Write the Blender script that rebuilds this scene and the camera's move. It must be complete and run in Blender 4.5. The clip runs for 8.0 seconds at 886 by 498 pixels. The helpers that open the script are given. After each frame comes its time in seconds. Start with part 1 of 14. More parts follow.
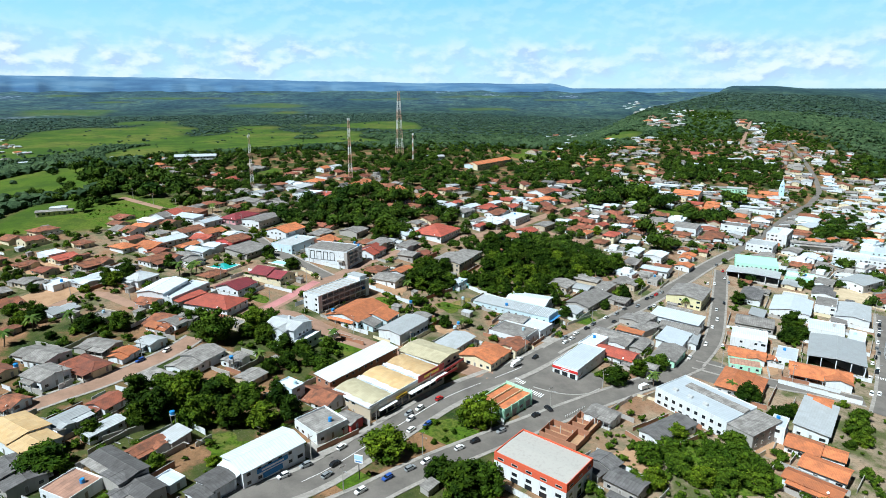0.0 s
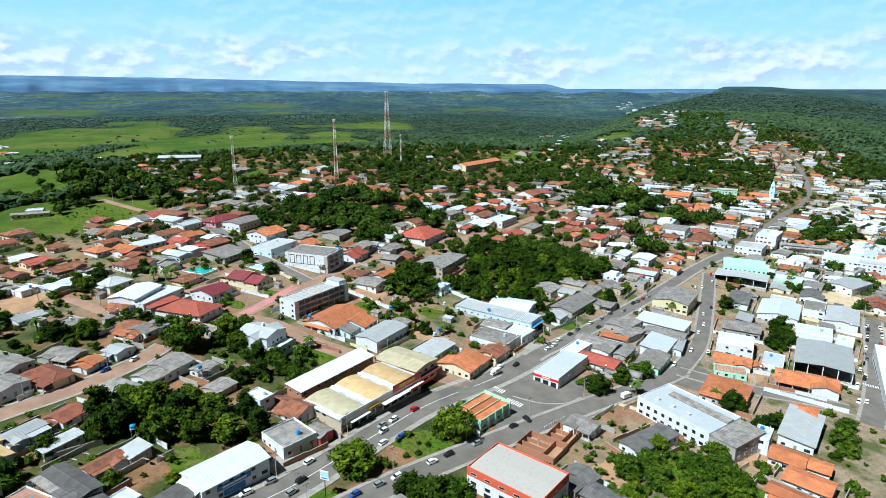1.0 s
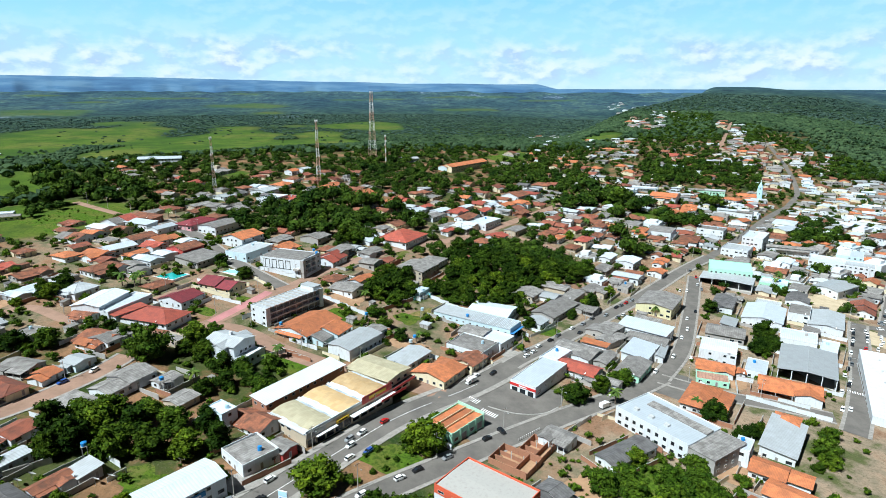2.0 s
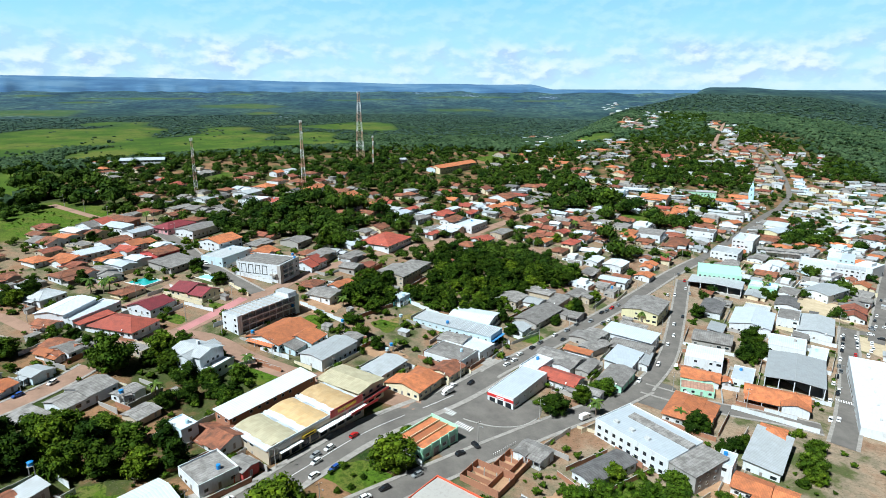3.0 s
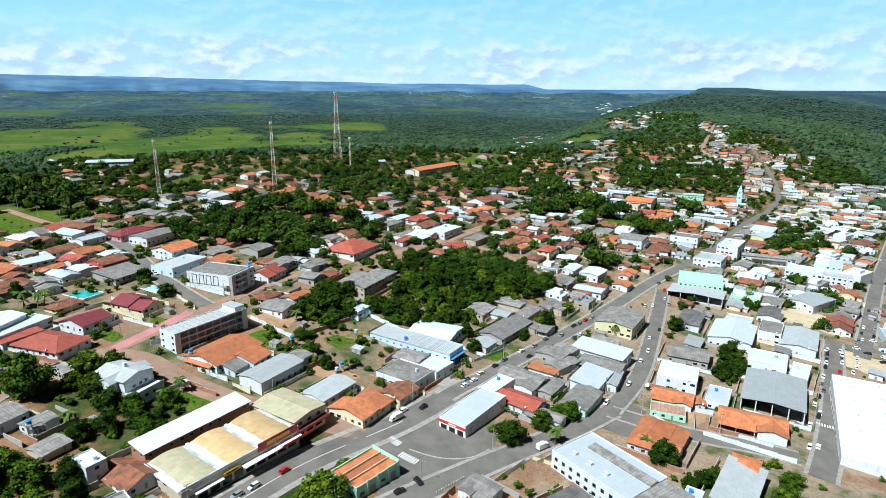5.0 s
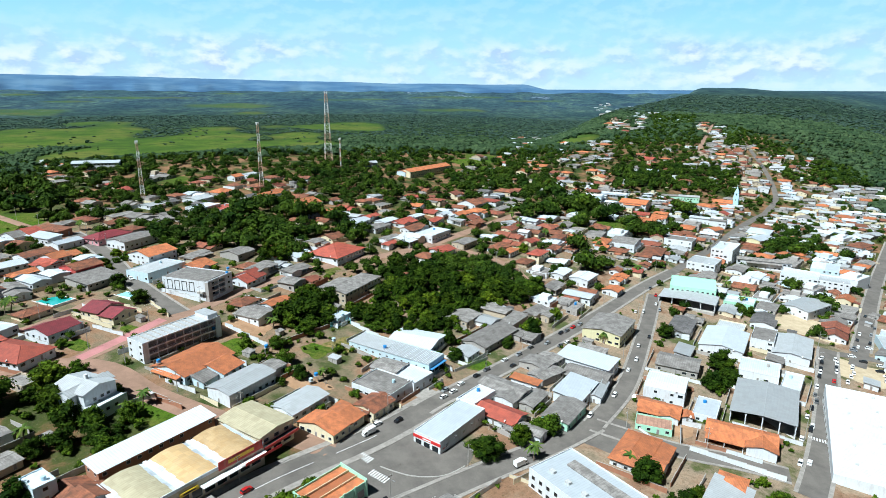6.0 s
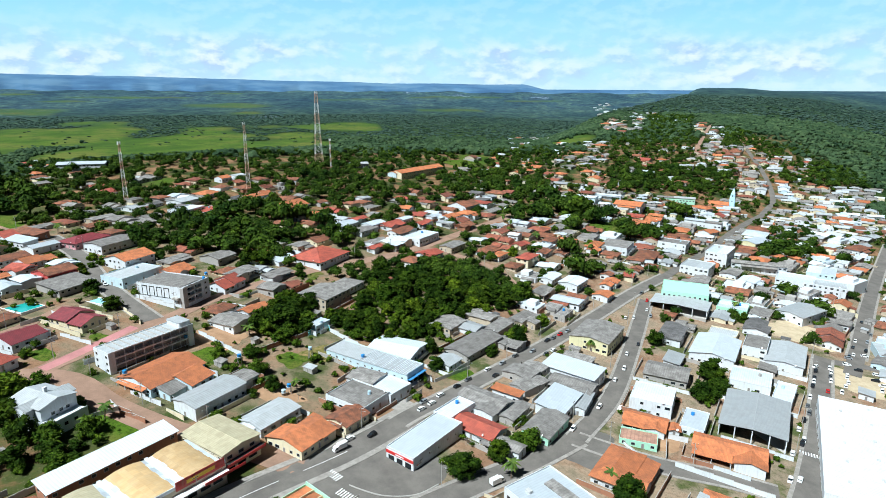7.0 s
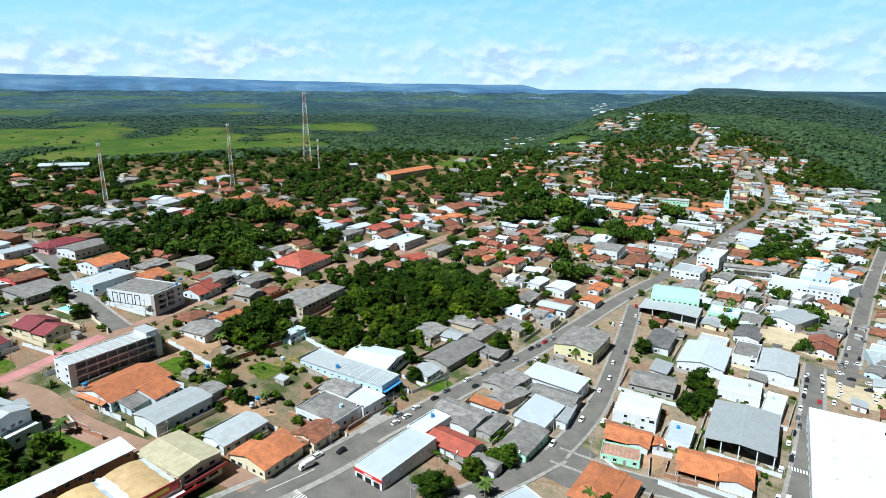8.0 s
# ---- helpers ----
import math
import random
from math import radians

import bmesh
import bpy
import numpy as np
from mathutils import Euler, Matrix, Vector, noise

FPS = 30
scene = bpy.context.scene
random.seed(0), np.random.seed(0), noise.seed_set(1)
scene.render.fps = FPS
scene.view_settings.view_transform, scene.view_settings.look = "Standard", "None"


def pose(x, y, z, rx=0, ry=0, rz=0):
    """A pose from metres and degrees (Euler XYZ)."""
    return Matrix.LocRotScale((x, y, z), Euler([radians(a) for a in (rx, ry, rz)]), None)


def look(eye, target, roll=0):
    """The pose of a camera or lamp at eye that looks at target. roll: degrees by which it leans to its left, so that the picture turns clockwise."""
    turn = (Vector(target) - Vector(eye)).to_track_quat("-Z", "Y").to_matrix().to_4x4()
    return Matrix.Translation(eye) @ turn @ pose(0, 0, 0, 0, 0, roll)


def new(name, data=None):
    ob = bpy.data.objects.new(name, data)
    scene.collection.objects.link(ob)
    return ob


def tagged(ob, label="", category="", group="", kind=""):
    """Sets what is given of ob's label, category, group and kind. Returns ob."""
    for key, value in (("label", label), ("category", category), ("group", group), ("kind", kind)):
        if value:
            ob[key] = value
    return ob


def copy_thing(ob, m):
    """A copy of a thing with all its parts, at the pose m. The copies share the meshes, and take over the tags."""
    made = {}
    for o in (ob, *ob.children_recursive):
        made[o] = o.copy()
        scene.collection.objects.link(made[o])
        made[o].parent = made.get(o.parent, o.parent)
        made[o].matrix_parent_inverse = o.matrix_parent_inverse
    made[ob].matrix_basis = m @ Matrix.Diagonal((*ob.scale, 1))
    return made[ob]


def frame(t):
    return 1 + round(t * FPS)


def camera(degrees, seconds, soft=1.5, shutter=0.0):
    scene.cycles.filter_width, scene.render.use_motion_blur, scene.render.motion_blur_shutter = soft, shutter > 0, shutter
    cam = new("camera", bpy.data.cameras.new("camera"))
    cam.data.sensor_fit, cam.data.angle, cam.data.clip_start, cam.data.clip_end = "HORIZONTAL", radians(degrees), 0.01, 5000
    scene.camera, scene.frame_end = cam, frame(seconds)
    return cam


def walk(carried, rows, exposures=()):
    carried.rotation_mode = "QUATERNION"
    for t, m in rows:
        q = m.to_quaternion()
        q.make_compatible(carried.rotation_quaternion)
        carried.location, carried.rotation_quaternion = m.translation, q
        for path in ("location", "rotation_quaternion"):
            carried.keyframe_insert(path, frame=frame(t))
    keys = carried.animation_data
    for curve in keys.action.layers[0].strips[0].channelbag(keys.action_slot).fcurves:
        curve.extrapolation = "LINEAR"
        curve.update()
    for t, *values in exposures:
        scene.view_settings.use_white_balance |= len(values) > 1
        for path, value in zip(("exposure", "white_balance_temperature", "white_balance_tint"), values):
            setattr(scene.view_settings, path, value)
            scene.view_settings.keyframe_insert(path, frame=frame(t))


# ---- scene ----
cam = camera(73.6, 8.0, soft=0.35)
METRES, EYE, TILT, LEAN, TURN = 105.0, 120.0, -15.2, 0.0, 0.0
ROWS = [
    (0.0, 0.0, 0.0, 0.0, 0.0, 0.0, -0.0),
    (0.5, 0.0373, 0.0341, 0.0103, -0.03, 0.02, -0.01),
    (1.0, 0.0746, 0.0699, 0.0204, -0.49, 0.03, 0.06),
    (1.5, 0.1134, 0.1081, 0.0312, -0.91, 0.03, 0.13),
    (3.0, 0.2429, 0.232, 0.0649, -1.56, 0.06, 0.28),
    (3.5, 0.2876, 0.2762, 0.078, -1.7, 0.04, 0.28),
    (4.0, 0.3349, 0.3212, 0.0905, -1.8, 0.05, 0.32),
    (4.5, 0.382, 0.3674, 0.1041, -1.92, 0.04, 0.31),
    (6.0, 0.5225, 0.5024, 0.1431, -1.92, 0.04, 0.23),
    (6.5, 0.5694, 0.5457, 0.1566, -1.9, 0.03, 0.22),
    (7.0, 0.6144, 0.5892, 0.169, -1.91, 0.03, 0.2),
    (7.5, 0.6592, 0.6336, 0.1819, -1.99, 0.04, 0.22),
    (8.0, 0.7072, 0.6793, 0.1955, -2.05, 0.04, 0.2),
]
walk(cam, [(t, pose(0, 0, EYE, TILT, LEAN, TURN) @ pose(METRES * x, METRES * y, METRES * z, 90 + pitch, roll, yaw)) for t, x, y, z, yaw, pitch, roll in ROWS],
     ((0.0, 0.56, 5850, 1.5), (8.0, 0.56, 5850, 1.5)))

# ---- daylight ----
SUN_FROM = Vector((-0.58, -0.46, 1.1)).normalized()
world = bpy.data.worlds.new("daylight")
scene.world = world
world.use_nodes = True
wn = world.node_tree.nodes
sky = wn.new("ShaderNodeTexSky")
sky.sky_type = "NISHITA"
sky.sun_disc = False
sky.altitude = 900
sky.air_density = 0.22
sky.dust_density = 0.25
sky.sun_elevation = math.asin(SUN_FROM.z)
sky.sun_rotation = math.atan2(SUN_FROM.x, SUN_FROM.y)
wn["Background"].inputs["Strength"].default_value = 0.02
world.node_tree.links.new(sky.outputs[0], wn["Background"].inputs["Color"])
sun = new("sun", bpy.data.lights.new("sun", "SUN"))
sun.data.energy = 5.0
sun.data.angle = radians(0.5)
sun.data.color = (1.0, 0.99, 0.97)
sun.matrix_world = look(SUN_FROM * 900, (0, 0, 0))


# ---- materials ----
def nodes_of(name):
    m = bpy.data.materials.new(name)
    m.use_nodes = True
    return m, m.node_tree.nodes, m.node_tree.links, m.node_tree.nodes["Principled BSDF"]


def noise_node(n, l, vec, scale, detail=4.0, rough=0.6):
    t = n.new("ShaderNodeTexNoise")
    t.inputs["Scale"].default_value = scale
    t.inputs["Detail"].default_value = detail
    t.inputs["Roughness"].default_value = rough
    l.new(vec, t.inputs["Vector"])
    return t.outputs["Fac"]


def ramp(n, l, fac, stops):
    r = n.new("ShaderNodeValToRGB")
    e = r.color_ramp.elements
    while len(e) < len(stops):
        e.new(0.5)
    for k, (p, c) in zip(e, stops):
        k.position = p
        k.color = (*c, 1) if len(c) == 3 else c
    l.new(fac, r.inputs["Fac"])
    return r.outputs["Color"]


def mix(n, l, fac, a, b, how="MIX"):
    m = n.new("ShaderNodeMix")
    m.data_type = "RGBA"
    m.blend_type = how
    for sock, v in ((m.inputs[0], fac), (m.inputs[6], a), (m.inputs[7], b)):
        if isinstance(v, (int, float)):
            sock.default_value = v
        elif isinstance(v, tuple):
            sock.default_value = (*v, 1)
        else:
            l.new(v, sock)
    return m.outputs[2]


def bump(n, l, height, strength, dist, bsdf):
    b = n.new("ShaderNodeBump")
    b.inputs["Strength"].default_value = strength
    b.inputs["Distance"].default_value = dist
    l.new(height, b.inputs["Height"])
    l.new(b.outputs["Normal"], bsdf.inputs["Normal"])


def coords(n, kind="Object"):
    return n.new("ShaderNodeTexCoord").outputs[kind]


def world_xyz(n):
    return n.new("ShaderNodeNewGeometry").outputs["Position"]


def shade(c, k):
    return tuple(min(1.0, v * k) for v in c)


def sheet_mat(name, c, dark, rough=0.6, period=0.9, stain=0.5, rows=0.0):
    """Roof covering: ribs across the ridge, per-roof tint, stains at two scales."""
    m, n, l, b = nodes_of(name)
    v = coords(n)
    add = n.new("ShaderNodeMath")
    add.operation = "ADD"
    frac = n.new("ShaderNodeMath")
    frac.operation = "FRACT"
    l.new(n.new("ShaderNodeObjectInfo").outputs["Random"], add.inputs[0])
    l.new(n.new("ShaderNodeNewGeometry").outputs["Random Per Island"], add.inputs[1])
    l.new(add.outputs[0], frac.inputs[0])
    rnd = frac.outputs[0]
    w = n.new("ShaderNodeTexWave")
    w.bands_direction = "X"
    w.inputs["Scale"].default_value = 0.314 / period
    w.inputs["Distortion"].default_value = 0.25
    l.new(v, w.inputs["Vector"])
    big = noise_node(n, l, world_xyz(n), 0.35, 5.0, 0.65)
    fine = noise_node(n, l, v, 2.6, 4.0, 0.7)
    tint = ramp(n, l, rnd, [(0.0, shade(c, 0.72)), (0.5, c), (1.0, shade(c, 1.2))])
    col = mix(n, l, ramp(n, l, big, [(0.40, (0, 0, 0)), (0.62, (min(1.0, stain * 1.15),) * 3)]), tint, dark)
    col = mix(n, l, ramp(n, l, fine, [(0.45, (0, 0, 0)), (0.85, (stain * 0.8,) * 3)]), col, shade(dark, 0.8))
    # The wave's troughs are drawn darker as well as bumped.
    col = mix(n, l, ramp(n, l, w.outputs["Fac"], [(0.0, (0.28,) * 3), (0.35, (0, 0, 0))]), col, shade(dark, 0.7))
    height = w.outputs["Fac"]
    if not rows:
        sh = n.new("ShaderNodeTexBrick")
        for key, val in (("Scale", 1.0), ("Brick Width", 1.6), ("Row Height", 2.3), ("Mortar Size", 0.03), ("Bias", 0.0)):
            sh.inputs[key].default_value = val
        sh.inputs["Color1"].default_value = (0.80, 0.79, 0.78, 1)
        sh.inputs["Color2"].default_value = (1.08, 1.08, 1.08, 1)
        sh.inputs["Mortar"].default_value = (0.66, 0.64, 0.62, 1)
        l.new(v, sh.inputs["Vector"])
        col = mix(n, l, 0.6 if stain > 0.3 else 0.3, col, sh.outputs["Color"], "MULTIPLY")
    if rows:
        w2 = n.new("ShaderNodeTexWave")
        w2.bands_direction = "Y"
        w2.inputs["Scale"].default_value = 0.314 / rows
        w2.inputs["Distortion"].default_value = 0.3
        l.new(v, w2.inputs["Vector"])
        # Row lines across the slope, drawn darker in the colour.
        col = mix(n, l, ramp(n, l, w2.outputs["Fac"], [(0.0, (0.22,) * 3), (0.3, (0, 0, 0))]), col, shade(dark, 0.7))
    l.new(col, b.inputs["Base Color"])
    b.inputs["Roughness"].default_value = rough
    bump(n, l, height, 0.5, 0.06, b)
    return m


def wall_mat(name, c, grime=(0.32, 0.27, 0.22), amount=0.45, rough=0.85):
    m, n, l, b = nodes_of(name)
    rnd = n.new("ShaderNodeObjectInfo").outputs["Random"]
    p = world_xyz(n)
    st = n.new("ShaderNodeMapping")
    st.inputs["Scale"].default_value = (1.0, 1.0, 0.25)
    l.new(p, st.inputs["Vector"])
    streak = noise_node(n, l, st.outputs[0], 0.9, 5.0, 0.7)
    fine = noise_node(n, l, p, 5.0, 3.0)
    col = ramp(n, l, rnd, [(0.0, shade(c, 0.9)), (1.0, c)])
    col = mix(n, l, ramp(n, l, streak, [(0.5, (0, 0, 0)), (0.8, (amount,) * 3)]), col, grime)
    col = mix(n, l, ramp(n, l, fine, [(0.55, (0, 0, 0)), (0.9, (amount * 0.5,) * 3)]), col, grime)
    l.new(col, b.inputs["Base Color"])
    b.inputs["Roughness"].default_value = rough
    bump(n, l, fine, 0.15, 0.02, b)
    return m


def plain_mat(name, c, rough=0.5, metal=0.0, vary=0.12):
    m, n, l, b = nodes_of(name)
    f = noise_node(n, l, coords(n), 3.0, 3.0)
    l.new(ramp(n, l, f, [(0.3, shade(c, 1 - vary)), (0.7, shade(c, 1 + vary))]), b.inputs["Base Color"])
    b.inputs["Roughness"].default_value = rough
    b.inputs["Metallic"].default_value = metal
    return m


def leaf_mat(name, a, c, scale=0.5, clumps=0.0, far=False):
    """Leaves: tint by tree, by leaf and by clump."""
    m, n, l, b = nodes_of(name)
    rnd = n.new("ShaderNodeObjectInfo").outputs["Random"]
    isl = n.new("ShaderNodeNewGeometry").outputs["Random Per Island"]
    f = noise_node(n, l, coords(n), scale, 3.0)
    col = mix(n, l, ramp(n, l, f, [(0.35, (0, 0, 0)), (0.65, (1, 1, 1))]), a, c)
    col = mix(n, l, 1.0, col, ramp(n, l, isl, [(0.0, (0.7, 0.75, 0.75)), (0.6, (1.0, 1.0, 1.0)), (1.0, (1.25, 1.2, 1.1))] if far else [(0.0, (0.45, 0.5, 0.45)), (0.6, (1.0, 1.0, 1.0)), (1.0, (1.7, 1.55, 1.1))]), "MULTIPLY")
    col = mix(n, l, 1.0, col, ramp(n, l, rnd, [(0.0, (1.0, 1.0, 1.0)), (1.0, (1.0, 1.0, 1.0))] if far else [(0.0, (0.6, 0.7, 0.62)), (0.5, (0.95, 0.95, 0.95)), (1.0, (1.5, 1.3, 0.9))]), "MULTIPLY")
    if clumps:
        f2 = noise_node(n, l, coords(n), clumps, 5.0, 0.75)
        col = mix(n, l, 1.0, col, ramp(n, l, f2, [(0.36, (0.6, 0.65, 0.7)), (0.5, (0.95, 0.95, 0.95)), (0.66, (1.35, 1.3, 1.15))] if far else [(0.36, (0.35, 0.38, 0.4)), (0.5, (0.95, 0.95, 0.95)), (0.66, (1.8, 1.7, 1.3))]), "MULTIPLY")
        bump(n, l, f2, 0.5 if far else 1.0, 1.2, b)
    l.new(col, b.inputs["Base Color"])
    b.inputs["Roughness"].default_value = 0.7
    b.inputs["Specular IOR Level"].default_value = 0.06
    return m


ROOF = {
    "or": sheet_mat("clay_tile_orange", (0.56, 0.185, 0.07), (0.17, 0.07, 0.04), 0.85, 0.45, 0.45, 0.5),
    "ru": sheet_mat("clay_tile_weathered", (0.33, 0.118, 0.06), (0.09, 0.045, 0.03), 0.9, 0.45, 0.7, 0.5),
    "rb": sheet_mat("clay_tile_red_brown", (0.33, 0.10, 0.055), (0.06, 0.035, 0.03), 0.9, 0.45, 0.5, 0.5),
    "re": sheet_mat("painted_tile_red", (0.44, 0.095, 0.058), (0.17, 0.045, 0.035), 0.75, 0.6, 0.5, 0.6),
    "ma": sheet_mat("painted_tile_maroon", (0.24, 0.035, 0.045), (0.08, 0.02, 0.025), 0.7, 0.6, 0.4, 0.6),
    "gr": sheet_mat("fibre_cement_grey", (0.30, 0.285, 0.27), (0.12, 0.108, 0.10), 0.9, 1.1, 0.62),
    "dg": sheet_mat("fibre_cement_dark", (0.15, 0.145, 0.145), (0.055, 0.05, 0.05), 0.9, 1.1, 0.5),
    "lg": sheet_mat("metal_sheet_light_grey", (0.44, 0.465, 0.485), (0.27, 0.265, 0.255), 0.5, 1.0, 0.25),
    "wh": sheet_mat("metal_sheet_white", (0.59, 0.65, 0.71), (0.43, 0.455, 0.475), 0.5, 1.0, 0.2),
    "ta": sheet_mat("sheet_tan", (0.50, 0.33, 0.15), (0.60, 0.46, 0.28), 0.7, 1.0, 0.35),
    "kh": sheet_mat("sheet_khaki", (0.62, 0.56, 0.38), (0.36, 0.31, 0.2), 0.75, 1.0, 0.4),
    "te": sheet_mat("terracotta_slab", (0.42, 0.24, 0.17), (0.22, 0.13, 0.1), 0.9, 1.5, 0.5),
}
WALL = {
    "wh": wall_mat("render_white", (0.70, 0.735, 0.77)),
    "cr": wall_mat("render_cream", (0.72, 0.64, 0.45)),
    "lb": wall_mat("render_light_blue", (0.58, 0.72, 0.79)),
    "be": wall_mat("render_beige", (0.52, 0.44, 0.33)),
    "br": wall_mat("bare_brick", (0.36, 0.17, 0.10), (0.16, 0.09, 0.07), 0.6),
    "gn": wall_mat("render_mint", (0.42, 0.74, 0.56)),
    "ye": wall_mat("render_yellow", (0.72, 0.68, 0.42)),
    "tq": wall_mat("render_turquoise", (0.22, 0.62, 0.66)),
    "re": wall_mat("render_red", (0.50, 0.07, 0.06)),
    "pk": wall_mat("render_pink", (0.66, 0.33, 0.36)),
    "gy": wall_mat("render_grey", (0.40, 0.38, 0.36), (0.18, 0.16, 0.15), 0.6),
    "or": wall_mat("paint_orange_red", (0.62, 0.11, 0.05), (0.3, 0.08, 0.05), 0.3),
    "bl": wall_mat("paint_blue", (0.05, 0.22, 0.5), (0.05, 0.1, 0.2), 0.3),
}
GLASS = plain_mat("dark_glass", (0.015, 0.02, 0.025), 0.12)
FRAME = plain_mat("window_frame_paint", (0.5, 0.5, 0.49), 0.5)
DOOR = plain_mat("door_steel", (0.24, 0.22, 0.21), 0.5)
DARK = plain_mat("dark_interior", (0.03, 0.028, 0.026), 0.9)
STEEL = plain_mat("galvanised_steel", (0.5, 0.51, 0.52), 0.45, 0.6)
CONCRETE = wall_mat("weathered_concrete", (0.42, 0.40, 0.37), (0.2, 0.18, 0.16), 0.5)
TANK = plain_mat("tank_blue_plastic", (0.03, 0.22, 0.55), 0.4)
TANK_PALE = plain_mat("tank_pale_plastic", (0.45, 0.62, 0.72), 0.5)
RED = plain_mat("paint_red", (0.55, 0.03, 0.03), 0.45)
WHITE = plain_mat("paint_white", (0.8, 0.8, 0.8), 0.5)
YELLOW = plain_mat("paint_yellow", (0.75, 0.5, 0.03), 0.5)
BLUE = plain_mat("paint_blue_gloss", (0.05, 0.2, 0.55), 0.4)
PALE_BLUE = plain_mat("paint_pale_blue", (0.45, 0.68, 0.85), 0.6)
TOWER_RED = plain_mat("tower_red", (0.58, 0.36, 0.27), 0.6)
RUBBER = plain_mat("rubber", (0.02, 0.02, 0.02), 0.8)
BARK = plain_mat("bark", (0.13, 0.095, 0.07), 0.95, 0, 0.3)
LEAF = leaf_mat("leaves", (0.010, 0.027, 0.003), (0.045, 0.082, 0.006))
LEAF_LIGHT = leaf_mat("leaves_light", (0.026, 0.060, 0.005), (0.092, 0.145, 0.012))
# Far leaves: paler, bluer, softer contrast; haze is put into the colour.
LEAF_FAR_HAZED = leaf_mat("leaves_far_hazed", (0.026, 0.052, 0.024), (0.062, 0.100, 0.046), 0.02, 0.8, True)
LEAF_MID = leaf_mat("leaves_mid", (0.018, 0.044, 0.006), (0.072, 0.116, 0.014), 0.05)
# More of that haze in the leaf colour for the farthest woods.
LEAF_DISTANT_HAZED = leaf_mat("leaves_distant_hazed", (0.034, 0.062, 0.048), (0.056, 0.090, 0.068), 0.02, 0.4, True)
PALM = leaf_mat("palm_fronds", (0.06, 0.11, 0.02), (0.11, 0.16, 0.04), 0.4)


def road_mat(name, c, dark, scale=0.12):
    m, n, l, b = nodes_of(name)
    p = world_xyz(n)
    f1 = noise_node(n, l, p, scale, 6.0, 0.65)
    f2 = noise_node(n, l, p, 2.2, 4.0, 0.7)
    col = mix(n, l, ramp(n, l, f1, [(0.38, (0, 0, 0)), (0.66, (0.85,) * 3)]), c, dark)
    col = mix(n, l, ramp(n, l, f2, [(0.5, (0, 0, 0)), (0.85, (0.5,) * 3)]), col, shade(dark, 0.75))
    l.new(col, b.inputs["Base Color"])
    b.inputs["Roughness"].default_value = 0.95
    bump(n, l, f2, 0.3, 0.03, b)
    return m


ASPHALT = road_mat("asphalt", (0.172, 0.155, 0.138), (0.105, 0.095, 0.085))
DIRT = road_mat("laterite_street", (0.33, 0.205, 0.145), (0.21, 0.13, 0.09))
PINK = road_mat("pink_pavers", (0.50, 0.22, 0.22), (0.38, 0.17, 0.16))
PAVING = road_mat("paving", (0.35, 0.325, 0.295), (0.21, 0.19, 0.17), 0.5)
DUST = road_mat("pale_dust", (0.56, 0.46, 0.31), (0.40, 0.31, 0.20), 0.2)


def grass_mat(name, lush, dark, dry):
    m, n, l, b = nodes_of(name)
    p = world_xyz(n)
    f1, f2, f3 = noise_node(n, l, p, 0.09, 5.0, 0.6), noise_node(n, l, p, 0.55, 5.0, 0.7), noise_node(n, l, p, 3.0, 3.0, 0.7)
    col = mix(n, l, ramp(n, l, f1, [(0.44, (0, 0, 0)), (0.6, (0.9,) * 3)]), lush, dry)
    col = mix(n, l, ramp(n, l, f2, [(0.45, (0, 0, 0)), (0.6, (0.85,) * 3)]), col, dark)
    col = mix(n, l, ramp(n, l, f3, [(0.5, (0, 0, 0)), (0.75, (0.7,) * 3)]), col, shade(dark, 0.6))
    l.new(col, b.inputs["Base Color"])
    b.inputs["Roughness"].default_value = 1.0
    b.inputs["Specular IOR Level"].default_value = 0.1
    bump(n, l, f3, 0.6, 0.15, b)
    return m


LAWN = grass_mat("lawn", (0.082, 0.145, 0.012), (0.036, 0.070, 0.008), (0.135, 0.140, 0.030))
WEEDS = grass_mat("rank_weeds", (0.090, 0.150, 0.012), (0.030, 0.062, 0.007), (0.165, 0.140, 0.050))
STRAW = grass_mat("dry_grass", (0.20, 0.175, 0.06), (0.085, 0.095, 0.02), (0.32, 0.22, 0.10))
BARE = road_mat("bare_earth", (0.40, 0.245, 0.14), (0.26, 0.15, 0.08), 0.2)


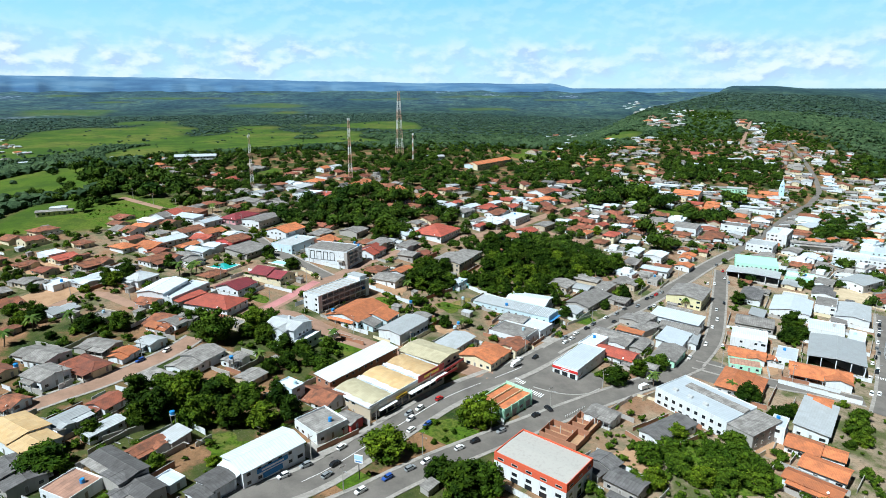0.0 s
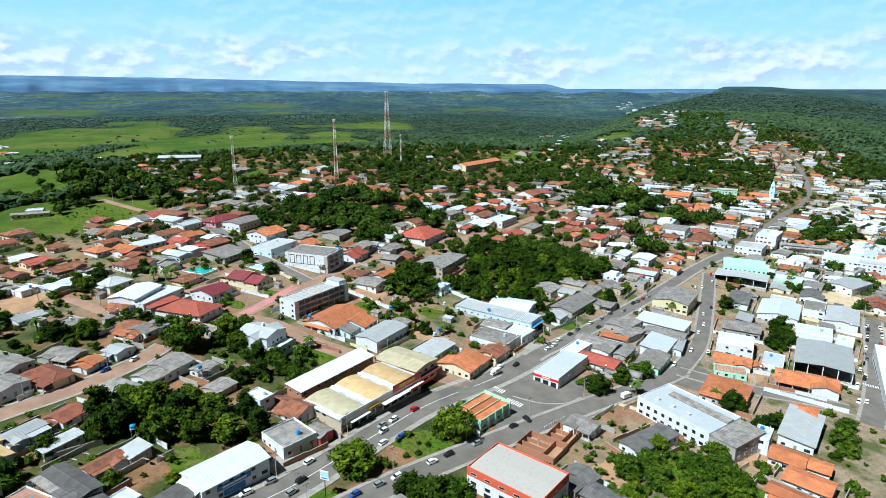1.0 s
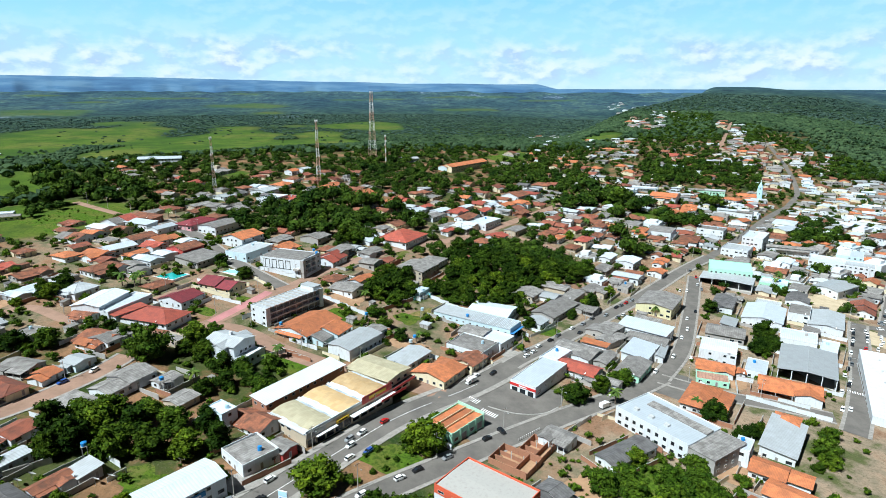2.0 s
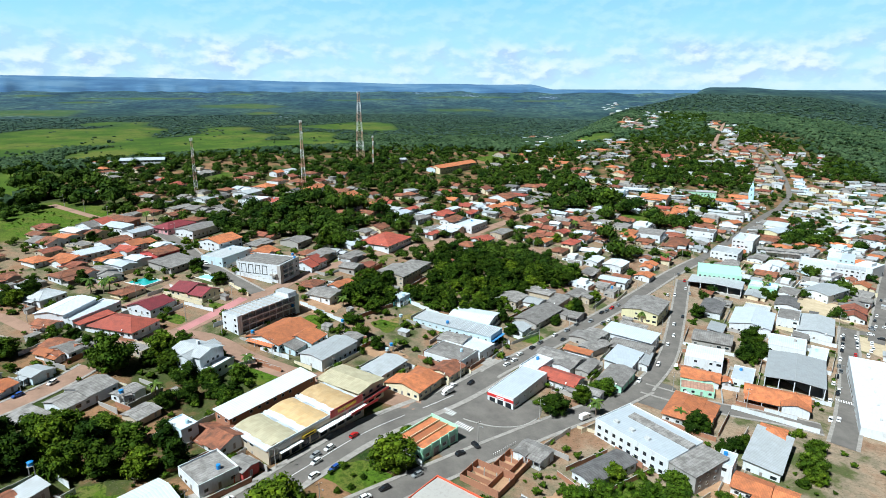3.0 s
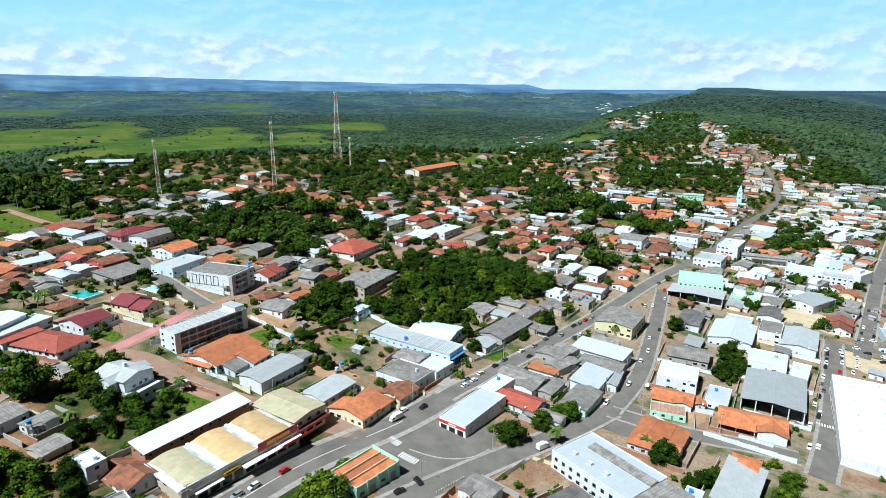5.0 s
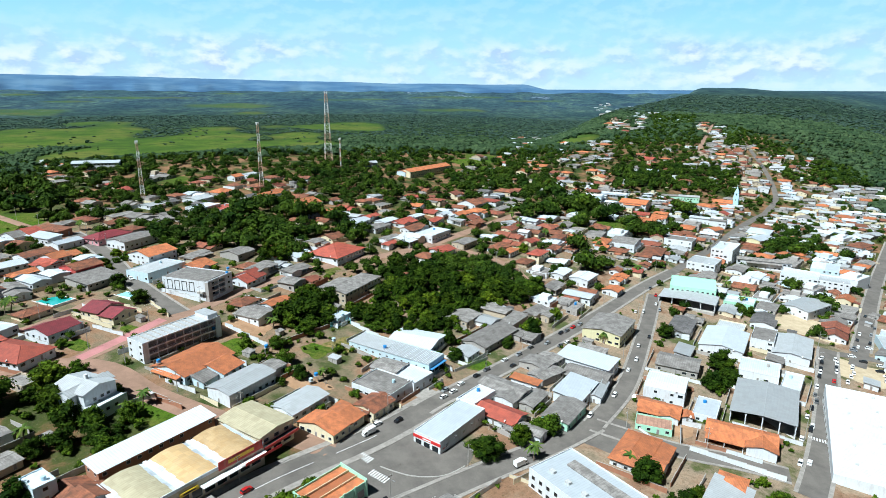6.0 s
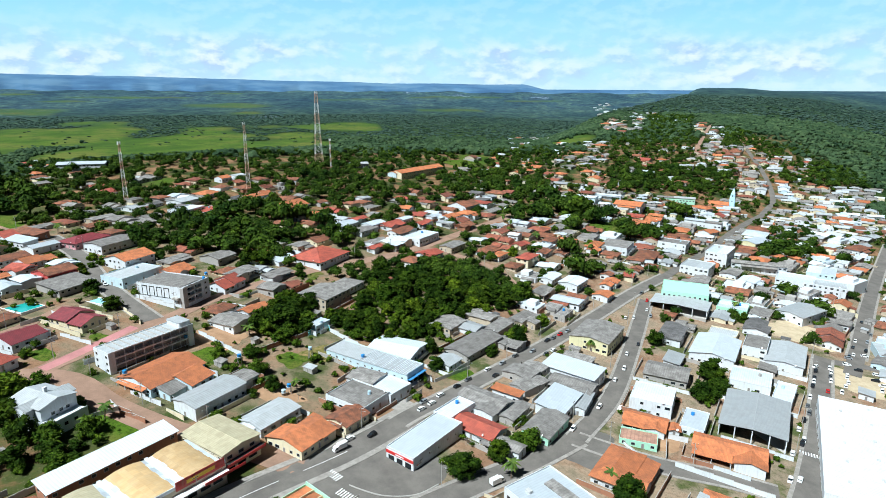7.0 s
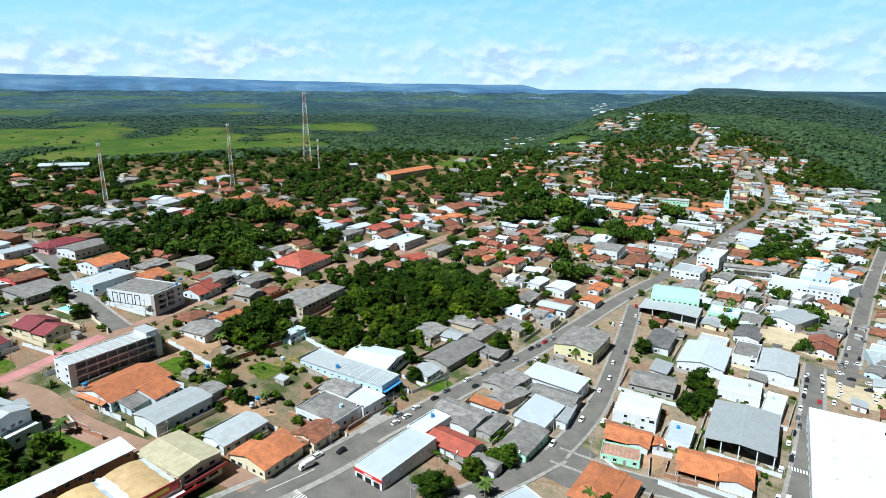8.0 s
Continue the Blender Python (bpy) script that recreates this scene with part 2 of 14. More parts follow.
def ground_mat():
    m, n, l, b = nodes_of("ground_cover")
    p = world_xyz(n)
    at = n.new("ShaderNodeAttribute")
    at.attribute_name = "cover"
    sep = n.new("ShaderNodeSeparateColor")
    l.new(at.outputs["Color"], sep.inputs[0])
    n1 = noise_node(n, l, p, 0.045, 6.0, 0.62)
    n2 = noise_node(n, l, p, 0.6, 5.0, 0.7)
    n3 = noise_node(n, l, p, 0.006, 6.0, 0.62)
    n4 = noise_node(n, l, p, 0.03, 6.0, 0.7)
    n5 = noise_node(n, l, p, 0.0016, 5.0, 0.6)
    yard = ramp(n, l, n1, [(0.38, (0.27, 0.148, 0.078)), (0.47, (0.16, 0.095, 0.048)), (0.525, (0.065, 0.078, 0.02)), (0.65, (0.022, 0.045, 0.009))])
    pav = n.new("ShaderNodeAttribute")
    pav.attribute_name = "paved"
    yard = mix(n, l, pav.outputs["Fac"], yard, ramp(n, l, n1, [(0.36, (0.24, 0.14, 0.09)), (0.46, (0.36, 0.27, 0.19)), (0.54, (0.28, 0.22, 0.16)), (0.6, (0.11, 0.12, 0.045)), (0.7, (0.06, 0.09, 0.025))]))
    yard = mix(n, l, ramp(n, l, n2, [(0.45, (0, 0, 0)), (0.8, (0.7,) * 3)]), yard, (0.09, 0.075, 0.045))
    n7 = noise_node(n, l, p, 1.7, 3.0, 0.75)
    yard = mix(n, l, ramp(n, l, n7, [(0.6, (0, 0, 0)), (0.78, (0.5,) * 3)]), yard, (0.40, 0.34, 0.27))
    yard = mix(n, l, ramp(n, l, n7, [(0.30, (0.85,) * 3), (0.42, (0, 0, 0))]), yard, (0.025, 0.035, 0.012))
    meadow = ramp(n, l, n3, [(0.38, (0.045, 0.09, 0.010)), (0.5, (0.082, 0.130, 0.014)), (0.62, (0.135, 0.145, 0.028))])
    meadow = mix(n, l, ramp(n, l, n2, [(0.42, (0, 0, 0)), (0.7, (0.75,) * 3)]), meadow, (0.030, 0.062, 0.008))
    meadow = mix(n, l, ramp(n, l, n4, [(0.46, (0, 0, 0)), (0.64, (0.8,) * 3)]), meadow, (0.035, 0.065, 0.012))
    wood = ramp(n, l, n4, [(0.40, (0.006, 0.016, 0.004)), (0.52, (0.020, 0.042, 0.010)), (0.62, (0.045, 0.072, 0.018))])
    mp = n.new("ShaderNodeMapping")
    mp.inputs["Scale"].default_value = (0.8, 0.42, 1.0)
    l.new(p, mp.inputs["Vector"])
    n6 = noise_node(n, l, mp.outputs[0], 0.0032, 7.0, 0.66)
    # Far country: the bluish haze of distance is put into the base colour.
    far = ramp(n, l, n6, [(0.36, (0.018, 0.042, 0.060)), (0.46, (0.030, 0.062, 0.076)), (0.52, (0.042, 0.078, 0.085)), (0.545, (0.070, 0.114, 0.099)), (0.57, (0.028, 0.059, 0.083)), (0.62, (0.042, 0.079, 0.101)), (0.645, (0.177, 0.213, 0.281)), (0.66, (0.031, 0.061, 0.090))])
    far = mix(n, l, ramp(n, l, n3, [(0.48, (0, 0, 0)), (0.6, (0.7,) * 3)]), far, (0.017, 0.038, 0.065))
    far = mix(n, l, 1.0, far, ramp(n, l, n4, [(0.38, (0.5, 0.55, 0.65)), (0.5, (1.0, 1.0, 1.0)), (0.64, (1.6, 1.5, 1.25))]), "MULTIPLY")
    col = mix(n, l, sep.outputs[0], yard, wood)
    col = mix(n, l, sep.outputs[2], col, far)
    col = mix(n, l, sep.outputs[1], col, meadow)
    l.new(col, b.inputs["Base Color"])
    b.inputs["Roughness"].default_value = 1.0
    b.inputs["Specular IOR Level"].default_value = 0.1
    bump(n, l, n2, 0.5, 0.3, b)
    return m


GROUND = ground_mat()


# ---- the lie of the land ----
SLOPE = (10.5, -20.0, 18.4, -10.2, -3.3, 6.9)
MOUNDS = ((-250, 400, 1.5), (-120, 200, -0.4), (-120, 340, 0.7), (-60, 480, -0.7), (20, 220, -5.7), (20, 340, -3.3), (60, 420, -2.7), (60, 560, 0.5),
          (140, 250, 0.5), (170, 360, -6.2), (200, 500, -1.7), (230, 300, -1.1), (280, 640, -5.7), (300, 420, -1.6), (430, 560, -0.6), (100, 760, -2.1),
          (-50, 720, 1.4), (290, 800, 6.5), (440, 780, 0.7), (280, 1080, -1.6))


def ease(a, b, v):
    k = np.clip((v - a) / (b - a), 0.0, 1.0)
    return k * k * (3 - 2 * k)


def ground(x, y):
    """Height of the ground: the town's slope, the ridge behind it, the plain, the far rise and the mesa."""
    x, y = np.asarray(x, float), np.asarray(y, float)
    u, v = np.clip(x, -330, 480) / 300, (np.clip(y, 130, 1150) - 400) / 400
    z = SLOPE[0] + SLOPE[1] * u + SLOPE[2] * v + SLOPE[3] * u * u + SLOPE[4] * u * v + SLOPE[5] * v * v
    for mx, my, k in MOUNDS:
        z = z + k * np.exp(-((x - mx) ** 2 + (y - my) ** 2) / 16200.0)
    w = np.maximum(ease(20, 420, (y - 640 - 0.5 * (x + 300)) * 0.894), ease(0, 500, x - 520 - 0.35 * np.maximum(0, y - 600)))
    w = np.maximum(w, ease(0, 400, -x - 380))
    z = z * (1 - w) + (-25 - 30 * ease(0, 900, x)) * w
    g = x - 400 - (y - 1080) * 0.335 - 0.42 * np.maximum(0, y - 1950)
    far = np.maximum(0, y - 1250)
    g = np.where(g < 0, g / 170, np.maximum(0, g - 190 * ease(950, 1250, y) - 0.25 * np.minimum(far, 900)) / (400 + 0.5 * far))
    along = ease(750, 1050, y) * (1 - ease(3000, 3900, y))
    z = z + (34 + 15 * ease(1000, 1350, y) + 12 * ease(1350, 2100, y) - 30 * ease(1400, 2600, y) * ease(0.05, 0.8, g) - z) * np.exp(-g * g) * along
    z = z + 42 * np.exp(-np.where(g < 0, g * 1.0, g * 2.2) ** 2) * ease(1900, 2900, y) * (1 - ease(3000, 3900, y))
    z = z + (118 - z) * np.clip((np.hypot(x, y) - 1500) / 3150, 0, 1) ** 2
    m = x - 0.492 * y
    m = np.exp(-np.where(m < 0, np.minimum(0, m + 60) / 120, np.maximum(0, m - 130) / 230) ** 2) * ease(2500, 3300, y) * (1 - ease(3500, 3900, y))
    return z + np.maximum(0, 132 - z) * m


# open pasture: middle x, y, half length, half width, turn in degrees
PASTURES = ((-1031, 1738, 266, 556, 3), (-573, 1448, 208, 806, 1), (-364, 1350, 178, 637, 0), (-235, 2274, 164, 196, 2), (-1660, 2677, 173, 172, 18), (-1174, 2267, 55, 123, 10), (211, 3179, 185, 86, 14), (-183, 634, 13, 26, 6), (-37, 1228, 329, 389, -77), (-413, 582, 85, 87, -19), (-283, 456, 55, 52, 0), (-264, 483, 36, 32, 1), (-308, 423, 29, 27, -2), (138, 868, 30, 33, 20), (-938, 3301, 242, 141, 11), (237, 597, 18, 30, 25), (2335, 3275, 109, 63, 0), (-2214, 3518, 142, 52, 29), (-1593, 3615, 292, 55, 20), (-1786, 3269, 177, 50, 22), (-754, 2892, 75, 63, 8), (-380, 3807, 240, 39, 6), (296, 4045, 300, 59, 5), (760, 3830, 193, 51, -1), (-1177, 4062, 139, 40, 16))


def pasture(x, y):
    x, y = np.asarray(x, float), np.asarray(y, float)
    k = np.zeros(np.broadcast(x, y).shape)
    wob = 0.16 * np.sin(x * 0.021 + y * 0.009) + 0.13 * np.sin(y * 0.017 - x * 0.008)
    for px, py, a, b, turn in PASTURES:
        c, s = math.cos(radians(turn)), math.sin(radians(turn))
        dx, dy = x - px, y - py
        k = np.maximum(k, 1 - ease(0.8, 1.05, np.hypot((dx * c + dy * s) / a, (dy * c - dx * s) / b) + wob))
    return k


def in_town(x, y):
    """1 inside the built-up land, 0 in the open country."""
    x, y = np.asarray(x, float), np.asarray(y, float)
    body = (1 - ease(-20, 90, (y - 700 - 0.45 * (x + 300)) * 0.9)) * (1 - ease(0, 120, x - 500 - 0.25 * np.maximum(0, y - 500))) * (1 - ease(0, 80, -x - 300))
    return body


# ---- mesh helpers ----
# what stands where: plans of buildings (x, y, w, d, turn), trees and lots (x, y, r)
PLOTS, TREES_AT, LOTS_AT = [], [], []


def part(name, geo, materials, parent=None, label="", at=None):
    """One mesh object from (verts, faces) or (verts, faces, slots); or from a mesh that is shared."""
    if isinstance(geo, bpy.types.Mesh):
        me = geo
    else:
        me = bpy.data.meshes.new(name)
        me.from_pydata([tuple(v) for v in geo[0]], [], [tuple(f) for f in geo[1]])
        for m in materials if isinstance(materials, (list, tuple)) else [materials]:
            me.materials.append(m)
        if len(geo) > 2:
            me.polygons.foreach_set("material_index", geo[2])
    ob = new(name, me)
    if parent is not None:
        ob.parent = parent
    if at is not None:
        ob.matrix_basis = at
    return tagged(ob, label)


def join(*geos):
    v, f, s = [], [], []
    for g in geos:
        o = len(v)
        v += list(g[0])
        f += [tuple(i + o for i in q) for q in g[1]]
        s += list(g[2]) if len(g) > 2 else [0] * len(g[1])
    return v, f, s


def slot(g, k):
    return g[0], g[1], [k] * len(g[1])


def box(x0, y0, z0, x1, y1, z1):
    v = [(x, y, z) for z in (z0, z1) for x, y in ((x0, y0), (x1, y0), (x1, y1), (x0, y1))]
    return v, [(3, 2, 1, 0), (4, 5, 6, 7), (0, 1, 5, 4), (1, 2, 6, 5), (2, 3, 7, 6), (3, 0, 4, 7)]


def prism(profile, x0, x1):
    """A closed profile of (y, z), counter-clockwise seen from +x, drawn out along x."""
    n = len(profile)
    v = [(x0, y, z) for y, z in profile] + [(x1, y, z) for y, z in profile]
    f = [tuple(range(n - 1, -1, -1)), tuple(range(n, 2 * n))]
    return v, f + [(i, (i + 1) % n, (i + 1) % n + n, i + n) for i in range(n)]


def tube(p, q, r0, r1, n=6, caps=True):
    p, q = Vector(p), Vector(q)
    m = (q - p).to_track_quat("Z", "Y").to_matrix()
    v = [tuple(c + m @ Vector((r * math.cos(6.2832 * i / n), r * math.sin(6.2832 * i / n), 0))) for c, r in ((p, r0), (q, r1)) for i in range(n)]
    f = [(i, (i + 1) % n, (i + 1) % n + n, i + n) for i in range(n)]
    if caps:
        f += [tuple(range(n - 1, -1, -1)), tuple(range(n, 2 * n))]
    return v, f


def base(name, x, y, turn, label, category, group="", kind="", z=None):
    e = new(name)
    e.empty_display_size = 0.5
    e.matrix_basis = pose(x, y, float(ground(x, y)) if z is None else z, 0, 0, turn)
    return tagged(e, label, category, group, kind)


# ---- windows and doors, shared meshes ----
def opening_mesh(name, w, h, mats):
    """A frame that stands proud of the wall with the pane set back in it, in one piece."""
    t, v, f, k = 0.09, [], [], []
    for y, m in ((0.05, t), (-0.07, t), (-0.07, 0.0), (-0.015, 0.0)):
        v += [(-w / 2 - m, y, -m), (w / 2 + m, y, -m), (w / 2 + m, y, h + m), (-w / 2 - m, y, h + m)]
    for r in range(3):
        for i in range(4):
            j = (i + 1) % 4
            f.append((4 * r + i, 4 * r + j, 4 * r + 4 + j, 4 * r + 4 + i))
            k.append(0)
    f.append((12, 13, 14, 15))
    k.append(1)
    me = bpy.data.meshes.new(name)
    me.from_pydata(v, [], f)
    me.polygons.foreach_set("material_index", k)
    for m in mats:
        me.materials.append(m)
    return me


WINDOW = opening_mesh("window", 1.3, 1.1, (FRAME, GLASS))
WINDOW_WIDE = opening_mesh("wide_window", 2.0, 1.2, (FRAME, GLASS))
WINDOW_TALL = opening_mesh("tall_window", 1.1, 1.9, (FRAME, GLASS))
DOORWAY = opening_mesh("door", 0.9, 2.1, (FRAME, DOOR))
SHUTTER = opening_mesh("roller_door", 2.6, 2.6, (STEEL, DOOR))
SHOPFRONT = opening_mesh("shop_front", 3.4, 2.9, (FRAME, GLASS))


def sides(w, d):
    """The four wall planes: a pose for openings, their length."""
    return ((pose(0, -d / 2, 0), w), (pose(w / 2, 0, 0, 0, 0, 90), d), (pose(0, d / 2, 0, 0, 0, 180), w), (pose(-w / 2, 0, 0, 0, 0, -90), d))


def openings(e, w, d, h, rnd, which=(0, 1, 3), shop=False, at=None):
    floors = max(1, int((h + 0.4) / 3.0))
    for k, (m, length) in enumerate(sides(w, d)):
        if k not in which:
            continue
        if at is not None:
            m = at @ m
        n = max(1, int(length / 3.4))
        for fl in range(floors):
            for i in range(n):
                x = (i + 0.5) * length / n - length / 2
                z = fl * h / floors
                if fl == 0 and shop and k in (0, 1):
                    part("roller_door", SHUTTER, None, e, at=m @ pose(x, 0, 0.1))
                elif fl == 0 and i == n // 2 and k in (0, 1):
                    part("door", DOORWAY, None, e, at=m @ pose(x, 0, 0.05))
                elif rnd.random() < 0.72:
                    part("window", WINDOW_WIDE if rnd.random() < 0.3 else WINDOW, None, e, at=m @ pose(x, 0, z + 1.0))


def gable_roof(L, W, h, rise, o, t=0.14):
    """Ridge along x; W across; overhang o."""
    s = rise / (W / 2)
    y = W / 2 + o
    e = h - o * s
    g = prism([(-y, e), (0, h + rise), (y, e), (y, e + t), (0, h + rise + t), (-y, e + t)][::-1], -L / 2 - o * 0.7, L / 2 + o * 0.7)
    cap = prism([(-0.2, h + rise + t - 0.2 * s + 0.02), (0, h + rise + t - 0.03), (0.2, h + rise + t - 0.2 * s + 0.02), (0, h + rise + t + 0.09)], -L / 2 - o * 0.7, L / 2 + o * 0.7)
    return join(g, cap)


def hip_roof(L, W, h, rise, o, t=0.14):
    y, x = W / 2 + o, L / 2 + o
    r = max(0.3, L / 2 - W / 2)
    e = h - 0.1
    v = [(-x, -y, e), (x, -y, e), (x, y, e), (-x, y, e), (-x, -y, e + t), (x, -y, e + t), (x, y, e + t), (-x, y, e + t), (-r, 0, h + rise), (r, 0, h + rise)]
    f = [(3, 2, 1, 0), (0, 1, 5, 4), (1, 2, 6, 5), (2, 3, 7, 6), (3, 0, 4, 7), (4, 5, 9, 8), (5, 6, 9), (6, 7, 8, 9), (7, 4, 8)]
    caps = [tube(a, b, 0.11, 0.11, 4) for a, b in ((v[8], v[9]), (v[4], v[8]), (v[7], v[8]), (v[5], v[9]), (v[6], v[9]))]
    return join((v, f), *caps)


ROOF_WORDS = {"or": "orange clay-tile", "ru": "weathered rust-brown tile", "rb": "red-brown tile", "re": "red tile", "ma": "dark maroon tile", "gr": "stained grey fibre-cement",
              "dg": "dark grey fibre-cement", "lg": "light grey metal", "wh": "white metal", "ta": "tan sheet", "kh": "pale khaki sheet", "te": "terracotta slab"}
WALL_WORDS = {"wh": "white", "cr": "cream", "lb": "light blue", "be": "beige", "br": "bare brick", "gn": "mint green", "ye": "yellow", "re": "red", "pk": "pink", "gy": "grey"}
SHAPE_WORDS = {"g": "gabled", "h": "hipped", "s": "single-pitch", "f": "flat", "p": "wide"}


def pitched(e, m, L, W, h, rise, o, wm, rm, hip=False, wing=""):
    """Walls and roof of one pitched body, ridge along its x."""
    if hip:
        part(wing + "wall", box(-L / 2, -W / 2, -2.5, L / 2, W / 2, h), wm, e, at=m)
        part(wing + "roof", hip_roof(L, W, h, rise, o), rm, e, at=m)
    else:
        part(wing + "wall", prism([(-W / 2, -2.5), (W / 2, -2.5), (W / 2, h), (0, h + rise - 0.02), (-W / 2, h)], -L / 2, L / 2), wm, e, at=m)
        part(wing + "roof", gable_roof(L, W, h, rise, o), rm, e, at=m)


def house(x, y, w, d, turn, h, kind, wall, roof, across=None, detail=1, group="houses of the town", style=None):
    """A building on a w x d plan with h to the eaves. kind: g gable, h hip, s shed, f flat with parapet.
    style: plain, split (two stepped roofs), wing (a front wing beside a porch)."""
    if x < 100 and 255 < y < 520 and max(w, d) < 26:
        w, d = w * 1.16, d * 1.16
    PLOTS.append((x, y, w, d, turn))
    rnd = random.Random(round(x * 7 + y * 13))
    words = WALL_WORDS[wall] + (" two-storey" if h >= 5.4 else "") + " building with a " + SHAPE_WORDS[kind] + " " + ROOF_WORDS[roof] + " roof"
    e = base("house", x, y, turn, words, "house", group)
    tiled = roof in ("or", "ru", "rb", "re", "ma")
    o = 0.0 if kind == "f" else 0.75 if tiled else 0.6
    if kind in "gh" and h < 4.6:
        h *= 0.88 if tiled else 0.93
    iw, idp = max(2.5, w - 2 * o), max(2.5, d - 2 * o)
    along = (w >= d) if across is None else not across
    L, W = (iw, idp) if along else (idp, iw)
    m = Matrix.Identity(4) if along else pose(0, 0, 0, 0, 0, 90)
    wm, rm = WALL[wall], ROOF[roof]
    if style is None:
        style = "plain"
        if kind in "gh" and L > 8.5 and W > 6 and h < 5.4 and across is None and L * W < 420:
            style = rnd.choice(("wing", "split", "wing", "split", "plain") if tiled else ("split", "plain", "wing", "plain"))
    if kind in "gh":
        rise = W / 2 * (rnd.uniform(0.24, 0.34) if tiled else rnd.uniform(0.14, 0.24)) * (1.2 if kind == "h" else 1.0)
        if style == "split":
            f, low, side = rnd.uniform(0.5, 0.64), rnd.uniform(0.35, 0.8), rnd.choice((-1, 1))
            la, lb, wb = L * f, L * (1 - f), W * rnd.uniform(0.78, 0.96)
            shift = rnd.choice((-1, 1)) * (W - wb) / 2
            pitched(e, m @ pose(side * (la - L) / 2, 0, 0), la, W, h, rise, o, wm, rm, kind == "h" and f > 0.56)
            pitched(e, m @ pose(side * (L - lb) / 2, shift, 0), lb, wb, h - low, rise * wb / W, o, wm, ROOF["gr"] if rnd.random() < 0.15 else rm, wing="wing_")
        elif style == "wing":
            wm_, side, f = 0.66, rnd.choice((-1, 1)), rnd.uniform(0.38, 0.5)
            back, lw = W * wm_, L * f
            pitched(e, m @ pose(0, (W - back) / 2, 0), L, back, h, rise * wm_, o, wm, rm, kind == "h")
            pitched(e, m @ pose(side * (L - lw) / 2, -W * 0.08, 0, 0, 0, 90), W * 0.84, lw, h - 0.15, min(rise * wm_ - 0.12, lw / 2 * 0.32), o * 0.8, wm, rm, False, "wing_")
            # porch beside the wing
            px0, px1 = sorted((-side * L / 2, side * (L / 2 - lw - o)))
            y1, y0, z1 = W / 2 - back - o * 0.5, -W / 2, h - 0.25
            z0 = z1 - (y1 - y0) * 0.13
            part("porch_roof", prism([(y0, z0), (y1, z1), (y1, z1 + 0.1), (y0, z0 + 0.1)], px0, px1), rm if tiled or rnd.random() < 0.5 else ROOF["gr"], e, at=m)
            part("porch_floor", box(px0 + 0.2, y0 + 0.2, -2.2, px1 - 0.1, y1 + o * 0.5, 0.14), CONCRETE, e, at=m)
            for k in range(3):
                cx = px0 + 0.4 + (px1 - px0 - 0.8) * k / 2
                part("porch_post", box(cx - 0.11, y0 + 0.25, 0.14, cx + 0.11, y0 + 0.47, z0 + 0.05), wm, e, at=m)
        else:
            pitched(e, m, L, W, h, rise, o, wm, rm, kind == "h")
    elif kind == "s":
        rise = W * 0.1
        part("wall", prism([(-W / 2, -2.5), (W / 2, -2.5), (W / 2, h + rise), (-W / 2, h)], -L / 2, L / 2), wm, e, at=m)
        y0 = W / 2 + o
        k = rise / W * o
        part("roof", prism([(-y0, h - k), (y0, h + rise + k), (y0, h + rise + k + 0.13), (-y0, h - k + 0.13)], -L / 2 - o, L / 2 + o), rm, e, at=m)
    else:
        t, up = 0.2, rnd.choice((0.45, 0.7, 0.9))
        part("wall", box(-L / 2, -W / 2, -2.5, L / 2, W / 2, h - up), wm, e, at=m)
        for bx in (box(-L / 2, -W / 2, h - up, L / 2, -W / 2 + t, h), box(-L / 2, W / 2 - t, h - up, L / 2, W / 2, h),
                   box(-L / 2, -W / 2 + t, h - up, -L / 2 + t, W / 2 - t, h), box(L / 2 - t, -W / 2 + t, h - up, L / 2, W / 2 - t, h)):
            part("parapet", bx, wm, e, at=m)
        n = max(1, int(W / 8))
        for i in range(n):
            a, b = -W / 2 + t + (W - 2 * t) * i / n, -W / 2 + t + (W - 2 * t) * (i + 1) / n
            z = h - up
            part("roof", prism([(a, z), (b, z), (b, z + 0.1), ((a + b) / 2, z + 0.1 + min(0.3, up * 0.4)), (a, z + 0.1)], -L / 2 + t, L / 2 - t), rm, e, at=m)
    if detail:
        if style == "wing":
            openings(e, L, W * 0.66, h, rnd, (1, 3), at=m @ pose(0, W * 0.17, 0))
            openings(e, L, W, h, rnd, (0,), at=m @ pose(0, W * 0.34, 0))
        else:
            openings(e, iw, idp, h - (0.5 if style == "split" else 0), rnd, (0, 1, 3) if detail > 1 else (0, 1))
    if detail and kind == "f" and rnd.random() < 0.5:
        part("roof_tank", tube((L * 0.2, W * 0.15, h - 0.6), (L * 0.2, W * 0.15, h + 0.9), 0.75, 0.7, 10), rnd.choice((TANK, TANK_PALE, CONCRETE)), e, at=m)
    elif detail and style == "plain" and rnd.random() < 0.35:
        part("roof_dish", tube((iw * 0.3, -idp / 2 - 0.2, h + 0.55), (iw * 0.3 - 0.15, -idp / 2 - 0.4, h + 0.75), 0.15, 0.5, 10), WHITE, e)
    if detail > 1 and kind in "gh" and style == "plain" and rnd.random() < 0.6 and iw > 6:
        # veranda along the front
        vw, vd = iw * rnd.uniform(0.5, 0.9), 2.4
        part("veranda_roof", prism([(-idp / 2 - vd, h * 0.72), (-idp / 2, h * 0.88), (-idp / 2, h * 0.88 + 0.12), (-idp / 2 - vd, h * 0.72 + 0.12)], -vw / 2, vw / 2), rm, e)
        part("veranda_floor", box(-vw / 2, -idp / 2 - vd + 0.1, -2, vw / 2, -idp / 2, 0.12), CONCRETE, e)
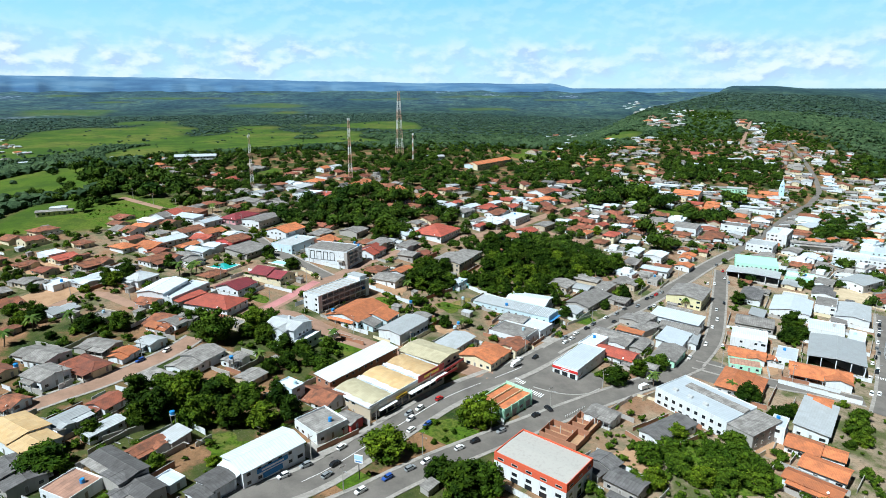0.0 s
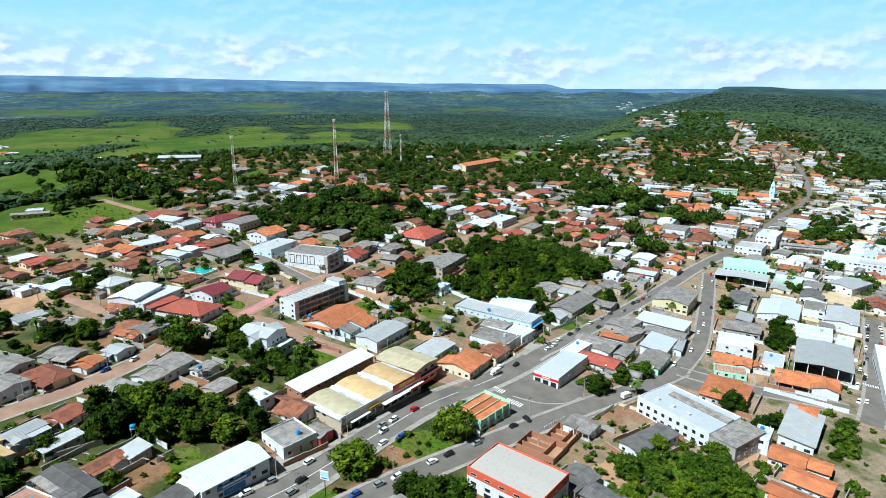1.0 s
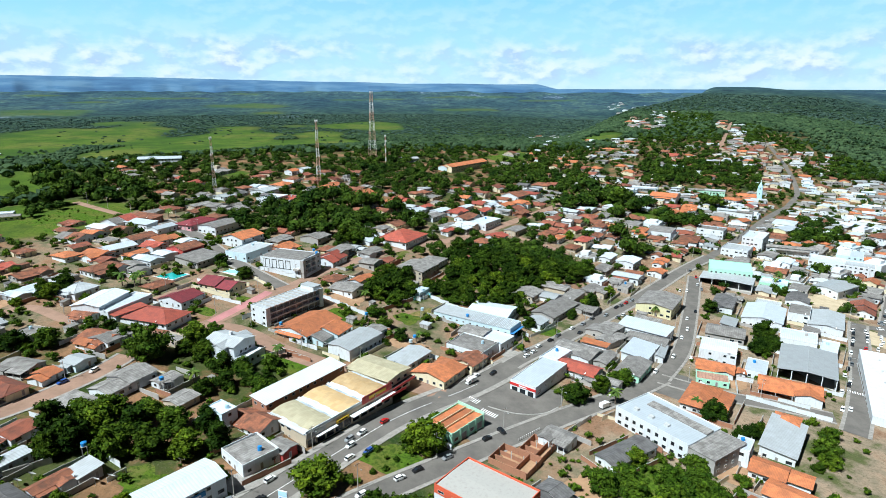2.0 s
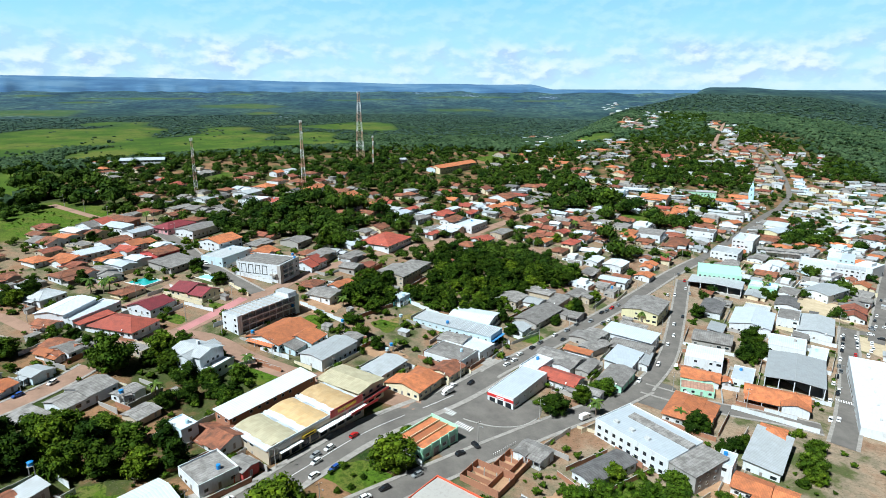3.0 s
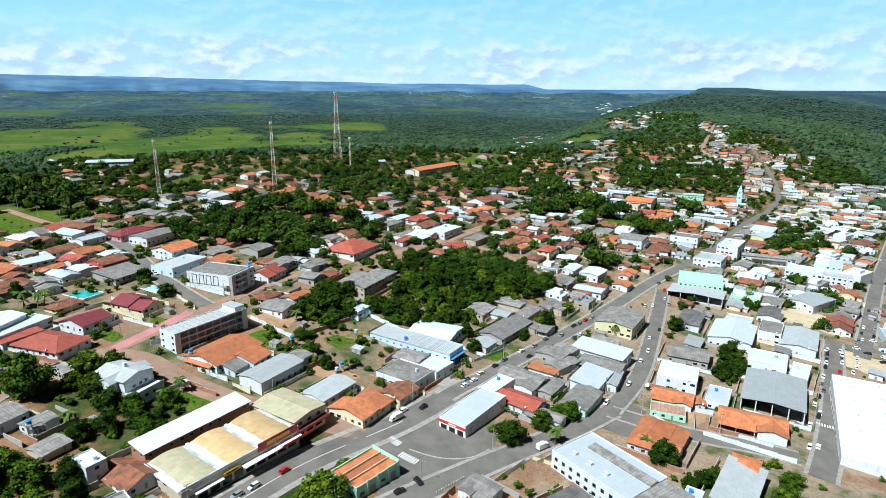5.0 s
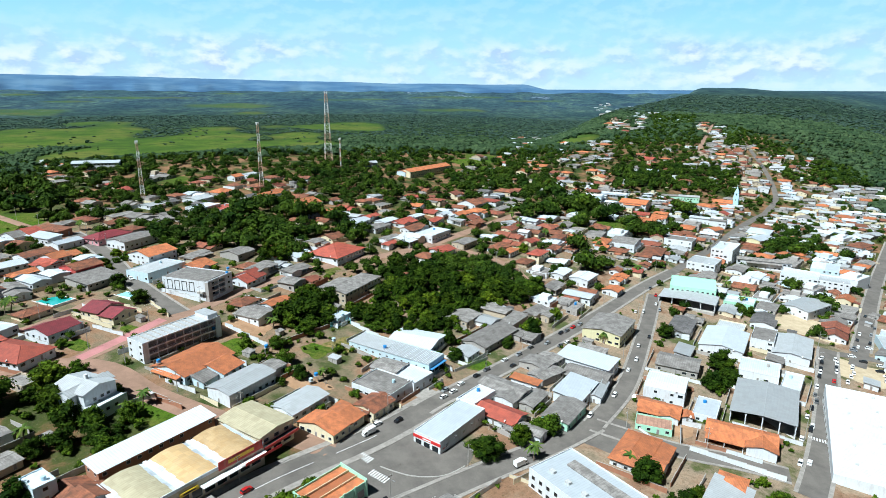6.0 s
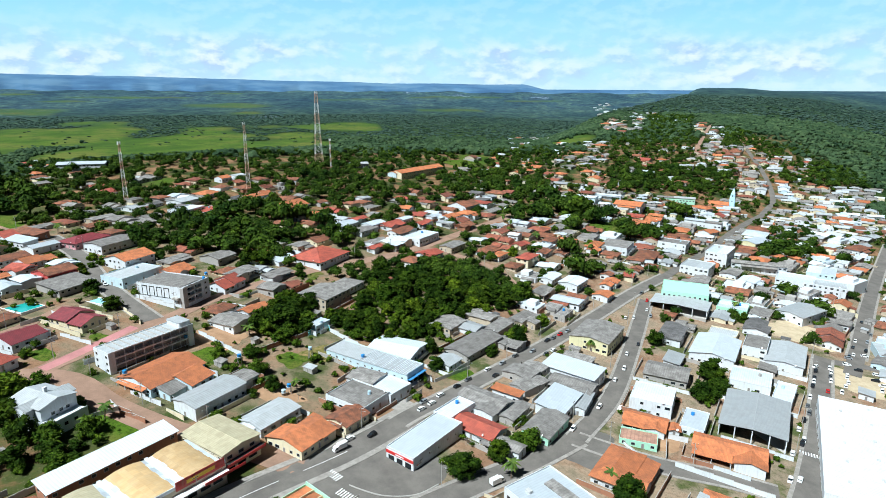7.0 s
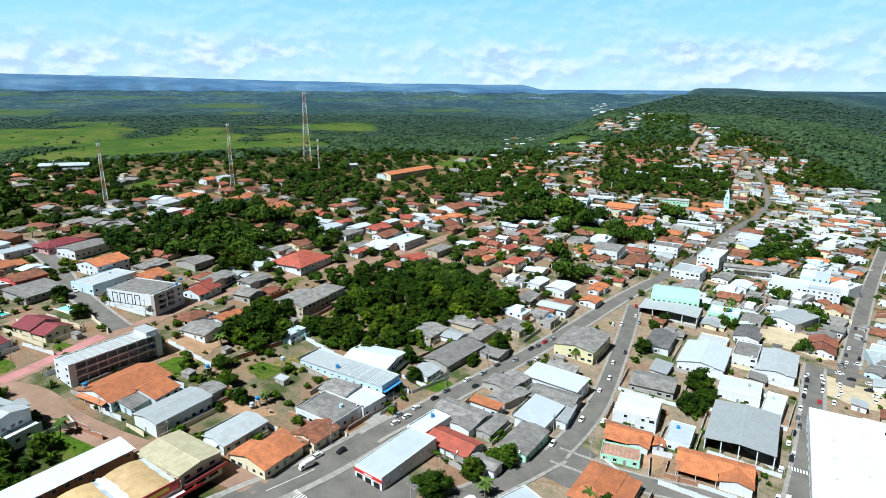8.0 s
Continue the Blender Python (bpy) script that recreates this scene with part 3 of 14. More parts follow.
        for k in range(4):
            px = -vw / 2 + 0.2 + (vw - 0.4) * k / 3
            part("veranda_post", box(px - 0.1, -idp / 2 - vd + 0.15, 0.12, px + 0.1, -idp / 2 - vd + 0.35, h * 0.73), wm, e)
    if detail > 1 and kind != "f" and style != "wing" and rnd.random() < 0.5 and min(iw, idp) > 6:
        # lean-to at the back
        lw = iw * rnd.uniform(0.4, 0.7)
        part("lean_to", join(slot(box(-lw / 2, idp / 2, -2.5, lw / 2, idp / 2 + 2.4, h * 0.62), 0),
                             slot(prism([(idp / 2 - 0.02, h * 0.72), (idp / 2 - 0.02, h * 0.72 + 0.1), (idp / 2 + 2.9, h * 0.6 + 0.1), (idp / 2 + 2.9, h * 0.6)][::-1], -lw / 2 - 0.3, lw / 2 + 0.3), 1)), (wm, ROOF["gr"]), e)
    return e


def shed(x, y, w, d, turn, roof):
    """A small outbuilding with a single-pitch roof."""
    PLOTS.append((x, y, w, d, turn))
    e = base("shed", x, y, turn, "small yard shed with a " + ROOF_WORDS[roof] + " roof", "shed", "yard sheds")
    h = 2.3
    part("wall", prism([(-d / 2 + 0.25, -2), (d / 2 - 0.25, -2), (d / 2 - 0.25, h + 0.4), (-d / 2 + 0.25, h)], -w / 2 + 0.3, w / 2 - 0.3), WALL["gy"], e)
    part("roof", prism([(-d / 2, h - 0.02), (d / 2, h + 0.42), (d / 2, h + 0.52), (-d / 2, h + 0.08)], -w / 2, w / 2), ROOF[roof], e)
    part("door", DOORWAY, None, e, at=pose(0, -d / 2 + 0.25, 0) @ Matrix.Diagonal((1, 1, 0.9, 1)))


LANDMARKS, GROVE_AT = [], []


def off_street(x, y, gap):
    """Whether a spot lies clear of every street by that gap."""
    return all(np.hypot(line[:, 0] - x, line[:, 1] - y).min() > half + gap for line, half in ROADS)


FAR = ([], [], [])
FAR_MATS = list(WALL.values()) + list(ROOF.values()) + [GLASS]


def far_house(x, y, w, d, turn, h, kind, wall, roof, detail=0):
    """A house far off, laid into the one mass of distant houses."""
    if not off_street(x, y, min(w, d) * 0.4) or any(math.hypot(x - a, y - b) < r + min(w, d) * 0.45 for a, b, r in LANDMARKS):
        return
    if -260 < x < 60 and 470 < y < 720 and round(x * 7 + y * 13) % 5 < 2:
        GROVE_AT.append((x, y))
        return
    if max(w, d) < 20:
        w, d = w * 1.18, d * 1.18
    PLOTS.append((x, y, w, d, turn))
    rnd = random.Random(round(x * 7 + y * 13))
    if d > w:
        w, d, turn = d, w, turn + 90
    kw, kr = list(WALL).index(wall), len(WALL) + list(ROOF).index(roof)
    tiled = roof in ("or", "ru", "rb", "re", "ma")
    rise = d / 2 * (rnd.uniform(0.24, 0.36) if tiled else rnd.uniform(0.14, 0.24))
    h *= 0.9 if h < 3.5 else 1.0
    if kind == "g" and tiled and rnd.random() < 0.4:
        kind = "h"
    if kind == "f":
        g = [slot(box(-w / 2, -d / 2, -2.5, w / 2, d / 2, h - 0.4), kw), slot(box(-w / 2 + 0.2, -d / 2 + 0.2, h - 0.4, w / 2 - 0.2, d / 2 - 0.2, h - 0.2), kr)]
        g += [slot(box(-w / 2, s * (d / 2 - 0.1) - 0.1, h - 0.4, w / 2, s * (d / 2 - 0.1) + 0.1, h), kw) for s in (-1, 1)]
        if rnd.random() < 0.4:
            g.append(slot(box(-w * 0.3, -d * 0.3, h - 0.3, w * 0.1, d * 0.2, h + 2.4), kw))
    elif kind == "h":
        g = [slot(box(-w / 2 + 0.7, -d / 2 + 0.7, -2.5, w / 2 - 0.7, d / 2 - 0.7, h), kw), slot(hip_roof(w - 1.2, d - 1.2, h, rise, 0.7), kr)]
    elif w > 9 and rnd.random() < 0.5:
        # two stepped roofs
        f, low = rnd.uniform(0.45, 0.62), rnd.uniform(0.4, 0.8)
        xm = -w / 2 + w * f
        g = []
        for a, b, z, dd in ((-w / 2, xm, h, d), (xm, w / 2, h - low, d * 0.85)):
            c, r2 = (a + b) / 2, rise * dd / d
            g.append(slot(prism([(-dd / 2 + 0.7, -2.5), (dd / 2 - 0.7, -2.5), (dd / 2 - 0.7, z), (0, z + r2 - 0.02), (-dd / 2 + 0.7, z)], a + 0.4, b - 0.2), kw))
            rv, rf = gable_roof(b - a - 0.8, dd - 1.2, z, r2, 0.7)[:2]
            g.append(slot(([(p[0] + c, p[1], p[2]) for p in rv], rf), kr))
    else:
        g = [slot(prism([(-d / 2 + 0.7, -2.5), (d / 2 - 0.7, -2.5), (d / 2 - 0.7, h), (0, h + rise - 0.02), (-d / 2 + 0.7, h)], -w / 2 + 0.5, w / 2 - 0.5), kw), slot(gable_roof(w - 1.2, d - 1.2, h, rise, 0.7), kr)]
    if rnd.random() < 0.6 and w > 6:
        # lower wing with its own roof
        aw, ad, s0 = w * rnd.uniform(0.35, 0.65), rnd.uniform(2.5, 4.5), rnd.choice((-1, 1))
        ax, ka = rnd.uniform(-0.2, 0.2) * w, len(WALL) + list(ROOF).index(rnd.choice(("gr", "ru", roof, "rb", "gr")))
        y0, y1 = sorted((s0 * (d / 2 - 0.3), s0 * (d / 2 + ad)))
        z0, z1 = (h * 0.6, h * 0.85) if s0 < 0 else (h * 0.85, h * 0.6)
        g.append(slot(box(ax - aw / 2 + 0.3, y0 + 0.3, -2.5, ax + aw / 2 - 0.3, y1 - 0.3, h * 0.58), kw))
        g.append(slot(prism([(y0, z0), (y1, z1), (y1, z1 + 0.12), (y0, z0 + 0.12)], ax - aw / 2, ax + aw / 2), ka))
    if rnd.random() < 0.55:
        # yard walls
        kq = list(WALL).index(rnd.choice(("wh", "wh", "gy", "be", "cr", "br")))
        a, b = w / 2 + rnd.uniform(0.8, 2.2), d / 2 + rnd.uniform(1.2, 3.0)
        sx, sy = rnd.choice((-1, 1)), -1
        g.append(slot(box(-a, sy * b - 0.1, -2, a, sy * b + 0.1, 1.9), kq))
        g.append(slot(box(sx * a - 0.1, -b + 0.1, -2, sx * a + 0.1, b, 1.9), kq))
    q = len(WALL) + len(ROOF)
    for k, (m, length) in enumerate(sides(w - (0 if kind == "f" else 0.9), d - (0 if kind == "f" else 0.9))):
        for i in range(max(1, int(length / 4))):
            if rnd.random() < 0.75:
                c = (i + 0.5) * length / max(1, int(length / 4)) - length / 2
                bx = box(c - 0.6, -0.14, 0.9, c + 0.6, 0.1, 2.1)
                g.append(slot(([tuple(m @ Vector(p)) for p in bx[0]], bx[1]), q))
    v, f, s = join(*g)
    m = pose(x, y, float(ground(x, y)), 0, 0, turn)
    o = len(FAR[0])
    FAR[0].extend(tuple(m @ Vector(p)) for p in v)
    FAR[1].extend(tuple(a + o for a in p) for p in f)
    FAR[2].extend(s)


# ---- the land ----
def land():
    k = np.linspace(-1, 1, 321)
    gx = np.sign(k) * (760 * np.abs(k) + 4140 * np.abs(k) ** 4.5)
    q = np.linspace(-0.75, 1, 341)
    gy = 420 + np.sign(q) * (700 * np.abs(q) + 3780 * np.abs(q) ** 4.5)
    X, Y = np.meshgrid(gx, gy)
    Z = ground(X, Y)
    ny, nx = X.shape
    i = np.arange(nx * ny).reshape(ny, nx)
    faces = np.stack([i[:-1, :-1], i[:-1, 1:], i[1:, 1:], i[1:, :-1]], -1).reshape(-1, 4)
    me = bpy.data.meshes.new("ground")
    me.from_pydata(np.stack([X, Y, Z], -1).reshape(-1, 3).tolist(), [], faces.tolist())
    cover = np.zeros((ny * nx, 4), np.float32)
    town = in_town(X, Y)
    cover[:, 0] = (1 - town).ravel()
    # Pasture fades and the painted haze colour comes in with distance.
    cover[:, 1] = (pasture(X, Y) * (1 - 0.35 * ease(1700, 3200, np.hypot(X, Y)))).ravel()
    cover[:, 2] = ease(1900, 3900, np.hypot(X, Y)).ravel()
    a = me.attributes.new("cover", "FLOAT_COLOR", "POINT")
    a.data.foreach_set("color", cover.ravel())
    west = 0.5 * ease(-280, -230, X) * ease(250, 290, Y) * (1 - ease(440, 560, Y))
    paved = np.maximum(west, 0.85 * ease(10, 110, X - 0.12 * (Y - 250)) * (1 - ease(420, 620, Y))).ravel().astype(np.float32)
    me.attributes.new("paved", "FLOAT", "POINT").data.foreach_set("value", paved)
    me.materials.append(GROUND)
    me.polygons.foreach_set("use_smooth", [True] * len(me.polygons))
    tagged(new("ground", me), "sloping town ground of red earth, grass and woodland", "ground", kind="structure")


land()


def hills():
    """Tableland along the horizon, far behind everything; distance haze is painted as its blue."""
    m, n, l, b = nodes_of("haze_painted_hills")
    p = world_xyz(n)
    mp = n.new("ShaderNodeMapping")
    mp.inputs["Scale"].default_value = (0.5, 0.5, 4.0)
    l.new(p, mp.inputs["Vector"])
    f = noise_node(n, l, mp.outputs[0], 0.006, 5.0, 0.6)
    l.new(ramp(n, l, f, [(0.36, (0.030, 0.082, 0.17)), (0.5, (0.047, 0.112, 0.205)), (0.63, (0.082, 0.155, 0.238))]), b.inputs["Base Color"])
    b.inputs["Roughness"].default_value = 1.0
    v, f = [], []
    N = 480
    for i in range(N + 1):
        az = radians(-62 + 90 * i / N)
        deg = math.degrees(az)
        top = (34 + 40 * float(ease(6, -32, deg))) * float(ease(12.3, 9.8, deg)) - 3 * float(ease(10, 12, deg)) + (1.5 + 3.5 * float(ease(12, 8, deg))) * noise.noise((deg * 0.22, 0, 0)) + 2.0 * noise.noise((deg * 1.1, 3, 0))
        if deg < -12:
            top += 6 * noise.noise((deg * 0.1, 7, 0))
        s, c = math.sin(az), math.cos(az)
        fold = noise.noise((deg * 0.45, 2, 0))
        spur = 0.34 * noise.noise((deg * 0.7, 9, 0)) + 0.12 * noise.noise((deg * 1.9, 5, 0))
        for r, z in ((4330 + 160 * fold + 90 * spur, 40), (4470 + 130 * fold + 110 * spur, 117 + top * (0.16 + 0.08 * spur)), (4600 + 60 * fold + 80 * spur, 119 + top * (0.55 + 0.2 * fold - 0.12 * spur)), (4710 + 20 * spur, 120 + top), (4850, 120 + top), (4880, 40)):
            v.append((r * s, r * c, z))
    for i in range(N):
        for j in range(5):
            a = i * 6 + j
            f.append((a, a + 6, a + 7, a + 1))
    ob = part("backdrop_hills", (v, f), m, label="long tableland hills painted haze blue on the horizon")
    ob.data.polygons.foreach_set("use_smooth", [True] * len(ob.data.polygons))
    tagged(ob, category="hills", kind="structure")


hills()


def sky_backdrop():
    """Low cloud banks over the horizon, a curved sheet behind all else."""
    m, n, l, b = nodes_of("cloudy_sky")
    n.remove(b)
    em = n.new("ShaderNodeEmission")
    l.new(em.outputs[0], n["Material Output"].inputs["Surface"])
    v = coords(n)
    sep = n.new("ShaderNodeSeparateXYZ")
    l.new(v, sep.inputs[0])
    mp = n.new("ShaderNodeMapping")
    mp.inputs["Scale"].default_value = (1.0, 1.0, 3.0)
    l.new(v, mp.inputs["Vector"])
    puff = n.new("ShaderNodeMapping")
    puff.inputs["Scale"].default_value = (1.0, 1.0, 1.9)
    l.new(v, puff.inputs["Vector"])
    low = n.new("ShaderNodeMapping")
    low.inputs["Scale"].default_value = (1.0, 1.0, 1.9)
    low.inputs["Location"].default_value = (-30, 10, 75)
    l.new(v, low.inputs["Vector"])
    big = noise_node(n, l, mp.outputs[0], 0.0011, 4.0, 0.5)
    fine = noise_node(n, l, puff.outputs[0], 0.0046, 5.0, 0.52)
    under = noise_node(n, l, low.outputs[0], 0.0046, 5.0, 0.52)
    hgt = n.new("ShaderNodeMapRange")
    hgt.inputs["From Min"].default_value = 120
    hgt.inputs["From Max"].default_value = 900
    l.new(sep.outputs["Z"], hgt.inputs["Value"])
    blue = ramp(n, l, hgt.outputs[0], [(0.0, (0.66, 0.88, 0.97)), (0.16, (0.60, 0.86, 1.0)), (0.6, (0.46, 0.80, 1.0)), (1.0, (0.30, 0.69, 0.98))])
    band = ramp(n, l, hgt.outputs[0], [(0.0, (0.3,) * 3), (0.10, (0.9,) * 3), (0.36, (1.0,) * 3), (0.52, (0.3,) * 3), (1.0, (0.22,) * 3)])
    cover = mix(n, l, 0.55, ramp(n, l, big, [(0.36, (0, 0, 0)), (0.6, (1, 1, 1))]), ramp(n, l, fine, [(0.38, (0, 0, 0)), (0.64, (1, 1, 1))]))
    cover = mix(n, l, 1.0, cover, band, "MULTIPLY")
    rel = n.new("ShaderNodeMath")
    rel.operation = "SUBTRACT"
    l.new(under, rel.inputs[0])
    l.new(fine, rel.inputs[1])
    off = n.new("ShaderNodeMath")
    off.inputs[1].default_value = 0.5
    l.new(rel.outputs[0], off.inputs[0])
    # Lit tops and greyer undersides are painted into the cloud colour.
    white = ramp(n, l, off.outputs[0], [(0.41, (0.92, 0.96, 1.0)), (0.5, (0.74, 0.83, 0.98)), (0.57, (0.55, 0.66, 0.91))])
    l.new(mix(n, l, cover, blue, white), em.inputs["Color"])
    em.inputs["Strength"].default_value = 0.69
    N = 64
    vs, fs = [], []
    for i in range(N + 1):
        az = radians(-60 + 120 * i / N)
        for z in (60, 1500):
            vs.append((4930 * math.sin(az), 4930 * math.cos(az), z))
    for i in range(N):
        fs.append((2 * i, 2 * i + 2, 2 * i + 3, 2 * i + 1))
    ob = part("backdrop_sky", (vs, fs), m, label="pale blue sky with low banks of white cloud")
    tagged(ob, category="sky", kind="structure")


sky_backdrop()


# ---- streets ----
def smooth_line(points, step=5.0):
    """Points of (x, y) drawn as a smooth line with even steps."""
    p = np.array(points, float)
    out = []
    for i in range(len(p) - 1):
        a, b, c, d = p[max(0, i - 1)], p[i], p[i + 1], p[min(len(p) - 1, i + 2)]
        n = max(2, int(np.hypot(*(c - b)) / step))
        for k in range(n):
            t = k / n
            out.append(0.5 * (2 * b + (c - a) * t + (2 * a - 5 * b + 4 * c - d) * t * t + (3 * b - 3 * c + d - a) * t ** 3))
    out.append(p[-1])
    return np.array(out)


def strip(name, line, off0, off1, lift, mat, thick, label, category):
    """A band beside a line, from offset off0 to off1 (left is plus), lying on the ground."""
    t = np.gradient(line, axis=0)
    t /= np.linalg.norm(t, axis=1)[:, None] + 1e-9
    nrm = np.stack([-t[:, 1], t[:, 0]], 1)
    cols = [off0, (off0 + off1) / 2, off1]
    v, f = [], []
    for p, q in zip(line, nrm):
        for o in cols:
            a = p + q * o
            v.append((a[0], a[1], float(ground(*a)) + lift))
        for o in (off0, off1):
            a = p + q * o
            v.append((a[0], a[1], float(ground(*a)) + lift - thick))
    for i in range(len(line) - 1):
        a, b = 5 * i, 5 * i + 5
        f += [(a, a + 1, b + 1, b)[::-1], (a + 1, a + 2, b + 2, b + 1)[::-1], (a, b, b + 3, a + 3)[::-1], (a + 2, a + 4, b + 4, b + 2)[::-1]]
    ob = part(name, (v, f), mat, label=label)
    return tagged(ob, category=category, kind="structure")


ROADS = []


def street(points, width, mat, level, walk_width=2.2, label="grey asphalt street with worn patches"):
    line = smooth_line(points)
    strip("road", line, -width / 2, width / 2, 0.10 + 0.012 * level, mat, 0.3, label, "road")
    ROADS.append((line, width / 2 + walk_width * (walk_width > 0)))
    return line


def pavements(line, width, walk_width=2.2):
    for a, b in ((-width / 2 - walk_width, -width / 2), (width / 2, width / 2 + walk_width)):
        strip("pavement", line, a, b, 0.24, PAVING, 0.4, "raised concrete pavement with a kerb", "pavement")


avenue = street(((-71.5, 139), (-56.6, 151.8), (-39.6, 165.7), (-14, 200.9), (4.8, 224.5), (36.9, 253.7), (61.1, 281)), 11, ASPHALT, 1, 2.5, "grey asphalt street with worn patches")
pavements(avenue, 11, 2.5)
upper = street(((54, 273.5), (60, 281), (85.5, 307.5), (121.5, 347), (168, 399), (206, 442), (248.5, 486.2)), 7.5, ASPHALT, 11, 1.6, "grey asphalt street with worn patches")
pavements(upper, 7.5, 1.6)
avenue2 = street(((230.3, 467.1), (248.5, 486.2), (306.3, 555.1), (387.7, 656), (488.5, 774.9), (522.4, 814.9), (545.7, 864.1), (564.6, 920.7), (583.3, 984.1), (616.3, 1089.8)), 7, ASPHALT, 10, 0, "grey asphalt street with worn patches")
lane = street(((-36.8, 145.5), (-24.9, 155), (-12, 167.2), (3.9, 180.7), (35.7, 205), (60.7, 222.8), (81.7, 237.2), (103.3, 251.5), (124.3, 268.1)), 9, ASPHALT, 2, 2, "grey asphalt street with worn patches")
pavements(lane, 9, 1.5)
cross = street(((124.3, 268.1), (150, 304.3), (179.6, 362.6), (213.3, 433.2)), 7.5, ASPHALT, 3, 2, "grey asphalt street with worn patches")
pavements(cross, 7.5, 1.3)
east = street(((124.3, 268.1), (139.9, 258.4), (155, 251), (173.1, 245.6), (189.1, 238.3)), 9, ASPHALT, 4, 2, "grey asphalt street with worn patches")
pavements(east, 9, 1.3)
linkA = street(((19.1, 239.1), (31.5, 226.7), (41, 211.9)), 9, ASPHALT, 5, 0, "grey asphalt street with worn patches")
right = street(((188.9, 225.6), (208, 249), (237.3, 288), (266.5, 330.2), (283.3, 354.9), (290, 364)), 8.5, ASPHALT, 6, 2, "grey asphalt street with worn patches")
pavements(right, 8.5, 1.5)
far_right = street(((292, 343), (303.5, 356.9), (335.5, 395.4), (395.3, 467.9), (469.1, 554.8), (518.1, 610.4), (556.8, 653.6)), 8.5, ASPHALT, 12, 1.5, "grey asphalt street with worn patches")
pavements(far_right[6:], 8.5, 1.5)
rightx = street(((281, 359.5), (303.4, 356.5), (322.4, 348.7)), 7, ASPHALT, 7, 0, "grey asphalt street with worn patches")
dirt1 = street(((-116.8, 280), (-100.9, 286), (-85.6, 288.1), (-72.6, 284), (-56.3, 272.5), (-31.8, 261.1), (-12.6, 254.8), (8.2, 249.1), (23, 242.2)), 11, DIRT, 1, 0, "red laterite dirt street")
dirt2 = street(((-94.3, 289.2), (-86, 306.7), (-79.5, 322.5), (-63.3, 351.5), (-50.5, 378), (-21.9, 416.4), (6.5, 443.8), (34.7, 465.3), (61.8, 492.6), (105.5, 547.5), (138.6, 594.7), (181.9, 665.2), (224.1, 733)), 8, DIRT, 2, 0, "red laterite dirt street")
paved = street(((-187.7, 460.5), (-149.6, 426.2), (-119.7, 390.6), (-97.4, 368.2), (-70.7, 345)), 9, ASPHALT, 9, 1.5, "grey asphalt street with worn patches")
pavements(paved, 9, 1.5)
pink = street(((-92.9, 292.8), (-83.7, 314.8), (-75.4, 336.3)), 5, PINK, 3, 0, "pink paver pavement band")
left1 = street(((-163, 165.3), (-155.9, 177.6), (-152.6, 188.9), (-144.4, 200.3), (-133.5, 213.6), (-121.2, 235.9), (-115.2, 254.5)), 8, DIRT, 4, 0, "red laterite dirt street")
pavements(left1, 8, 1.3)
left2 = street(((-196.3, 278.4), (-184.5, 297.7), (-153.4, 282.8), (-143.9, 293.6), (-124.6, 323.1), (-115.9, 353.6)), 6, DIRT, 5, 0, "red laterite dirt street")
left3 = street(((-281.5, 512.2), (-248.1, 488.7), (-202.9, 459.1), (-172.7, 443.2), (-146, 420.5)), 6, DIRT, 6, 0, "red laterite dirt street")
side2 = street(((128.1, 429.8), (116, 464.4), (83.7, 485.7), (61.8, 492.6)), 6, DIRT, 7, 0, "red laterite dirt street")
far2 = street(((492.1, 990.5), (631.8, 1248.1), (771.5, 1488.1)), 4.5, DIRT, 9, 0, "red laterite dirt street")
spine = street(((500.1, 1001.6), (546.1, 1088.5), (611.1, 1208.3), (677.3, 1331.3)), 6, DIRT, 10, 0, "red laterite dirt street")


# ---- houses ----
house(59.7, 166.2, 13, 9.2, -44, 4, "g", "gy", "dg", detail=2)
house(53.6, 175.5, 10.6, 13, -49, 4, "g", "gy", "dg", detail=2)
house(123.4, 169.7, 18.3, 7.8, -46, 4, "g", "wh", "or", detail=2)
house(-70, 152.8, 9.8, 13.8, -35, 4, "g", "wh", "dg", detail=2)
house(86.6, 201.8, 9.9, 23.7, -58, 3.5, "g", "wh", "dg", detail=2)
house(63.2, 209.3, 12.2, 10.6, -42, 4, "g", "wh", "gr", detail=2)
house(133.2, 179, 15.6, 10.7, -45, 4, "g", "wh", "or", detail=2)
house(-34.9, 194.7, 9.3, 7.8, -32, 3.5, "g", "re", "gr", detail=2)
house(-44.1, 190.4, 14, 13.2, -44, 4.5, "f", "wh", "gr", detail=2)
house(-82.8, 155.2, 7.4, 5.4, -31, 3, "f", "wh", "wh", detail=2)
house(-88.7, 147.3, 12.3, 12.2, -33, 4.5, "g", "gy", "dg", detail=2)
house(137.4, 191.3, 20.3, 10.8, -39, 4, "g", "wh", "or", detail=2)
house(130.2, 203.5, 5.5, 9.6, -38, 7, "f", "wh", "wh", detail=2)
house(-100.4, 157, 22.2, 10.6, -32, 5, "g", "gy", "dg", detail=2)
house(-108.9, 149.5, 12.1, 11.2, -24, 3.5, "f", "wh", "te", detail=2)
house(-47.9, 210.7, 18.7, 13.7, -35, 3.2, "h", "wh", "ru", detail=2)
house(-96.5, 170.1, 8.6, 12.6, -32, 3, "g", "wh", "ru", detail=2)
house(-90.8, 176.9, 8.6, 8.3, -33, 3, "s", "gy", "lg", detail=2)
house(-60.1, 210.9, 9.3, 6.4, -36, 6.5, "f", "lb", "wh", detail=2)
house(151.9, 214.4, 13.2, 28.7, -39, 4, "s", "wh", "lg", detail=2)
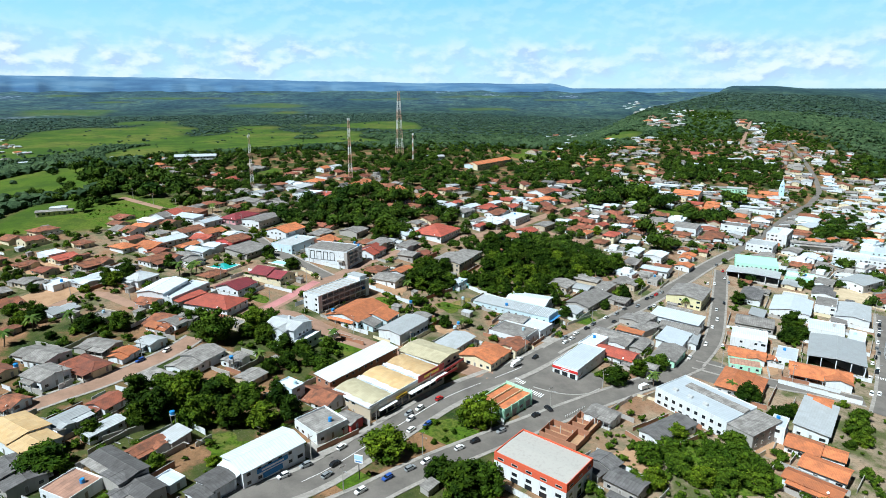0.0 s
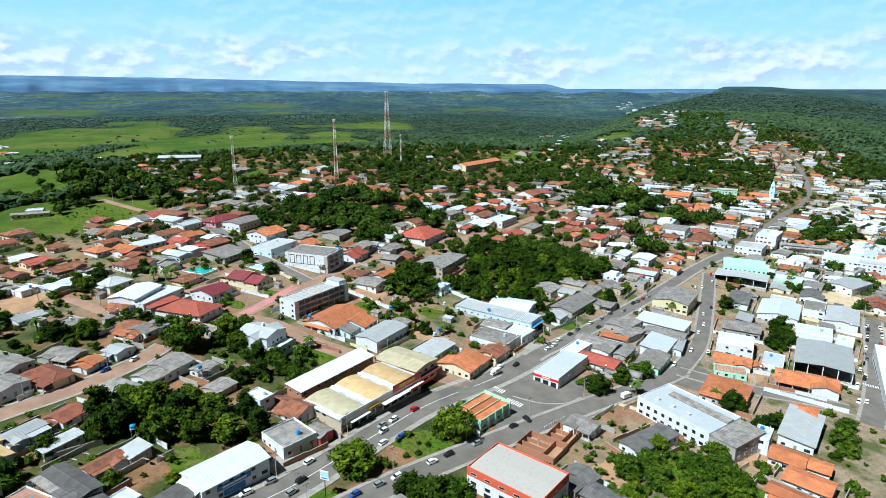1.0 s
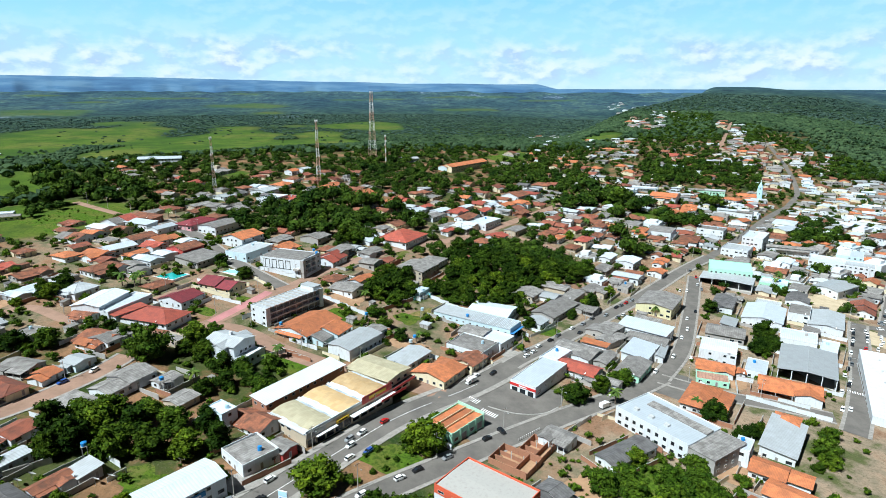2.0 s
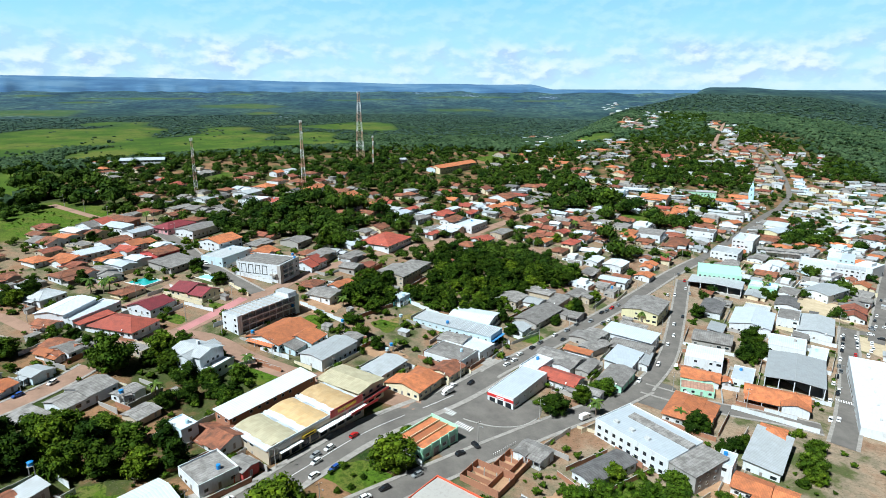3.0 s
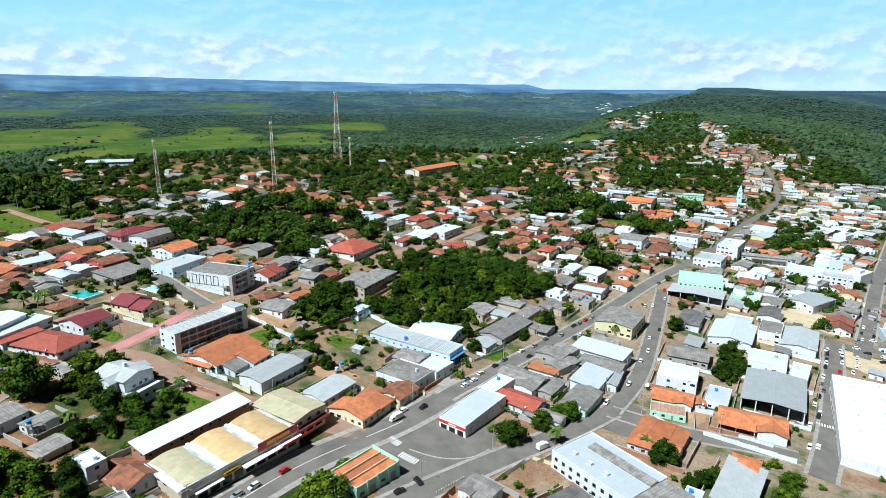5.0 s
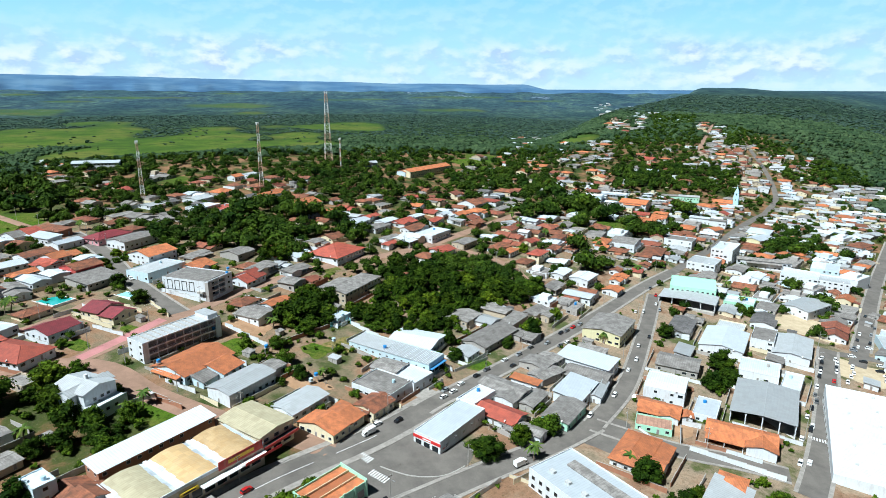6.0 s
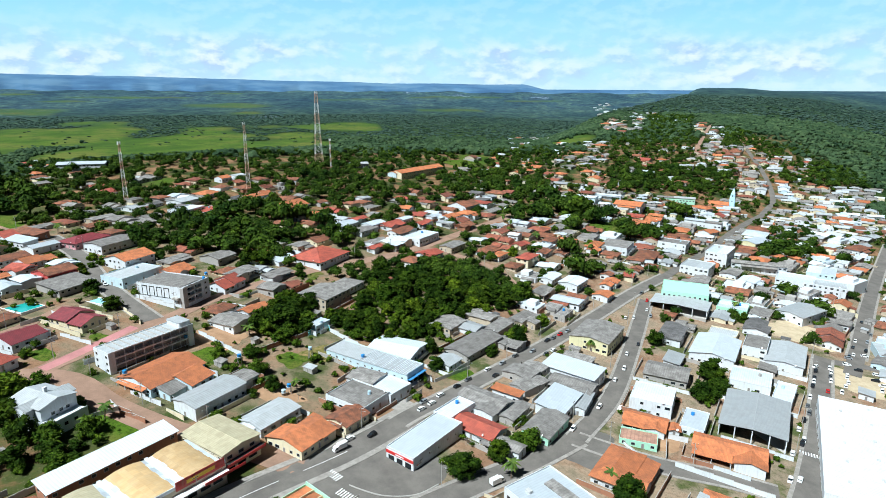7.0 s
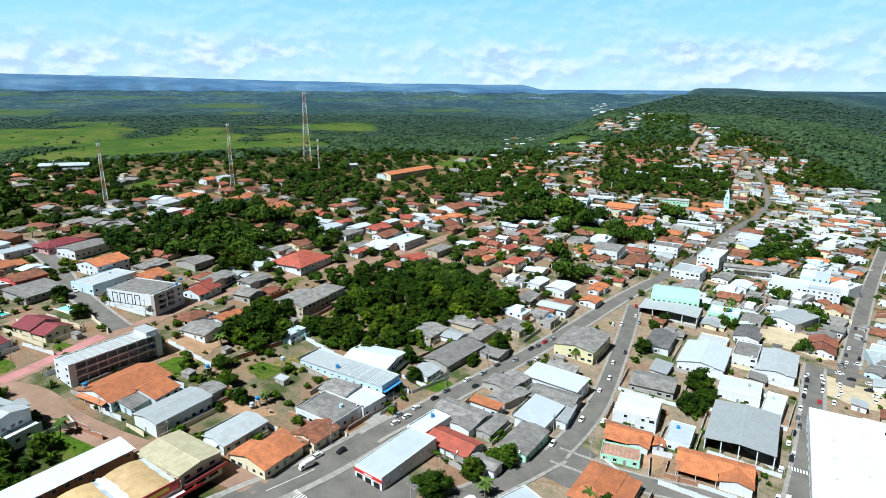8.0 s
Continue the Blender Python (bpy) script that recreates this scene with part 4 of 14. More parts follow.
house(-127.8, 153.2, 18.1, 12.6, -38, 4.5, "g", "gy", "dg", detail=2)
house(-115.9, 179, 6.7, 14.1, -29, 3.5, "g", "wh", "lg", detail=2)
house(160.2, 226.1, 10, 9.3, -37, 5, "h", "wh", "or", detail=2)
house(93.6, 259.5, 16.7, 5.7, -39, 3.5, "g", "wh", "gr", detail=2)
house(136.5, 244.6, 19.6, 23.5, -37, 4, "h", "wh", "or", detail=2)
house(-128.8, 182.2, 10.5, 13, -28, 4, "g", "wh", "lg", detail=2)
house(-137, 171.1, 27.7, 14, -30, 5, "g", "wh", "ta", detail=2)
house(34.6, 271.8, 10.6, 12.2, -37, 4, "g", "cr", "ru", detail=2)
house(-123.3, 195, 10.7, 10.8, -22, 3.2, "g", "wh", "rb", detail=2)
house(5.5, 269.6, 11.4, 17.8, -35, 4, "g", "wh", "lg", detail=2)
house(85.9, 269.2, 17.8, 10.4, -39, 4, "g", "wh", "re", detail=2)
house(-89.5, 234, 8.5, 10.5, -29, 3.2, "g", "wh", "gr", detail=2)
house(-114, 213.6, 14.2, 9.2, -28, 2.8, "s", "gy", "gr", detail=2)
house(77, 280, 7.4, 13.9, -42, 5, "f", "wh", "wh", detail=2)
house(-105.4, 230.3, 14.4, 22.8, -26, 4, "g", "wh", "gr", detail=2)
house(113.1, 272.8, 12.6, 20.4, -37, 4, "g", "gn", "gr", detail=2)
house(-19.9, 278.9, 12.3, 21.6, -33, 5.5, "g", "wh", "lg", detail=2)
house(37.1, 287.4, 17.6, 14.5, -36, 4.5, "f", "wh", "gr", detail=2)
house(102.2, 282.6, 7.6, 16.1, -37, 3.5, "g", "gy", "gr", detail=2)
house(88.9, 288.9, 19.7, 14.1, -41, 4, "g", "wh", "gr", detail=2)
house(149.3, 268, 14.2, 9, -23, 3, "f", "gn", "te", detail=2)
house(-155.4, 192.2, 9.7, 8.8, -19, 3, "g", "lb", "ru", detail=2)
house(49.2, 296.4, 12.7, 11.5, -39, 4.5, "f", "wh", "wh", detail=2)
house(-12.5, 294.8, 8.8, 9.5, -33, 4, "g", "wh", "gr", detail=2)
house(-35.7, 288.7, 15.8, 18.5, -25, 3.8, "g", "lb", "or", detail=2)
house(39.1, 303.7, 12.9, 10.2, -30, 4, "g", "wh", "gr", detail=2)
house(-146.2, 219.9, 19.6, 13.6, -28, 3.2, "h", "cr", "rb", detail=2)
house(101.3, 297.8, 14.6, 5.4, -37, 4, "s", "wh", "or", detail=2)
house(122.7, 291.5, 13.8, 21.5, -36, 4.5, "s", "wh", "wh", detail=2)
house(-136.5, 231.6, 10.1, 10.3, -18, 3.2, "g", "wh", "or", detail=2)
house(-155.1, 210.2, 14, 12.7, -25, 4.5, "g", "wh", "gr", detail=2)
house(155.9, 279.2, 18.4, 12.5, -30, 3.5, "g", "wh", "or", detail=2)
house(-45.3, 295, 19, 23.9, -30, 3.8, "g", "lb", "or", detail=2)
house(-130, 243.4, 10.1, 9.3, -24, 3.5, "g", "lb", "lg", detail=2)
house(166.9, 276.1, 5.6, 6.9, -20, 3, "g", "wh", "or", detail=2)
house(133.6, 293.7, 7, 17.3, -29, 4, "g", "wh", "lg", detail=2)
house(112.6, 307.6, 10.2, 17.4, -50, 4, "g", "gy", "gr", detail=2)
house(-149.7, 237.3, 16.3, 12.4, -17, 3, "g", "gy", "gr", detail=2)
house(178.1, 281.6, 9.5, 16.6, -33, 4, "f", "wh", "wh", detail=2)
house(132.1, 307.4, 22.1, 12.9, -35, 4.5, "g", "gy", "gr", detail=2)
house(-133.1, 259.7, 12, 6.7, -23, 3, "g", "wh", "or", detail=2)
house(-127.9, 266.1, 11.7, 12.5, -23, 3.5, "g", "wh", "gr", detail=2)
house(-168.4, 226.7, 22.5, 13.8, -18, 3.5, "g", "wh", "gr", detail=2)
house(75.6, 326.2, 9.8, 10.1, -37, 3, "g", "wh", "lg", detail=1)
house(-133.5, 265.1, 15.9, 13.1, -23, 3, "g", "wh", "ru", detail=2)
house(166.2, 297.6, 17.5, 16.7, -29, 7, "f", "wh", "wh", detail=2)
house(113, 321, 14.9, 19.7, -42, 4, "g", "gy", "gr", detail=2)
house(51.2, 334, 21.9, 18.1, -25, 4, "g", "wh", "wh", detail=1)
house(-117.9, 290.3, 24.1, 15.5, -20, 3.5, "h", "wh", "re", detail=2)
house(136.5, 322.5, 28.1, 13.8, -40, 5, "s", "wh", "wh", detail=2)
house(90.3, 346.5, 16.1, 32.4, -40, 3.5, "g", "gy", "gr", detail=1)
house(-133.2, 293.7, 5.4, 15.6, -29, 3, "s", "wh", "re", detail=2)
house(10, 353.3, 5.4, 9.4, -32, 4, "f", "lb", "wh", detail=1)
house(-151.2, 287.2, 11.4, 7.8, -22, 3, "g", "wh", "ru", detail=2)
house(-32.8, 348.3, 15.4, 13.4, -28, 3.5, "g", "wh", "gr", detail=1)
house(-114.8, 314, 14.8, 15.8, -24, 4, "h", "wh", "ma", detail=2)
house(110, 350.7, 14.4, 11.8, -37, 3.5, "g", "gy", "gr", detail=1)
house(-139.6, 301.1, 9.9, 23.8, -20, 4, "f", "wh", "wh", detail=2)
house(185.2, 328.1, 21.1, 17, -30, 4, "g", "gy", "gr", detail=2)
house(-150, 300.9, 13.6, 21, -8, 5, "g", "wh", "wh", detail=2)
house(91, 365.9, 10, 10.5, 53, 3.5, "g", "wh", "lg", detail=1)
house(-101.1, 336.7, 20.6, 13.7, -25, 4, "h", "cr", "ma", detail=1)
house(77, 369.8, 14.4, 14.7, -36, 3.2, "g", "be", "gr", detail=1)
house(-26.2, 365.3, 7.3, 15.2, -27, 3.5, "g", "wh", "or", detail=1)
house(106.2, 369.6, 9.9, 19.4, -37, 4, "g", "gy", "gr", detail=1)
house(234.3, 310.3, 8.4, 21.5, -38, 5, "f", "wh", "wh", detail=2)
house(226.4, 325.4, 18.3, 17.4, -33, 5, "f", "wh", "wh", detail=2)
house(160.5, 365.6, 22.5, 28.9, -35, 6.5, "g", "ye", "gr", detail=1)
house(97.7, 383.7, 10.5, 17.7, 53, 3.5, "g", "be", "gr", detail=1)
house(7, 388.1, 19, 20.1, -29, 6, "g", "be", "gr", detail=1)
house(-170.9, 317.1, 14.5, 13, -25, 3.5, "h", "wh", "lg", detail=2)
house(128.8, 381.8, 8.3, 14.5, -37, 4, "g", "be", "gr", detail=1)
house(122.3, 384.1, 10.4, 17.3, -41, 4, "g", "be", "gr", detail=1)
house(-195.1, 312.3, 12.3, 15.9, -25, 3, "g", "wh", "wh", detail=1)
house(-50.3, 393.7, 14.5, 15.5, -25, 4, "h", "wh", "re", detail=1)
house(17.2, 408.9, 13.4, 16, -30, 3.5, "h", "wh", "gr", detail=1)
house(-210, 305.3, 9.9, 9.3, -24, 3.2, "f", "wh", "wh", detail=1)
house(224.8, 359, 23.1, 32.4, -34, 5, "g", "wh", "wh", detail=1)
house(148.7, 395.4, 7.2, 13, -36, 4, "f", "gy", "gr", detail=1)
house(-157.2, 353, 20, 10.4, -37, 3.5, "g", "wh", "gr", detail=1)
house(-171.9, 347.6, 16.9, 17.6, -30, 4, "h", "wh", "ru", detail=1)
house(-128.2, 375.4, 16.8, 19.4, -26, 3, "s", "gy", "gr", detail=1)
house(-44.9, 408.5, 10.6, 17.6, -22, 5, "g", "be", "gr", detail=1)
house(-222.4, 305.1, 15, 9.7, -25, 3.2, "g", "be", "gr", detail=1)
house(209, 378.4, 14, 26.4, -34, 4.5, "g", "wh", "dg", detail=1)
house(-25.3, 414.9, 10, 16.8, -30, 3.5, "g", "wh", "gr", detail=1)
house(-102.3, 394.4, 14.8, 23.3, -25, 5, "f", "lb", "lg", detail=1)
house(-156, 366.6, 17.7, 9.1, -33, 4, "g", "wh", "wh", detail=1)
house(-81.7, 406.2, 13.9, 15.5, -18, 4, "g", "wh", "or", detail=1)
house(-150.3, 376.6, 11.3, 9.7, -32, 4, "g", "wh", "wh", detail=1)
house(262.3, 355.1, 19.3, 32.4, -35, 5, "g", "wh", "lg", detail=1)
house(251.3, 365.2, 12, 21.5, -35, 7, "f", "wh", "gr", detail=1)
house(-207.7, 337.8, 11, 16.9, -27, 3, "g", "gy", "ru", detail=1)
house(-141.6, 387.6, 14.2, 15.6, -27, 5, "g", "re", "ru", detail=1)
house(-182.1, 363.5, 11.7, 11.2, -28, 3, "g", "be", "rb", detail=1)
house(-228.3, 324.5, 12.3, 9.1, -27, 3.2, "g", "be", "rb", detail=1)
house(-167.7, 376.4, 8.2, 14.3, -24, 3.5, "g", "wh", "or", detail=1)
house(141.9, 426.1, 11.1, 18.2, -36, 4, "g", "be", "gr", detail=1)
house(164.1, 422, 13.1, 10.3, -36, 4, "g", "wh", "ru", detail=1)
house(-90.2, 424.6, 10.9, 17.4, -24, 2.8, "g", "be", "gr", detail=1)
house(-113.4, 415.7, 17.2, 18.8, -27, 6, "g", "wh", "or", detail=1)
house(-190.8, 371.9, 15.8, 15.1, -28, 3.5, "g", "wh", "or", detail=1)
house(-66.9, 434.7, 15.5, 14.2, 65, 4, "g", "gy", "gr", detail=1)
house(-29.3, 443.8, 11.9, 17, -28, 2.2, "g", "wh", "wh", detail=1)
house(-145.7, 403, 11.1, 11.7, 63, 4, "g", "wh", "wh", detail=1)
house(-164.5, 392.4, 13.5, 12.1, -23, 4, "g", "wh", "re", detail=1)
house(-43.8, 441.5, 15.4, 12.7, 64, 2.6, "g", "wh", "or", detail=1)
house(-229.8, 345.7, 12.8, 11.5, 62, 3.5, "g", "cr", "re", detail=1)
house(-5.5, 451.6, 27.4, 32.4, -29, 4, "h", "wh", "re", detail=1)
house(-245, 333.2, 10.7, 9.1, 62, 3.2, "h", "cr", "ru", detail=1)
house(-205.8, 369, 10.5, 13.1, 61, 3.2, "h", "wh", "or", detail=1)
house(-184.1, 386.3, 12.6, 17.8, -34, 3.5, "g", "wh", "wh", detail=1)
house(183.2, 430.6, 12.1, 14.1, -37, 4, "g", "wh", "or", detail=1)
house(-5.3, 460.6, 7.3, 9.3, -30, 5, "h", "wh", "or", detail=1)
house(-165.1, 408.4, 12.9, 16.3, -27, 3.5, "g", "wh", "or", detail=1)
house(166.6, 445.1, 14.7, 18.9, -38, 5, "g", "wh", "wh", detail=1)
house(-50.8, 455.4, 10.2, 14.3, -26, 2.2, "h", "be", "rb", detail=1)
house(-90, 445.3, 11.6, 13.8, 66, 2.4, "g", "be", "rb", detail=1)
house(-242.2, 353.3, 9.5, 11.3, 61, 3.2, "f", "wh", "wh", detail=1)
house(269.7, 396.5, 14.8, 23.2, -36, 4, "g", "wh", "dg", detail=1)
house(152.5, 452.4, 10.6, 17.5, -36, 4, "g", "wh", "wh", detail=1)
house(-209.5, 387, 9.8, 11.4, -29, 3, "g", "be", "rb", detail=1)
house(322.3, 359.2, 9.1, 22.8, -51, 4, "g", "lb", "gr", detail=1)
house(-180.9, 409.1, 12.1, 17.4, -28, 3.5, "g", "wh", "ru", detail=1)
house(67.5, 474.1, 13.9, 17.2, -35, 4, "g", "wh", "re", detail=1)
house(-39.9, 467.6, 15.5, 13.9, -28, 2.4, "g", "be", "gr", detail=1)
house(30.6, 477.3, 7.3, 12.4, -32, 4, "g", "wh", "re", detail=1)
house(-235.9, 374.3, 11.7, 9.4, -29, 3.2, "h", "cr", "ru", detail=1)
house(-92.5, 459.4, 15.2, 14.9, -24, 2.4, "g", "be", "rb", detail=1)
house(194.3, 452, 10.7, 17.3, -34, 4, "g", "wh", "or", detail=1)
house(308.2, 386, 15.5, 24.2, -38, 4, "h", "wh", "rb", detail=1)
house(-138.5, 443.6, 15.3, 23.2, -25, 5, "g", "wh", "gr", detail=1)
house(29.6, 489.4, 9.1, 15.6, -33, 3.5, "g", "wh", "gr", detail=1)
house(-175.4, 432.4, 15.5, 9.8, 64, 4, "g", "wh", "wh", detail=1)
house(42.8, 491, 16.9, 18.7, -33, 4.5, "g", "be", "wh", detail=1)
house(141, 480.8, 11.3, 18.4, -36, 6, "h", "cr", "re", detail=1)
house(270.1, 427.4, 18.3, 16.5, -35, 4, "f", "gn", "wh", detail=1)
house(120.7, 486.2, 9.1, 15.5, -36, 4, "h", "wh", "or", detail=1)
house(-221.6, 406.5, 21.5, 13.7, -29, 3.5, "g", "wh", "ru", detail=1)
house(-157.7, 449.4, 14.5, 22.9, -25, 4, "h", "pk", "ma", detail=1)
house(-215.7, 415.3, 15, 11.8, -28, 3.5, "g", "wh", "or", detail=1)
house(86.6, 495.5, 10.5, 17.4, -36, 4, "g", "be", "gr", detail=1)
house(-201.1, 425.7, 10.9, 14.3, 62, 4, "g", "cr", "ru", detail=1)
house(198.3, 470.1, 8.6, 14.8, -33, 4, "g", "wh", "ru", detail=1)
house(114, 493.5, 13.1, 21, -36, 4, "h", "wh", "ru", detail=1)
house(342, 384, 9.6, 16.2, -43, 4.5, "f", "wh", "wh", detail=1)
house(211.6, 471.2, 11.4, 14.8, 58, 4, "g", "cr", "re", detail=1)
house(-194.8, 440.7, 23, 9.2, -27, 4, "s", "wh", "wh", detail=1)
house(-215.5, 428.2, 15.6, 11.2, -28, 4, "g", "wh", "wh", detail=1)
house(62.6, 507.8, 14.2, 22.5, -35, 5, "f", "wh", "wh", detail=1)
house(175.4, 489.5, 8.2, 14.3, -34, 4, "g", "wh", "wh", detail=1)
house(313.4, 422.7, 18.9, 28.8, -61, 6, "g", "wh", "lg", detail=1)
house(18.5, 514.2, 11.3, 18.5, -33, 3.5, "g", "wh", "gr", detail=1)
house(-237.5, 422.9, 11.8, 10, -29, 2.4, "g", "cr", "ru", detail=1)
house(48, 518.4, 12.6, 20.2, -34, 4, "g", "wh", "ru", detail=1)
house(158.4, 503.6, 9.2, 15.6, -35, 4, "g", "wh", "ru", detail=1)
house(-286.9, 382.6, 10.8, 12.3, 60, 3.2, "g", "cr", "ru", detail=1)
house(-211.9, 447.1, 17.1, 17.2, -27, 4, "h", "wh", "re", detail=1)
house(1.8, 521.2, 14.1, 22.3, -32, 4, "g", "wh", "wh", detail=1)
house(108.1, 519, 12.4, 13, 54, 2.4, "g", "wh", "wh", detail=1)
house(-42.5, 517.1, 13.8, 11.1, -29, 2.4, "g", "cr", "ru", detail=1)
house(-198.9, 458.9, 23.7, 9.6, -26, 3.5, "s", "br", "ru", detail=1)
house(-25.9, 520.6, 15.4, 14.6, -31, 2.6, "g", "cr", "ru", detail=1)
house(226.1, 488.5, 12.4, 9.1, 59, 2.8, "g", "gy", "ru", detail=1)
house(24.8, 528.9, 11.7, 19.1, -33, 4, "g", "wh", "wh", detail=1)
house(141.7, 518.2, 10.6, 17.2, -36, 2.8, "g", "cr", "re", detail=1)
house(173.9, 511.1, 11.7, 15.2, -34, 2.4, "g", "gy", "ru", detail=1)
house(39.8, 532, 15.5, 22.2, -34, 4, "g", "wh", "re", detail=1)
house(316.3, 444.5, 12.1, 15, -46, 2.4, "g", "wh", "wh", detail=1)
house(-15.2, 531.2, 13.3, 13.8, -31, 2.8, "h", "be", "rb", detail=1)
house(-143.1, 497.7, 11.5, 16.9, -23, 2.6, "g", "gy", "gr", detail=1)
house(185.8, 511.5, 10.5, 11.2, -34, 2.2, "f", "be", "gr", detail=1)
house(213.3, 501.8, 9.7, 9.3, -32, 2.4, "g", "be", "gr", detail=1)
house(-170, 486.8, 9.8, 16.7, -24, 2.6, "g", "be", "ru", detail=1)
house(-124.8, 506.6, 10.1, 16.5, -23, 2.4, "g", "gy", "gr", detail=1)
house(-244.9, 442.2, 12.8, 12.5, -29, 2.2, "g", "be", "rb", detail=1)
house(-36.8, 532.1, 12.6, 10.3, -30, 2.8, "g", "wh", "wh", detail=1)
house(12.2, 538.9, 9.9, 16.6, -33, 4, "g", "wh", "re", detail=1)
house(-1, 538.1, 11.5, 11.2, -32, 2.8, "g", "wh", "lg", detail=1)
house(-203.4, 476.5, 9, 16.3, -26, 2.6, "g", "gy", "gr", detail=1)
house(64.9, 543, 10.1, 16.9, -35, 4, "g", "wh", "re", detail=1)
house(242.3, 499.8, 10.2, 11.8, -31, 2.8, "h", "gy", "ru", detail=1)
house(-158.4, 502.6, 14.6, 17.9, 67, 2.8, "g", "gy", "gr", detail=1)
house(181.6, 527.2, 12, 19.5, -34, 4, "h", "wh", "re", detail=1)
house(49, 548.7, 8.9, 15.3, -35, 4, "g", "wh", "wh", detail=1)
house(83.4, 548.4, 15.2, 9.7, -36, 4, "g", "wh", "lg", detail=1)
house(-144.5, 514.4, 14, 9.3, 67, 2.4, "g", "gy", "gr", detail=1)
house(202.8, 522.9, 12.1, 9.4, -33, 4, "g", "wh", "or", detail=1)
house(-120, 524.5, 15.2, 22.8, -22, 7, "f", "wh", "wh", detail=1)
house(-50.7, 543.4, 11.4, 14.5, 61, 2.8, "g", "wh", "lg", detail=1)
house(100.2, 548.7, 12.1, 19.6, -36, 4, "g", "br", "ru", detail=1)
house(-26.7, 547.9, 12.8, 13.4, -31, 2.4, "h", "wh", "or", detail=1)
house(169.4, 535.3, 10, 16.7, -34, 4, "h", "wh", "ru", detail=1)
house(-175.5, 503.2, 9.4, 18.2, -24, 2.8, "g", "be", "gr", detail=1)
house(-106.5, 531.1, 15.1, 23.6, -23, 5, "f", "wh", "re", detail=1)

shed(235.8, 336.4, 4.6, 3.9, 56, "gr")
shed(54.5, 159.2, 5.9, 3, -44, "dg")
shed(69.8, 113, 5.8, 3, 45, "dg")
shed(-210.6, 322.9, 3.8, 3.3, -26, "dg")
shed(-269.6, 364, 5.2, 4.3, -30, "lg")
shed(-84.5, 332.6, 3.4, 4.1, 65, "gr")
shed(-221, 352.3, 5.4, 2.9, 62, "ru")
shed(144.7, 351.2, 6.4, 3.3, -36, "gr")
shed(367.1, 427.6, 5.1, 2.9, -51, "gr")
shed(13.4, 310.2, 6, 3.8, -34, "lg")
shed(90.9, 112.8, 5.6, 4.2, -46, "or")
shed(-284.3, 412.9, 5.8, 3.3, 60, "gr")
shed(123.8, 138.5, 5.9, 4.1, 44, "or")
shed(-73.8, 237.4, 4.4, 2.9, 59, "gr")
shed(-4.2, 160.6, 5.8, 3.9, 51, "gr")
shed(-234.2, 306.2, 5.1, 3.8, -25, "gr")
shed(43.2, 425.5, 6.1, 2.6, 57, "ru")
shed(-196.3, 331.3, 3.3, 3.3, 63, "gr")
shed(347.1, 408, 3.8, 4.1, 42, "lg")
shed(361.8, 424.3, 4.5, 2.8, -50, "gr")
shed(-257.4, 354.4, 3.1, 3, -29, "gr")
shed(279.1, 382.4, 5.5, 3.1, -37, "dg")
shed(-179.5, 269, 5.2, 4.3, -21, "gr")
shed(22.4, 270.8, 5.9, 3.4, -36, "or")
shed(304.5, 299.3, 5.6, 4.3, -38, "lg")
shed(-16.8, 331.8, 3.9, 3.1, 59, "gr")
shed(66.7, 148.6, 3.8, 4.2, 45, "ru")
shed(-25.6, 308.5, 5.4, 4, -31, "gr")
shed(-150.2, 274.5, 6, 3.1, 68, "gr")
shed(107, 387.8, 3.8, 3.9, 53, "dg")
shed(5.9, 367.9, 5.8, 4.1, -30, "gr")
shed(144.1, 137.6, 5.1, 2.7, -45, "gr")
shed(-168.6, 301.9, 3.1, 4.5, -23, "gr")
shed(-71.6, 309.9, 5.8, 3.4, 63, "dg")

# ---- larger buildings along the upper avenue ----
def landmark(x, y, w, d, turn, h, kind, wall, roof, style="plain"):
    LANDMARKS.append((x, y, max(w, d) * 0.5))
    return house(x, y, w, d, turn, h, kind, wall, roof, detail=2, style=style)


landmark(289, 692, 30, 24, -34, 6.5, "g", "wh", "or")
landmark(286, 661, 18, 11, -34, 4.2, "g", "cr", "re")
landmark(302, 656, 20, 14, -38, 4.4, "g", "wh", "or")
landmark(243, 704, 27, 15, -30, 5.0, "g", "lb", "wh")
landmark(274, 725, 34, 11, -30, 4.4, "g", "lb", "wh")
landmark(368, 757, 44, 11, -24, 4.6, "g", "gn", "lg", "split")
landmark(399.6, 634, 22, 27, -39, 7, "h", "ye", "wh")
landmark(316, 540, 17, 30, -39, 11.5, "f", "wh", "wh")
landmark(279, 501, 21, 22, -39, 7.5, "f", "wh", "lg")
landmark(341, 524, 42, 11, -24, 7, "g", "wh", "gr")
landmark(287, 566, 24, 17, -37, 7.5, "f", "wh", "gr")
landmark(389, 515, 20, 24, -37, 10, "f", "lb", "wh")
landmark(360, 665, 38, 11, -37, 6, "g", "wh", "wh", "split")
landmark(355, 495, 26, 22, -37, 7, "f", "wh", "wh")
landmark(372, 480, 22, 18, -37, 9.5, "f", "wh", "lg")

# ---- houses further off ----
far_house(148.3, 544.3, 9.6, 13.4, 55, 2.4, "g", "cr", "ru", detail=1)
far_house(11.3, 557.1, 15.4, 24.1, -33, 3.5, "g", "wh", "gr", detail=1)
far_house(-10, 558.3, 15.4, 12.6, -32, 2.8, "g", "cr", "re", detail=1)
far_house(-191.6, 504.8, 9.5, 10.9, 65, 2.6, "g", "gy", "gr", detail=1)
far_house(206.3, 535, 10.2, 17, -32, 4, "h", "wh", "or", detail=1)
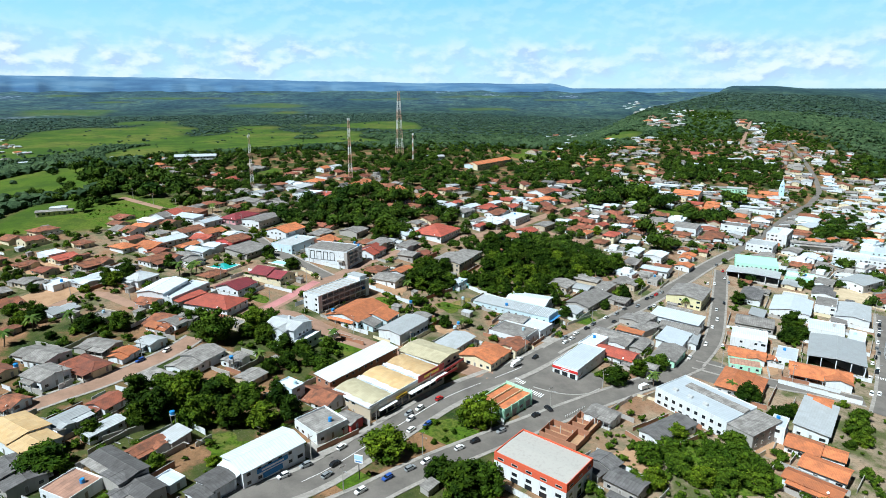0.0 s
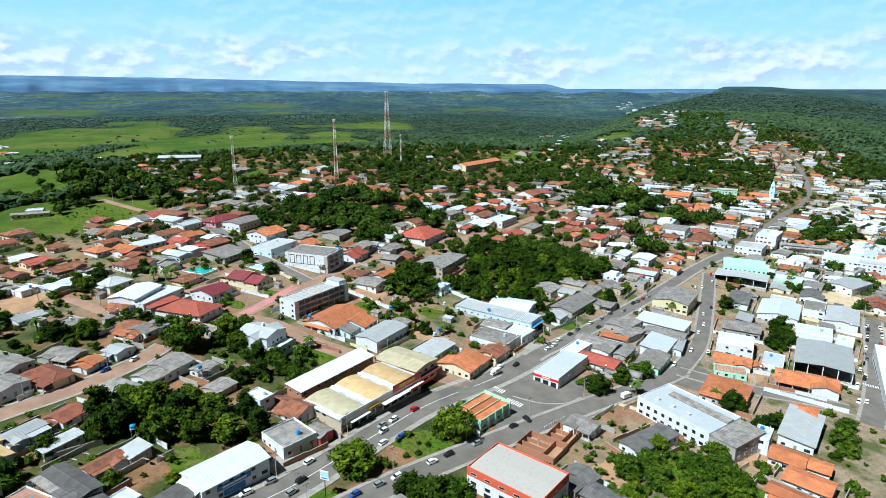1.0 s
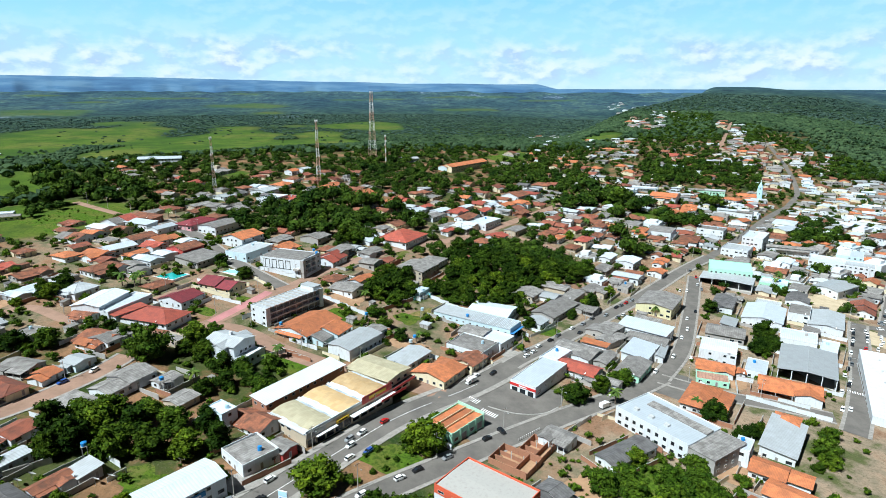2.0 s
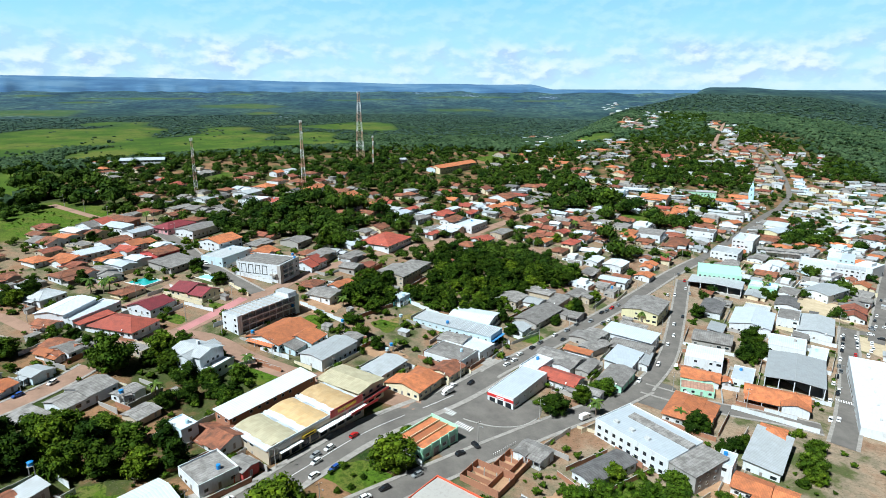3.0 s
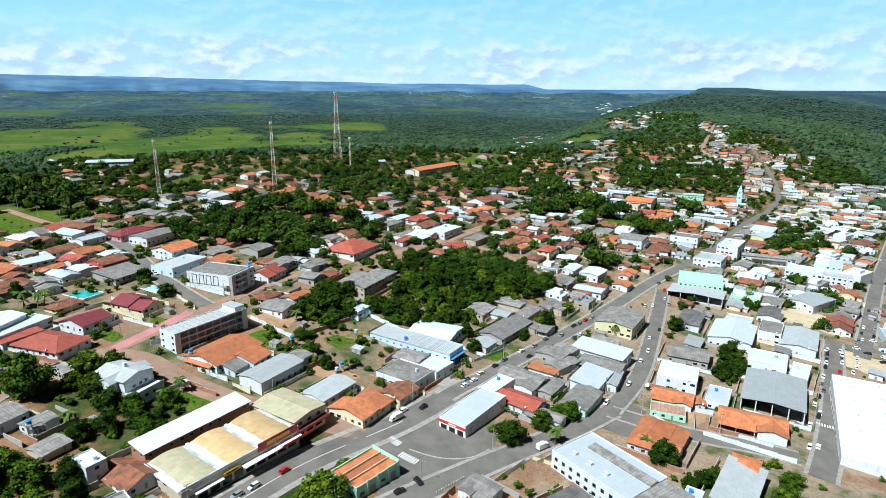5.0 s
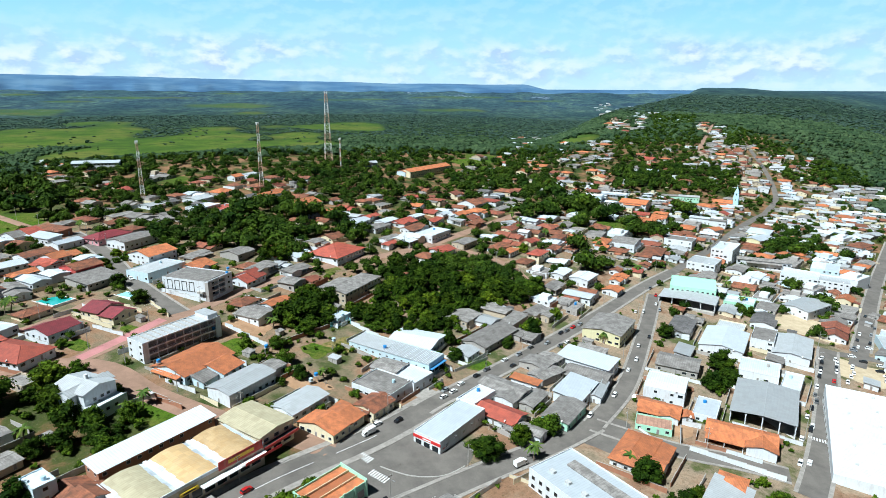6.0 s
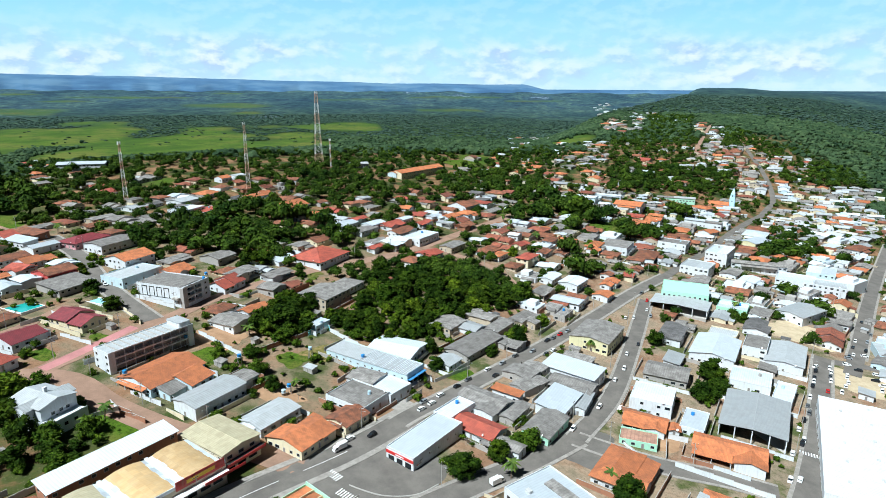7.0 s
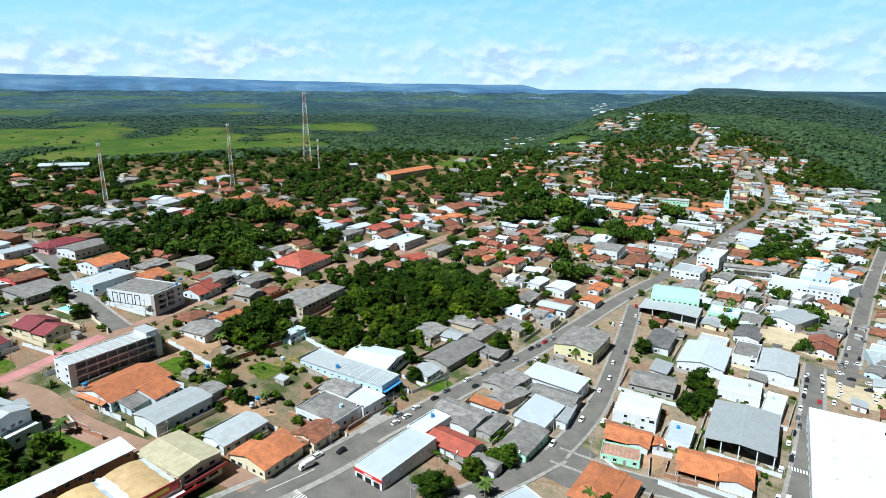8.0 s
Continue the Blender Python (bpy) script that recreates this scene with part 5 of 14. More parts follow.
far_house(-223.4, 490.3, 11.6, 14.4, 63, 4, "g", "be", "gr", detail=1)
far_house(95.7, 562.5, 11.9, 13, -36, 2.8, "g", "be", "rb", detail=1)
far_house(168.6, 549, 11.5, 13.5, 55, 2.6, "g", "cr", "ru", detail=1)
far_house(73.6, 565.4, 7.4, 13.2, -35, 3.5, "s", "wh", "wh", detail=1)
far_house(-177.6, 519.1, 10.2, 16.9, -24, 2.2, "g", "wh", "lg", detail=1)
far_house(247.1, 524, 16.6, 25.6, -31, 4, "g", "wh", "ru", detail=1)
far_house(62, 568.9, 11.5, 13, 55, 2.6, "g", "cr", "re", detail=1)
far_house(-49.1, 562, 21.9, 27.6, -30, 3.5, "g", "wh", "or", detail=1)
far_house(86.5, 569.9, 11.2, 11.9, -36, 2.6, "g", "wh", "or", detail=1)
far_house(347.5, 469.9, 11, 18.1, -55, 4.5, "f", "wh", "gr", detail=1)
far_house(289.5, 509.3, 13.1, 20.9, -36, 6, "f", "wh", "wh", detail=1)
far_house(-9.4, 571.6, 15.3, 13.6, 58, 2.2, "f", "gy", "gr", detail=1)
far_house(336.3, 480.7, 10.7, 9.4, 37, 2.6, "g", "lb", "wh", detail=1)
far_house(-196.7, 517, 14.4, 10, -26, 2.6, "g", "gy", "gr", detail=1)
far_house(227.3, 540.9, 22.5, 25.3, -32, 6, "f", "wh", "gr", detail=1)
far_house(307.6, 501.8, 11.6, 18.9, -45, 4, "g", "wh", "gr", detail=1)
far_house(40.2, 578.4, 13.6, 9.7, 55, 4, "h", "cr", "re", detail=1)
far_house(-77, 565.9, 13.9, 16.7, 63, 2.6, "h", "be", "rb", detail=1)
far_house(164.7, 564.7, 15.2, 13.1, -35, 2.8, "h", "be", "rb", detail=1)
far_house(73.5, 579, 12.2, 10.9, -36, 2.4, "g", "wh", "wh", detail=1)
far_house(16.1, 579.6, 14.3, 14.2, 56, 2.6, "f", "be", "gr", detail=1)
far_house(92.1, 577.8, 9.7, 10.8, 54, 2.6, "g", "wh", "or", detail=1)
far_house(115.7, 575.2, 11.3, 18.4, -36, 5, "f", "wh", "wh", detail=1)
far_house(0.8, 579.9, 10.9, 10.5, -33, 4, "g", "cr", "ru", detail=1)
far_house(-165.6, 539.5, 11.2, 16.7, -23, 2.4, "g", "wh", "lg", detail=1)
far_house(-33, 577.1, 11.7, 19, -32, 3.5, "g", "wh", "wh", detail=1)
far_house(-63.2, 574.5, 13, 14.8, -29, 2.8, "g", "wh", "or", detail=1)
far_house(-218.3, 517.9, 12.6, 14.2, 63, 2.6, "g", "be", "ru", detail=1)
far_house(49.3, 586.3, 10.4, 12.4, 55, 2.6, "g", "wh", "or", detail=1)
far_house(103, 583.5, 12, 13.1, -36, 4, "h", "wh", "or", detail=1)
far_house(208.1, 559.9, 12.6, 15, -33, 4, "f", "gy", "gr", detail=1)
far_house(-156.7, 549.9, 9.4, 10.5, -23, 2.4, "g", "gy", "dg", detail=1)
far_house(-105.4, 568, 10.1, 14.7, 67, 2.4, "g", "gy", "gr", detail=1)
far_house(-182.6, 539.6, 11.2, 10.7, -25, 2.8, "g", "be", "gr", detail=1)
far_house(-135.9, 558.7, 14.3, 17.7, -22, 4, "g", "wh", "lg", detail=1)
far_house(-37.7, 585, 7.9, 13.8, -31, 4, "g", "wh", "or", detail=1)
far_house(348.5, 492.4, 13.9, 10.7, -55, 2.4, "f", "wh", "wh", detail=1)
far_house(8.4, 591.5, 12, 12, -34, 2.6, "h", "gy", "ru", detail=1)
far_house(193.2, 571.2, 12.6, 10.8, 57, 2.4, "f", "gy", "gr", detail=1)
far_house(-210.1, 531.5, 10.2, 10.4, 63, 4, "g", "be", "gr", detail=1)
far_house(-54.1, 585.5, 12.9, 15.4, 60, 2.8, "g", "cr", "ru", detail=1)
far_house(329.2, 510.5, 15.3, 23.9, -53, 4, "g", "wh", "gr", detail=1)
far_house(-10.2, 595.2, 14.1, 18.2, 57, 2.2, "h", "cr", "re", detail=1)
far_house(-82.6, 584, 14.5, 20, -26, 4, "g", "wh", "or", detail=1)
far_house(-111.1, 577.5, 9.4, 9.6, 68, 2.4, "g", "cr", "ru", detail=1)
far_house(255, 554.6, 16, 10.7, -31, 2.4, "h", "be", "rb", detail=1)
far_house(317.4, 522.9, 15.7, 24.5, -54, 8, "f", "wh", "wh", detail=1)
far_house(343.9, 509.8, 18.9, 7.5, 33, 6, "f", "wh", "gr", detail=1)
far_house(9.4, 602.1, 9.9, 11.7, -34, 4, "g", "wh", "lg", detail=1)
far_house(215.2, 580.3, 10.4, 12.8, 58, 4, "h", "gy", "ru", detail=1)
far_house(285.7, 552, 14.8, 23.3, -34, 7, "f", "wh", "wh", detail=1)
far_house(-144.7, 578.8, 15.4, 14.7, -22, 2.4, "g", "wh", "wh", detail=1)
far_house(-88.5, 598.8, 12.7, 16, 65, 4, "h", "cr", "ru", detail=1)
far_house(-127.6, 590.5, 14.1, 15.3, -22, 2.4, "h", "wh", "or", detail=1)
far_house(-211.7, 558.3, 10.7, 15.9, -27, 2.4, "g", "wh", "lg", detail=1)
far_house(387.6, 497.9, 10.2, 9.2, -58, 2.8, "g", "wh", "wh", detail=1)
far_house(103.5, 616, 21.7, 27.9, -36, 3.5, "g", "wh", "ru", detail=1)
far_house(-190.2, 570.5, 12.8, 11.4, -26, 4, "g", "gy", "gr", detail=1)
far_house(375.2, 509.2, 11.8, 16.9, 32, 2.8, "g", "wh", "gr", detail=1)
far_house(222.9, 591.5, 13.4, 12.5, -32, 2.4, "g", "cr", "ru", detail=1)
far_house(359.3, 525, 12.7, 13.5, 33, 2.2, "h", "be", "ru", detail=1)
far_house(272, 578.7, 11.3, 14.3, -32, 4, "g", "be", "rb", detail=1)
far_house(256.1, 586.3, 10.1, 17.8, 59, 2.4, "g", "cr", "ru", detail=1)
far_house(403.4, 500.1, 15, 23.5, -58, 9, "f", "wh", "wh", detail=1)
far_house(-242.1, 561.6, 15.9, 14, 60, 2.4, "g", "wh", "lg", detail=1)
far_house(382.5, 527, 8.6, 14.8, -59, 4, "g", "wh", "re", detail=1)
far_house(398.9, 522.7, 10, 16.8, -59, 9, "f", "lb", "wh", detail=1)
far_house(284.5, 600.4, 13.8, 11.2, 57, 2.4, "g", "wh", "lg", detail=1)
far_house(295.3, 596.6, 9.6, 11.8, 55, 2.8, "g", "cr", "ru", detail=1)
far_house(309.8, 610.2, 9.9, 17.2, 50, 2.8, "h", "gy", "ru", detail=1)
far_house(434.6, 545.6, 10.3, 12.3, 31, 2.8, "g", "gy", "gr", detail=1)
far_house(405.2, 574.2, 10.1, 9.4, 30, 4, "h", "cr", "or", detail=1)
far_house(435.3, 557.9, 9.6, 11.4, 30, 2.8, "g", "gy", "lg", detail=1)
far_house(425.3, 567.9, 13.3, 12.7, -60, 2.2, "g", "wh", "wh", detail=1)
far_house(405.3, 586.6, 12, 10.1, -60, 2.4, "g", "gy", "gr", detail=1)
far_house(386.2, 610, 17.3, 26.6, -60, 6, "g", "ye", "wh", detail=1)
far_house(351.3, 633.7, 12.1, 15.5, -57, 4, "g", "wh", "or", detail=1)
far_house(416.9, 596, 9.4, 15.1, 30, 2.2, "f", "lb", "wh", detail=1)
far_house(294.8, 665.5, 18, 27.5, -35, 4, "g", "wh", "or", detail=1)
far_house(437.2, 586.8, 11.9, 17.3, 30, 2.4, "f", "lb", "wh", detail=1)
far_house(353.6, 658.4, 9.5, 18.3, 33, 2.2, "g", "gy", "ru", detail=1)
far_house(288.8, 697.8, 18.2, 27.7, -34, 5, "g", "wh", "or", detail=1)
far_house(422.5, 629.3, 11.6, 14.5, -60, 4, "g", "gy", "gr", detail=1)
far_house(366.9, 666.2, 12.9, 16.7, -58, 2.6, "g", "wh", "or", detail=1)
far_house(471.4, 597.2, 20.3, 7.7, 30, 4, "g", "wh", "gr", detail=1)
far_house(203.8, 729.8, 10.2, 12.2, 59, 2.6, "h", "cr", "or", detail=1)
far_house(251.7, 729.1, 11.2, 14.8, 48, 2.8, "g", "be", "rb", detail=1)
far_house(435.1, 640.2, 13.4, 16.3, -60, 2.8, "g", "cr", "or", detail=1)
far_house(483.5, 606.1, 10.4, 13.9, 30, 4, "g", "gy", "lg", detail=1)
far_house(385, 673.5, 21.1, 22.4, 30, 5, "f", "wh", "wh", detail=1)
far_house(269.1, 732.7, 10, 9.2, 59, 2.4, "g", "gy", "lg", detail=1)
far_house(213.7, 752.6, 9.3, 12.8, -40, 2.6, "f", "gy", "gr", detail=1)
far_house(228.7, 752.6, 10, 18.1, 55, 4, "g", "cr", "lg", detail=1)
far_house(443.7, 654.8, 12.7, 12.7, 30, 2.2, "g", "gy", "lg", detail=1)
far_house(109.9, 775.9, 15.9, 10.3, 62, 2.4, "g", "gy", "gr", detail=1)
far_house(-318.3, 690.8, 11.4, 15.7, 57, 2.2, "g", "gy", "gr", detail=1)
far_house(396.2, 692.8, 12.8, 13.9, 30, 2.2, "g", "be", "gr", detail=1)
far_house(272, 748.7, 10.7, 13.3, 60, 2.6, "f", "gy", "gr", detail=1)
far_house(465.4, 651.2, 14.9, 17.8, -60, 2.6, "f", "gy", "gr", detail=1)
far_house(247.3, 761, 9.1, 16.2, 51, 2.6, "g", "wh", "gr", detail=1)
far_house(220.7, 768.6, 11.6, 15.4, 53, 2.8, "g", "be", "rb", detail=1)
far_house(385.7, 710.6, 14.9, 12.6, 62, 2.2, "g", "wh", "wh", detail=1)
far_house(140.3, 790.1, 13.5, 11.9, -28, 2.6, "g", "cr", "lg", detail=1)
far_house(507.2, 633.3, 16.3, 25.2, -60, 4, "h", "wh", "ru", detail=1)
far_house(179.3, 786.6, 12.6, 11.2, 53, 4, "g", "cr", "or", detail=1)
far_house(490.7, 647.6, 11.3, 15.7, -60, 2.8, "f", "cr", "wh", detail=1)
far_house(114.7, 796.9, 11.9, 17.2, 48, 2.2, "f", "be", "gr", detail=1)
far_house(397.9, 710.7, 12.2, 12.8, -41, 2.4, "g", "cr", "re", detail=1)
far_house(271.1, 767.2, 11.1, 10.1, -27, 2.8, "g", "be", "rb", detail=1)
far_house(-338.5, 702.3, 14.7, 11.7, 59, 2.4, "g", "wh", "or", detail=1)
far_house(226.8, 782.6, 15.8, 15.6, -38, 2.6, "f", "be", "gr", detail=1)
far_house(476.7, 668.6, 14.5, 11.9, 30, 2.2, "g", "gy", "lg", detail=1)
far_house(356.7, 739.1, 27.1, 22.3, 33, 4, "g", "gn", "wh", detail=1)
far_house(151.5, 802.7, 13.7, 10.2, 60, 2.4, "g", "be", "ru", detail=1)
far_house(387.3, 730.2, 14.9, 23.4, 30, 4, "g", "wh", "or", detail=1)
far_house(521.9, 645.6, 9.9, 16, -60, 2.6, "g", "gy", "lg", detail=1)
far_house(220.2, 798.2, 11.9, 14, 57, 2.2, "g", "be", "rb", detail=1)
far_house(506.7, 660.5, 13, 20.8, -60, 5, "f", "wh", "wh", detail=1)
far_house(491.5, 673.3, 13.7, 12.2, -60, 4, "g", "gy", "lg", detail=1)
far_house(196.1, 808, 11.1, 10, -36, 2.2, "g", "cr", "or", detail=1)
far_house(290.5, 783.3, 13.3, 14.5, -43, 2.8, "h", "be", "ru", detail=1)
far_house(236.5, 801, 10.9, 13.4, 47, 2.8, "g", "cr", "or", detail=1)
far_house(520.6, 664.3, 12.4, 12.5, -60, 2.8, "g", "wh", "wh", detail=1)
far_house(480.2, 696, 9.2, 14.8, -60, 2.6, "g", "be", "ru", detail=1)
far_house(278.4, 797.9, 11.7, 17.7, -30, 2.4, "g", "cr", "or", detail=1)
far_house(503.5, 685.4, 13.9, 17.1, 30, 2.8, "g", "lb", "wh", detail=1)
far_house(310.5, 790.4, 11, 16, 55, 2.2, "f", "wh", "wh", detail=1)
far_house(419.7, 740.7, 10.6, 12.3, 48, 2.4, "h", "wh", "or", detail=1)
far_house(430.5, 734.8, 12.6, 9.3, 48, 2.6, "g", "cr", "ru", detail=1)
far_house(161.6, 836.5, 11.8, 10.8, -40, 2.2, "h", "be", "rb", detail=1)
far_house(212, 828, 13.7, 14.1, 51, 2.6, "g", "cr", "or", detail=1)
far_house(538.9, 669.9, 14.1, 15.9, 30, 2.8, "g", "gy", "lg", detail=1)
far_house(485.3, 711.2, 12.2, 12.8, 49, 2.8, "g", "gy", "lg", detail=1)
far_house(500.9, 700.3, 14.4, 13, -36, 4, "g", "gy", "gr", detail=1)
far_house(521.3, 686.9, 12.1, 15.4, 30, 2.4, "g", "wh", "wh", detail=1)
far_house(393, 767.7, 13.7, 18.3, -34, 2.8, "f", "be", "gr", detail=1)
far_house(275.4, 819.1, 13.4, 11.3, 56, 4, "h", "cr", "or", detail=1)
far_house(426.5, 755.1, 14.8, 11.5, -33, 2.4, "g", "wh", "lg", detail=1)
far_house(512.4, 702.9, 12.3, 9.5, 48, 2.4, "g", "cr", "wh", detail=1)
far_house(334.3, 803.9, 11.2, 13.5, 48, 2.6, "f", "be", "gr", detail=1)
far_house(202.3, 844.2, 10.2, 12.1, 49, 2.6, "g", "cr", "or", detail=1)
far_house(481, 729.1, 12.4, 10.1, 50, 2.8, "f", "gy", "gr", detail=1)
far_house(286.8, 823.1, 12.2, 10.2, -30, 4, "g", "gy", "lg", detail=1)
far_house(536.5, 692, 9.7, 18.4, 30, 2.8, "f", "cr", "wh", detail=1)
far_house(555.6, 677.7, 11.7, 16.6, -60, 2.8, "g", "gy", "lg", detail=1)
far_house(130.5, 860.2, 12.5, 14, -34, 4, "g", "be", "ru", detail=1)
far_house(306, 822.6, 12.3, 9.8, 57, 2.2, "h", "cr", "or", detail=1)
far_house(439.8, 762.3, 9.6, 15.7, 59, 4, "g", "wh", "lg", detail=1)
far_house(499.9, 729.7, 14.9, 12.4, -32, 2.6, "g", "gy", "lg", detail=1)
far_house(214.8, 854.4, 12, 13.6, -39, 2.4, "g", "be", "ru", detail=1)
far_house(526.1, 713.6, 13.9, 18, -30, 2.8, "f", "wh", "wh", detail=1)
far_house(368.6, 808.7, 10.7, 12.9, -37, 2.4, "g", "cr", "re", detail=1)
far_house(258.8, 848.9, 13.8, 17.4, -36, 2.6, "g", "gy", "gr", detail=1)
far_house(388.7, 802.6, 12.7, 10.2, -39, 2.2, "g", "gy", "ru", detail=1)
far_house(547.2, 713.6, 11.8, 13, 48, 2.6, "g", "cr", "wh", detail=1)
far_house(565.8, 699.2, 10.5, 12.8, 30, 2.6, "f", "wh", "gr", detail=1)
far_house(240.7, 863.5, 11.9, 17.9, -35, 2.4, "f", "be", "gr", detail=1)
far_house(165.4, 879, 9.2, 14.3, -33, 2.2, "g", "cr", "or", detail=1)
far_house(204.8, 877, 13.5, 11, -35, 2.2, "g", "cr", "wh", detail=1)
far_house(517.2, 744.1, 13.7, 16.5, -41, 2.6, "g", "wh", "gr", detail=1)
far_house(565, 711.1, 10.3, 14.1, -28, 2.6, "g", "be", "ru", detail=1)
far_house(448.3, 796.5, 9.1, 14.8, -27, 2.8, "g", "gy", "gr", detail=1)
far_house(249, 879.9, 14.2, 14.3, -36, 2.2, "g", "gy", "lg", detail=1)
far_house(539.1, 744.4, 10.3, 10.8, -36, 2.8, "g", "cr", "wh", detail=1)
far_house(562.5, 728.1, 12.9, 10.9, -38, 4, "g", "wh", "wh", detail=1)
far_house(288.1, 871.4, 10.7, 17.6, -43, 2.2, "f", "wh", "wh", detail=1)
far_house(525.2, 760.9, 13.5, 11, 50, 4, "g", "cr", "wh", detail=1)
far_house(175.2, 902.7, 14.4, 10.1, -41, 2.8, "g", "cr", "lg", detail=1)
far_house(509.1, 778.5, 11.8, 14.7, 51, 2.2, "f", "gy", "gr", detail=1)
far_house(406.6, 836.3, 11, 14.2, 60, 4, "g", "gy", "ru", detail=1)
far_house(574, 734, 14, 14.4, -31, 2.8, "g", "lb", "wh", detail=1)
far_house(369.6, 857.8, 14.1, 14.1, -30, 4, "g", "wh", "wh", detail=1)
far_house(348.6, 867.6, 11.1, 17.4, -38, 2.8, "g", "wh", "gr", detail=1)
far_house(271.2, 893.2, 11.1, 13.2, -28, 4, "g", "be", "gr", detail=1)
far_house(469.3, 811.8, 9.4, 17.4, -38, 2.2, "f", "wh", "gr", detail=1)
far_house(589.4, 731.8, 12.6, 9.9, -34, 2.8, "g", "gy", "lg", detail=1)
far_house(539.8, 769.5, 13.3, 10.5, -42, 2.8, "g", "wh", "wh", detail=1)
far_house(525.7, 780.1, 12.1, 9.7, -39, 2.2, "g", "gy", "lg", detail=1)
far_house(571.1, 748.7, 12.5, 18.1, 50, 2.4, "g", "cr", "or", detail=1)
far_house(291.4, 893.1, 14.2, 10.1, -37, 2.8, "g", "gy", "gr", detail=1)
far_house(403.3, 854, 13.1, 12, -40, 2.4, "g", "gy", "lg", detail=1)
far_house(557.7, 763.5, 14.3, 14.4, 61, 4, "g", "gy", "lg", detail=1)
far_house(598, 742.2, 11.3, 11.4, 54, 2.4, "g", "cr", "or", detail=1)
far_house(274.9, 911.1, 14.4, 12.8, 55, 2.8, "g", "gy", "gr", detail=1)
far_house(240.4, 920.6, 14.4, 12.2, 61, 2.2, "g", "be", "gr", detail=1)
far_house(519.5, 802.3, 11.1, 14.3, -42, 2.6, "f", "wh", "wh", detail=1)
far_house(579.6, 761, 13.5, 11.2, 62, 4, "f", "lb", "wh", detail=1)
far_house(199.3, 930.9, 10.5, 14.9, 48, 2.6, "f", "cr", "wh", detail=1)
far_house(317.1, 904, 12.9, 18, 48, 2.4, "g", "cr", "lg", detail=1)
far_house(593.9, 754.9, 13.6, 15.2, -31, 2.2, "f", "wh", "gr", detail=1)
far_house(561.2, 780.7, 14.5, 13.6, 51, 2.8, "g", "cr", "wh", detail=1)
far_house(491.8, 827.4, 12.7, 18.1, 51, 2.2, "h", "be", "rb", detail=1)
far_house(371.1, 887.1, 13.2, 10.9, -35, 2.6, "g", "be", "rb", detail=1)
far_house(397.8, 877.5, 10, 9.7, 55, 2.6, "g", "gy", "ru", detail=1)
far_house(553.6, 795.1, 15.7, 9.3, -28, 2.6, "g", "wh", "gr", detail=1)
far_house(303.5, 918, 14, 12.6, 49, 2.2, "g", "gy", "lg", detail=1)
far_house(569.2, 789.1, 12, 11.8, -35, 4, "h", "cr", "or", detail=1)
far_house(597.1, 768.8, 12.3, 13.9, 52, 2.6, "g", "wh", "wh", detail=1)
far_house(383.1, 895.3, 11.7, 10.8, 47, 4, "g", "be", "rb", detail=1)
far_house(488.9, 845, 15.3, 17.2, 50, 2.4, "g", "cr", "lg", detail=1)
far_house(455.8, 863.5, 9.9, 16.9, -41, 4, "f", "gy", "wh", detail=1)
far_house(618.4, 756.7, 11.8, 14.3, 51, 4, "g", "wh", "wh", detail=1)
far_house(542.2, 817.8, 10.9, 11.3, 60, 2.2, "g", "cr", "wh", detail=1)
far_house(504.4, 842, 15.1, 9.9, 55, 4, "g", "cr", "lg", detail=1)
far_house(613.4, 767.6, 9.7, 12.1, -38, 2.2, "g", "wh", "gr", detail=1)
far_house(321.7, 926.7, 13.2, 13.6, -36, 2.2, "h", "be", "ru", detail=1)
far_house(199.6, 959.1, 15.9, 12.3, 48, 2.6, "g", "lb", "wh", detail=1)
far_house(541.5, 828.7, 13, 12.2, -28, 2.2, "g", "gy", "lg", detail=1)
far_house(565.9, 815.2, 14.4, 15.6, 60, 2.2, "g", "wh", "gr", detail=1)
far_house(595.8, 795.1, 14.4, 11.4, -32, 2.8, "g", "gy", "lg", detail=1)
far_house(511.7, 851.9, 10, 10.8, -36, 2.4, "g", "gy", "gr", detail=1)
far_house(585.9, 803.6, 13.7, 15.8, -28, 4, "f", "wh", "gr", detail=1)
far_house(555.4, 825.4, 9.3, 14.2, -36, 2.6, "f", "wh", "wh", detail=1)
far_house(386.2, 915.7, 13.6, 15.1, 48, 4, "g", "cr", "re", detail=1)
far_house(523.2, 847.3, 12.4, 15.3, -33, 4, "g", "wh", "lg", detail=1)
far_house(331.7, 936.6, 10.9, 18.1, -42, 2.2, "g", "gy", "gr", detail=1)
far_house(504.2, 859.4, 9.2, 10.3, 49, 2.6, "g", "be", "rb", detail=1)
far_house(296.9, 949.6, 15.7, 9.3, -36, 2.2, "g", "cr", "or", detail=1)
far_house(262.1, 965, 15, 15, 63, 2.8, "g", "cr", "wh", detail=1)
far_house(556.3, 836.7, 9.6, 10.3, 54, 2.8, "g", "lb", "wh", detail=1)
far_house(630.9, 782.5, 11.3, 17.2, -35, 2.4, "g", "cr", "wh", detail=1)
far_house(620.3, 792.7, 12.2, 9.3, 59, 2.6, "g", "gy", "lg", detail=1)
far_house(593.1, 814.9, 13.6, 12, -31, 2.4, "g", "gy", "lg", detail=1)
far_house(203.7, 982.3, 14.1, 14.9, -35, 2.6, "g", "gy", "gr", detail=1)
far_house(503.8, 874.3, 13.9, 11, -33, 2.8, "g", "gy", "gr", detail=1)
far_house(525, 868.6, 15.6, 16, -40, 2.4, "g", "be", "gr", detail=1)
far_house(556.6, 849.6, 13.8, 12, 61, 2.2, "g", "lb", "wh", detail=1)
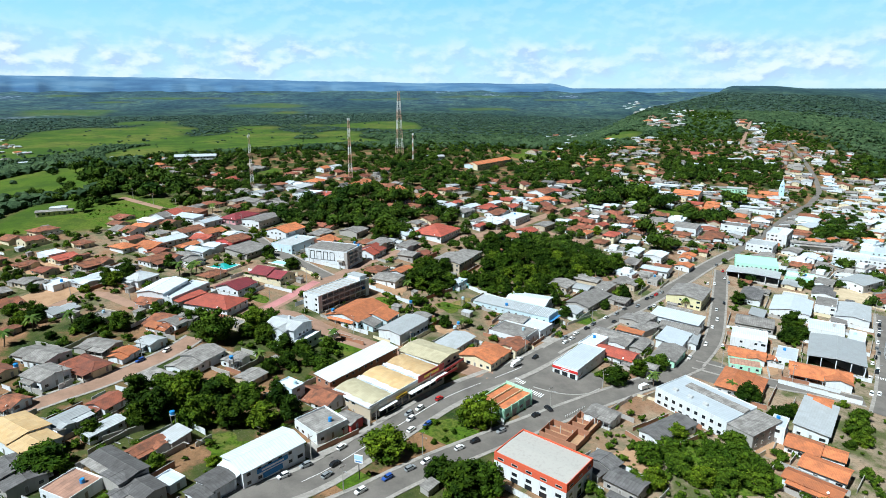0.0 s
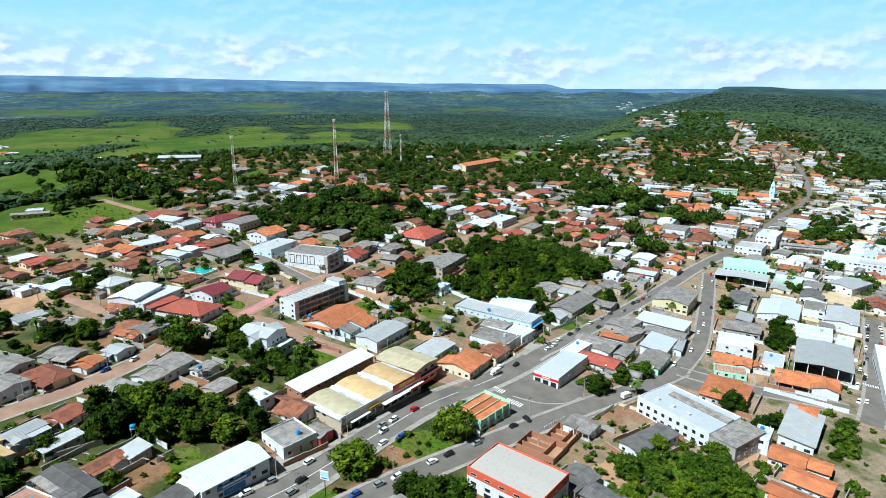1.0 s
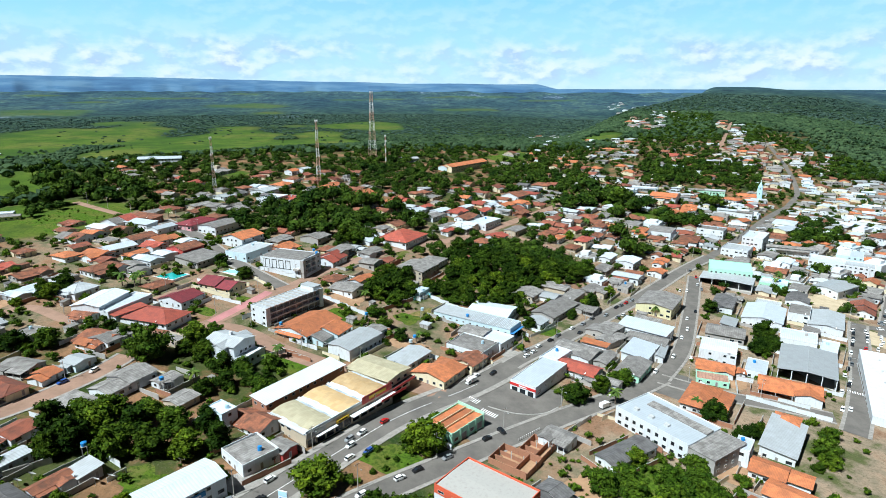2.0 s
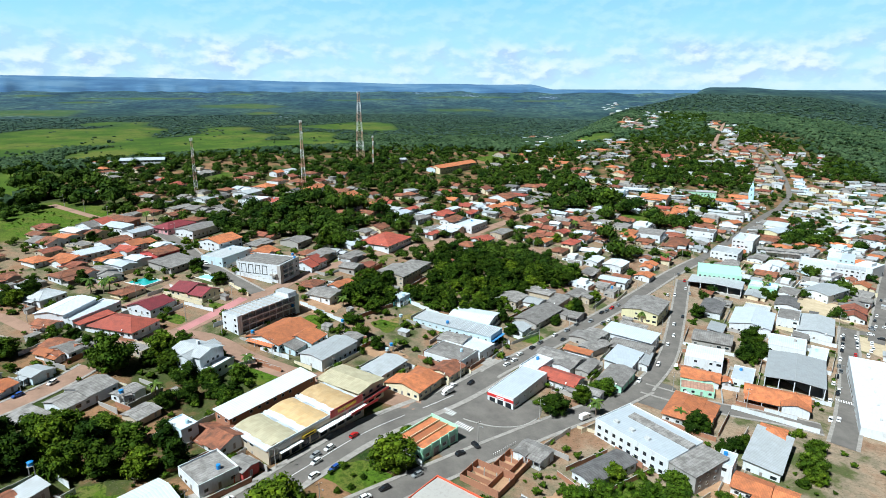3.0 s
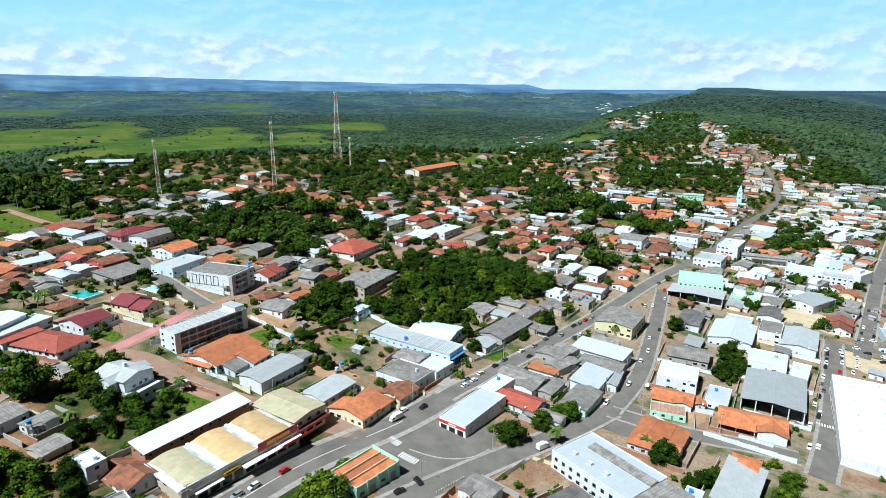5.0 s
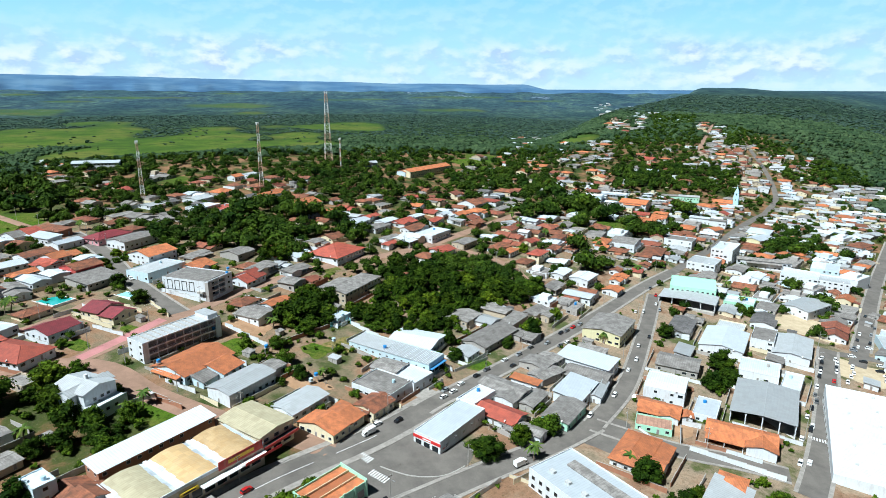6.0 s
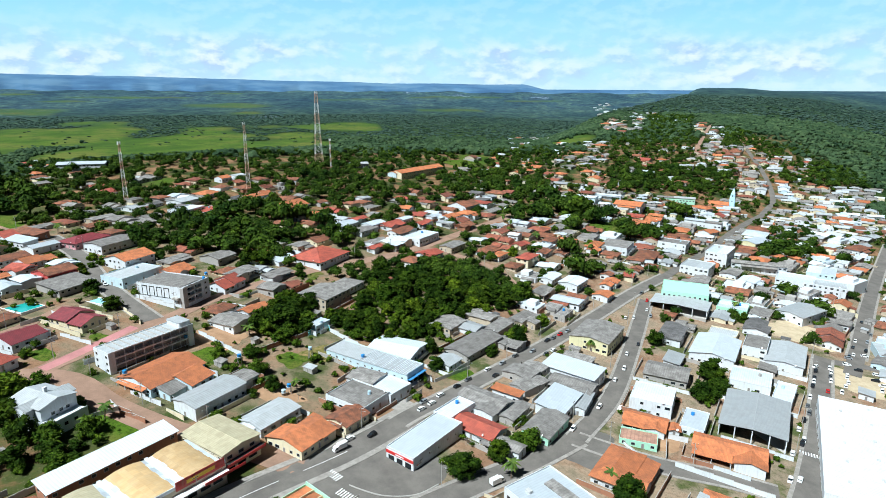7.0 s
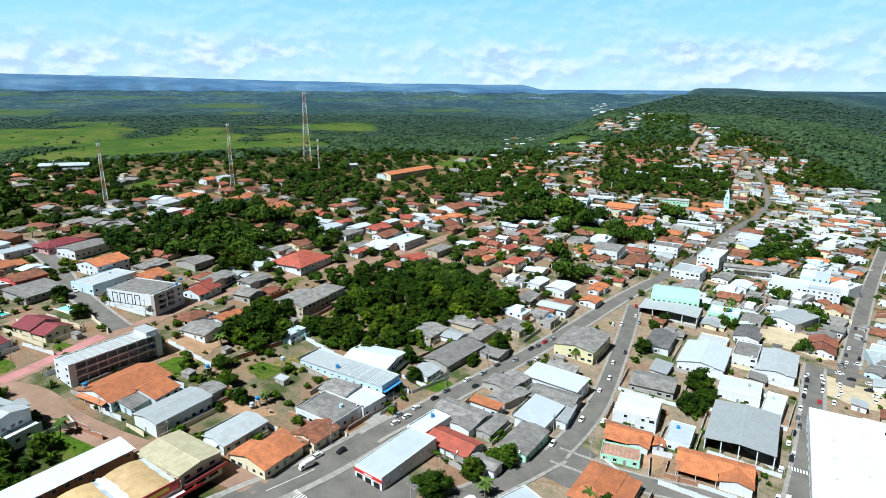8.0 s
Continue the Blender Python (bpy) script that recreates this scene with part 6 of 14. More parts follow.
far_house(570.7, 840.6, 15.4, 18.1, -35, 2.6, "g", "cr", "ru", detail=1)
far_house(446.4, 912.4, 10.5, 16.9, 62, 4, "g", "gy", "lg", detail=1)
far_house(535.9, 863.7, 9.9, 10.7, 48, 2.4, "g", "gy", "ru", detail=1)
far_house(382, 941, 10.1, 13.4, 58, 2.4, "g", "cr", "ru", detail=1)
far_house(514.8, 877.5, 12.2, 11.2, -42, 2.2, "f", "be", "gr", detail=1)
far_house(592.3, 830, 15.4, 17.7, -40, 2.8, "f", "cr", "wh", detail=1)
far_house(609.6, 817.4, 11.6, 12.9, 53, 2.6, "g", "cr", "wh", detail=1)
far_house(416.7, 930.7, 9.6, 11.9, 57, 2.2, "h", "wh", "or", detail=1)
far_house(333.4, 963.8, 11.1, 10.6, 49, 2.2, "g", "gy", "lg", detail=1)
far_house(630.8, 808.5, 15.6, 17.1, 49, 2.8, "g", "wh", "gr", detail=1)
far_house(512.4, 891.6, 10, 17.9, -29, 2.6, "g", "be", "ru", detail=1)
far_house(526, 884.4, 12, 14, -35, 2.8, "g", "cr", "ru", detail=1)
far_house(537.3, 877.7, 15.6, 9.4, -36, 2.2, "g", "wh", "lg", detail=1)
far_house(565.2, 863.5, 13.1, 18.3, -34, 2.6, "g", "wh", "wh", detail=1)
far_house(212.2, 1004.5, 15.9, 13.9, -31, 2.2, "g", "lb", "wh", detail=1)
far_house(627.2, 821.6, 9.4, 14.1, 52, 4, "g", "lb", "wh", detail=1)
far_house(329, 980.7, 13.2, 13.3, 52, 2.4, "g", "wh", "gr", detail=1)
far_house(396.8, 956.9, 9, 18.2, -31, 2.4, "g", "gy", "gr", detail=1)
far_house(501, 908.7, 14.5, 17.4, 47, 4, "g", "wh", "lg", detail=1)
far_house(616.1, 838.5, 13.1, 17.4, -28, 2.2, "g", "gy", "gr", detail=1)
far_house(590, 858.1, 12.8, 11.2, -29, 2.6, "g", "gy", "gr", detail=1)
far_house(646.6, 817.7, 12.1, 11.6, -28, 2.8, "g", "cr", "or", detail=1)
far_house(476.9, 931.5, 9.7, 17.1, -28, 2.4, "g", "gy", "wh", detail=1)
far_house(570.5, 880.8, 11.6, 16.2, 55, 2.4, "g", "wh", "or", detail=1)
far_house(517.7, 912.8, 9.6, 16.4, -31, 4, "g", "gy", "ru", detail=1)
far_house(500.3, 923.7, 9.3, 12.3, -29, 2.4, "g", "be", "gr", detail=1)
far_house(604.8, 860, 12.9, 14.9, 57, 2.6, "g", "gy", "gr", detail=1)
far_house(646.9, 830.3, 13, 15.1, -30, 2.6, "g", "gy", "lg", detail=1)
far_house(629.4, 845.7, 11, 15.8, -28, 2.6, "g", "gy", "lg", detail=1)
far_house(538.8, 906.4, 14.9, 18.2, 59, 4, "f", "gy", "gr", detail=1)
far_house(289.9, 1012.5, 10.2, 17.9, -43, 2.2, "g", "be", "gr", detail=1)
far_house(510.9, 930, 14.9, 9.6, -42, 2.8, "g", "wh", "or", detail=1)
far_house(668.5, 825.1, 9.5, 12.9, -27, 2.8, "g", "wh", "gr", detail=1)
far_house(620.2, 864.1, 12.4, 10.2, 58, 2.8, "g", "cr", "or", detail=1)
far_house(473.6, 952.2, 15.9, 12.7, -37, 2.8, "f", "wh", "gr", detail=1)
far_house(527.6, 925.6, 12.8, 11.1, 53, 2.4, "f", "be", "gr", detail=1)
far_house(500.1, 941.8, 13.1, 16.2, 61, 2.4, "g", "gy", "wh", detail=1)
far_house(641.1, 852.9, 11.4, 13, 58, 2.6, "g", "cr", "wh", detail=1)
far_house(606.8, 878, 12.5, 17.5, 53, 2.2, "g", "cr", "ru", detail=1)
far_house(554.8, 916.7, 14.6, 12.3, 59, 2.4, "f", "be", "gr", detail=1)
far_house(669.8, 836.3, 12.8, 12.9, 57, 2.6, "f", "gy", "gr", detail=1)
far_house(347.9, 1013.8, 14.9, 18.2, 52, 2.6, "h", "cr", "or", detail=1)
far_house(540.1, 929.1, 9.5, 13.1, 55, 2.2, "g", "be", "ru", detail=1)
far_house(584, 904.4, 10.4, 13.2, 57, 2.4, "g", "cr", "ru", detail=1)
far_house(601.3, 893.7, 9, 11.8, 61, 2.4, "g", "wh", "wh", detail=1)
far_house(653.9, 856, 11.3, 16.4, 60, 4, "g", "gy", "lg", detail=1)
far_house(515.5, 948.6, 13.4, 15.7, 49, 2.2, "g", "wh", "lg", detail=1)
far_house(528.3, 942.9, 14.9, 14.2, 53, 2.6, "g", "gy", "gr", detail=1)
far_house(683.4, 840.6, 13.2, 11.4, -40, 2.2, "f", "cr", "wh", detail=1)
far_house(491.8, 966.1, 10.6, 10.6, 61, 4, "g", "be", "ru", detail=1)
far_house(646.8, 870.6, 12.1, 17, 56, 2.6, "g", "gy", "lg", detail=1)
far_house(446.5, 988.8, 15.8, 11, -33, 2.6, "g", "gy", "gr", detail=1)
far_house(541.8, 941.3, 10.5, 9.3, -39, 4, "g", "be", "rb", detail=1)
far_house(410, 1005.5, 10.8, 12.7, 60, 2.8, "g", "be", "rb", detail=1)
far_house(334.1, 1031.8, 15.4, 15.1, 52, 2.4, "g", "wh", "gr", detail=1)
far_house(677.3, 851.5, 11.3, 11.4, 48, 2.8, "g", "gy", "gr", detail=1)
far_house(503, 965.6, 13.4, 11.5, 49, 2.2, "g", "wh", "gr", detail=1)
far_house(666.6, 862.7, 9.2, 13.2, -31, 2.8, "g", "gy", "gr", detail=1)
far_house(559.1, 936.6, 9.9, 10.3, -40, 4, "g", "cr", "ru", detail=1)
far_house(490.6, 976, 12.3, 11.5, 48, 4, "g", "be", "rb", detail=1)
far_house(587.7, 927.9, 15.4, 17.5, 49, 4, "g", "wh", "lg", detail=1)
far_house(532.9, 963.9, 10.3, 13.4, 58, 2.6, "h", "cr", "ru", detail=1)
far_house(673.6, 874.6, 10.4, 17.6, -35, 2.4, "g", "gy", "lg", detail=1)
far_house(419.4, 1020.7, 10.2, 11.1, -27, 2.2, "g", "gy", "ru", detail=1)
far_house(361.9, 1041.6, 12.7, 11.1, 49, 4, "f", "gy", "wh", detail=1)
far_house(520, 975.2, 12.4, 15.3, 55, 2.2, "g", "cr", "or", detail=1)
far_house(689.4, 865.4, 11.1, 12.4, 60, 2.6, "g", "gy", "lg", detail=1)
far_house(614.1, 920.7, 15.9, 14.5, 57, 2.6, "g", "gy", "gr", detail=1)
far_house(552.2, 960.8, 15.4, 11, 53, 4, "g", "be", "ru", detail=1)
far_house(509.7, 984.9, 9.2, 14, 53, 4, "f", "gy", "gr", detail=1)
far_house(629.9, 919.5, 9.1, 10.5, -36, 4, "g", "cr", "ru", detail=1)
far_house(405.6, 1037, 13.3, 9.9, 53, 2.4, "g", "gy", "wh", detail=1)
far_house(304.9, 1069.5, 12.4, 10.9, -32, 2.2, "g", "wh", "wh", detail=1)
far_house(541.2, 978.4, 11.3, 13.3, -37, 4, "g", "be", "rb", detail=1)
far_house(609.6, 937.8, 15.4, 18, 51, 2.8, "g", "cr", "ru", detail=1)
far_house(364.2, 1057.4, 14.2, 17.5, -41, 2.2, "g", "cr", "lg", detail=1)
far_house(559.8, 971, 13.1, 11.9, 49, 2.6, "f", "be", "gr", detail=1)
far_house(586, 955.8, 11.5, 16.8, -33, 2.2, "g", "cr", "re", detail=1)
far_house(702.1, 875.2, 9.2, 16.9, 50, 2.2, "g", "wh", "gr", detail=1)
far_house(598.2, 952.6, 11.2, 9.2, 61, 2.4, "g", "cr", "ru", detail=1)
far_house(490.4, 1013.6, 11.7, 17.6, 60, 2.6, "f", "wh", "wh", detail=1)
far_house(516.7, 1001.5, 9.7, 10.4, -36, 2.4, "g", "gy", "gr", detail=1)
far_house(344.1, 1070.8, 11.3, 12.9, -29, 2.8, "f", "gy", "wh", detail=1)
far_house(552.9, 985.6, 14.6, 14.6, -31, 2.8, "g", "gy", "gr", detail=1)
far_house(621.6, 944.7, 13.2, 10.9, 47, 2.4, "g", "wh", "wh", detail=1)
far_house(539.9, 993.6, 12.4, 17.8, 48, 2.4, "g", "cr", "ru", detail=1)
far_house(300.6, 1086.5, 11.1, 12, -32, 2.4, "h", "cr", "or", detail=1)
far_house(637.9, 940.1, 9.9, 14.7, 50, 2.2, "g", "be", "gr", detail=1)
far_house(603.4, 965, 14.3, 11, 58, 2.2, "g", "gy", "gr", detail=1)
far_house(589.5, 976.3, 9.9, 15.3, 60, 2.2, "g", "gy", "ru", detail=1)
far_house(527.9, 1011.1, 9.2, 15.9, -38, 2.2, "g", "wh", "gr", detail=1)
far_house(621.3, 958.7, 16, 9.8, -39, 2.4, "h", "cr", "ru", detail=1)
far_house(561.3, 996.8, 13.5, 14.8, 49, 4, "g", "cr", "ru", detail=1)
far_house(550.2, 1008.3, 9.3, 14.8, -36, 2.2, "g", "cr", "ru", detail=1)
far_house(638.5, 961.6, 11.3, 10.7, 47, 2.6, "f", "gy", "gr", detail=1)
far_house(617.5, 978.1, 15.1, 10.6, 48, 4, "g", "be", "rb", detail=1)
far_house(541.4, 1025, 9.3, 11.5, -34, 2.6, "h", "be", "rb", detail=1)
far_house(568.1, 1012.4, 15.2, 9.5, 55, 4, "h", "cr", "ru", detail=1)
far_house(536.3, 1037, 15.1, 17.2, -29, 4, "g", "gy", "gr", detail=1)
far_house(660.2, 967.7, 13.8, 12.4, -42, 2.2, "f", "gy", "gr", detail=1)
far_house(624.2, 993.7, 12.8, 15.1, 51, 2.4, "g", "wh", "wh", detail=1)
far_house(607, 1005.6, 11.1, 17.1, -40, 2.6, "g", "be", "gr", detail=1)
far_house(564.7, 1031.1, 15.1, 10, 47, 2.2, "g", "gy", "lg", detail=1)
far_house(553, 1040.2, 9.6, 11.6, -29, 2.8, "g", "be", "gr", detail=1)
far_house(584.4, 1027.9, 12.1, 9.5, 57, 2.6, "f", "gy", "gr", detail=1)
far_house(667.6, 977.9, 9.7, 15.4, 61, 2.8, "g", "cr", "re", detail=1)
far_house(643.4, 998.9, 12.3, 17.4, 58, 2.6, "g", "wh", "lg", detail=1)
far_house(576.5, 1043.8, 11.4, 14.9, 48, 2.6, "g", "gy", "lg", detail=1)
far_house(588.5, 1041.5, 9.7, 11.1, 54, 2.6, "g", "gy", "gr", detail=1)
far_house(607.2, 1031.5, 12, 9.4, 55, 2.8, "h", "cr", "or", detail=1)
far_house(560.4, 1069.3, 13.8, 18.2, 61, 2.8, "g", "cr", "lg", detail=1)
far_house(685.3, 1003.5, 9.5, 12.2, -34, 2.4, "g", "wh", "lg", detail=1)
far_house(614.5, 1052.2, 9.8, 15.1, -35, 2.4, "g", "gy", "lg", detail=1)
far_house(580.9, 1098.5, 9.2, 12.7, 55, 4, "g", "be", "gr", detail=1)
far_house(586.7, 1122.7, 12, 12.3, 57, 2.2, "f", "wh", "wh", detail=1)
far_house(440.7, 1190, 13.7, 11.3, -34, 2.4, "g", "be", "rb", detail=1)
far_house(611.2, 1152.1, 13.3, 15, -39, 2.4, "g", "wh", "wh", detail=1)
far_house(423.1, 1234.6, 10.8, 15.7, -28, 2.2, "g", "cr", "or", detail=1)
far_house(599.3, 1163.1, 13.4, 14.8, 61, 2.4, "g", "wh", "wh", detail=1)
far_house(473.7, 1229.4, 15.7, 12.9, 56, 4, "f", "gy", "gr", detail=1)
far_house(438.8, 1244, 11.7, 9.8, -34, 2.8, "g", "be", "gr", detail=1)
far_house(613.1, 1186.9, 14.3, 9.1, 48, 4, "g", "wh", "gr", detail=1)
far_house(490.2, 1241.6, 11.9, 10.8, -38, 4, "g", "gy", "lg", detail=1)
far_house(467.1, 1256.8, 14, 9.3, 62, 2.4, "g", "be", "ru", detail=1)
far_house(437.5, 1269, 13.3, 13.4, 55, 2.8, "g", "gy", "gr", detail=1)
far_house(598.9, 1210.2, 12.5, 11.3, 63, 2.6, "g", "cr", "or", detail=1)
far_house(621.7, 1199.4, 12, 13.6, 53, 4, "g", "be", "ru", detail=1)
far_house(452.9, 1273.1, 10.1, 9.6, -38, 2.8, "g", "gy", "lg", detail=1)
far_house(475.9, 1300.3, 13.4, 17.7, 61, 2.8, "g", "be", "gr", detail=1)
far_house(616.8, 1250.9, 9.3, 15.8, -30, 2.4, "g", "cr", "lg", detail=1)
far_house(476.8, 1318.6, 11.4, 17.1, 61, 2.6, "g", "be", "rb", detail=1)
far_house(512.1, 1312.6, 12.8, 10.1, -28, 2.4, "g", "gy", "wh", detail=1)
far_house(653.6, 1251.7, 12.7, 16.2, 53, 2.8, "g", "cr", "lg", detail=1)
far_house(633.2, 1274.6, 10.6, 14, 60, 2.2, "g", "be", "ru", detail=1)
far_house(456.8, 1346.6, 16, 16.5, -33, 4, "h", "cr", "or", detail=1)
far_house(664.9, 1262.5, 10.1, 15.6, -38, 2.8, "g", "gy", "lg", detail=1)
far_house(475.8, 1351.7, 15.7, 17.6, 51, 2.2, "g", "wh", "wh", detail=1)
far_house(630.2, 1289.1, 11, 11.2, -43, 2.8, "g", "wh", "wh", detail=1)
far_house(-683, 1225.6, 9.5, 14.5, -43, 2.4, "f", "wh", "wh", detail=1)
far_house(-656.1, 1243.7, 10.3, 14.7, -42, 4, "g", "gy", "gr", detail=1)
far_house(-645.8, 1251.9, 15.7, 11.2, 58, 2.6, "h", "cr", "ru", detail=1)
far_house(463.3, 1369.7, 12.4, 15.8, 53, 2.2, "g", "wh", "gr", detail=1)
far_house(639.6, 1300.5, 13.2, 13.7, 60, 2.4, "g", "cr", "or", detail=1)
far_house(525.7, 1353.4, 9.6, 11.8, -30, 4, "g", "gy", "wh", detail=1)
far_house(492.1, 1385.8, 15, 10.7, -37, 2.2, "f", "gy", "wh", detail=1)
far_house(-713.7, 1242, 10.5, 12.9, -28, 2.2, "g", "cr", "re", detail=1)
far_house(-661.7, 1277.6, 13, 15.3, -41, 2.2, "g", "wh", "wh", detail=1)
far_house(-814.2, 1178.3, 9.6, 18.4, -43, 2.4, "g", "cr", "wh", detail=1)
far_house(-696.3, 1262.8, 13.9, 10.2, -29, 4, "g", "wh", "wh", detail=1)
far_house(540, 1385.7, 12.6, 16.6, 60, 2.6, "g", "gy", "gr", detail=1)
far_house(-837.3, 1184.1, 9.4, 14.5, -39, 2.6, "g", "cr", "wh", detail=1)
far_house(490.5, 1413.9, 11.6, 11, -39, 2.8, "f", "be", "gr", detail=1)
far_house(652, 1350.6, 11.1, 16.9, 55, 2.2, "g", "wh", "gr", detail=1)
far_house(669.7, 1352, 13.6, 14.8, 62, 2.4, "g", "be", "ru", detail=1)
far_house(524.1, 1426.9, 10.1, 14.3, -38, 2.8, "g", "cr", "or", detail=1)
far_house(646, 1394.6, 12.2, 10.6, -34, 2.2, "g", "be", "ru", detail=1)
far_house(629.6, 1416.2, 15.2, 14.3, 55, 2.8, "g", "gy", "lg", detail=1)
far_house(505.8, 1467.6, 14.2, 11.6, 50, 2.6, "g", "cr", "or", detail=1)
far_house(-899.6, 1221.7, 10.2, 14.3, -41, 4, "f", "gy", "gr", detail=1)
far_house(563.5, 1465, 12.3, 9.4, -35, 2.8, "g", "gy", "lg", detail=1)
far_house(644.6, 1433.6, 13, 11.4, 47, 4, "g", "lb", "wh", detail=1)
far_house(690.1, 1432.8, 11, 13.8, -37, 2.4, "f", "wh", "gr", detail=1)
far_house(522.3, 1505.5, 14.4, 15.1, -34, 2.6, "g", "be", "ru", detail=1)
far_house(-914.1, 1250.8, 10.3, 9.1, -34, 2.2, "g", "wh", "gr", detail=1)
far_house(580.6, 1493.4, 13.3, 17.5, 59, 2.2, "h", "be", "ru", detail=1)
far_house(617.8, 1484.4, 12.5, 12.5, -34, 4, "g", "cr", "wh", detail=1)
far_house(535, 1552, 12.5, 15.1, -35, 2.2, "g", "be", "rb", detail=1)
far_house(666.8, 1513.7, 11.2, 12.9, 58, 2.8, "g", "lb", "wh", detail=1)
far_house(607.7, 1543.3, 12.3, 10.6, 56, 2.8, "f", "cr", "wh", detail=1)
far_house(699, 1511.6, 15.5, 16.8, -36, 2.6, "g", "wh", "gr", detail=1)
far_house(704.4, 1527, 9, 12.2, 53, 4, "g", "wh", "wh", detail=1)
far_house(320, 1646.1, 10.5, 9.9, -29, 2.8, "g", "gy", "lg", detail=1)
far_house(-947.4, 1334.6, 9.2, 10.4, 49, 4, "g", "gy", "lg", detail=1)
far_house(582.4, 1583.6, 10.1, 9.8, -31, 2.6, "g", "gy", "gr", detail=1)
far_house(643, 1563.4, 15.6, 12.9, -36, 2.4, "g", "gy", "lg", detail=1)
far_house(613.2, 1580.8, 15.8, 18.3, 58, 2.8, "f", "wh", "gr", detail=1)
far_house(306.9, 1666, 9.5, 18.1, 63, 2.2, "g", "be", "ru", detail=1)
far_house(-947, 1357.4, 10.5, 16.3, -36, 4, "g", "lb", "wh", detail=1)
far_house(600.3, 1597.3, 15.9, 13.1, 55, 2.8, "g", "lb", "wh", detail=1)
far_house(336.7, 1669.3, 10.6, 16.4, 58, 2.2, "g", "cr", "or", detail=1)
far_house(-979.8, 1372.7, 14, 10, 61, 2.6, "g", "cr", "or", detail=1)
far_house(352.6, 1697.8, 14, 17.1, 59, 2.8, "g", "lb", "wh", detail=1)
far_house(666.1, 1608.7, 12.8, 10, 49, 2.8, "g", "gy", "lg", detail=1)
far_house(-1015, 1368.9, 10.4, 11.7, -38, 4, "g", "gy", "lg", detail=1)
far_house(343.7, 1720, 11.5, 16, 61, 2.4, "g", "gy", "gr", detail=1)
far_house(313.3, 1745.3, 11.8, 10.6, -29, 2.6, "g", "lb", "wh", detail=1)
far_house(644.8, 1664.1, 10.4, 16, -34, 2.4, "g", "wh", "wh", detail=1)
far_house(423.5, 1744.7, 9.5, 9.1, -37, 2.4, "g", "wh", "gr", detail=1)
far_house(639.6, 1690.2, 10.6, 10, -42, 4, "g", "wh", "wh", detail=1)
far_house(677.6, 1681.6, 15.5, 13.6, -33, 2.6, "f", "gy", "gr", detail=1)
far_house(696.1, 1701.1, 10.8, 11.4, -41, 2.6, "g", "cr", "or", detail=1)
far_house(396.1, 1807.2, 14.4, 14.8, -36, 4, "g", "wh", "gr", detail=1)
far_house(702.2, 1719.4, 15.2, 15.6, 58, 2.8, "g", "gy", "lg", detail=1)
far_house(-1076.7, 1461.6, 12.1, 14.8, -29, 2.2, "f", "wh", "gr", detail=1)
far_house(649.1, 1746.7, 9.2, 16.7, 57, 2.6, "g", "wh", "gr", detail=1)
far_house(-1058.6, 1487.2, 13.6, 11.7, 57, 4, "g", "cr", "wh", detail=1)
far_house(-1073.2, 1485.7, 12.9, 13.7, 56, 2.4, "g", "cr", "wh", detail=1)
far_house(699.1, 1753.1, 10, 10.5, -34, 2.6, "g", "wh", "gr", detail=1)
far_house(-1106, 1499.5, 15.8, 16.8, -39, 2.6, "g", "wh", "gr", detail=1)
far_house(-1090.2, 1513.2, 10.2, 10.1, 49, 4, "g", "gy", "lg", detail=1)
far_house(-1114.1, 1512, 9.9, 17.8, 55, 2.8, "f", "gy", "gr", detail=1)
far_house(-1117.7, 1531, 11.4, 10.6, 54, 4, "h", "cr", "or", detail=1)
far_house(337.7, 1912.6, 10.3, 13.8, -37, 2.6, "f", "wh", "wh", detail=1)
far_house(409.9, 1938.6, 12.3, 17.4, -40, 2.2, "g", "gy", "gr", detail=1)
far_house(368.6, 1959.7, 12.8, 15.1, 63, 2.4, "g", "be", "ru", detail=1)
far_house(609.1, 1908.9, 9.2, 15.3, -38, 4, "g", "gy", "gr", detail=1)
far_house(646.3, 1957.8, 15.4, 13, -36, 2.2, "g", "gy", "lg", detail=1)
far_house(-1202.8, 1642.1, 14.2, 13, -29, 4, "g", "cr", "wh", detail=1)
far_house(661.3, 2008.3, 13, 10.6, -40, 2.8, "g", "gy", "lg", detail=1)
far_house(691.4, 2012.1, 12.1, 13.1, 58, 2.4, "g", "lb", "wh", detail=1)
far_house(731.7, 2079.3, 15.4, 11.4, 52, 4, "g", "cr", "or", detail=1)
far_house(751.5, 2076.3, 10, 9.5, -43, 2.6, "g", "gy", "lg", detail=1)
far_house(701.9, 2138.5, 15.1, 16.8, 52, 2.2, "g", "wh", "wh", detail=1)
far_house(723.5, 2298.7, 10.3, 12.2, -42, 2.8, "g", "cr", "or", detail=1)
far_house(1006.8, 3317, 12.1, 13.5, -31, 2.8, "g", "gy", "lg", detail=1)
far_house(1040.6, 3372.7, 11.6, 11.8, -29, 2.2, "g", "gy", "lg", detail=1)
far_house(1075.8, 3415, 14.7, 18.1, 50, 2.4, "f", "gy", "gr", detail=1)
far_house(1028.8, 3440.2, 15.2, 12.8, 62, 2.4, "g", "wh", "gr", detail=1)
far_house(1104.8, 3516, 9.7, 17.4, -41, 4, "f", "wh", "wh", detail=1)
far_house(1141, 3555.8, 14.6, 16.4, -41, 4, "f", "gy", "gr", detail=1)
far_house(1096.5, 3581.7, 10.3, 15.9, 54, 2.4, "g", "wh", "gr", detail=1)
far_house(1154.9, 3638.9, 14.5, 12.1, -32, 4, "g", "gy", "lg", detail=1)

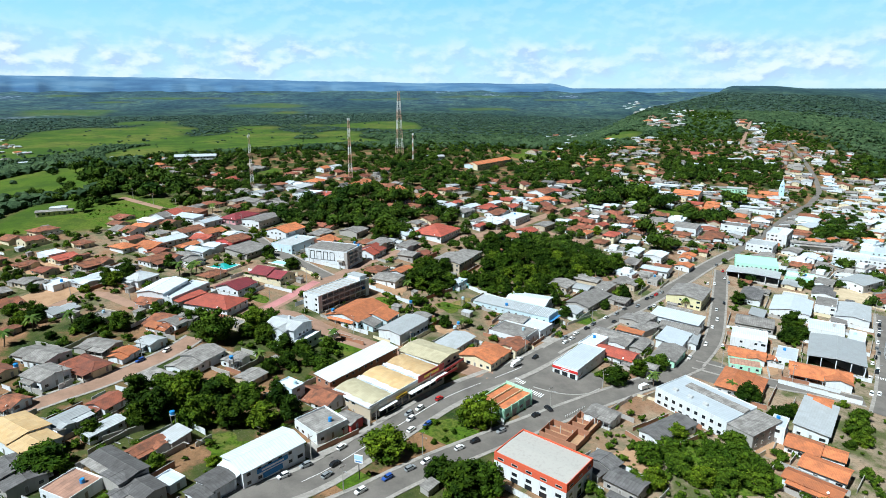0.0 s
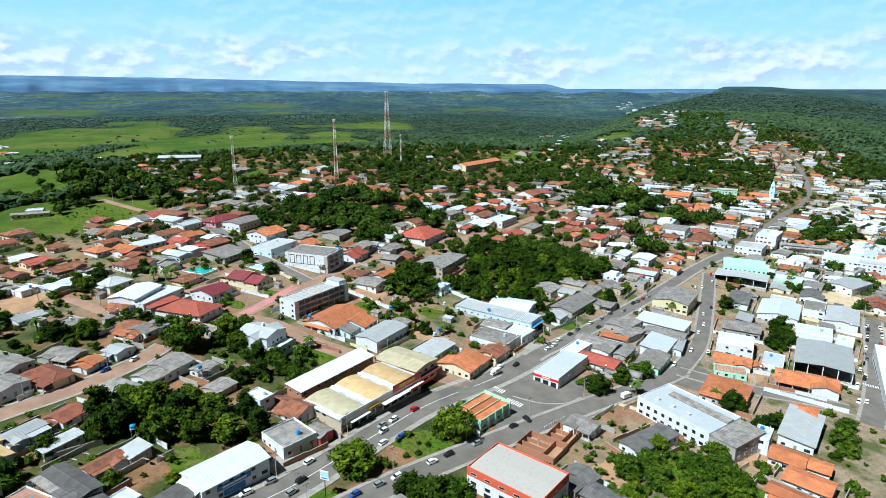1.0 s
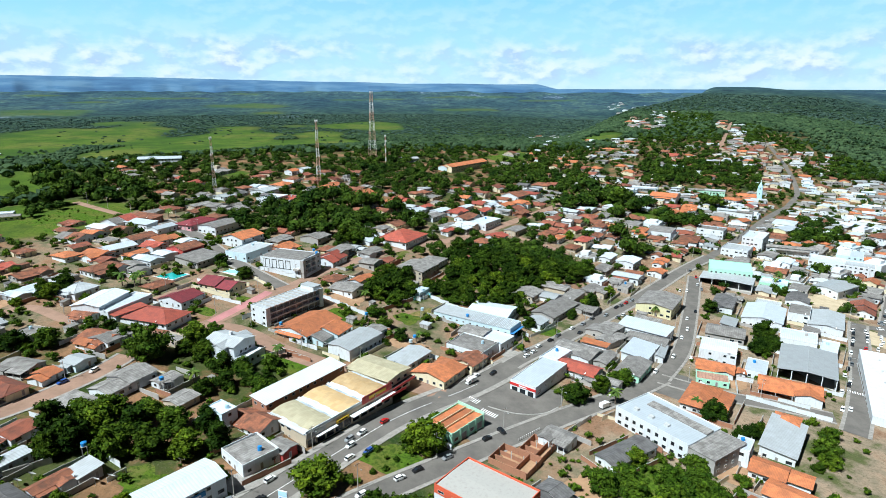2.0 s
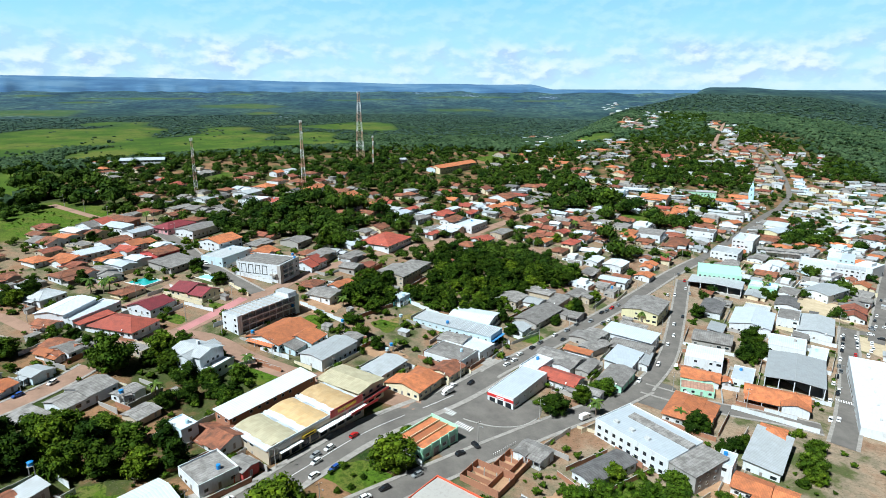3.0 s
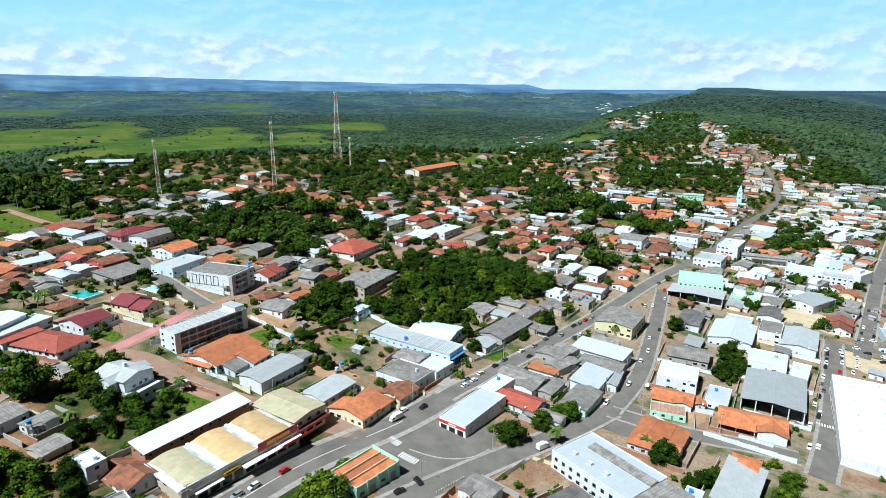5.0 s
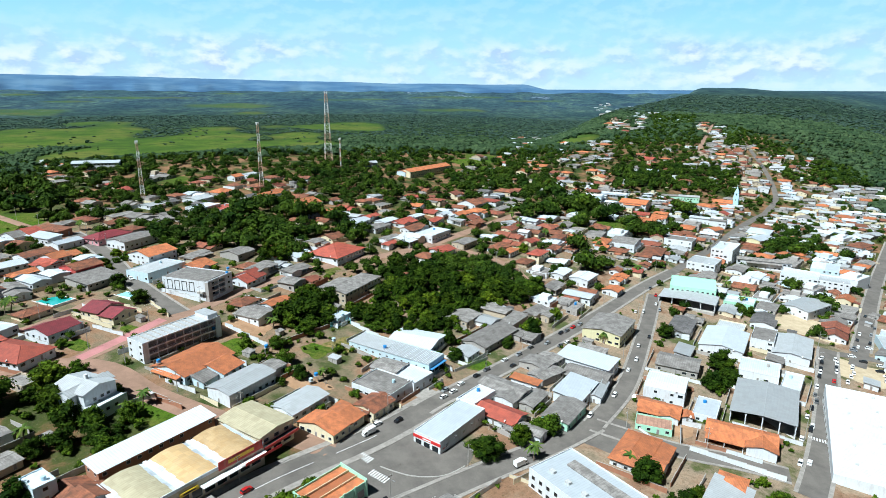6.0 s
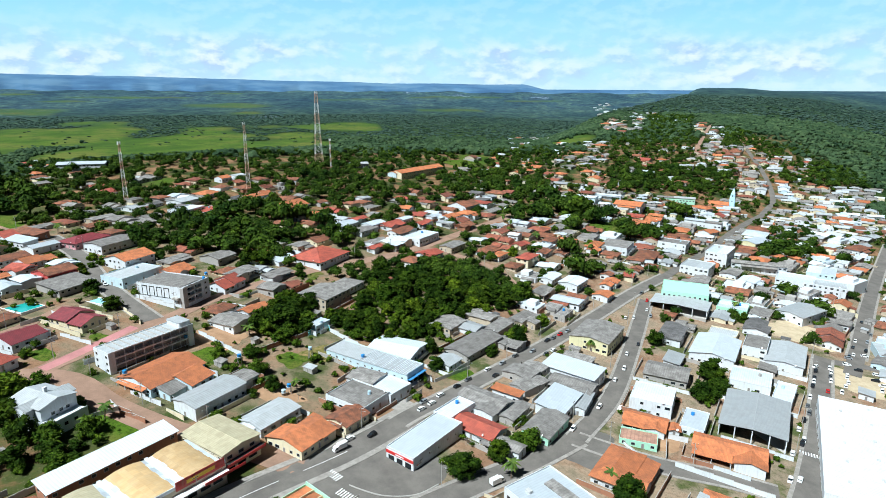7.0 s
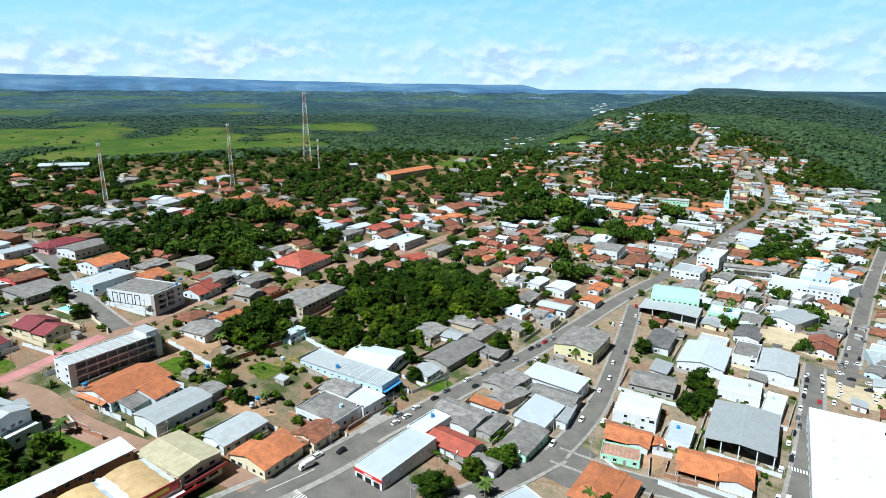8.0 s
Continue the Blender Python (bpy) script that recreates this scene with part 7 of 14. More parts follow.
# ---- trees ----
def quads_on(lumps, count, size, rnd, up=0.35):
    """Leaf sprays on the skins of some lumps (centre, radii): small bent quads."""
    v, f = [], []
    area = [r[0] * r[1] for c, r in lumps]
    for _ in range(count):
        c, r = rnd.choices(lumps, area)[0]
        while True:
            d = Vector((rnd.gauss(0, 1), rnd.gauss(0, 1), rnd.gauss(0, 1)))
            if d.length > 0.1:
                d.normalize()
                if d.z > -0.55:
                    break
        p = Vector(c) + Vector((d.x * r[0], d.y * r[1], d.z * r[2])) * rnd.uniform(0.66, 1.12)
        nrm = (d + Vector((rnd.gauss(0, 0.55), rnd.gauss(0, 0.55), rnd.gauss(0, 0.55) + up))).normalized()
        m = nrm.to_track_quat("Z", "Y").to_matrix()
        a = rnd.uniform(0, 6.28)
        s = size * rnd.uniform(0.6, 1.35)
        ca, sa = math.cos(a) * s, math.sin(a) * s
        o = len(v)
        for q in ((ca, sa, 0), (-sa * 0.7, ca * 0.7, s * 0.22), (-ca, -sa, 0), (sa * 0.7, -ca * 0.7, s * 0.22)):
            v.append(tuple(p + m @ Vector(q)))
        f.append((o, o + 1, o + 2, o + 3))
    return v, f


def lump_core(lumps, rnd, k=0.74, sub=2):
    """Rough inner masses that close the crown."""
    vv, ff = [], []
    for c, r in lumps:
        bm = bmesh.new()
        bmesh.ops.create_icosphere(bm, subdivisions=sub, radius=1)
        for q in bm.verts:
            n = 1 + 0.22 * noise.noise(q.co * 2.3 + Vector(c))
            q.co = Vector((q.co.x * r[0] * k * n + c[0], q.co.y * r[1] * k * n + c[1], q.co.z * r[2] * k * n + c[2]))
        o = len(vv)
        vv += [tuple(q.co) for q in bm.verts]
        ff += [tuple(o + w.index for w in q.verts) for q in bm.faces]
        bm.free()
    return vv, ff


def broad_tree(seed, tall, leafmat, leaves, spread=1.0):
    """A tree with a crown of radius 1 at scale one, tapered trunk and limbs."""
    rnd = random.Random(seed)
    tall = 0.5 + 0.32 * tall
    lumps = [((0, 0, tall), (0.58 * spread, 0.56 * spread, 0.52))]
    for i in range(9):
        a = i * 0.698 + rnd.uniform(-0.3, 0.3)
        d = rnd.uniform(0.45, 0.68) * spread
        r = rnd.uniform(0.22, 0.38)
        lumps.append(((math.cos(a) * d, math.sin(a) * d, tall + rnd.uniform(-0.34, 0.22)), (r, r * rnd.uniform(0.8, 1.2), r * rnd.uniform(0.7, 1.0))))
    for i in range(7):
        a = i * 0.898 + rnd.uniform(-0.3, 0.3)
        r, q = rnd.uniform(0.26, 0.36), rnd.uniform(0.38, 0.58) * spread
        lumps.append(((math.cos(a) * q, math.sin(a) * q, tall - rnd.uniform(0.36, 0.52)), (r, r, r * 0.9)))
    for i in range(6):
        a = i * 1.05 + rnd.uniform(-0.5, 0.5)
        r, q = rnd.uniform(0.17, 0.3), rnd.uniform(0.15, 0.45)
        lumps.append(((math.cos(a) * q, math.sin(a) * q, tall + rnd.uniform(0.25, 0.56)), (r, r, r * 0.85)))
    e = new("tree")
    trunk = [tube((0, 0, -0.25), (0.02, 0, tall * 0.55), 0.075, 0.05, 7)]
    for c, r in lumps[1:7]:
        trunk.append(tube((0.01, 0, tall * 0.5), (c[0] * 0.8, c[1] * 0.8, c[2]), 0.04, 0.015, 5))
    part("trunk", join(*trunk), BARK, e)
    part("crown", join(lump_core(lumps, rnd, 0.74, 1), quads_on(lumps, int(leaves * 1.95), 0.066, rnd, 0.2)), leafmat, e)
    return e


TREE_KINDS = [broad_tree(8, 0.85, LEAF_LIGHT, 950, 0.95), broad_tree(6, 0.75, LEAF_LIGHT, 900, 1.1), broad_tree(7, 1.15, LEAF, 850, 0.75), broad_tree(1, 0.85, LEAF, 1000), broad_tree(2, 0.95, LEAF, 1000, 0.95), broad_tree(3, 0.8, LEAF_LIGHT, 1000), broad_tree(4, 1.05, LEAF, 900, 0.85), broad_tree(5, 0.9, LEAF, 950, 1.05)]
FRESH_KINDS = [TREE_KINDS[0], TREE_KINDS[1], TREE_KINDS[5]]
BUSH_KINDS = [broad_tree(11, 0.55, LEAF_LIGHT, 500), broad_tree(12, 0.6, LEAF, 500)]


def palm_tree(seed):
    rnd = random.Random(seed)
    e = new("palm_tree")
    part("trunk", join(tube((0, 0, -0.4), (0.12, 0.05, 0.4), 0.035, 0.028, 7), tube((0.12, 0.05, 0.4), (0.16, 0.1, 0.8), 0.028, 0.022, 7)), BARK, e)
    for i in range(15):
        a, lift, ln = i * 0.419 + rnd.uniform(-0.15, 0.15), rnd.uniform(-0.1, 0.75), rnd.uniform(0.36, 0.48)
        v, f = [], []
        for k in range(7):
            t = k / 6
            r = ln * t
            z = 0.8 + lift * r - 0.9 * r * r / ln * (1.1 - lift * 0.5)
            x, y = 0.16 + r * math.cos(a), 0.1 + r * math.sin(a)
            wd = 0.085 * math.sin(math.pi * min(1, t * 0.85 + 0.12))
            v += [(x - wd * math.sin(a), y + wd * math.cos(a), z - wd * 0.55), (x, y, z), (x + wd * math.sin(a), y - wd * math.cos(a), z - wd * 0.55)]
        for k in range(6):
            o = 3 * k
            f += [(o, o + 1, o + 4, o + 3), (o + 1, o + 2, o + 5, o + 4)]
        part("frond", (v, f), PALM, e)
    return e


PALM_KINDS = [palm_tree(1), palm_tree(2)]


def banana_plant(seed):
    """A clump of stems with broad arching leaves, one metre high at scale one."""
    rnd = random.Random(seed)
    e = new("banana_plant")
    for k in range(3):
        a0, q = rnd.uniform(0, 6.28), 0.0 if k == 0 else rnd.uniform(0.15, 0.3)
        bx, by, top = q * math.cos(a0), q * math.sin(a0), rnd.uniform(0.35, 0.55)
        part("stem", tube((bx, by, -0.15), (bx, by, top), 0.045, 0.03, 6), PALM, e)
        for i in range(7):
            a, ln, lift = i * 0.9 + rnd.uniform(-0.3, 0.3), rnd.uniform(0.4, 0.6), rnd.uniform(0.5, 1.3)
            v, f = [], []
            for j in range(6):
                t = j / 5
                r = ln * t
                z = top + lift * r - 1.5 * r * r
                wd = 0.1 * math.sin(math.pi * min(1.0, 0.15 + 0.8 * t))
                x, y = bx + r * math.cos(a), by + r * math.sin(a)
                v += [(x - wd * math.sin(a), y + wd * math.cos(a), z - 0.03), (x, y, z), (x + wd * math.sin(a), y - wd * math.cos(a), z - 0.03)]
            for j in range(5):
                o = 3 * j
                f += [(o, o + 1, o + 4, o + 3), (o + 1, o + 2, o + 5, o + 4)]
            part("leaf", (v, f), LEAF_LIGHT, e)
    return e


BANANA_KINDS = [banana_plant(1)]
USED = {}


def planted(kinds, x, y, size, label, category, group, sink=0.0):
    TREES_AT.append((x, y, size))
    rnd = random.Random(round(x * 11 + y * 17))
    src = rnd.choice(kinds)
    m = pose(x, y, float(ground(x, y)) - sink, 0, 0, rnd.uniform(0, 360))
    src.scale = (1, 1, 1)
    ob = copy_thing(src, m)
    k = rnd.uniform(0.9, 1.1)
    ob.scale = (size, size * k, size * rnd.uniform(0.75, 1.12))
    return tagged(ob, label, category, group)


def tree(x, y, r):
    if math.hypot(x, y) > 440:
        far_tree(x, y, r)
        return
    k = 1.3 if -125 < x < -40 and y < 225 else 0.85 if -105 < x < -50 and 236 < y < 268 else 1.06
    if 55 < x < 120 and y < 205:
        planted(FRESH_KINDS, x, y, max(2.4, r * k), "leafy bright green garden tree with a lumpy crown", "tree", "trees of the town")
        return
    planted(TREE_KINDS, x, y, max(2.4, r * k), "broad dark green shade tree with a lumpy crown", "tree", "trees of the town")


def bush(x, y, r):
    planted(BUSH_KINDS, x, y, max(1.4, r), "low leafy green bush in a yard", "bush", "bushes of the town", 0.2)


def palm(x, y, r):
    planted(PALM_KINDS, x, y, r, "coconut palm with drooping green fronds", "palm tree", "palms of the town")


FAR_SHAPES, FINE_SHAPES = [], []
for seed in range(12):
    rnd = random.Random(40 + seed)
    fine = seed % 2
    lumps = [((0, 0, 0.8), (0.6, 0.6, 0.5))] + [((math.cos(a) * 0.52, math.sin(a) * 0.52, 0.75 + rnd.uniform(-0.25, 0.35)), (rnd.uniform(0.3, 0.44), 0.4, 0.36)) for a in (0.4, 2.4, 4.5)]
    fv, ff = join(lump_core(lumps, rnd, 0.8, 1), quads_on(lumps, 300 if fine else 85, 0.1 if fine else 0.18, rnd, 0.2), tube((0, 0, -0.3), (0, 0, 0.6), 0.07, 0.05, 5))[:2]
    (FINE_SHAPES if fine else FAR_SHAPES).append((np.array(fv), ff))
MASS = {"yard_shrubs": ([], []), "far_trees": ([], [])}


def lay(kind, x, y, r):
    """Trees past counting: one mass each for yards and for the far town."""
    if not off_street(x, y, r * 0.3) or any(math.hypot(x - a, y - b) < q for a, b, q in LANDMARKS):
        return
    TREES_AT.append((x, y, r))
    rnd = random.Random(round(x * 5 + y * 3))
    fv, ff = rnd.choice(FINE_SHAPES if r > 2.2 and math.hypot(x, y) < 760 or r > 7 else FAR_SHAPES)
    a = rnd.uniform(0, 6.28)
    c, s = math.cos(a) * r, math.sin(a) * r
    V = np.stack([x + fv[:, 0] * c - fv[:, 1] * s, y + fv[:, 0] * s + fv[:, 1] * c, float(ground(x, y)) - 0.1 * r + fv[:, 2] * r * rnd.uniform(0.8, 1.15)], 1)
    o = sum(len(q) for q in MASS[kind][0])
    MASS[kind][0].append(V)
    MASS[kind][1].extend(tuple(i + o for i in q) for q in ff)


def far_tree(x, y, r):
    lay("far_trees", x, y, max(2.6, r * 1.15))


def shrub(x, y, r):
    lay("yard_shrubs", x, y, r)


tree(13.7, 160, 6.8)
tree(6.9, 159.7, 7.6)
tree(64.6, 166.6, 3.5)
tree(69.7, 168.7, 4.4)
tree(-1.1, 167.4, 5.3)
tree(86, 171.4, 4.9)
tree(94.8, 170.8, 5.4)
tree(81.9, 177.2, 5.5)
tree(72.6, 182.6, 5.2)
tree(105.2, 170.1, 5.4)
tree(94.2, 177.7, 4.6)
tree(-19.6, 177.8, 8.7)
tree(104.7, 176.2, 6.4)
tree(81.8, 186.7, 5.8)
tree(97.3, 188.9, 4.4)
tree(105.3, 185.1, 5.8)
tree(13.6, 202.1, 8.7)
tree(89.3, 198.8, 4.6)
tree(110.2, 195.2, 5)
tree(-56.2, 195.3, 5)
tree(-65.6, 190.6, 5.3)
tree(-75.8, 189.4, 5.8)
tree(-63.8, 205.5, 5.2)
tree(-87.6, 187.9, 5.7)
tree(135.7, 215.9, 3.8)
tree(-74.7, 204, 5.7)
tree(77.6, 242.5, 6.3)
tree(162.2, 201.4, 4.1)
tree(141.8, 218.9, 4.4)
tree(-86.6, 200.6, 6.1)
tree(-122.9, 158.1, 6.2)
tree(-102.6, 189.4, 5.8)
tree(-107.1, 185.1, 4.7)
tree(164.5, 207.7, 5.3)
tree(-97.3, 197.3, 6)
tree(-47.8, 234.3, 4.1)
tree(147.6, 223.1, 2.8)
tree(132.8, 232.3, 6.4)
tree(-52.4, 232.9, 4.9)
tree(-86.5, 211.7, 4.8)
tree(91.9, 253, 6)
tree(-73.4, 228.7, 4)
tree(-56.1, 239.9, 5)
tree(-58.8, 239.3, 5.3)
tree(-67, 234.9, 4.6)
tree(-100.4, 209.6, 4.7)
tree(-107.5, 206.9, 5.2)
tree(-114.6, 200.4, 5.5)
tree(174.4, 220.6, 4.5)
tree(101.4, 261.6, 4.9)
tree(104.4, 261.4, 5.8)
tree(-64.4, 248.4, 5.5)
tree(-69.1, 257.9, 5)
tree(-82.3, 256.6, 7.5)
tree(1, 293, 4.3)
tree(-93, 259, 5.7)
tree(-105.3, 253.2, 9.3)
tree(-91.1, 269.3, 7.8)
tree(-8.2, 304.1, 4.5)
tree(70.6, 320.5, 4.9)
tree(-14.9, 318.5, 4.2)
tree(-151.5, 258.5, 6.3)
tree(-4.7, 335.1, 5.6)
tree(67.8, 338.2, 5.2)
tree(-162.7, 254, 5.6)
tree(47.1, 345.2, 3.8)
tree(36.1, 345.8, 4.1)
tree(-3.2, 343.1, 5)
tree(30, 347.2, 4)
tree(54, 347.9, 3.9)
tree(-15.3, 342.9, 5.3)
tree(40.7, 349, 3.3)
tree(47.1, 350.7, 3.6)
tree(3.2, 348.6, 5.7)
tree(194, 307.2, 7.5)
tree(36, 352.1, 2.9)
tree(-7.5, 348.4, 9.3)
tree(58.2, 352.3, 3)
tree(30.4, 353, 3.2)
tree(-17.8, 348.3, 7.9)
tree(52, 353.9, 3.2)
tree(25.1, 355, 3.8)
tree(63.3, 354.9, 3.5)
tree(-7.3, 352.1, 6.6)
tree(39.8, 356.3, 5.2)
tree(46.5, 356.7, 3.1)
tree(32.9, 358.6, 4.3)
tree(18, 358.3, 4.5)
tree(57.2, 359.4, 5.5)
tree(68.1, 358.6, 4.3)
tree(27.5, 360, 5.3)
tree(3.5, 359.5, 5.1)
tree(48.2, 362.1, 3.1)
tree(40, 363, 4.6)
tree(62.2, 362.8, 5)
tree(72, 362.5, 4.4)
tree(114.8, 354.9, 6.5)
tree(205.7, 315.4, 5.4)
tree(55.5, 364.6, 3.3)
tree(33.4, 365.2, 2.3)
tree(70.8, 364, 2.7)
tree(-5.6, 362.2, 6.9)
tree(55.5, 365.9, 2.5)
tree(26.7, 366.1, 1.9)
tree(114, 357.4, 6.3)
tree(-12.8, 361.9, 6.5)
tree(14, 366.5, 3.7)
tree(21.3, 367.2, 3.9)
tree(49.2, 367.9, 4.1)
tree(48.3, 369, 2.1)
tree(61, 368.4, 3.4)
tree(66.5, 368, 1.9)
tree(-2.4, 366.3, 6.3)
tree(55.6, 370.3, 2.1)
tree(35.9, 370.9, 4.7)
tree(30.2, 370.8, 4)
tree(67.2, 370.2, 4.6)
tree(41.7, 371.6, 2.8)
tree(17.9, 372.1, 2.7)
tree(209, 323.6, 6.5)
tree(24.8, 372.8, 2.8)
tree(-10.5, 369.7, 5.9)
tree(51.5, 374.9, 4.1)
tree(62.5, 374.6, 4.2)
tree(52.2, 375.6, 2.7)
tree(68.2, 374.6, 4.9)
tree(60.7, 375.4, 3.6)
tree(206.9, 328.5, 7.2)
tree(33.6, 376.1, 2.7)
tree(44.7, 377.4, 2.3)
tree(69.9, 377.1, 4.2)
tree(43.7, 379, 4)
tree(1.2, 376.7, 6.4)
tree(53.4, 379, 5.7)
tree(82, 377, 2.1)
tree(209.5, 333, 5.2)
tree(-9.6, 377.9, 5.7)
tree(67, 381.2, 3.8)
tree(62.8, 381.6, 3.1)
tree(29.7, 382.4, 6)
tree(-94.4, 353.8, 5.2)
tree(53, 382.9, 3)
tree(59, 383.8, 5.7)
tree(78.5, 382.1, 3.1)
tree(42, 384.8, 3.7)
tree(85.7, 382.1, 3.4)
tree(49.8, 385.2, 5.1)
tree(76.8, 383.3, 5.5)
tree(48, 386.2, 4.1)
tree(71.2, 385.3, 2.1)
tree(40.4, 387.9, 3.3)
tree(82.9, 387.4, 4.2)
tree(52.3, 390.4, 3.7)
tree(62.4, 390.1, 3.9)
tree(88.6, 387.4, 4.2)
tree(69.3, 390.1, 4.3)
tree(67.6, 390.5, 3.3)
tree(60.2, 391.5, 3.2)
tree(80.7, 389.7, 2.4)
tree(77.1, 390.4, 6.2)
tree(51.8, 393.2, 5)
tree(30.6, 394.1, 4.8)
tree(89.7, 390.6, 3.2)
tree(133.4, 381.9, 4.6)
tree(41.3, 395.8, 7.3)
tree(76, 394.9, 4.8)
tree(84, 394.5, 7.5)
tree(62.2, 396.7, 3.3)
tree(84.8, 394.5, 2)
tree(68.9, 397.2, 3.4)
tree(101.6, 393, 3.9)
tree(94, 395.5, 6.2)
tree(74.4, 398.2, 5.4)
tree(36.4, 402.4, 6.8)
tree(67.5, 401.4, 3.6)
tree(81.4, 400.4, 2.1)
tree(45, 402.9, 6)
tree(51.7, 403, 7.4)
tree(75.1, 402.1, 3.2)
tree(194.4, 367.9, 5.7)
tree(85.9, 401.6, 3.3)
tree(109.9, 398.4, 3.6)
tree(-164, 340.3, 5)
tree(73.2, 405.1, 6.1)
tree(93.6, 403.3, 5.1)
tree(32.6, 408.1, 4.1)
tree(60.1, 408.4, 4.4)
tree(100.7, 405.6, 7)
tree(87.3, 408.1, 3.9)
tree(42.4, 411.4, 3.9)
tree(115.9, 404.1, 7.3)
tree(79.2, 410.3, 4.6)
tree(70.2, 412.3, 7.1)
tree(107.2, 407.4, 3.9)
tree(47.6, 416.2, 5)
tree(54.2, 417, 3.6)
tree(99.4, 412.6, 6.8)
tree(33, 418.6, 3.9)
tree(91.4, 417.2, 6.1)
tree(84.3, 418.5, 6.2)
tree(109.1, 415.3, 7.2)
tree(65.3, 421.4, 7)
tree(39.8, 422.6, 3.9)
tree(74.4, 421.8, 5.9)
tree(53.7, 423.9, 5.6)
tree(125.2, 414.1, 4)
tree(117.7, 415.9, 4)
tree(80.6, 424.3, 3.1)
tree(97.3, 422.3, 6.4)
tree(47.8, 427.4, 4.4)
tree(35, 428, 3.8)
tree(65.1, 428.3, 4.4)
tree(104.4, 423.8, 6.3)
tree(58.5, 429.3, 7.3)
tree(113, 422.7, 3.6)
tree(87.1, 427.3, 7.1)
tree(41.4, 430.8, 5.6)
tree(127.4, 420.6, 7.5)
tree(71.9, 431, 4.4)
tree(80.4, 432.1, 3.2)
tree(119.7, 426, 6.2)
tree(49.4, 434.8, 5.7)
tree(37, 435.8, 7.4)
tree(96.4, 433.3, 6.6)
tree(56, 438.1, 7.1)
tree(63.4, 437.9, 6.3)
tree(109.8, 432.3, 6.6)
tree(75.6, 438.9, 7)
tree(84.1, 438.6, 4.7)
tree(95.5, 440.2, 5.5)
tree(-47.1, 434.9, 7.4)
tree(-38.3, 437.2, 7.5)
tree(102.9, 440.2, 6.8)
tree(57.2, 445.3, 4.2)
tree(67.1, 446.3, 5)
tree(110.6, 441.5, 5.7)
tree(82, 447.3, 3.8)
tree(75.2, 448.8, 6.7)
tree(96.1, 449, 7.3)
tree(-32.3, 446.6, 6.7)
tree(88.8, 450.3, 5)
tree(65.6, 454.3, 6.6)
tree(73.2, 455.4, 6.9)
tree(105.8, 452.1, 3.2)
tree(83.9, 456.5, 4.6)
tree(-39.6, 452.6, 6.8)
tree(100.3, 456.3, 4.8)
tree(90.7, 457.9, 5.3)
tree(-62.8, 448.8, 8.6)
tree(78.5, 460.7, 4.9)
tree(97.2, 462.4, 5.5)
tree(-73.2, 453, 9.6)
tree(-85.7, 449.9, 9.5)
tree(-46, 460.7, 10.8)
tree(296, 383.5, 6)
tree(-95.9, 453, 8.6)
tree(-31.9, 470.7, 5.4)
tree(-57.3, 466.5, 5.6)
tree(-121.4, 448.9, 7.6)
tree(-71.2, 466.2, 5.8)
tree(-53.7, 470.6, 10)
tree(-44.2, 475.7, 6.5)
tree(3.4, 482.9, 7.2)
tree(-98.7, 464.5, 6.6)
tree(-113.8, 459.2, 6.1)
tree(-39.3, 480.8, 10.3)
tree(-82.7, 470.4, 5)
tree(-33.4, 483.3, 7)
tree(175.5, 468.3, 11.3)
tree(-70.2, 477.6, 5.2)
tree(-26, 488.3, 7.3)
tree(-48.7, 486.1, 8)
tree(-59.9, 484.3, 6.5)
tree(-3.7, 494.9, 8.5)
tree(-93.3, 477.5, 4.3)
tree(-108, 473, 4.2)
tree(-119.8, 468.9, 6.8)
tree(-80.8, 482.5, 6.4)
tree(-131.5, 466.6, 7.3)
tree(-37, 494.9, 4.6)
tree(188.4, 476, 9.4)
tree(-72.2, 489.7, 7.4)
tree(8.5, 503.9, 7.6)
tree(-68.5, 494.4, 10.5)
tree(-88, 489.8, 10.4)
tree(-103.4, 485.4, 7.9)
tree(-116.5, 481.3, 4.5)
tree(-63.6, 497.7, 4.2)
tree(-51.6, 500.6, 6.5)
tree(-38.4, 507, 6.4)
tree(-88, 495.8, 7.8)
tree(-132.4, 483.8, 5.4)
tree(-114.3, 492.3, 5.1)
tree(-102.6, 496.5, 8)
tree(-14.6, 522.2, 11.2)
tree(-74.3, 512.2, 4.9)
tree(-142.7, 489.4, 4)
tree(-59.1, 516.5, 4.1)
tree(-99.6, 507.8, 5.5)
tree(330.7, 428.4, 8.7)
tree(-116.7, 503, 4.2)
tree(-128.6, 498.8, 4.2)
tree(-43.5, 522.8, 11.1)
tree(178.9, 510.5, 10.1)
tree(-117, 504.6, 8.5)
tree(303.6, 451.6, 6)
tree(-89.6, 516.9, 7.6)
tree(-55.4, 528, 11.2)
tree(-33.6, 532.1, 10.2)
tree(-79.1, 523.1, 4.1)
tree(-85.2, 522.3, 12.2)
tree(-108.2, 515.9, 6.2)
tree(-138.1, 509.9, 4.3)
tree(-95, 528.7, 7.6)
tree(-129.6, 517.5, 4.5)
tree(-35.2, 545.1, 7)
tree(-71, 540, 10.3)
tree(-151.8, 514, 6.6)
tree(329.8, 464.9, 7.3)
tree(-63.8, 550.3, 10.5)
tree(-83, 553.9, 9.4)
tree(121.8, 564.1, 11)
tree(-286.5, 463.5, 6)
tree(-229.4, 509.4, 12.8)
tree(-18.1, 588.6, 5.2)
tree(-279.6, 487.3, 5.2)
tree(-0.3, 598.4, 5.1)
tree(-256.5, 516.7, 13)
tree(-17.9, 601.5, 4.6)
tree(-31.5, 602.7, 7.3)
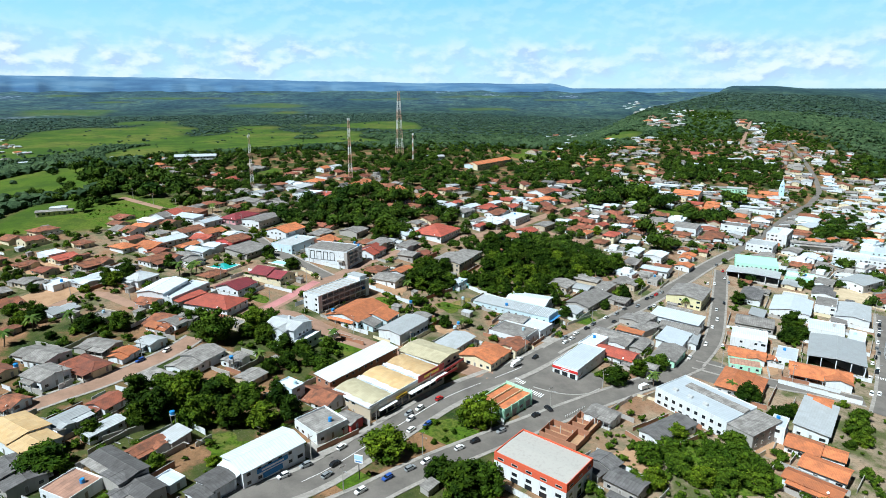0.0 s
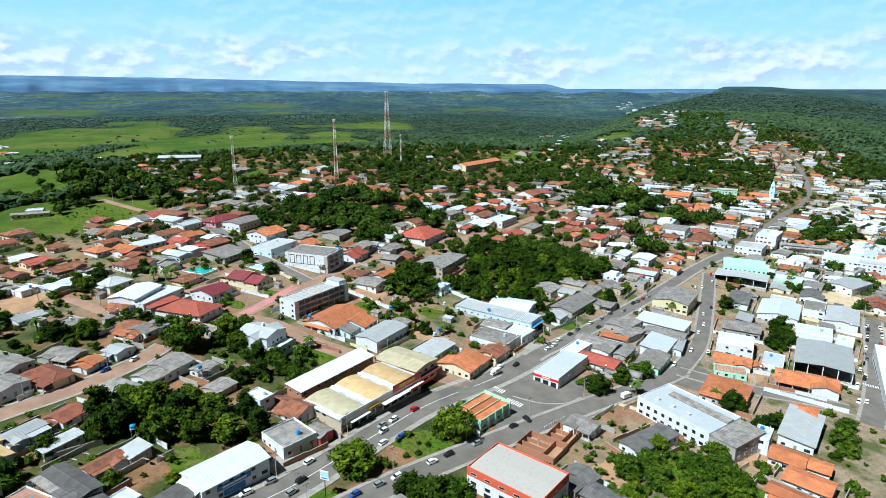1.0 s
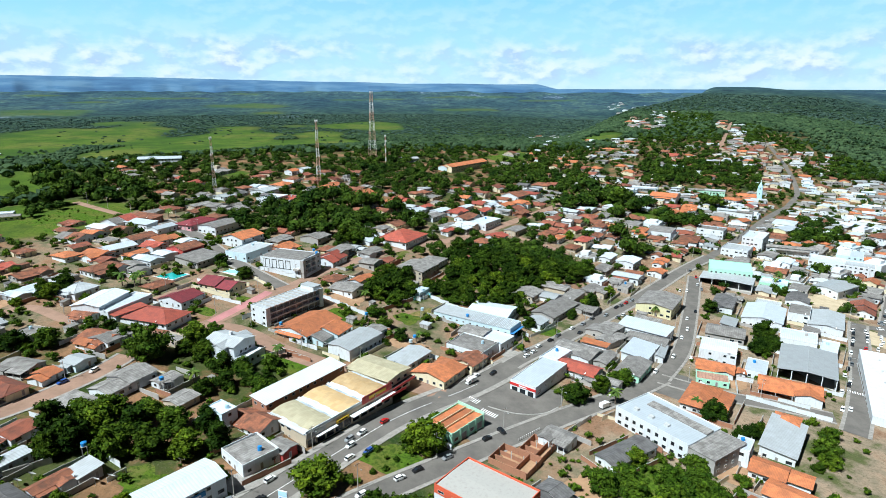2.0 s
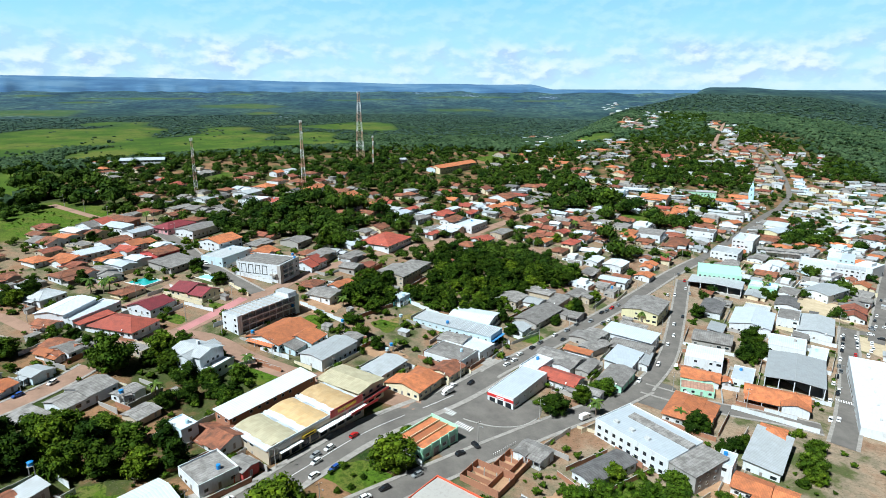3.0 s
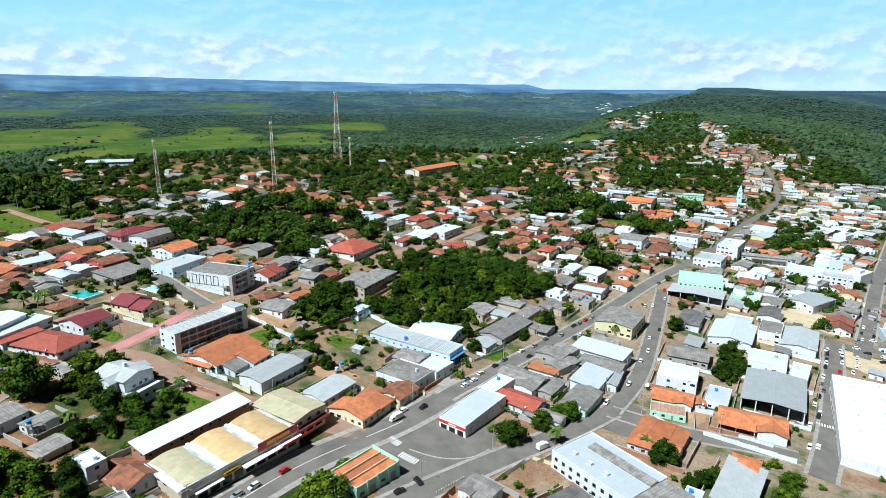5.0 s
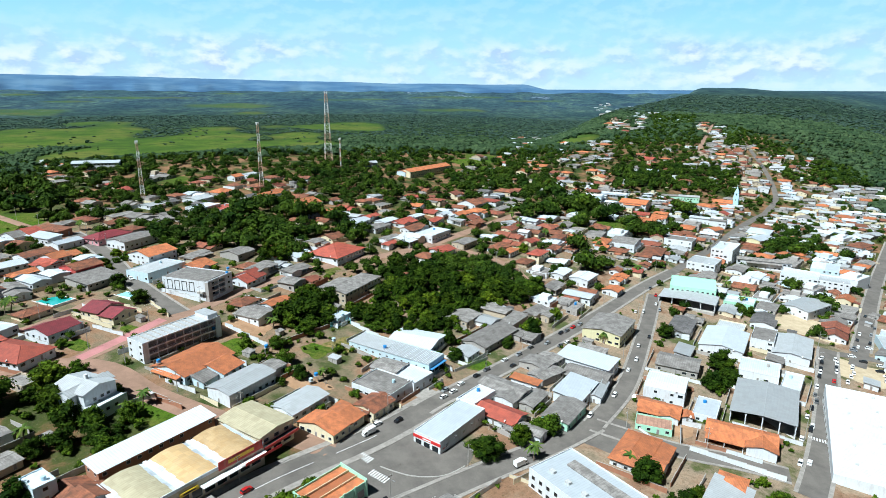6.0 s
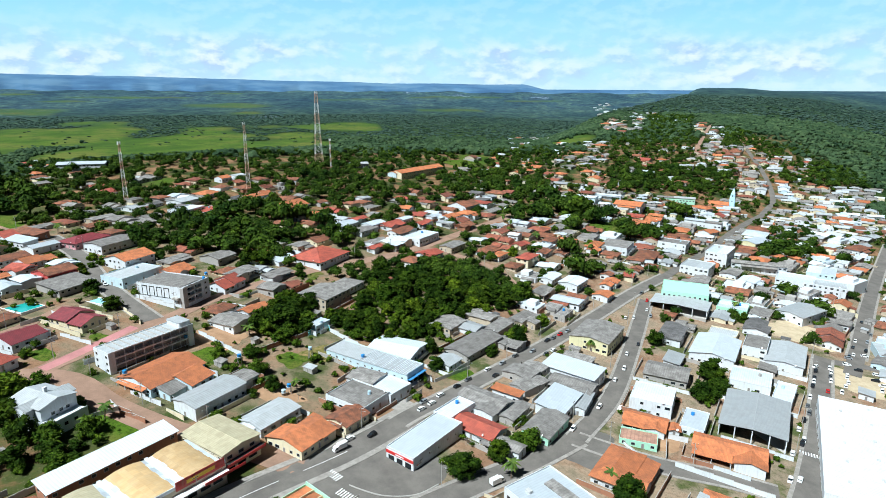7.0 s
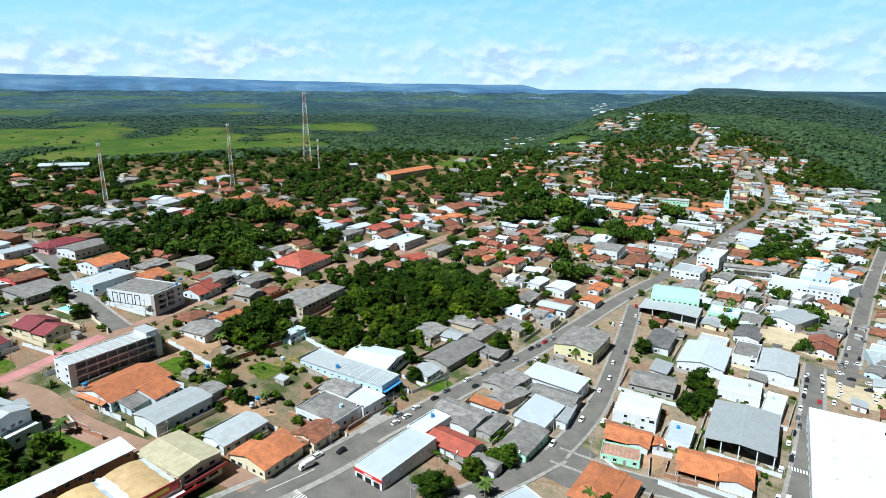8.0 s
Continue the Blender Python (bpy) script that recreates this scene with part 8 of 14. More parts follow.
palm(-188.5, 254.2, 6.7)
bush(-118.4, 176.1, 5)
bush(-91.2, 162.8, 4.2)
bush(-74.2, 166.8, 3)
bush(-72.4, 247.1, 6.1)
palm(-80.6, 236, 7.6)
bush(-53.2, 253.1, 5)
palm(-53.6, 262.7, 7.1)
bush(0.7, 189.2, 1.5)
bush(-3.2, 187, 1.4)
bush(4.2, 194.8, 1.2)
bush(104.1, 278.1, 3.4)
bush(155.5, 198.4, 3.1)
bush(175.3, 232.2, 2.9)
palm(131.1, 239.8, 7.8)
palm(94.7, 241, 7.9)
bush(42.9, 341.5, 3.9)
bush(61.9, 323.3, 3.1)
bush(98.5, 339.3, 3.7)
bush(101.1, 276, 2.6)
bush(-72.5, 292.1, 2.1)
bush(-29, 315.8, 4.1)
palm(0.5, 295, 6.2)
palm(11.3, 292.5, 6)
palm(-21.4, 339.2, 8.5)
bush(-65.4, 269.8, 2.9)
palm(-55, 256.6, 6.8)
bush(-53.4, 244.8, 3.5)
bush(-18.5, 276.4, 2.5)
palm(-153.3, 327.6, 6.7)
palm(-147.1, 328.4, 9)
bush(-199.4, 417.1, 4.9)
bush(-195.8, 429.5, 5)
bush(-143.2, 409.5, 3.4)
bush(-136.1, 402.8, 3.4)
bush(-130, 395.9, 3)
bush(-138.1, 419.6, 4.4)
bush(-128.8, 413.6, 5.2)
bush(-114.2, 372.6, 5.5)
bush(-99.7, 388.4, 4.1)
bush(-114, 396.9, 3.3)
bush(-116.4, 334.7, 2.5)
bush(-142.7, 276.6, 4.6)
bush(-134.3, 277.5, 4.6)
bush(-120.2, 274.4, 4.6)
bush(-123.8, 269.2, 4.5)
bush(-87.6, 281.8, 4.8)
bush(-95.3, 278.6, 5.9)
bush(-12.5, 421.2, 4.5)
palm(137.4, 583.1, 7.4)
palm(215.3, 468.1, 8.5)
palm(214.1, 470.6, 7.4)
bush(203.3, 537.5, 5.9)
bush(131.9, 495.5, 5.4)
bush(147.7, 457.2, 5)
palm(154.3, 352.3, 7.9)
bush(100, 343.1, 3.3)
bush(141, 342.7, 3)
bush(186.5, 355.1, 2.4)
bush(456.4, 614, 6.9)
palm(270.4, 427.2, 6.5)
palm(279.7, 436.7, 7.9)
bush(266.5, 408, 4.5)
palm(216.2, 473.6, 8.6)
palm(217.9, 467.6, 7.6)
palm(201.3, 525.7, 8.2)
palm(141.9, 568.8, 8)
palm(135.9, 550.4, 6.2)
palm(157.8, 537.9, 8.3)
palm(161, 545.1, 7.8)
palm(286.1, 451.7, 6.9)
palm(283.1, 468, 6.1)
palm(276.8, 457.9, 8.6)
bush(120.1, 371.4, 3.2)
bush(144.7, 450.5, 3.5)
bush(171.2, 488.7, 3.8)
bush(184.8, 504.7, 4)
bush(186.8, 482, 4.2)
far_tree(150.2, 596.2, 13)
far_tree(-290.1, 497.2, 10.4)
far_tree(30, 610.7, 7.8)
far_tree(201.6, 591.1, 10.3)
far_tree(18.3, 615, 5.7)
far_tree(-291.8, 505.5, 6.7)
far_tree(2.3, 614.3, 4.6)
far_tree(-180.7, 571.8, 7.3)
far_tree(-10.6, 615.3, 4.5)
far_tree(250.1, 578.9, 11.5)
far_tree(-275.6, 524.1, 12)
far_tree(-203.8, 566.9, 5.5)
far_tree(-27.7, 618.6, 4.3)
far_tree(-250.9, 542.2, 11.4)
far_tree(28.9, 623.2, 6.8)
far_tree(-235, 553, 7.7)
far_tree(11.5, 625.3, 4.2)
far_tree(-316.6, 502.1, 5.1)
far_tree(-39.1, 623.6, 7.4)
far_tree(273.7, 579.2, 10.2)
far_tree(-5.7, 628.7, 6)
far_tree(-195.2, 581.9, 7.2)
far_tree(207.9, 608.2, 7.4)
far_tree(173.5, 617.9, 13.4)
far_tree(171.7, 621.4, 5.7)
far_tree(185.4, 618.4, 5.8)
far_tree(23.6, 636.9, 8)
far_tree(273.2, 588, 10.4)
far_tree(-18.1, 634.7, 6.6)
far_tree(-300.4, 526.8, 4.8)
far_tree(-49.1, 633.3, 6.3)
far_tree(-34.5, 635.5, 6.9)
far_tree(10.3, 640.1, 4.7)
far_tree(269.2, 594.3, 9.2)
far_tree(-249.5, 565.3, 7.3)
far_tree(-271.9, 551.8, 4.3)
far_tree(-303.6, 530.9, 10)
far_tree(-2.3, 642.2, 6.9)
far_tree(258, 604.4, 10.6)
far_tree(212.9, 621.3, 7.5)
far_tree(-219.1, 587.4, 6.4)
far_tree(20.4, 649, 5.2)
far_tree(-29.4, 646.7, 4.7)
far_tree(68.7, 651.8, 5.1)
far_tree(-12.5, 651, 7.5)
far_tree(186.2, 635.2, 7.9)
far_tree(-196.5, 605.2, 6.2)
far_tree(5.4, 653.3, 6.5)
far_tree(-319.8, 533.3, 5.4)
far_tree(228.7, 623.8, 10.9)
far_tree(203.2, 631.9, 5.4)
far_tree(-41.6, 649.8, 4.4)
far_tree(-54.8, 648.5, 4.9)
far_tree(233.9, 626.4, 11)
far_tree(-304.4, 549.8, 10.3)
far_tree(-309.6, 547.5, 7.6)
far_tree(259.4, 619.2, 10.9)
far_tree(84.5, 659.2, 4.3)
far_tree(-275.6, 571.3, 12)
far_tree(-273, 574.2, 7.4)
far_tree(-24.3, 659.4, 5)
far_tree(162.1, 650.7, 5)
far_tree(15.1, 662.8, 4.7)
far_tree(-217.4, 605.8, 4.3)
far_tree(-3.5, 662.1, 7.9)
far_tree(-240.5, 595.8, 6.6)
far_tree(218.3, 638.3, 6.8)
far_tree(-50.5, 659.7, 4.3)
far_tree(-259, 589, 4.2)
far_tree(-35.9, 663.7, 5.8)
far_tree(217.4, 642.8, 16.9)
far_tree(205.8, 647.2, 16.9)
far_tree(96.8, 668.2, 7.5)
far_tree(-292.7, 572.5, 7.5)
far_tree(-63.4, 662.3, 6.7)
far_tree(204, 649.4, 6.9)
far_tree(78.5, 672.3, 4.3)
far_tree(376.7, 573.8, 6)
far_tree(-209.2, 621.5, 7.8)
far_tree(-326.2, 554.4, 7.9)
far_tree(301.8, 617.2, 9.5)
far_tree(187.8, 658.2, 7)
far_tree(7.1, 675.4, 5)
far_tree(-343.9, 542.5, 6)
far_tree(-26.5, 674.2, 5.8)
far_tree(-317.8, 564.6, 5.2)
far_tree(-6.8, 677.1, 4.4)
far_tree(-46, 673, 6.9)
far_tree(108.1, 676.7, 6.3)
far_tree(161.5, 668.5, 7.9)
far_tree(224.6, 652.5, 12.8)
far_tree(151.3, 671.1, 5.3)
far_tree(-302.6, 581.5, 12.2)
far_tree(-260.8, 606.8, 6.6)
far_tree(-288.4, 590.9, 4.7)
far_tree(-58.6, 676.5, 7.7)
far_tree(202.2, 663.3, 7)
far_tree(-231.4, 622.9, 5.2)
far_tree(223.7, 657.5, 6.9)
far_tree(178.9, 670.3, 7.8)
far_tree(-72.2, 676.4, 5.7)
far_tree(-36.8, 682.1, 7.4)
far_tree(-333.9, 564, 14.1)
far_tree(122.2, 682.4, 5.1)
far_tree(92.2, 686.2, 7.2)
far_tree(384.8, 585.6, 9.2)
far_tree(-20.8, 686.8, 4)
far_tree(-305.1, 587, 7.9)
far_tree(0.6, 689.2, 4.7)
far_tree(-48.5, 684.9, 5.9)
far_tree(197.4, 671.6, 14.6)
far_tree(254.6, 655, 11.5)
far_tree(404, 577.3, 10.3)
far_tree(164.9, 681.1, 7)
far_tree(-333.5, 573.5, 5.4)
far_tree(-252.6, 625.4, 7)
far_tree(-31.4, 693.9, 5.9)
far_tree(390.5, 593.3, 6.4)
far_tree(-77, 688.9, 4)
far_tree(144.7, 691.4, 5.3)
far_tree(181.7, 684.4, 6.4)
far_tree(129.6, 694.4, 7.6)
far_tree(-14.5, 699, 6.9)
far_tree(227.3, 673.4, 7.3)
far_tree(213.8, 677.4, 6.6)
far_tree(-66.2, 694.6, 6.8)
far_tree(166.6, 691.4, 7)
far_tree(104, 700.9, 4.4)
far_tree(90, 703.6, 6.3)
far_tree(405.1, 593.3, 5.2)
far_tree(-224.2, 650, 5.9)
far_tree(147.7, 697.9, 7)
far_tree(173, 694.1, 5.2)
far_tree(-48.1, 702.2, 5.2)
far_tree(-329.6, 592.9, 7.6)
far_tree(-286.5, 620.7, 5.1)
far_tree(155.6, 698.6, 5.9)
far_tree(188.2, 693.1, 5.3)
far_tree(120.5, 706.7, 4.7)
far_tree(-21.5, 708.9, 4.4)
far_tree(-9.6, 710.1, 4.7)
far_tree(5.3, 711.1, 4.9)
far_tree(-368.7, 568.4, 4.5)
far_tree(142.2, 704.4, 4)
far_tree(-344.1, 589.3, 5.1)
far_tree(160.9, 702.9, 4.5)
far_tree(229.6, 687.4, 5.3)
far_tree(-62.5, 708.1, 4.3)
far_tree(408.2, 605.8, 12.2)
far_tree(406.3, 607.3, 6)
far_tree(179, 704.1, 6.6)
far_tree(-32.4, 715, 4.4)
far_tree(-278.1, 637.8, 5.5)
far_tree(-245.2, 655, 6.9)
far_tree(137.5, 713.9, 5.6)
far_tree(-312.6, 619.3, 6.2)
far_tree(108.1, 719.2, 7)
far_tree(-16.5, 720.8, 7.2)
far_tree(165.8, 711.4, 4)
far_tree(211, 701.9, 7.5)
far_tree(195.5, 706.4, 5.9)
far_tree(-54.7, 718.7, 7.7)
far_tree(144.4, 717.9, 7)
far_tree(425.2, 603.6, 6.9)
far_tree(123.2, 721.2, 5.6)
far_tree(182.2, 711.2, 5.6)
far_tree(2.1, 725.8, 4.8)
far_tree(-343.7, 606.3, 5.5)
far_tree(198.6, 710.4, 5.8)
far_tree(227.4, 703.9, 6.9)
far_tree(177.8, 716.8, 5.8)
far_tree(170.5, 719.2, 6.9)
far_tree(-44.4, 726.7, 7.8)
far_tree(-364.7, 597.7, 4.9)
far_tree(413, 620.6, 5.9)
far_tree(-308.7, 636.2, 4)
far_tree(241.9, 702.6, 6.5)
far_tree(137.3, 729.4, 4.7)
far_tree(151.8, 727.8, 7.8)
far_tree(96.8, 734.8, 5.8)
far_tree(186, 722.1, 7.1)
far_tree(436.7, 610.4, 8.2)
far_tree(171.5, 725.9, 5.2)
far_tree(-247.7, 674.8, 7.5)
far_tree(-33.3, 735.2, 7.3)
far_tree(442.5, 607.5, 5.5)
far_tree(-285.6, 658, 6.9)
far_tree(194.4, 723.4, 5.2)
far_tree(464.5, 593.2, 8)
far_tree(201.1, 722.8, 7.6)
far_tree(165.8, 730.4, 4.2)
far_tree(-339.2, 627.5, 7)
far_tree(-11.9, 740.8, 7.8)
far_tree(111.4, 740.1, 5.2)
far_tree(155.5, 734.2, 4.6)
far_tree(-270.8, 669.6, 4.5)
far_tree(134.2, 738.2, 4.8)
far_tree(240.6, 716.9, 7.5)
far_tree(-364, 615.8, 7.1)
far_tree(-362.1, 617.8, 4.1)
far_tree(-25.9, 744.9, 6.1)
far_tree(-304.3, 655.8, 5.4)
far_tree(415.3, 636.8, 6.1)
far_tree(432.9, 626, 5.6)
far_tree(144.8, 742.5, 6)
far_tree(171.2, 739.5, 5.7)
far_tree(175.6, 738.7, 4.1)
far_tree(187.5, 736.7, 7.1)
far_tree(175.9, 740.6, 4.2)
far_tree(-9.5, 752.8, 4.2)
far_tree(-322.4, 654.4, 5.5)
far_tree(150, 747.9, 6.5)
far_tree(-288.8, 675, 7.1)
far_tree(126.7, 752.8, 6.9)
far_tree(112.1, 755.2, 6)
far_tree(202.1, 741.1, 7.6)
far_tree(192.3, 743.7, 4.2)
far_tree(207.3, 740.6, 5.3)
far_tree(154.8, 752, 4.8)
far_tree(-383.9, 618.9, 7.7)
far_tree(-265.1, 692.1, 5.6)
far_tree(140.6, 755.4, 5.2)
far_tree(451.2, 631, 6.2)
far_tree(349.5, 692.2, 12.2)
far_tree(167.2, 752.4, 6.4)
far_tree(-307.7, 674.2, 6.9)
far_tree(236, 741, 6.3)
far_tree(-347.6, 654.1, 6.3)
far_tree(-372.9, 637, 4.4)
far_tree(137.2, 762.9, 7.8)
far_tree(436.5, 648.5, 6.2)
far_tree(122.8, 766.3, 5.1)
far_tree(256.5, 738.1, 5)
far_tree(-405.5, 615.5, 4.4)
far_tree(201, 754.2, 6.3)
far_tree(-370.1, 643.4, 6.2)
far_tree(342.9, 706.3, 9.3)
far_tree(173.9, 761.8, 6.9)
far_tree(-280.2, 700.5, 6.2)
far_tree(463.4, 639.7, 7)
far_tree(189.7, 762.4, 6.2)
far_tree(143.3, 772.2, 5.5)
far_tree(148, 771.7, 6.9)
far_tree(212.8, 760.5, 4.5)
far_tree(435.3, 664.9, 5.4)
far_tree(450.6, 654.9, 6.5)
far_tree(162.4, 772.9, 6.3)
far_tree(449.4, 657.8, 8.8)
far_tree(162.7, 774.6, 5.1)
far_tree(-349, 671.9, 5.3)
far_tree(-365.8, 662.7, 7.6)
far_tree(129.6, 781.2, 7.5)
far_tree(-384.6, 657.2, 5.9)
far_tree(-417.7, 632.4, 4.6)
far_tree(146.6, 786.2, 4.8)
far_tree(-334.8, 691.2, 4)
far_tree(202.7, 776.1, 6.1)
far_tree(183.3, 780.4, 5.5)
far_tree(-316, 703.9, 7.9)
far_tree(-397.3, 654, 5.5)
far_tree(218.5, 776.1, 5)
far_tree(123.7, 794.6, 5.2)
far_tree(444.9, 678.7, 5.8)
far_tree(287.7, 757.4, 6.7)
far_tree(161.7, 790.3, 6.9)
far_tree(167.3, 789.8, 5.9)
far_tree(-291, 723.8, 4.7)
far_tree(461.8, 670.8, 5.2)
far_tree(-370.6, 679.2, 6.3)
far_tree(478.4, 659.9, 5.3)
far_tree(154.4, 794.2, 6.2)
far_tree(187.8, 793.1, 6)
far_tree(139.4, 802.8, 4.4)
far_tree(208.5, 792.8, 6.4)
far_tree(-390.7, 676.6, 6.1)
far_tree(174.4, 802, 6.8)
far_tree(-423.1, 656.1, 4.8)
far_tree(295.3, 770.8, 7.5)
far_tree(311, 768.2, 7.9)
far_tree(-350.5, 710, 6.7)
far_tree(-311.2, 736.8, 7.1)
far_tree(-384.7, 694.8, 6.5)
far_tree(186.1, 809.8, 4.5)
far_tree(-405.5, 680.7, 7.4)
far_tree(152.4, 816.3, 6.2)
far_tree(216.5, 804.3, 4.3)
far_tree(487.8, 680.4, 5.3)
far_tree(153.6, 816.8, 4.1)
far_tree(474.1, 690.7, 6.5)
far_tree(169.6, 815, 5.7)
far_tree(-371.8, 706.4, 7)
far_tree(200, 812.5, 4.7)
far_tree(-336.4, 731.4, 7.3)
far_tree(310.2, 781.1, 6.9)
far_tree(-404.9, 689.6, 5.3)
far_tree(-444.2, 666.4, 6.2)
far_tree(302.2, 791.2, 5.7)
far_tree(324.3, 784.4, 7.7)
far_tree(319.9, 786.8, 5.6)
far_tree(491.8, 694.8, 5.2)
far_tree(151.6, 831.3, 4.8)
far_tree(182.2, 827.5, 6.6)
far_tree(168.2, 830.8, 6.1)
far_tree(303.8, 797.6, 4)
far_tree(343.1, 783.7, 7.4)
far_tree(227.9, 822.1, 4.1)
far_tree(-357.3, 737.5, 6.3)
far_tree(150.2, 838.8, 7.6)
far_tree(313.1, 798.2, 5.9)
far_tree(-428.7, 694.8, 5.1)
far_tree(333.1, 793, 6.9)
far_tree(-330.7, 757.3, 6.8)
far_tree(201.3, 833.7, 5.2)
far_tree(360.4, 782.8, 3.5)
far_tree(317.7, 803.1, 3.6)
far_tree(-386.1, 729.3, 7.5)
far_tree(303.5, 808.6, 6)
far_tree(187, 840.4, 6.9)
far_tree(348.6, 792.3, 6.3)
far_tree(156.1, 846.6, 4)
far_tree(506.2, 705.8, 6.8)
far_tree(345.2, 796.4, 5.8)
far_tree(326.7, 804.6, 7.8)
far_tree(219.3, 837.6, 6.4)
far_tree(-418.8, 713.8, 4.6)
far_tree(361.1, 791.8, 5.9)
far_tree(306.3, 814.9, 6.8)
far_tree(-357.5, 755.5, 7.8)
far_tree(316.6, 812, 5.3)
far_tree(169.7, 852.4, 4.6)
far_tree(208.9, 846.8, 6.2)
far_tree(-451.9, 696.9, 5.1)
far_tree(363, 797.3, 4.1)
far_tree(233.5, 841.5, 4.3)
far_tree(-402.8, 732.6, 4.3)
far_tree(324.9, 815.1, 4.1)
far_tree(344.8, 808.5, 3.6)
far_tree(378.6, 798, 3.5)
far_tree(380, 797.6, 6.6)
far_tree(327.8, 819.6, 5.6)
far_tree(312.3, 825.4, 6.6)
far_tree(358.6, 808.1, 7.5)
far_tree(343, 816.1, 7.6)
far_tree(166.4, 866, 5.7)
far_tree(-375.6, 764.5, 6.2)
far_tree(188.1, 864.5, 6.5)
far_tree(201.2, 862.1, 4.5)
far_tree(232.6, 855.3, 5.5)
far_tree(-437.8, 725.6, 5.5)
far_tree(-357.3, 777.6, 5.3)
far_tree(-435.5, 728.9, 6.6)
far_tree(357.7, 818.7, 4.1)
far_tree(221.2, 862.5, 6.6)
far_tree(333.6, 829.8, 5.3)
far_tree(378.1, 811.8, 5.8)
far_tree(396.2, 803.4, 3.9)
far_tree(314.3, 838.6, 4.7)
far_tree(382.5, 811.5, 5.6)
far_tree(401.8, 802.5, 7.3)
far_tree(340.9, 829.2, 7.8)
far_tree(312.7, 839.9, 7.4)
far_tree(-406.5, 755.4, 6.8)
far_tree(368.2, 820.4, 7.2)
far_tree(356, 826.9, 7.9)
far_tree(330.7, 837.8, 7.1)
far_tree(173.8, 880, 4.1)
far_tree(-432.9, 744.6, 5.2)
far_tree(395.4, 813.4, 7.1)
far_tree(-476.7, 717.6, 6.1)
far_tree(222.6, 877.1, 5.3)
far_tree(241, 873.9, 4)
far_tree(374.4, 829, 6.4)
far_tree(353.8, 837.7, 5.2)
far_tree(385.8, 824.2, 6.3)
far_tree(162.8, 890.1, 6.1)
far_tree(323.2, 850.6, 5.6)
far_tree(210.5, 883.3, 5.8)
far_tree(-380.4, 788.9, 5.8)
far_tree(-458.1, 739, 6.7)
far_tree(364.8, 837.1, 6)
far_tree(196.9, 888.1, 6.7)
far_tree(182.5, 892.7, 4.7)
far_tree(-407.3, 776.9, 6.4)
far_tree(411.6, 819.3, 5.8)
far_tree(377.2, 835.2, 5.3)
far_tree(329.5, 854.7, 3.5)
far_tree(401.2, 826.1, 6.6)
far_tree(399.7, 828.2, 4.4)
far_tree(424.9, 815.9, 7.4)
far_tree(352.5, 848.6, 6)
far_tree(234.8, 885.8, 6.2)
far_tree(-445.7, 755.9, 7.8)
far_tree(368.3, 843.1, 4.9)
far_tree(337.3, 856, 7.6)
far_tree(325.7, 862.6, 5.4)
far_tree(-479.3, 737.5, 6.6)
far_tree(164.3, 905.6, 4.5)
far_tree(369.3, 849.4, 6.1)
far_tree(418.4, 827.1, 5.5)
far_tree(324.3, 867.4, 3.8)
far_tree(213.8, 898.5, 4.2)
far_tree(355.3, 857.5, 6.1)
far_tree(439.8, 819.9, 5.7)
far_tree(-427.4, 780.9, 4.4)
far_tree(388.8, 845.6, 4.6)
far_tree(432.2, 826.9, 7)
far_tree(401.4, 842.4, 6.4)
far_tree(195, 908.5, 5.6)
far_tree(-413, 794.3, 6.2)
far_tree(234.9, 900.5, 6.5)
far_tree(333.4, 872, 5.4)
far_tree(446, 823, 5.3)
far_tree(426.9, 833, 6.2)
far_tree(384.3, 853.9, 6.3)
far_tree(-459.2, 768.2, 7.1)
far_tree(406.3, 845.6, 6.1)
far_tree(457.1, 820.4, 5.9)
far_tree(358.6, 867.4, 8)
far_tree(-393.5, 813.2, 6.9)
far_tree(384, 860, 4)
far_tree(422.3, 844.1, 6.8)
far_tree(174.4, 922.1, 6.7)
far_tree(243.5, 910.5, 5.6)
far_tree(338, 883.1, 3.8)
far_tree(414.5, 851.3, 6.6)
far_tree(218.5, 918, 5)
far_tree(349.7, 880.1, 6.7)
far_tree(398.8, 860.3, 5.6)
far_tree(448.1, 836.7, 7.1)
far_tree(369.4, 873.4, 4.8)
far_tree(-446.4, 792.5, 4.7)
far_tree(191.9, 926.3, 6.6)
far_tree(444.2, 843.1, 5.3)
far_tree(-475.9, 774.9, 7)
far_tree(363.4, 880.3, 5.7)
far_tree(356.6, 883.3, 4.2)
far_tree(-421.8, 812.1, 5.2)
far_tree(383.6, 874, 6.1)
far_tree(473.3, 830.5, 7.1)
far_tree(231.2, 923.1, 5.7)
far_tree(208.8, 928.2, 5.2)
far_tree(434.7, 851.7, 6)
far_tree(458.7, 840.5, 4)
far_tree(432.3, 854.7, 6.9)
far_tree(411, 865.8, 5.6)
far_tree(471.8, 836.9, 6.3)
far_tree(401.7, 872.2, 6.9)
far_tree(464.6, 841.8, 5.6)
far_tree(450.9, 849.6, 7.3)
far_tree(249.9, 925.7, 6.6)
far_tree(343, 898.7, 5.8)
far_tree(380, 884.4, 5.8)
far_tree(-514.5, 759.4, 5.8)
far_tree(185.4, 942.3, 6.1)
far_tree(430.6, 864.5, 5.5)
far_tree(202.3, 940, 6.4)
far_tree(446.5, 857.2, 4.2)
far_tree(415.5, 872.5, 5.8)
far_tree(483.2, 837.7, 5)
far_tree(387.7, 886.4, 5.2)
far_tree(444.8, 860.2, 7.2)
far_tree(394.2, 884.4, 6.9)
far_tree(228.5, 938.1, 6.2)
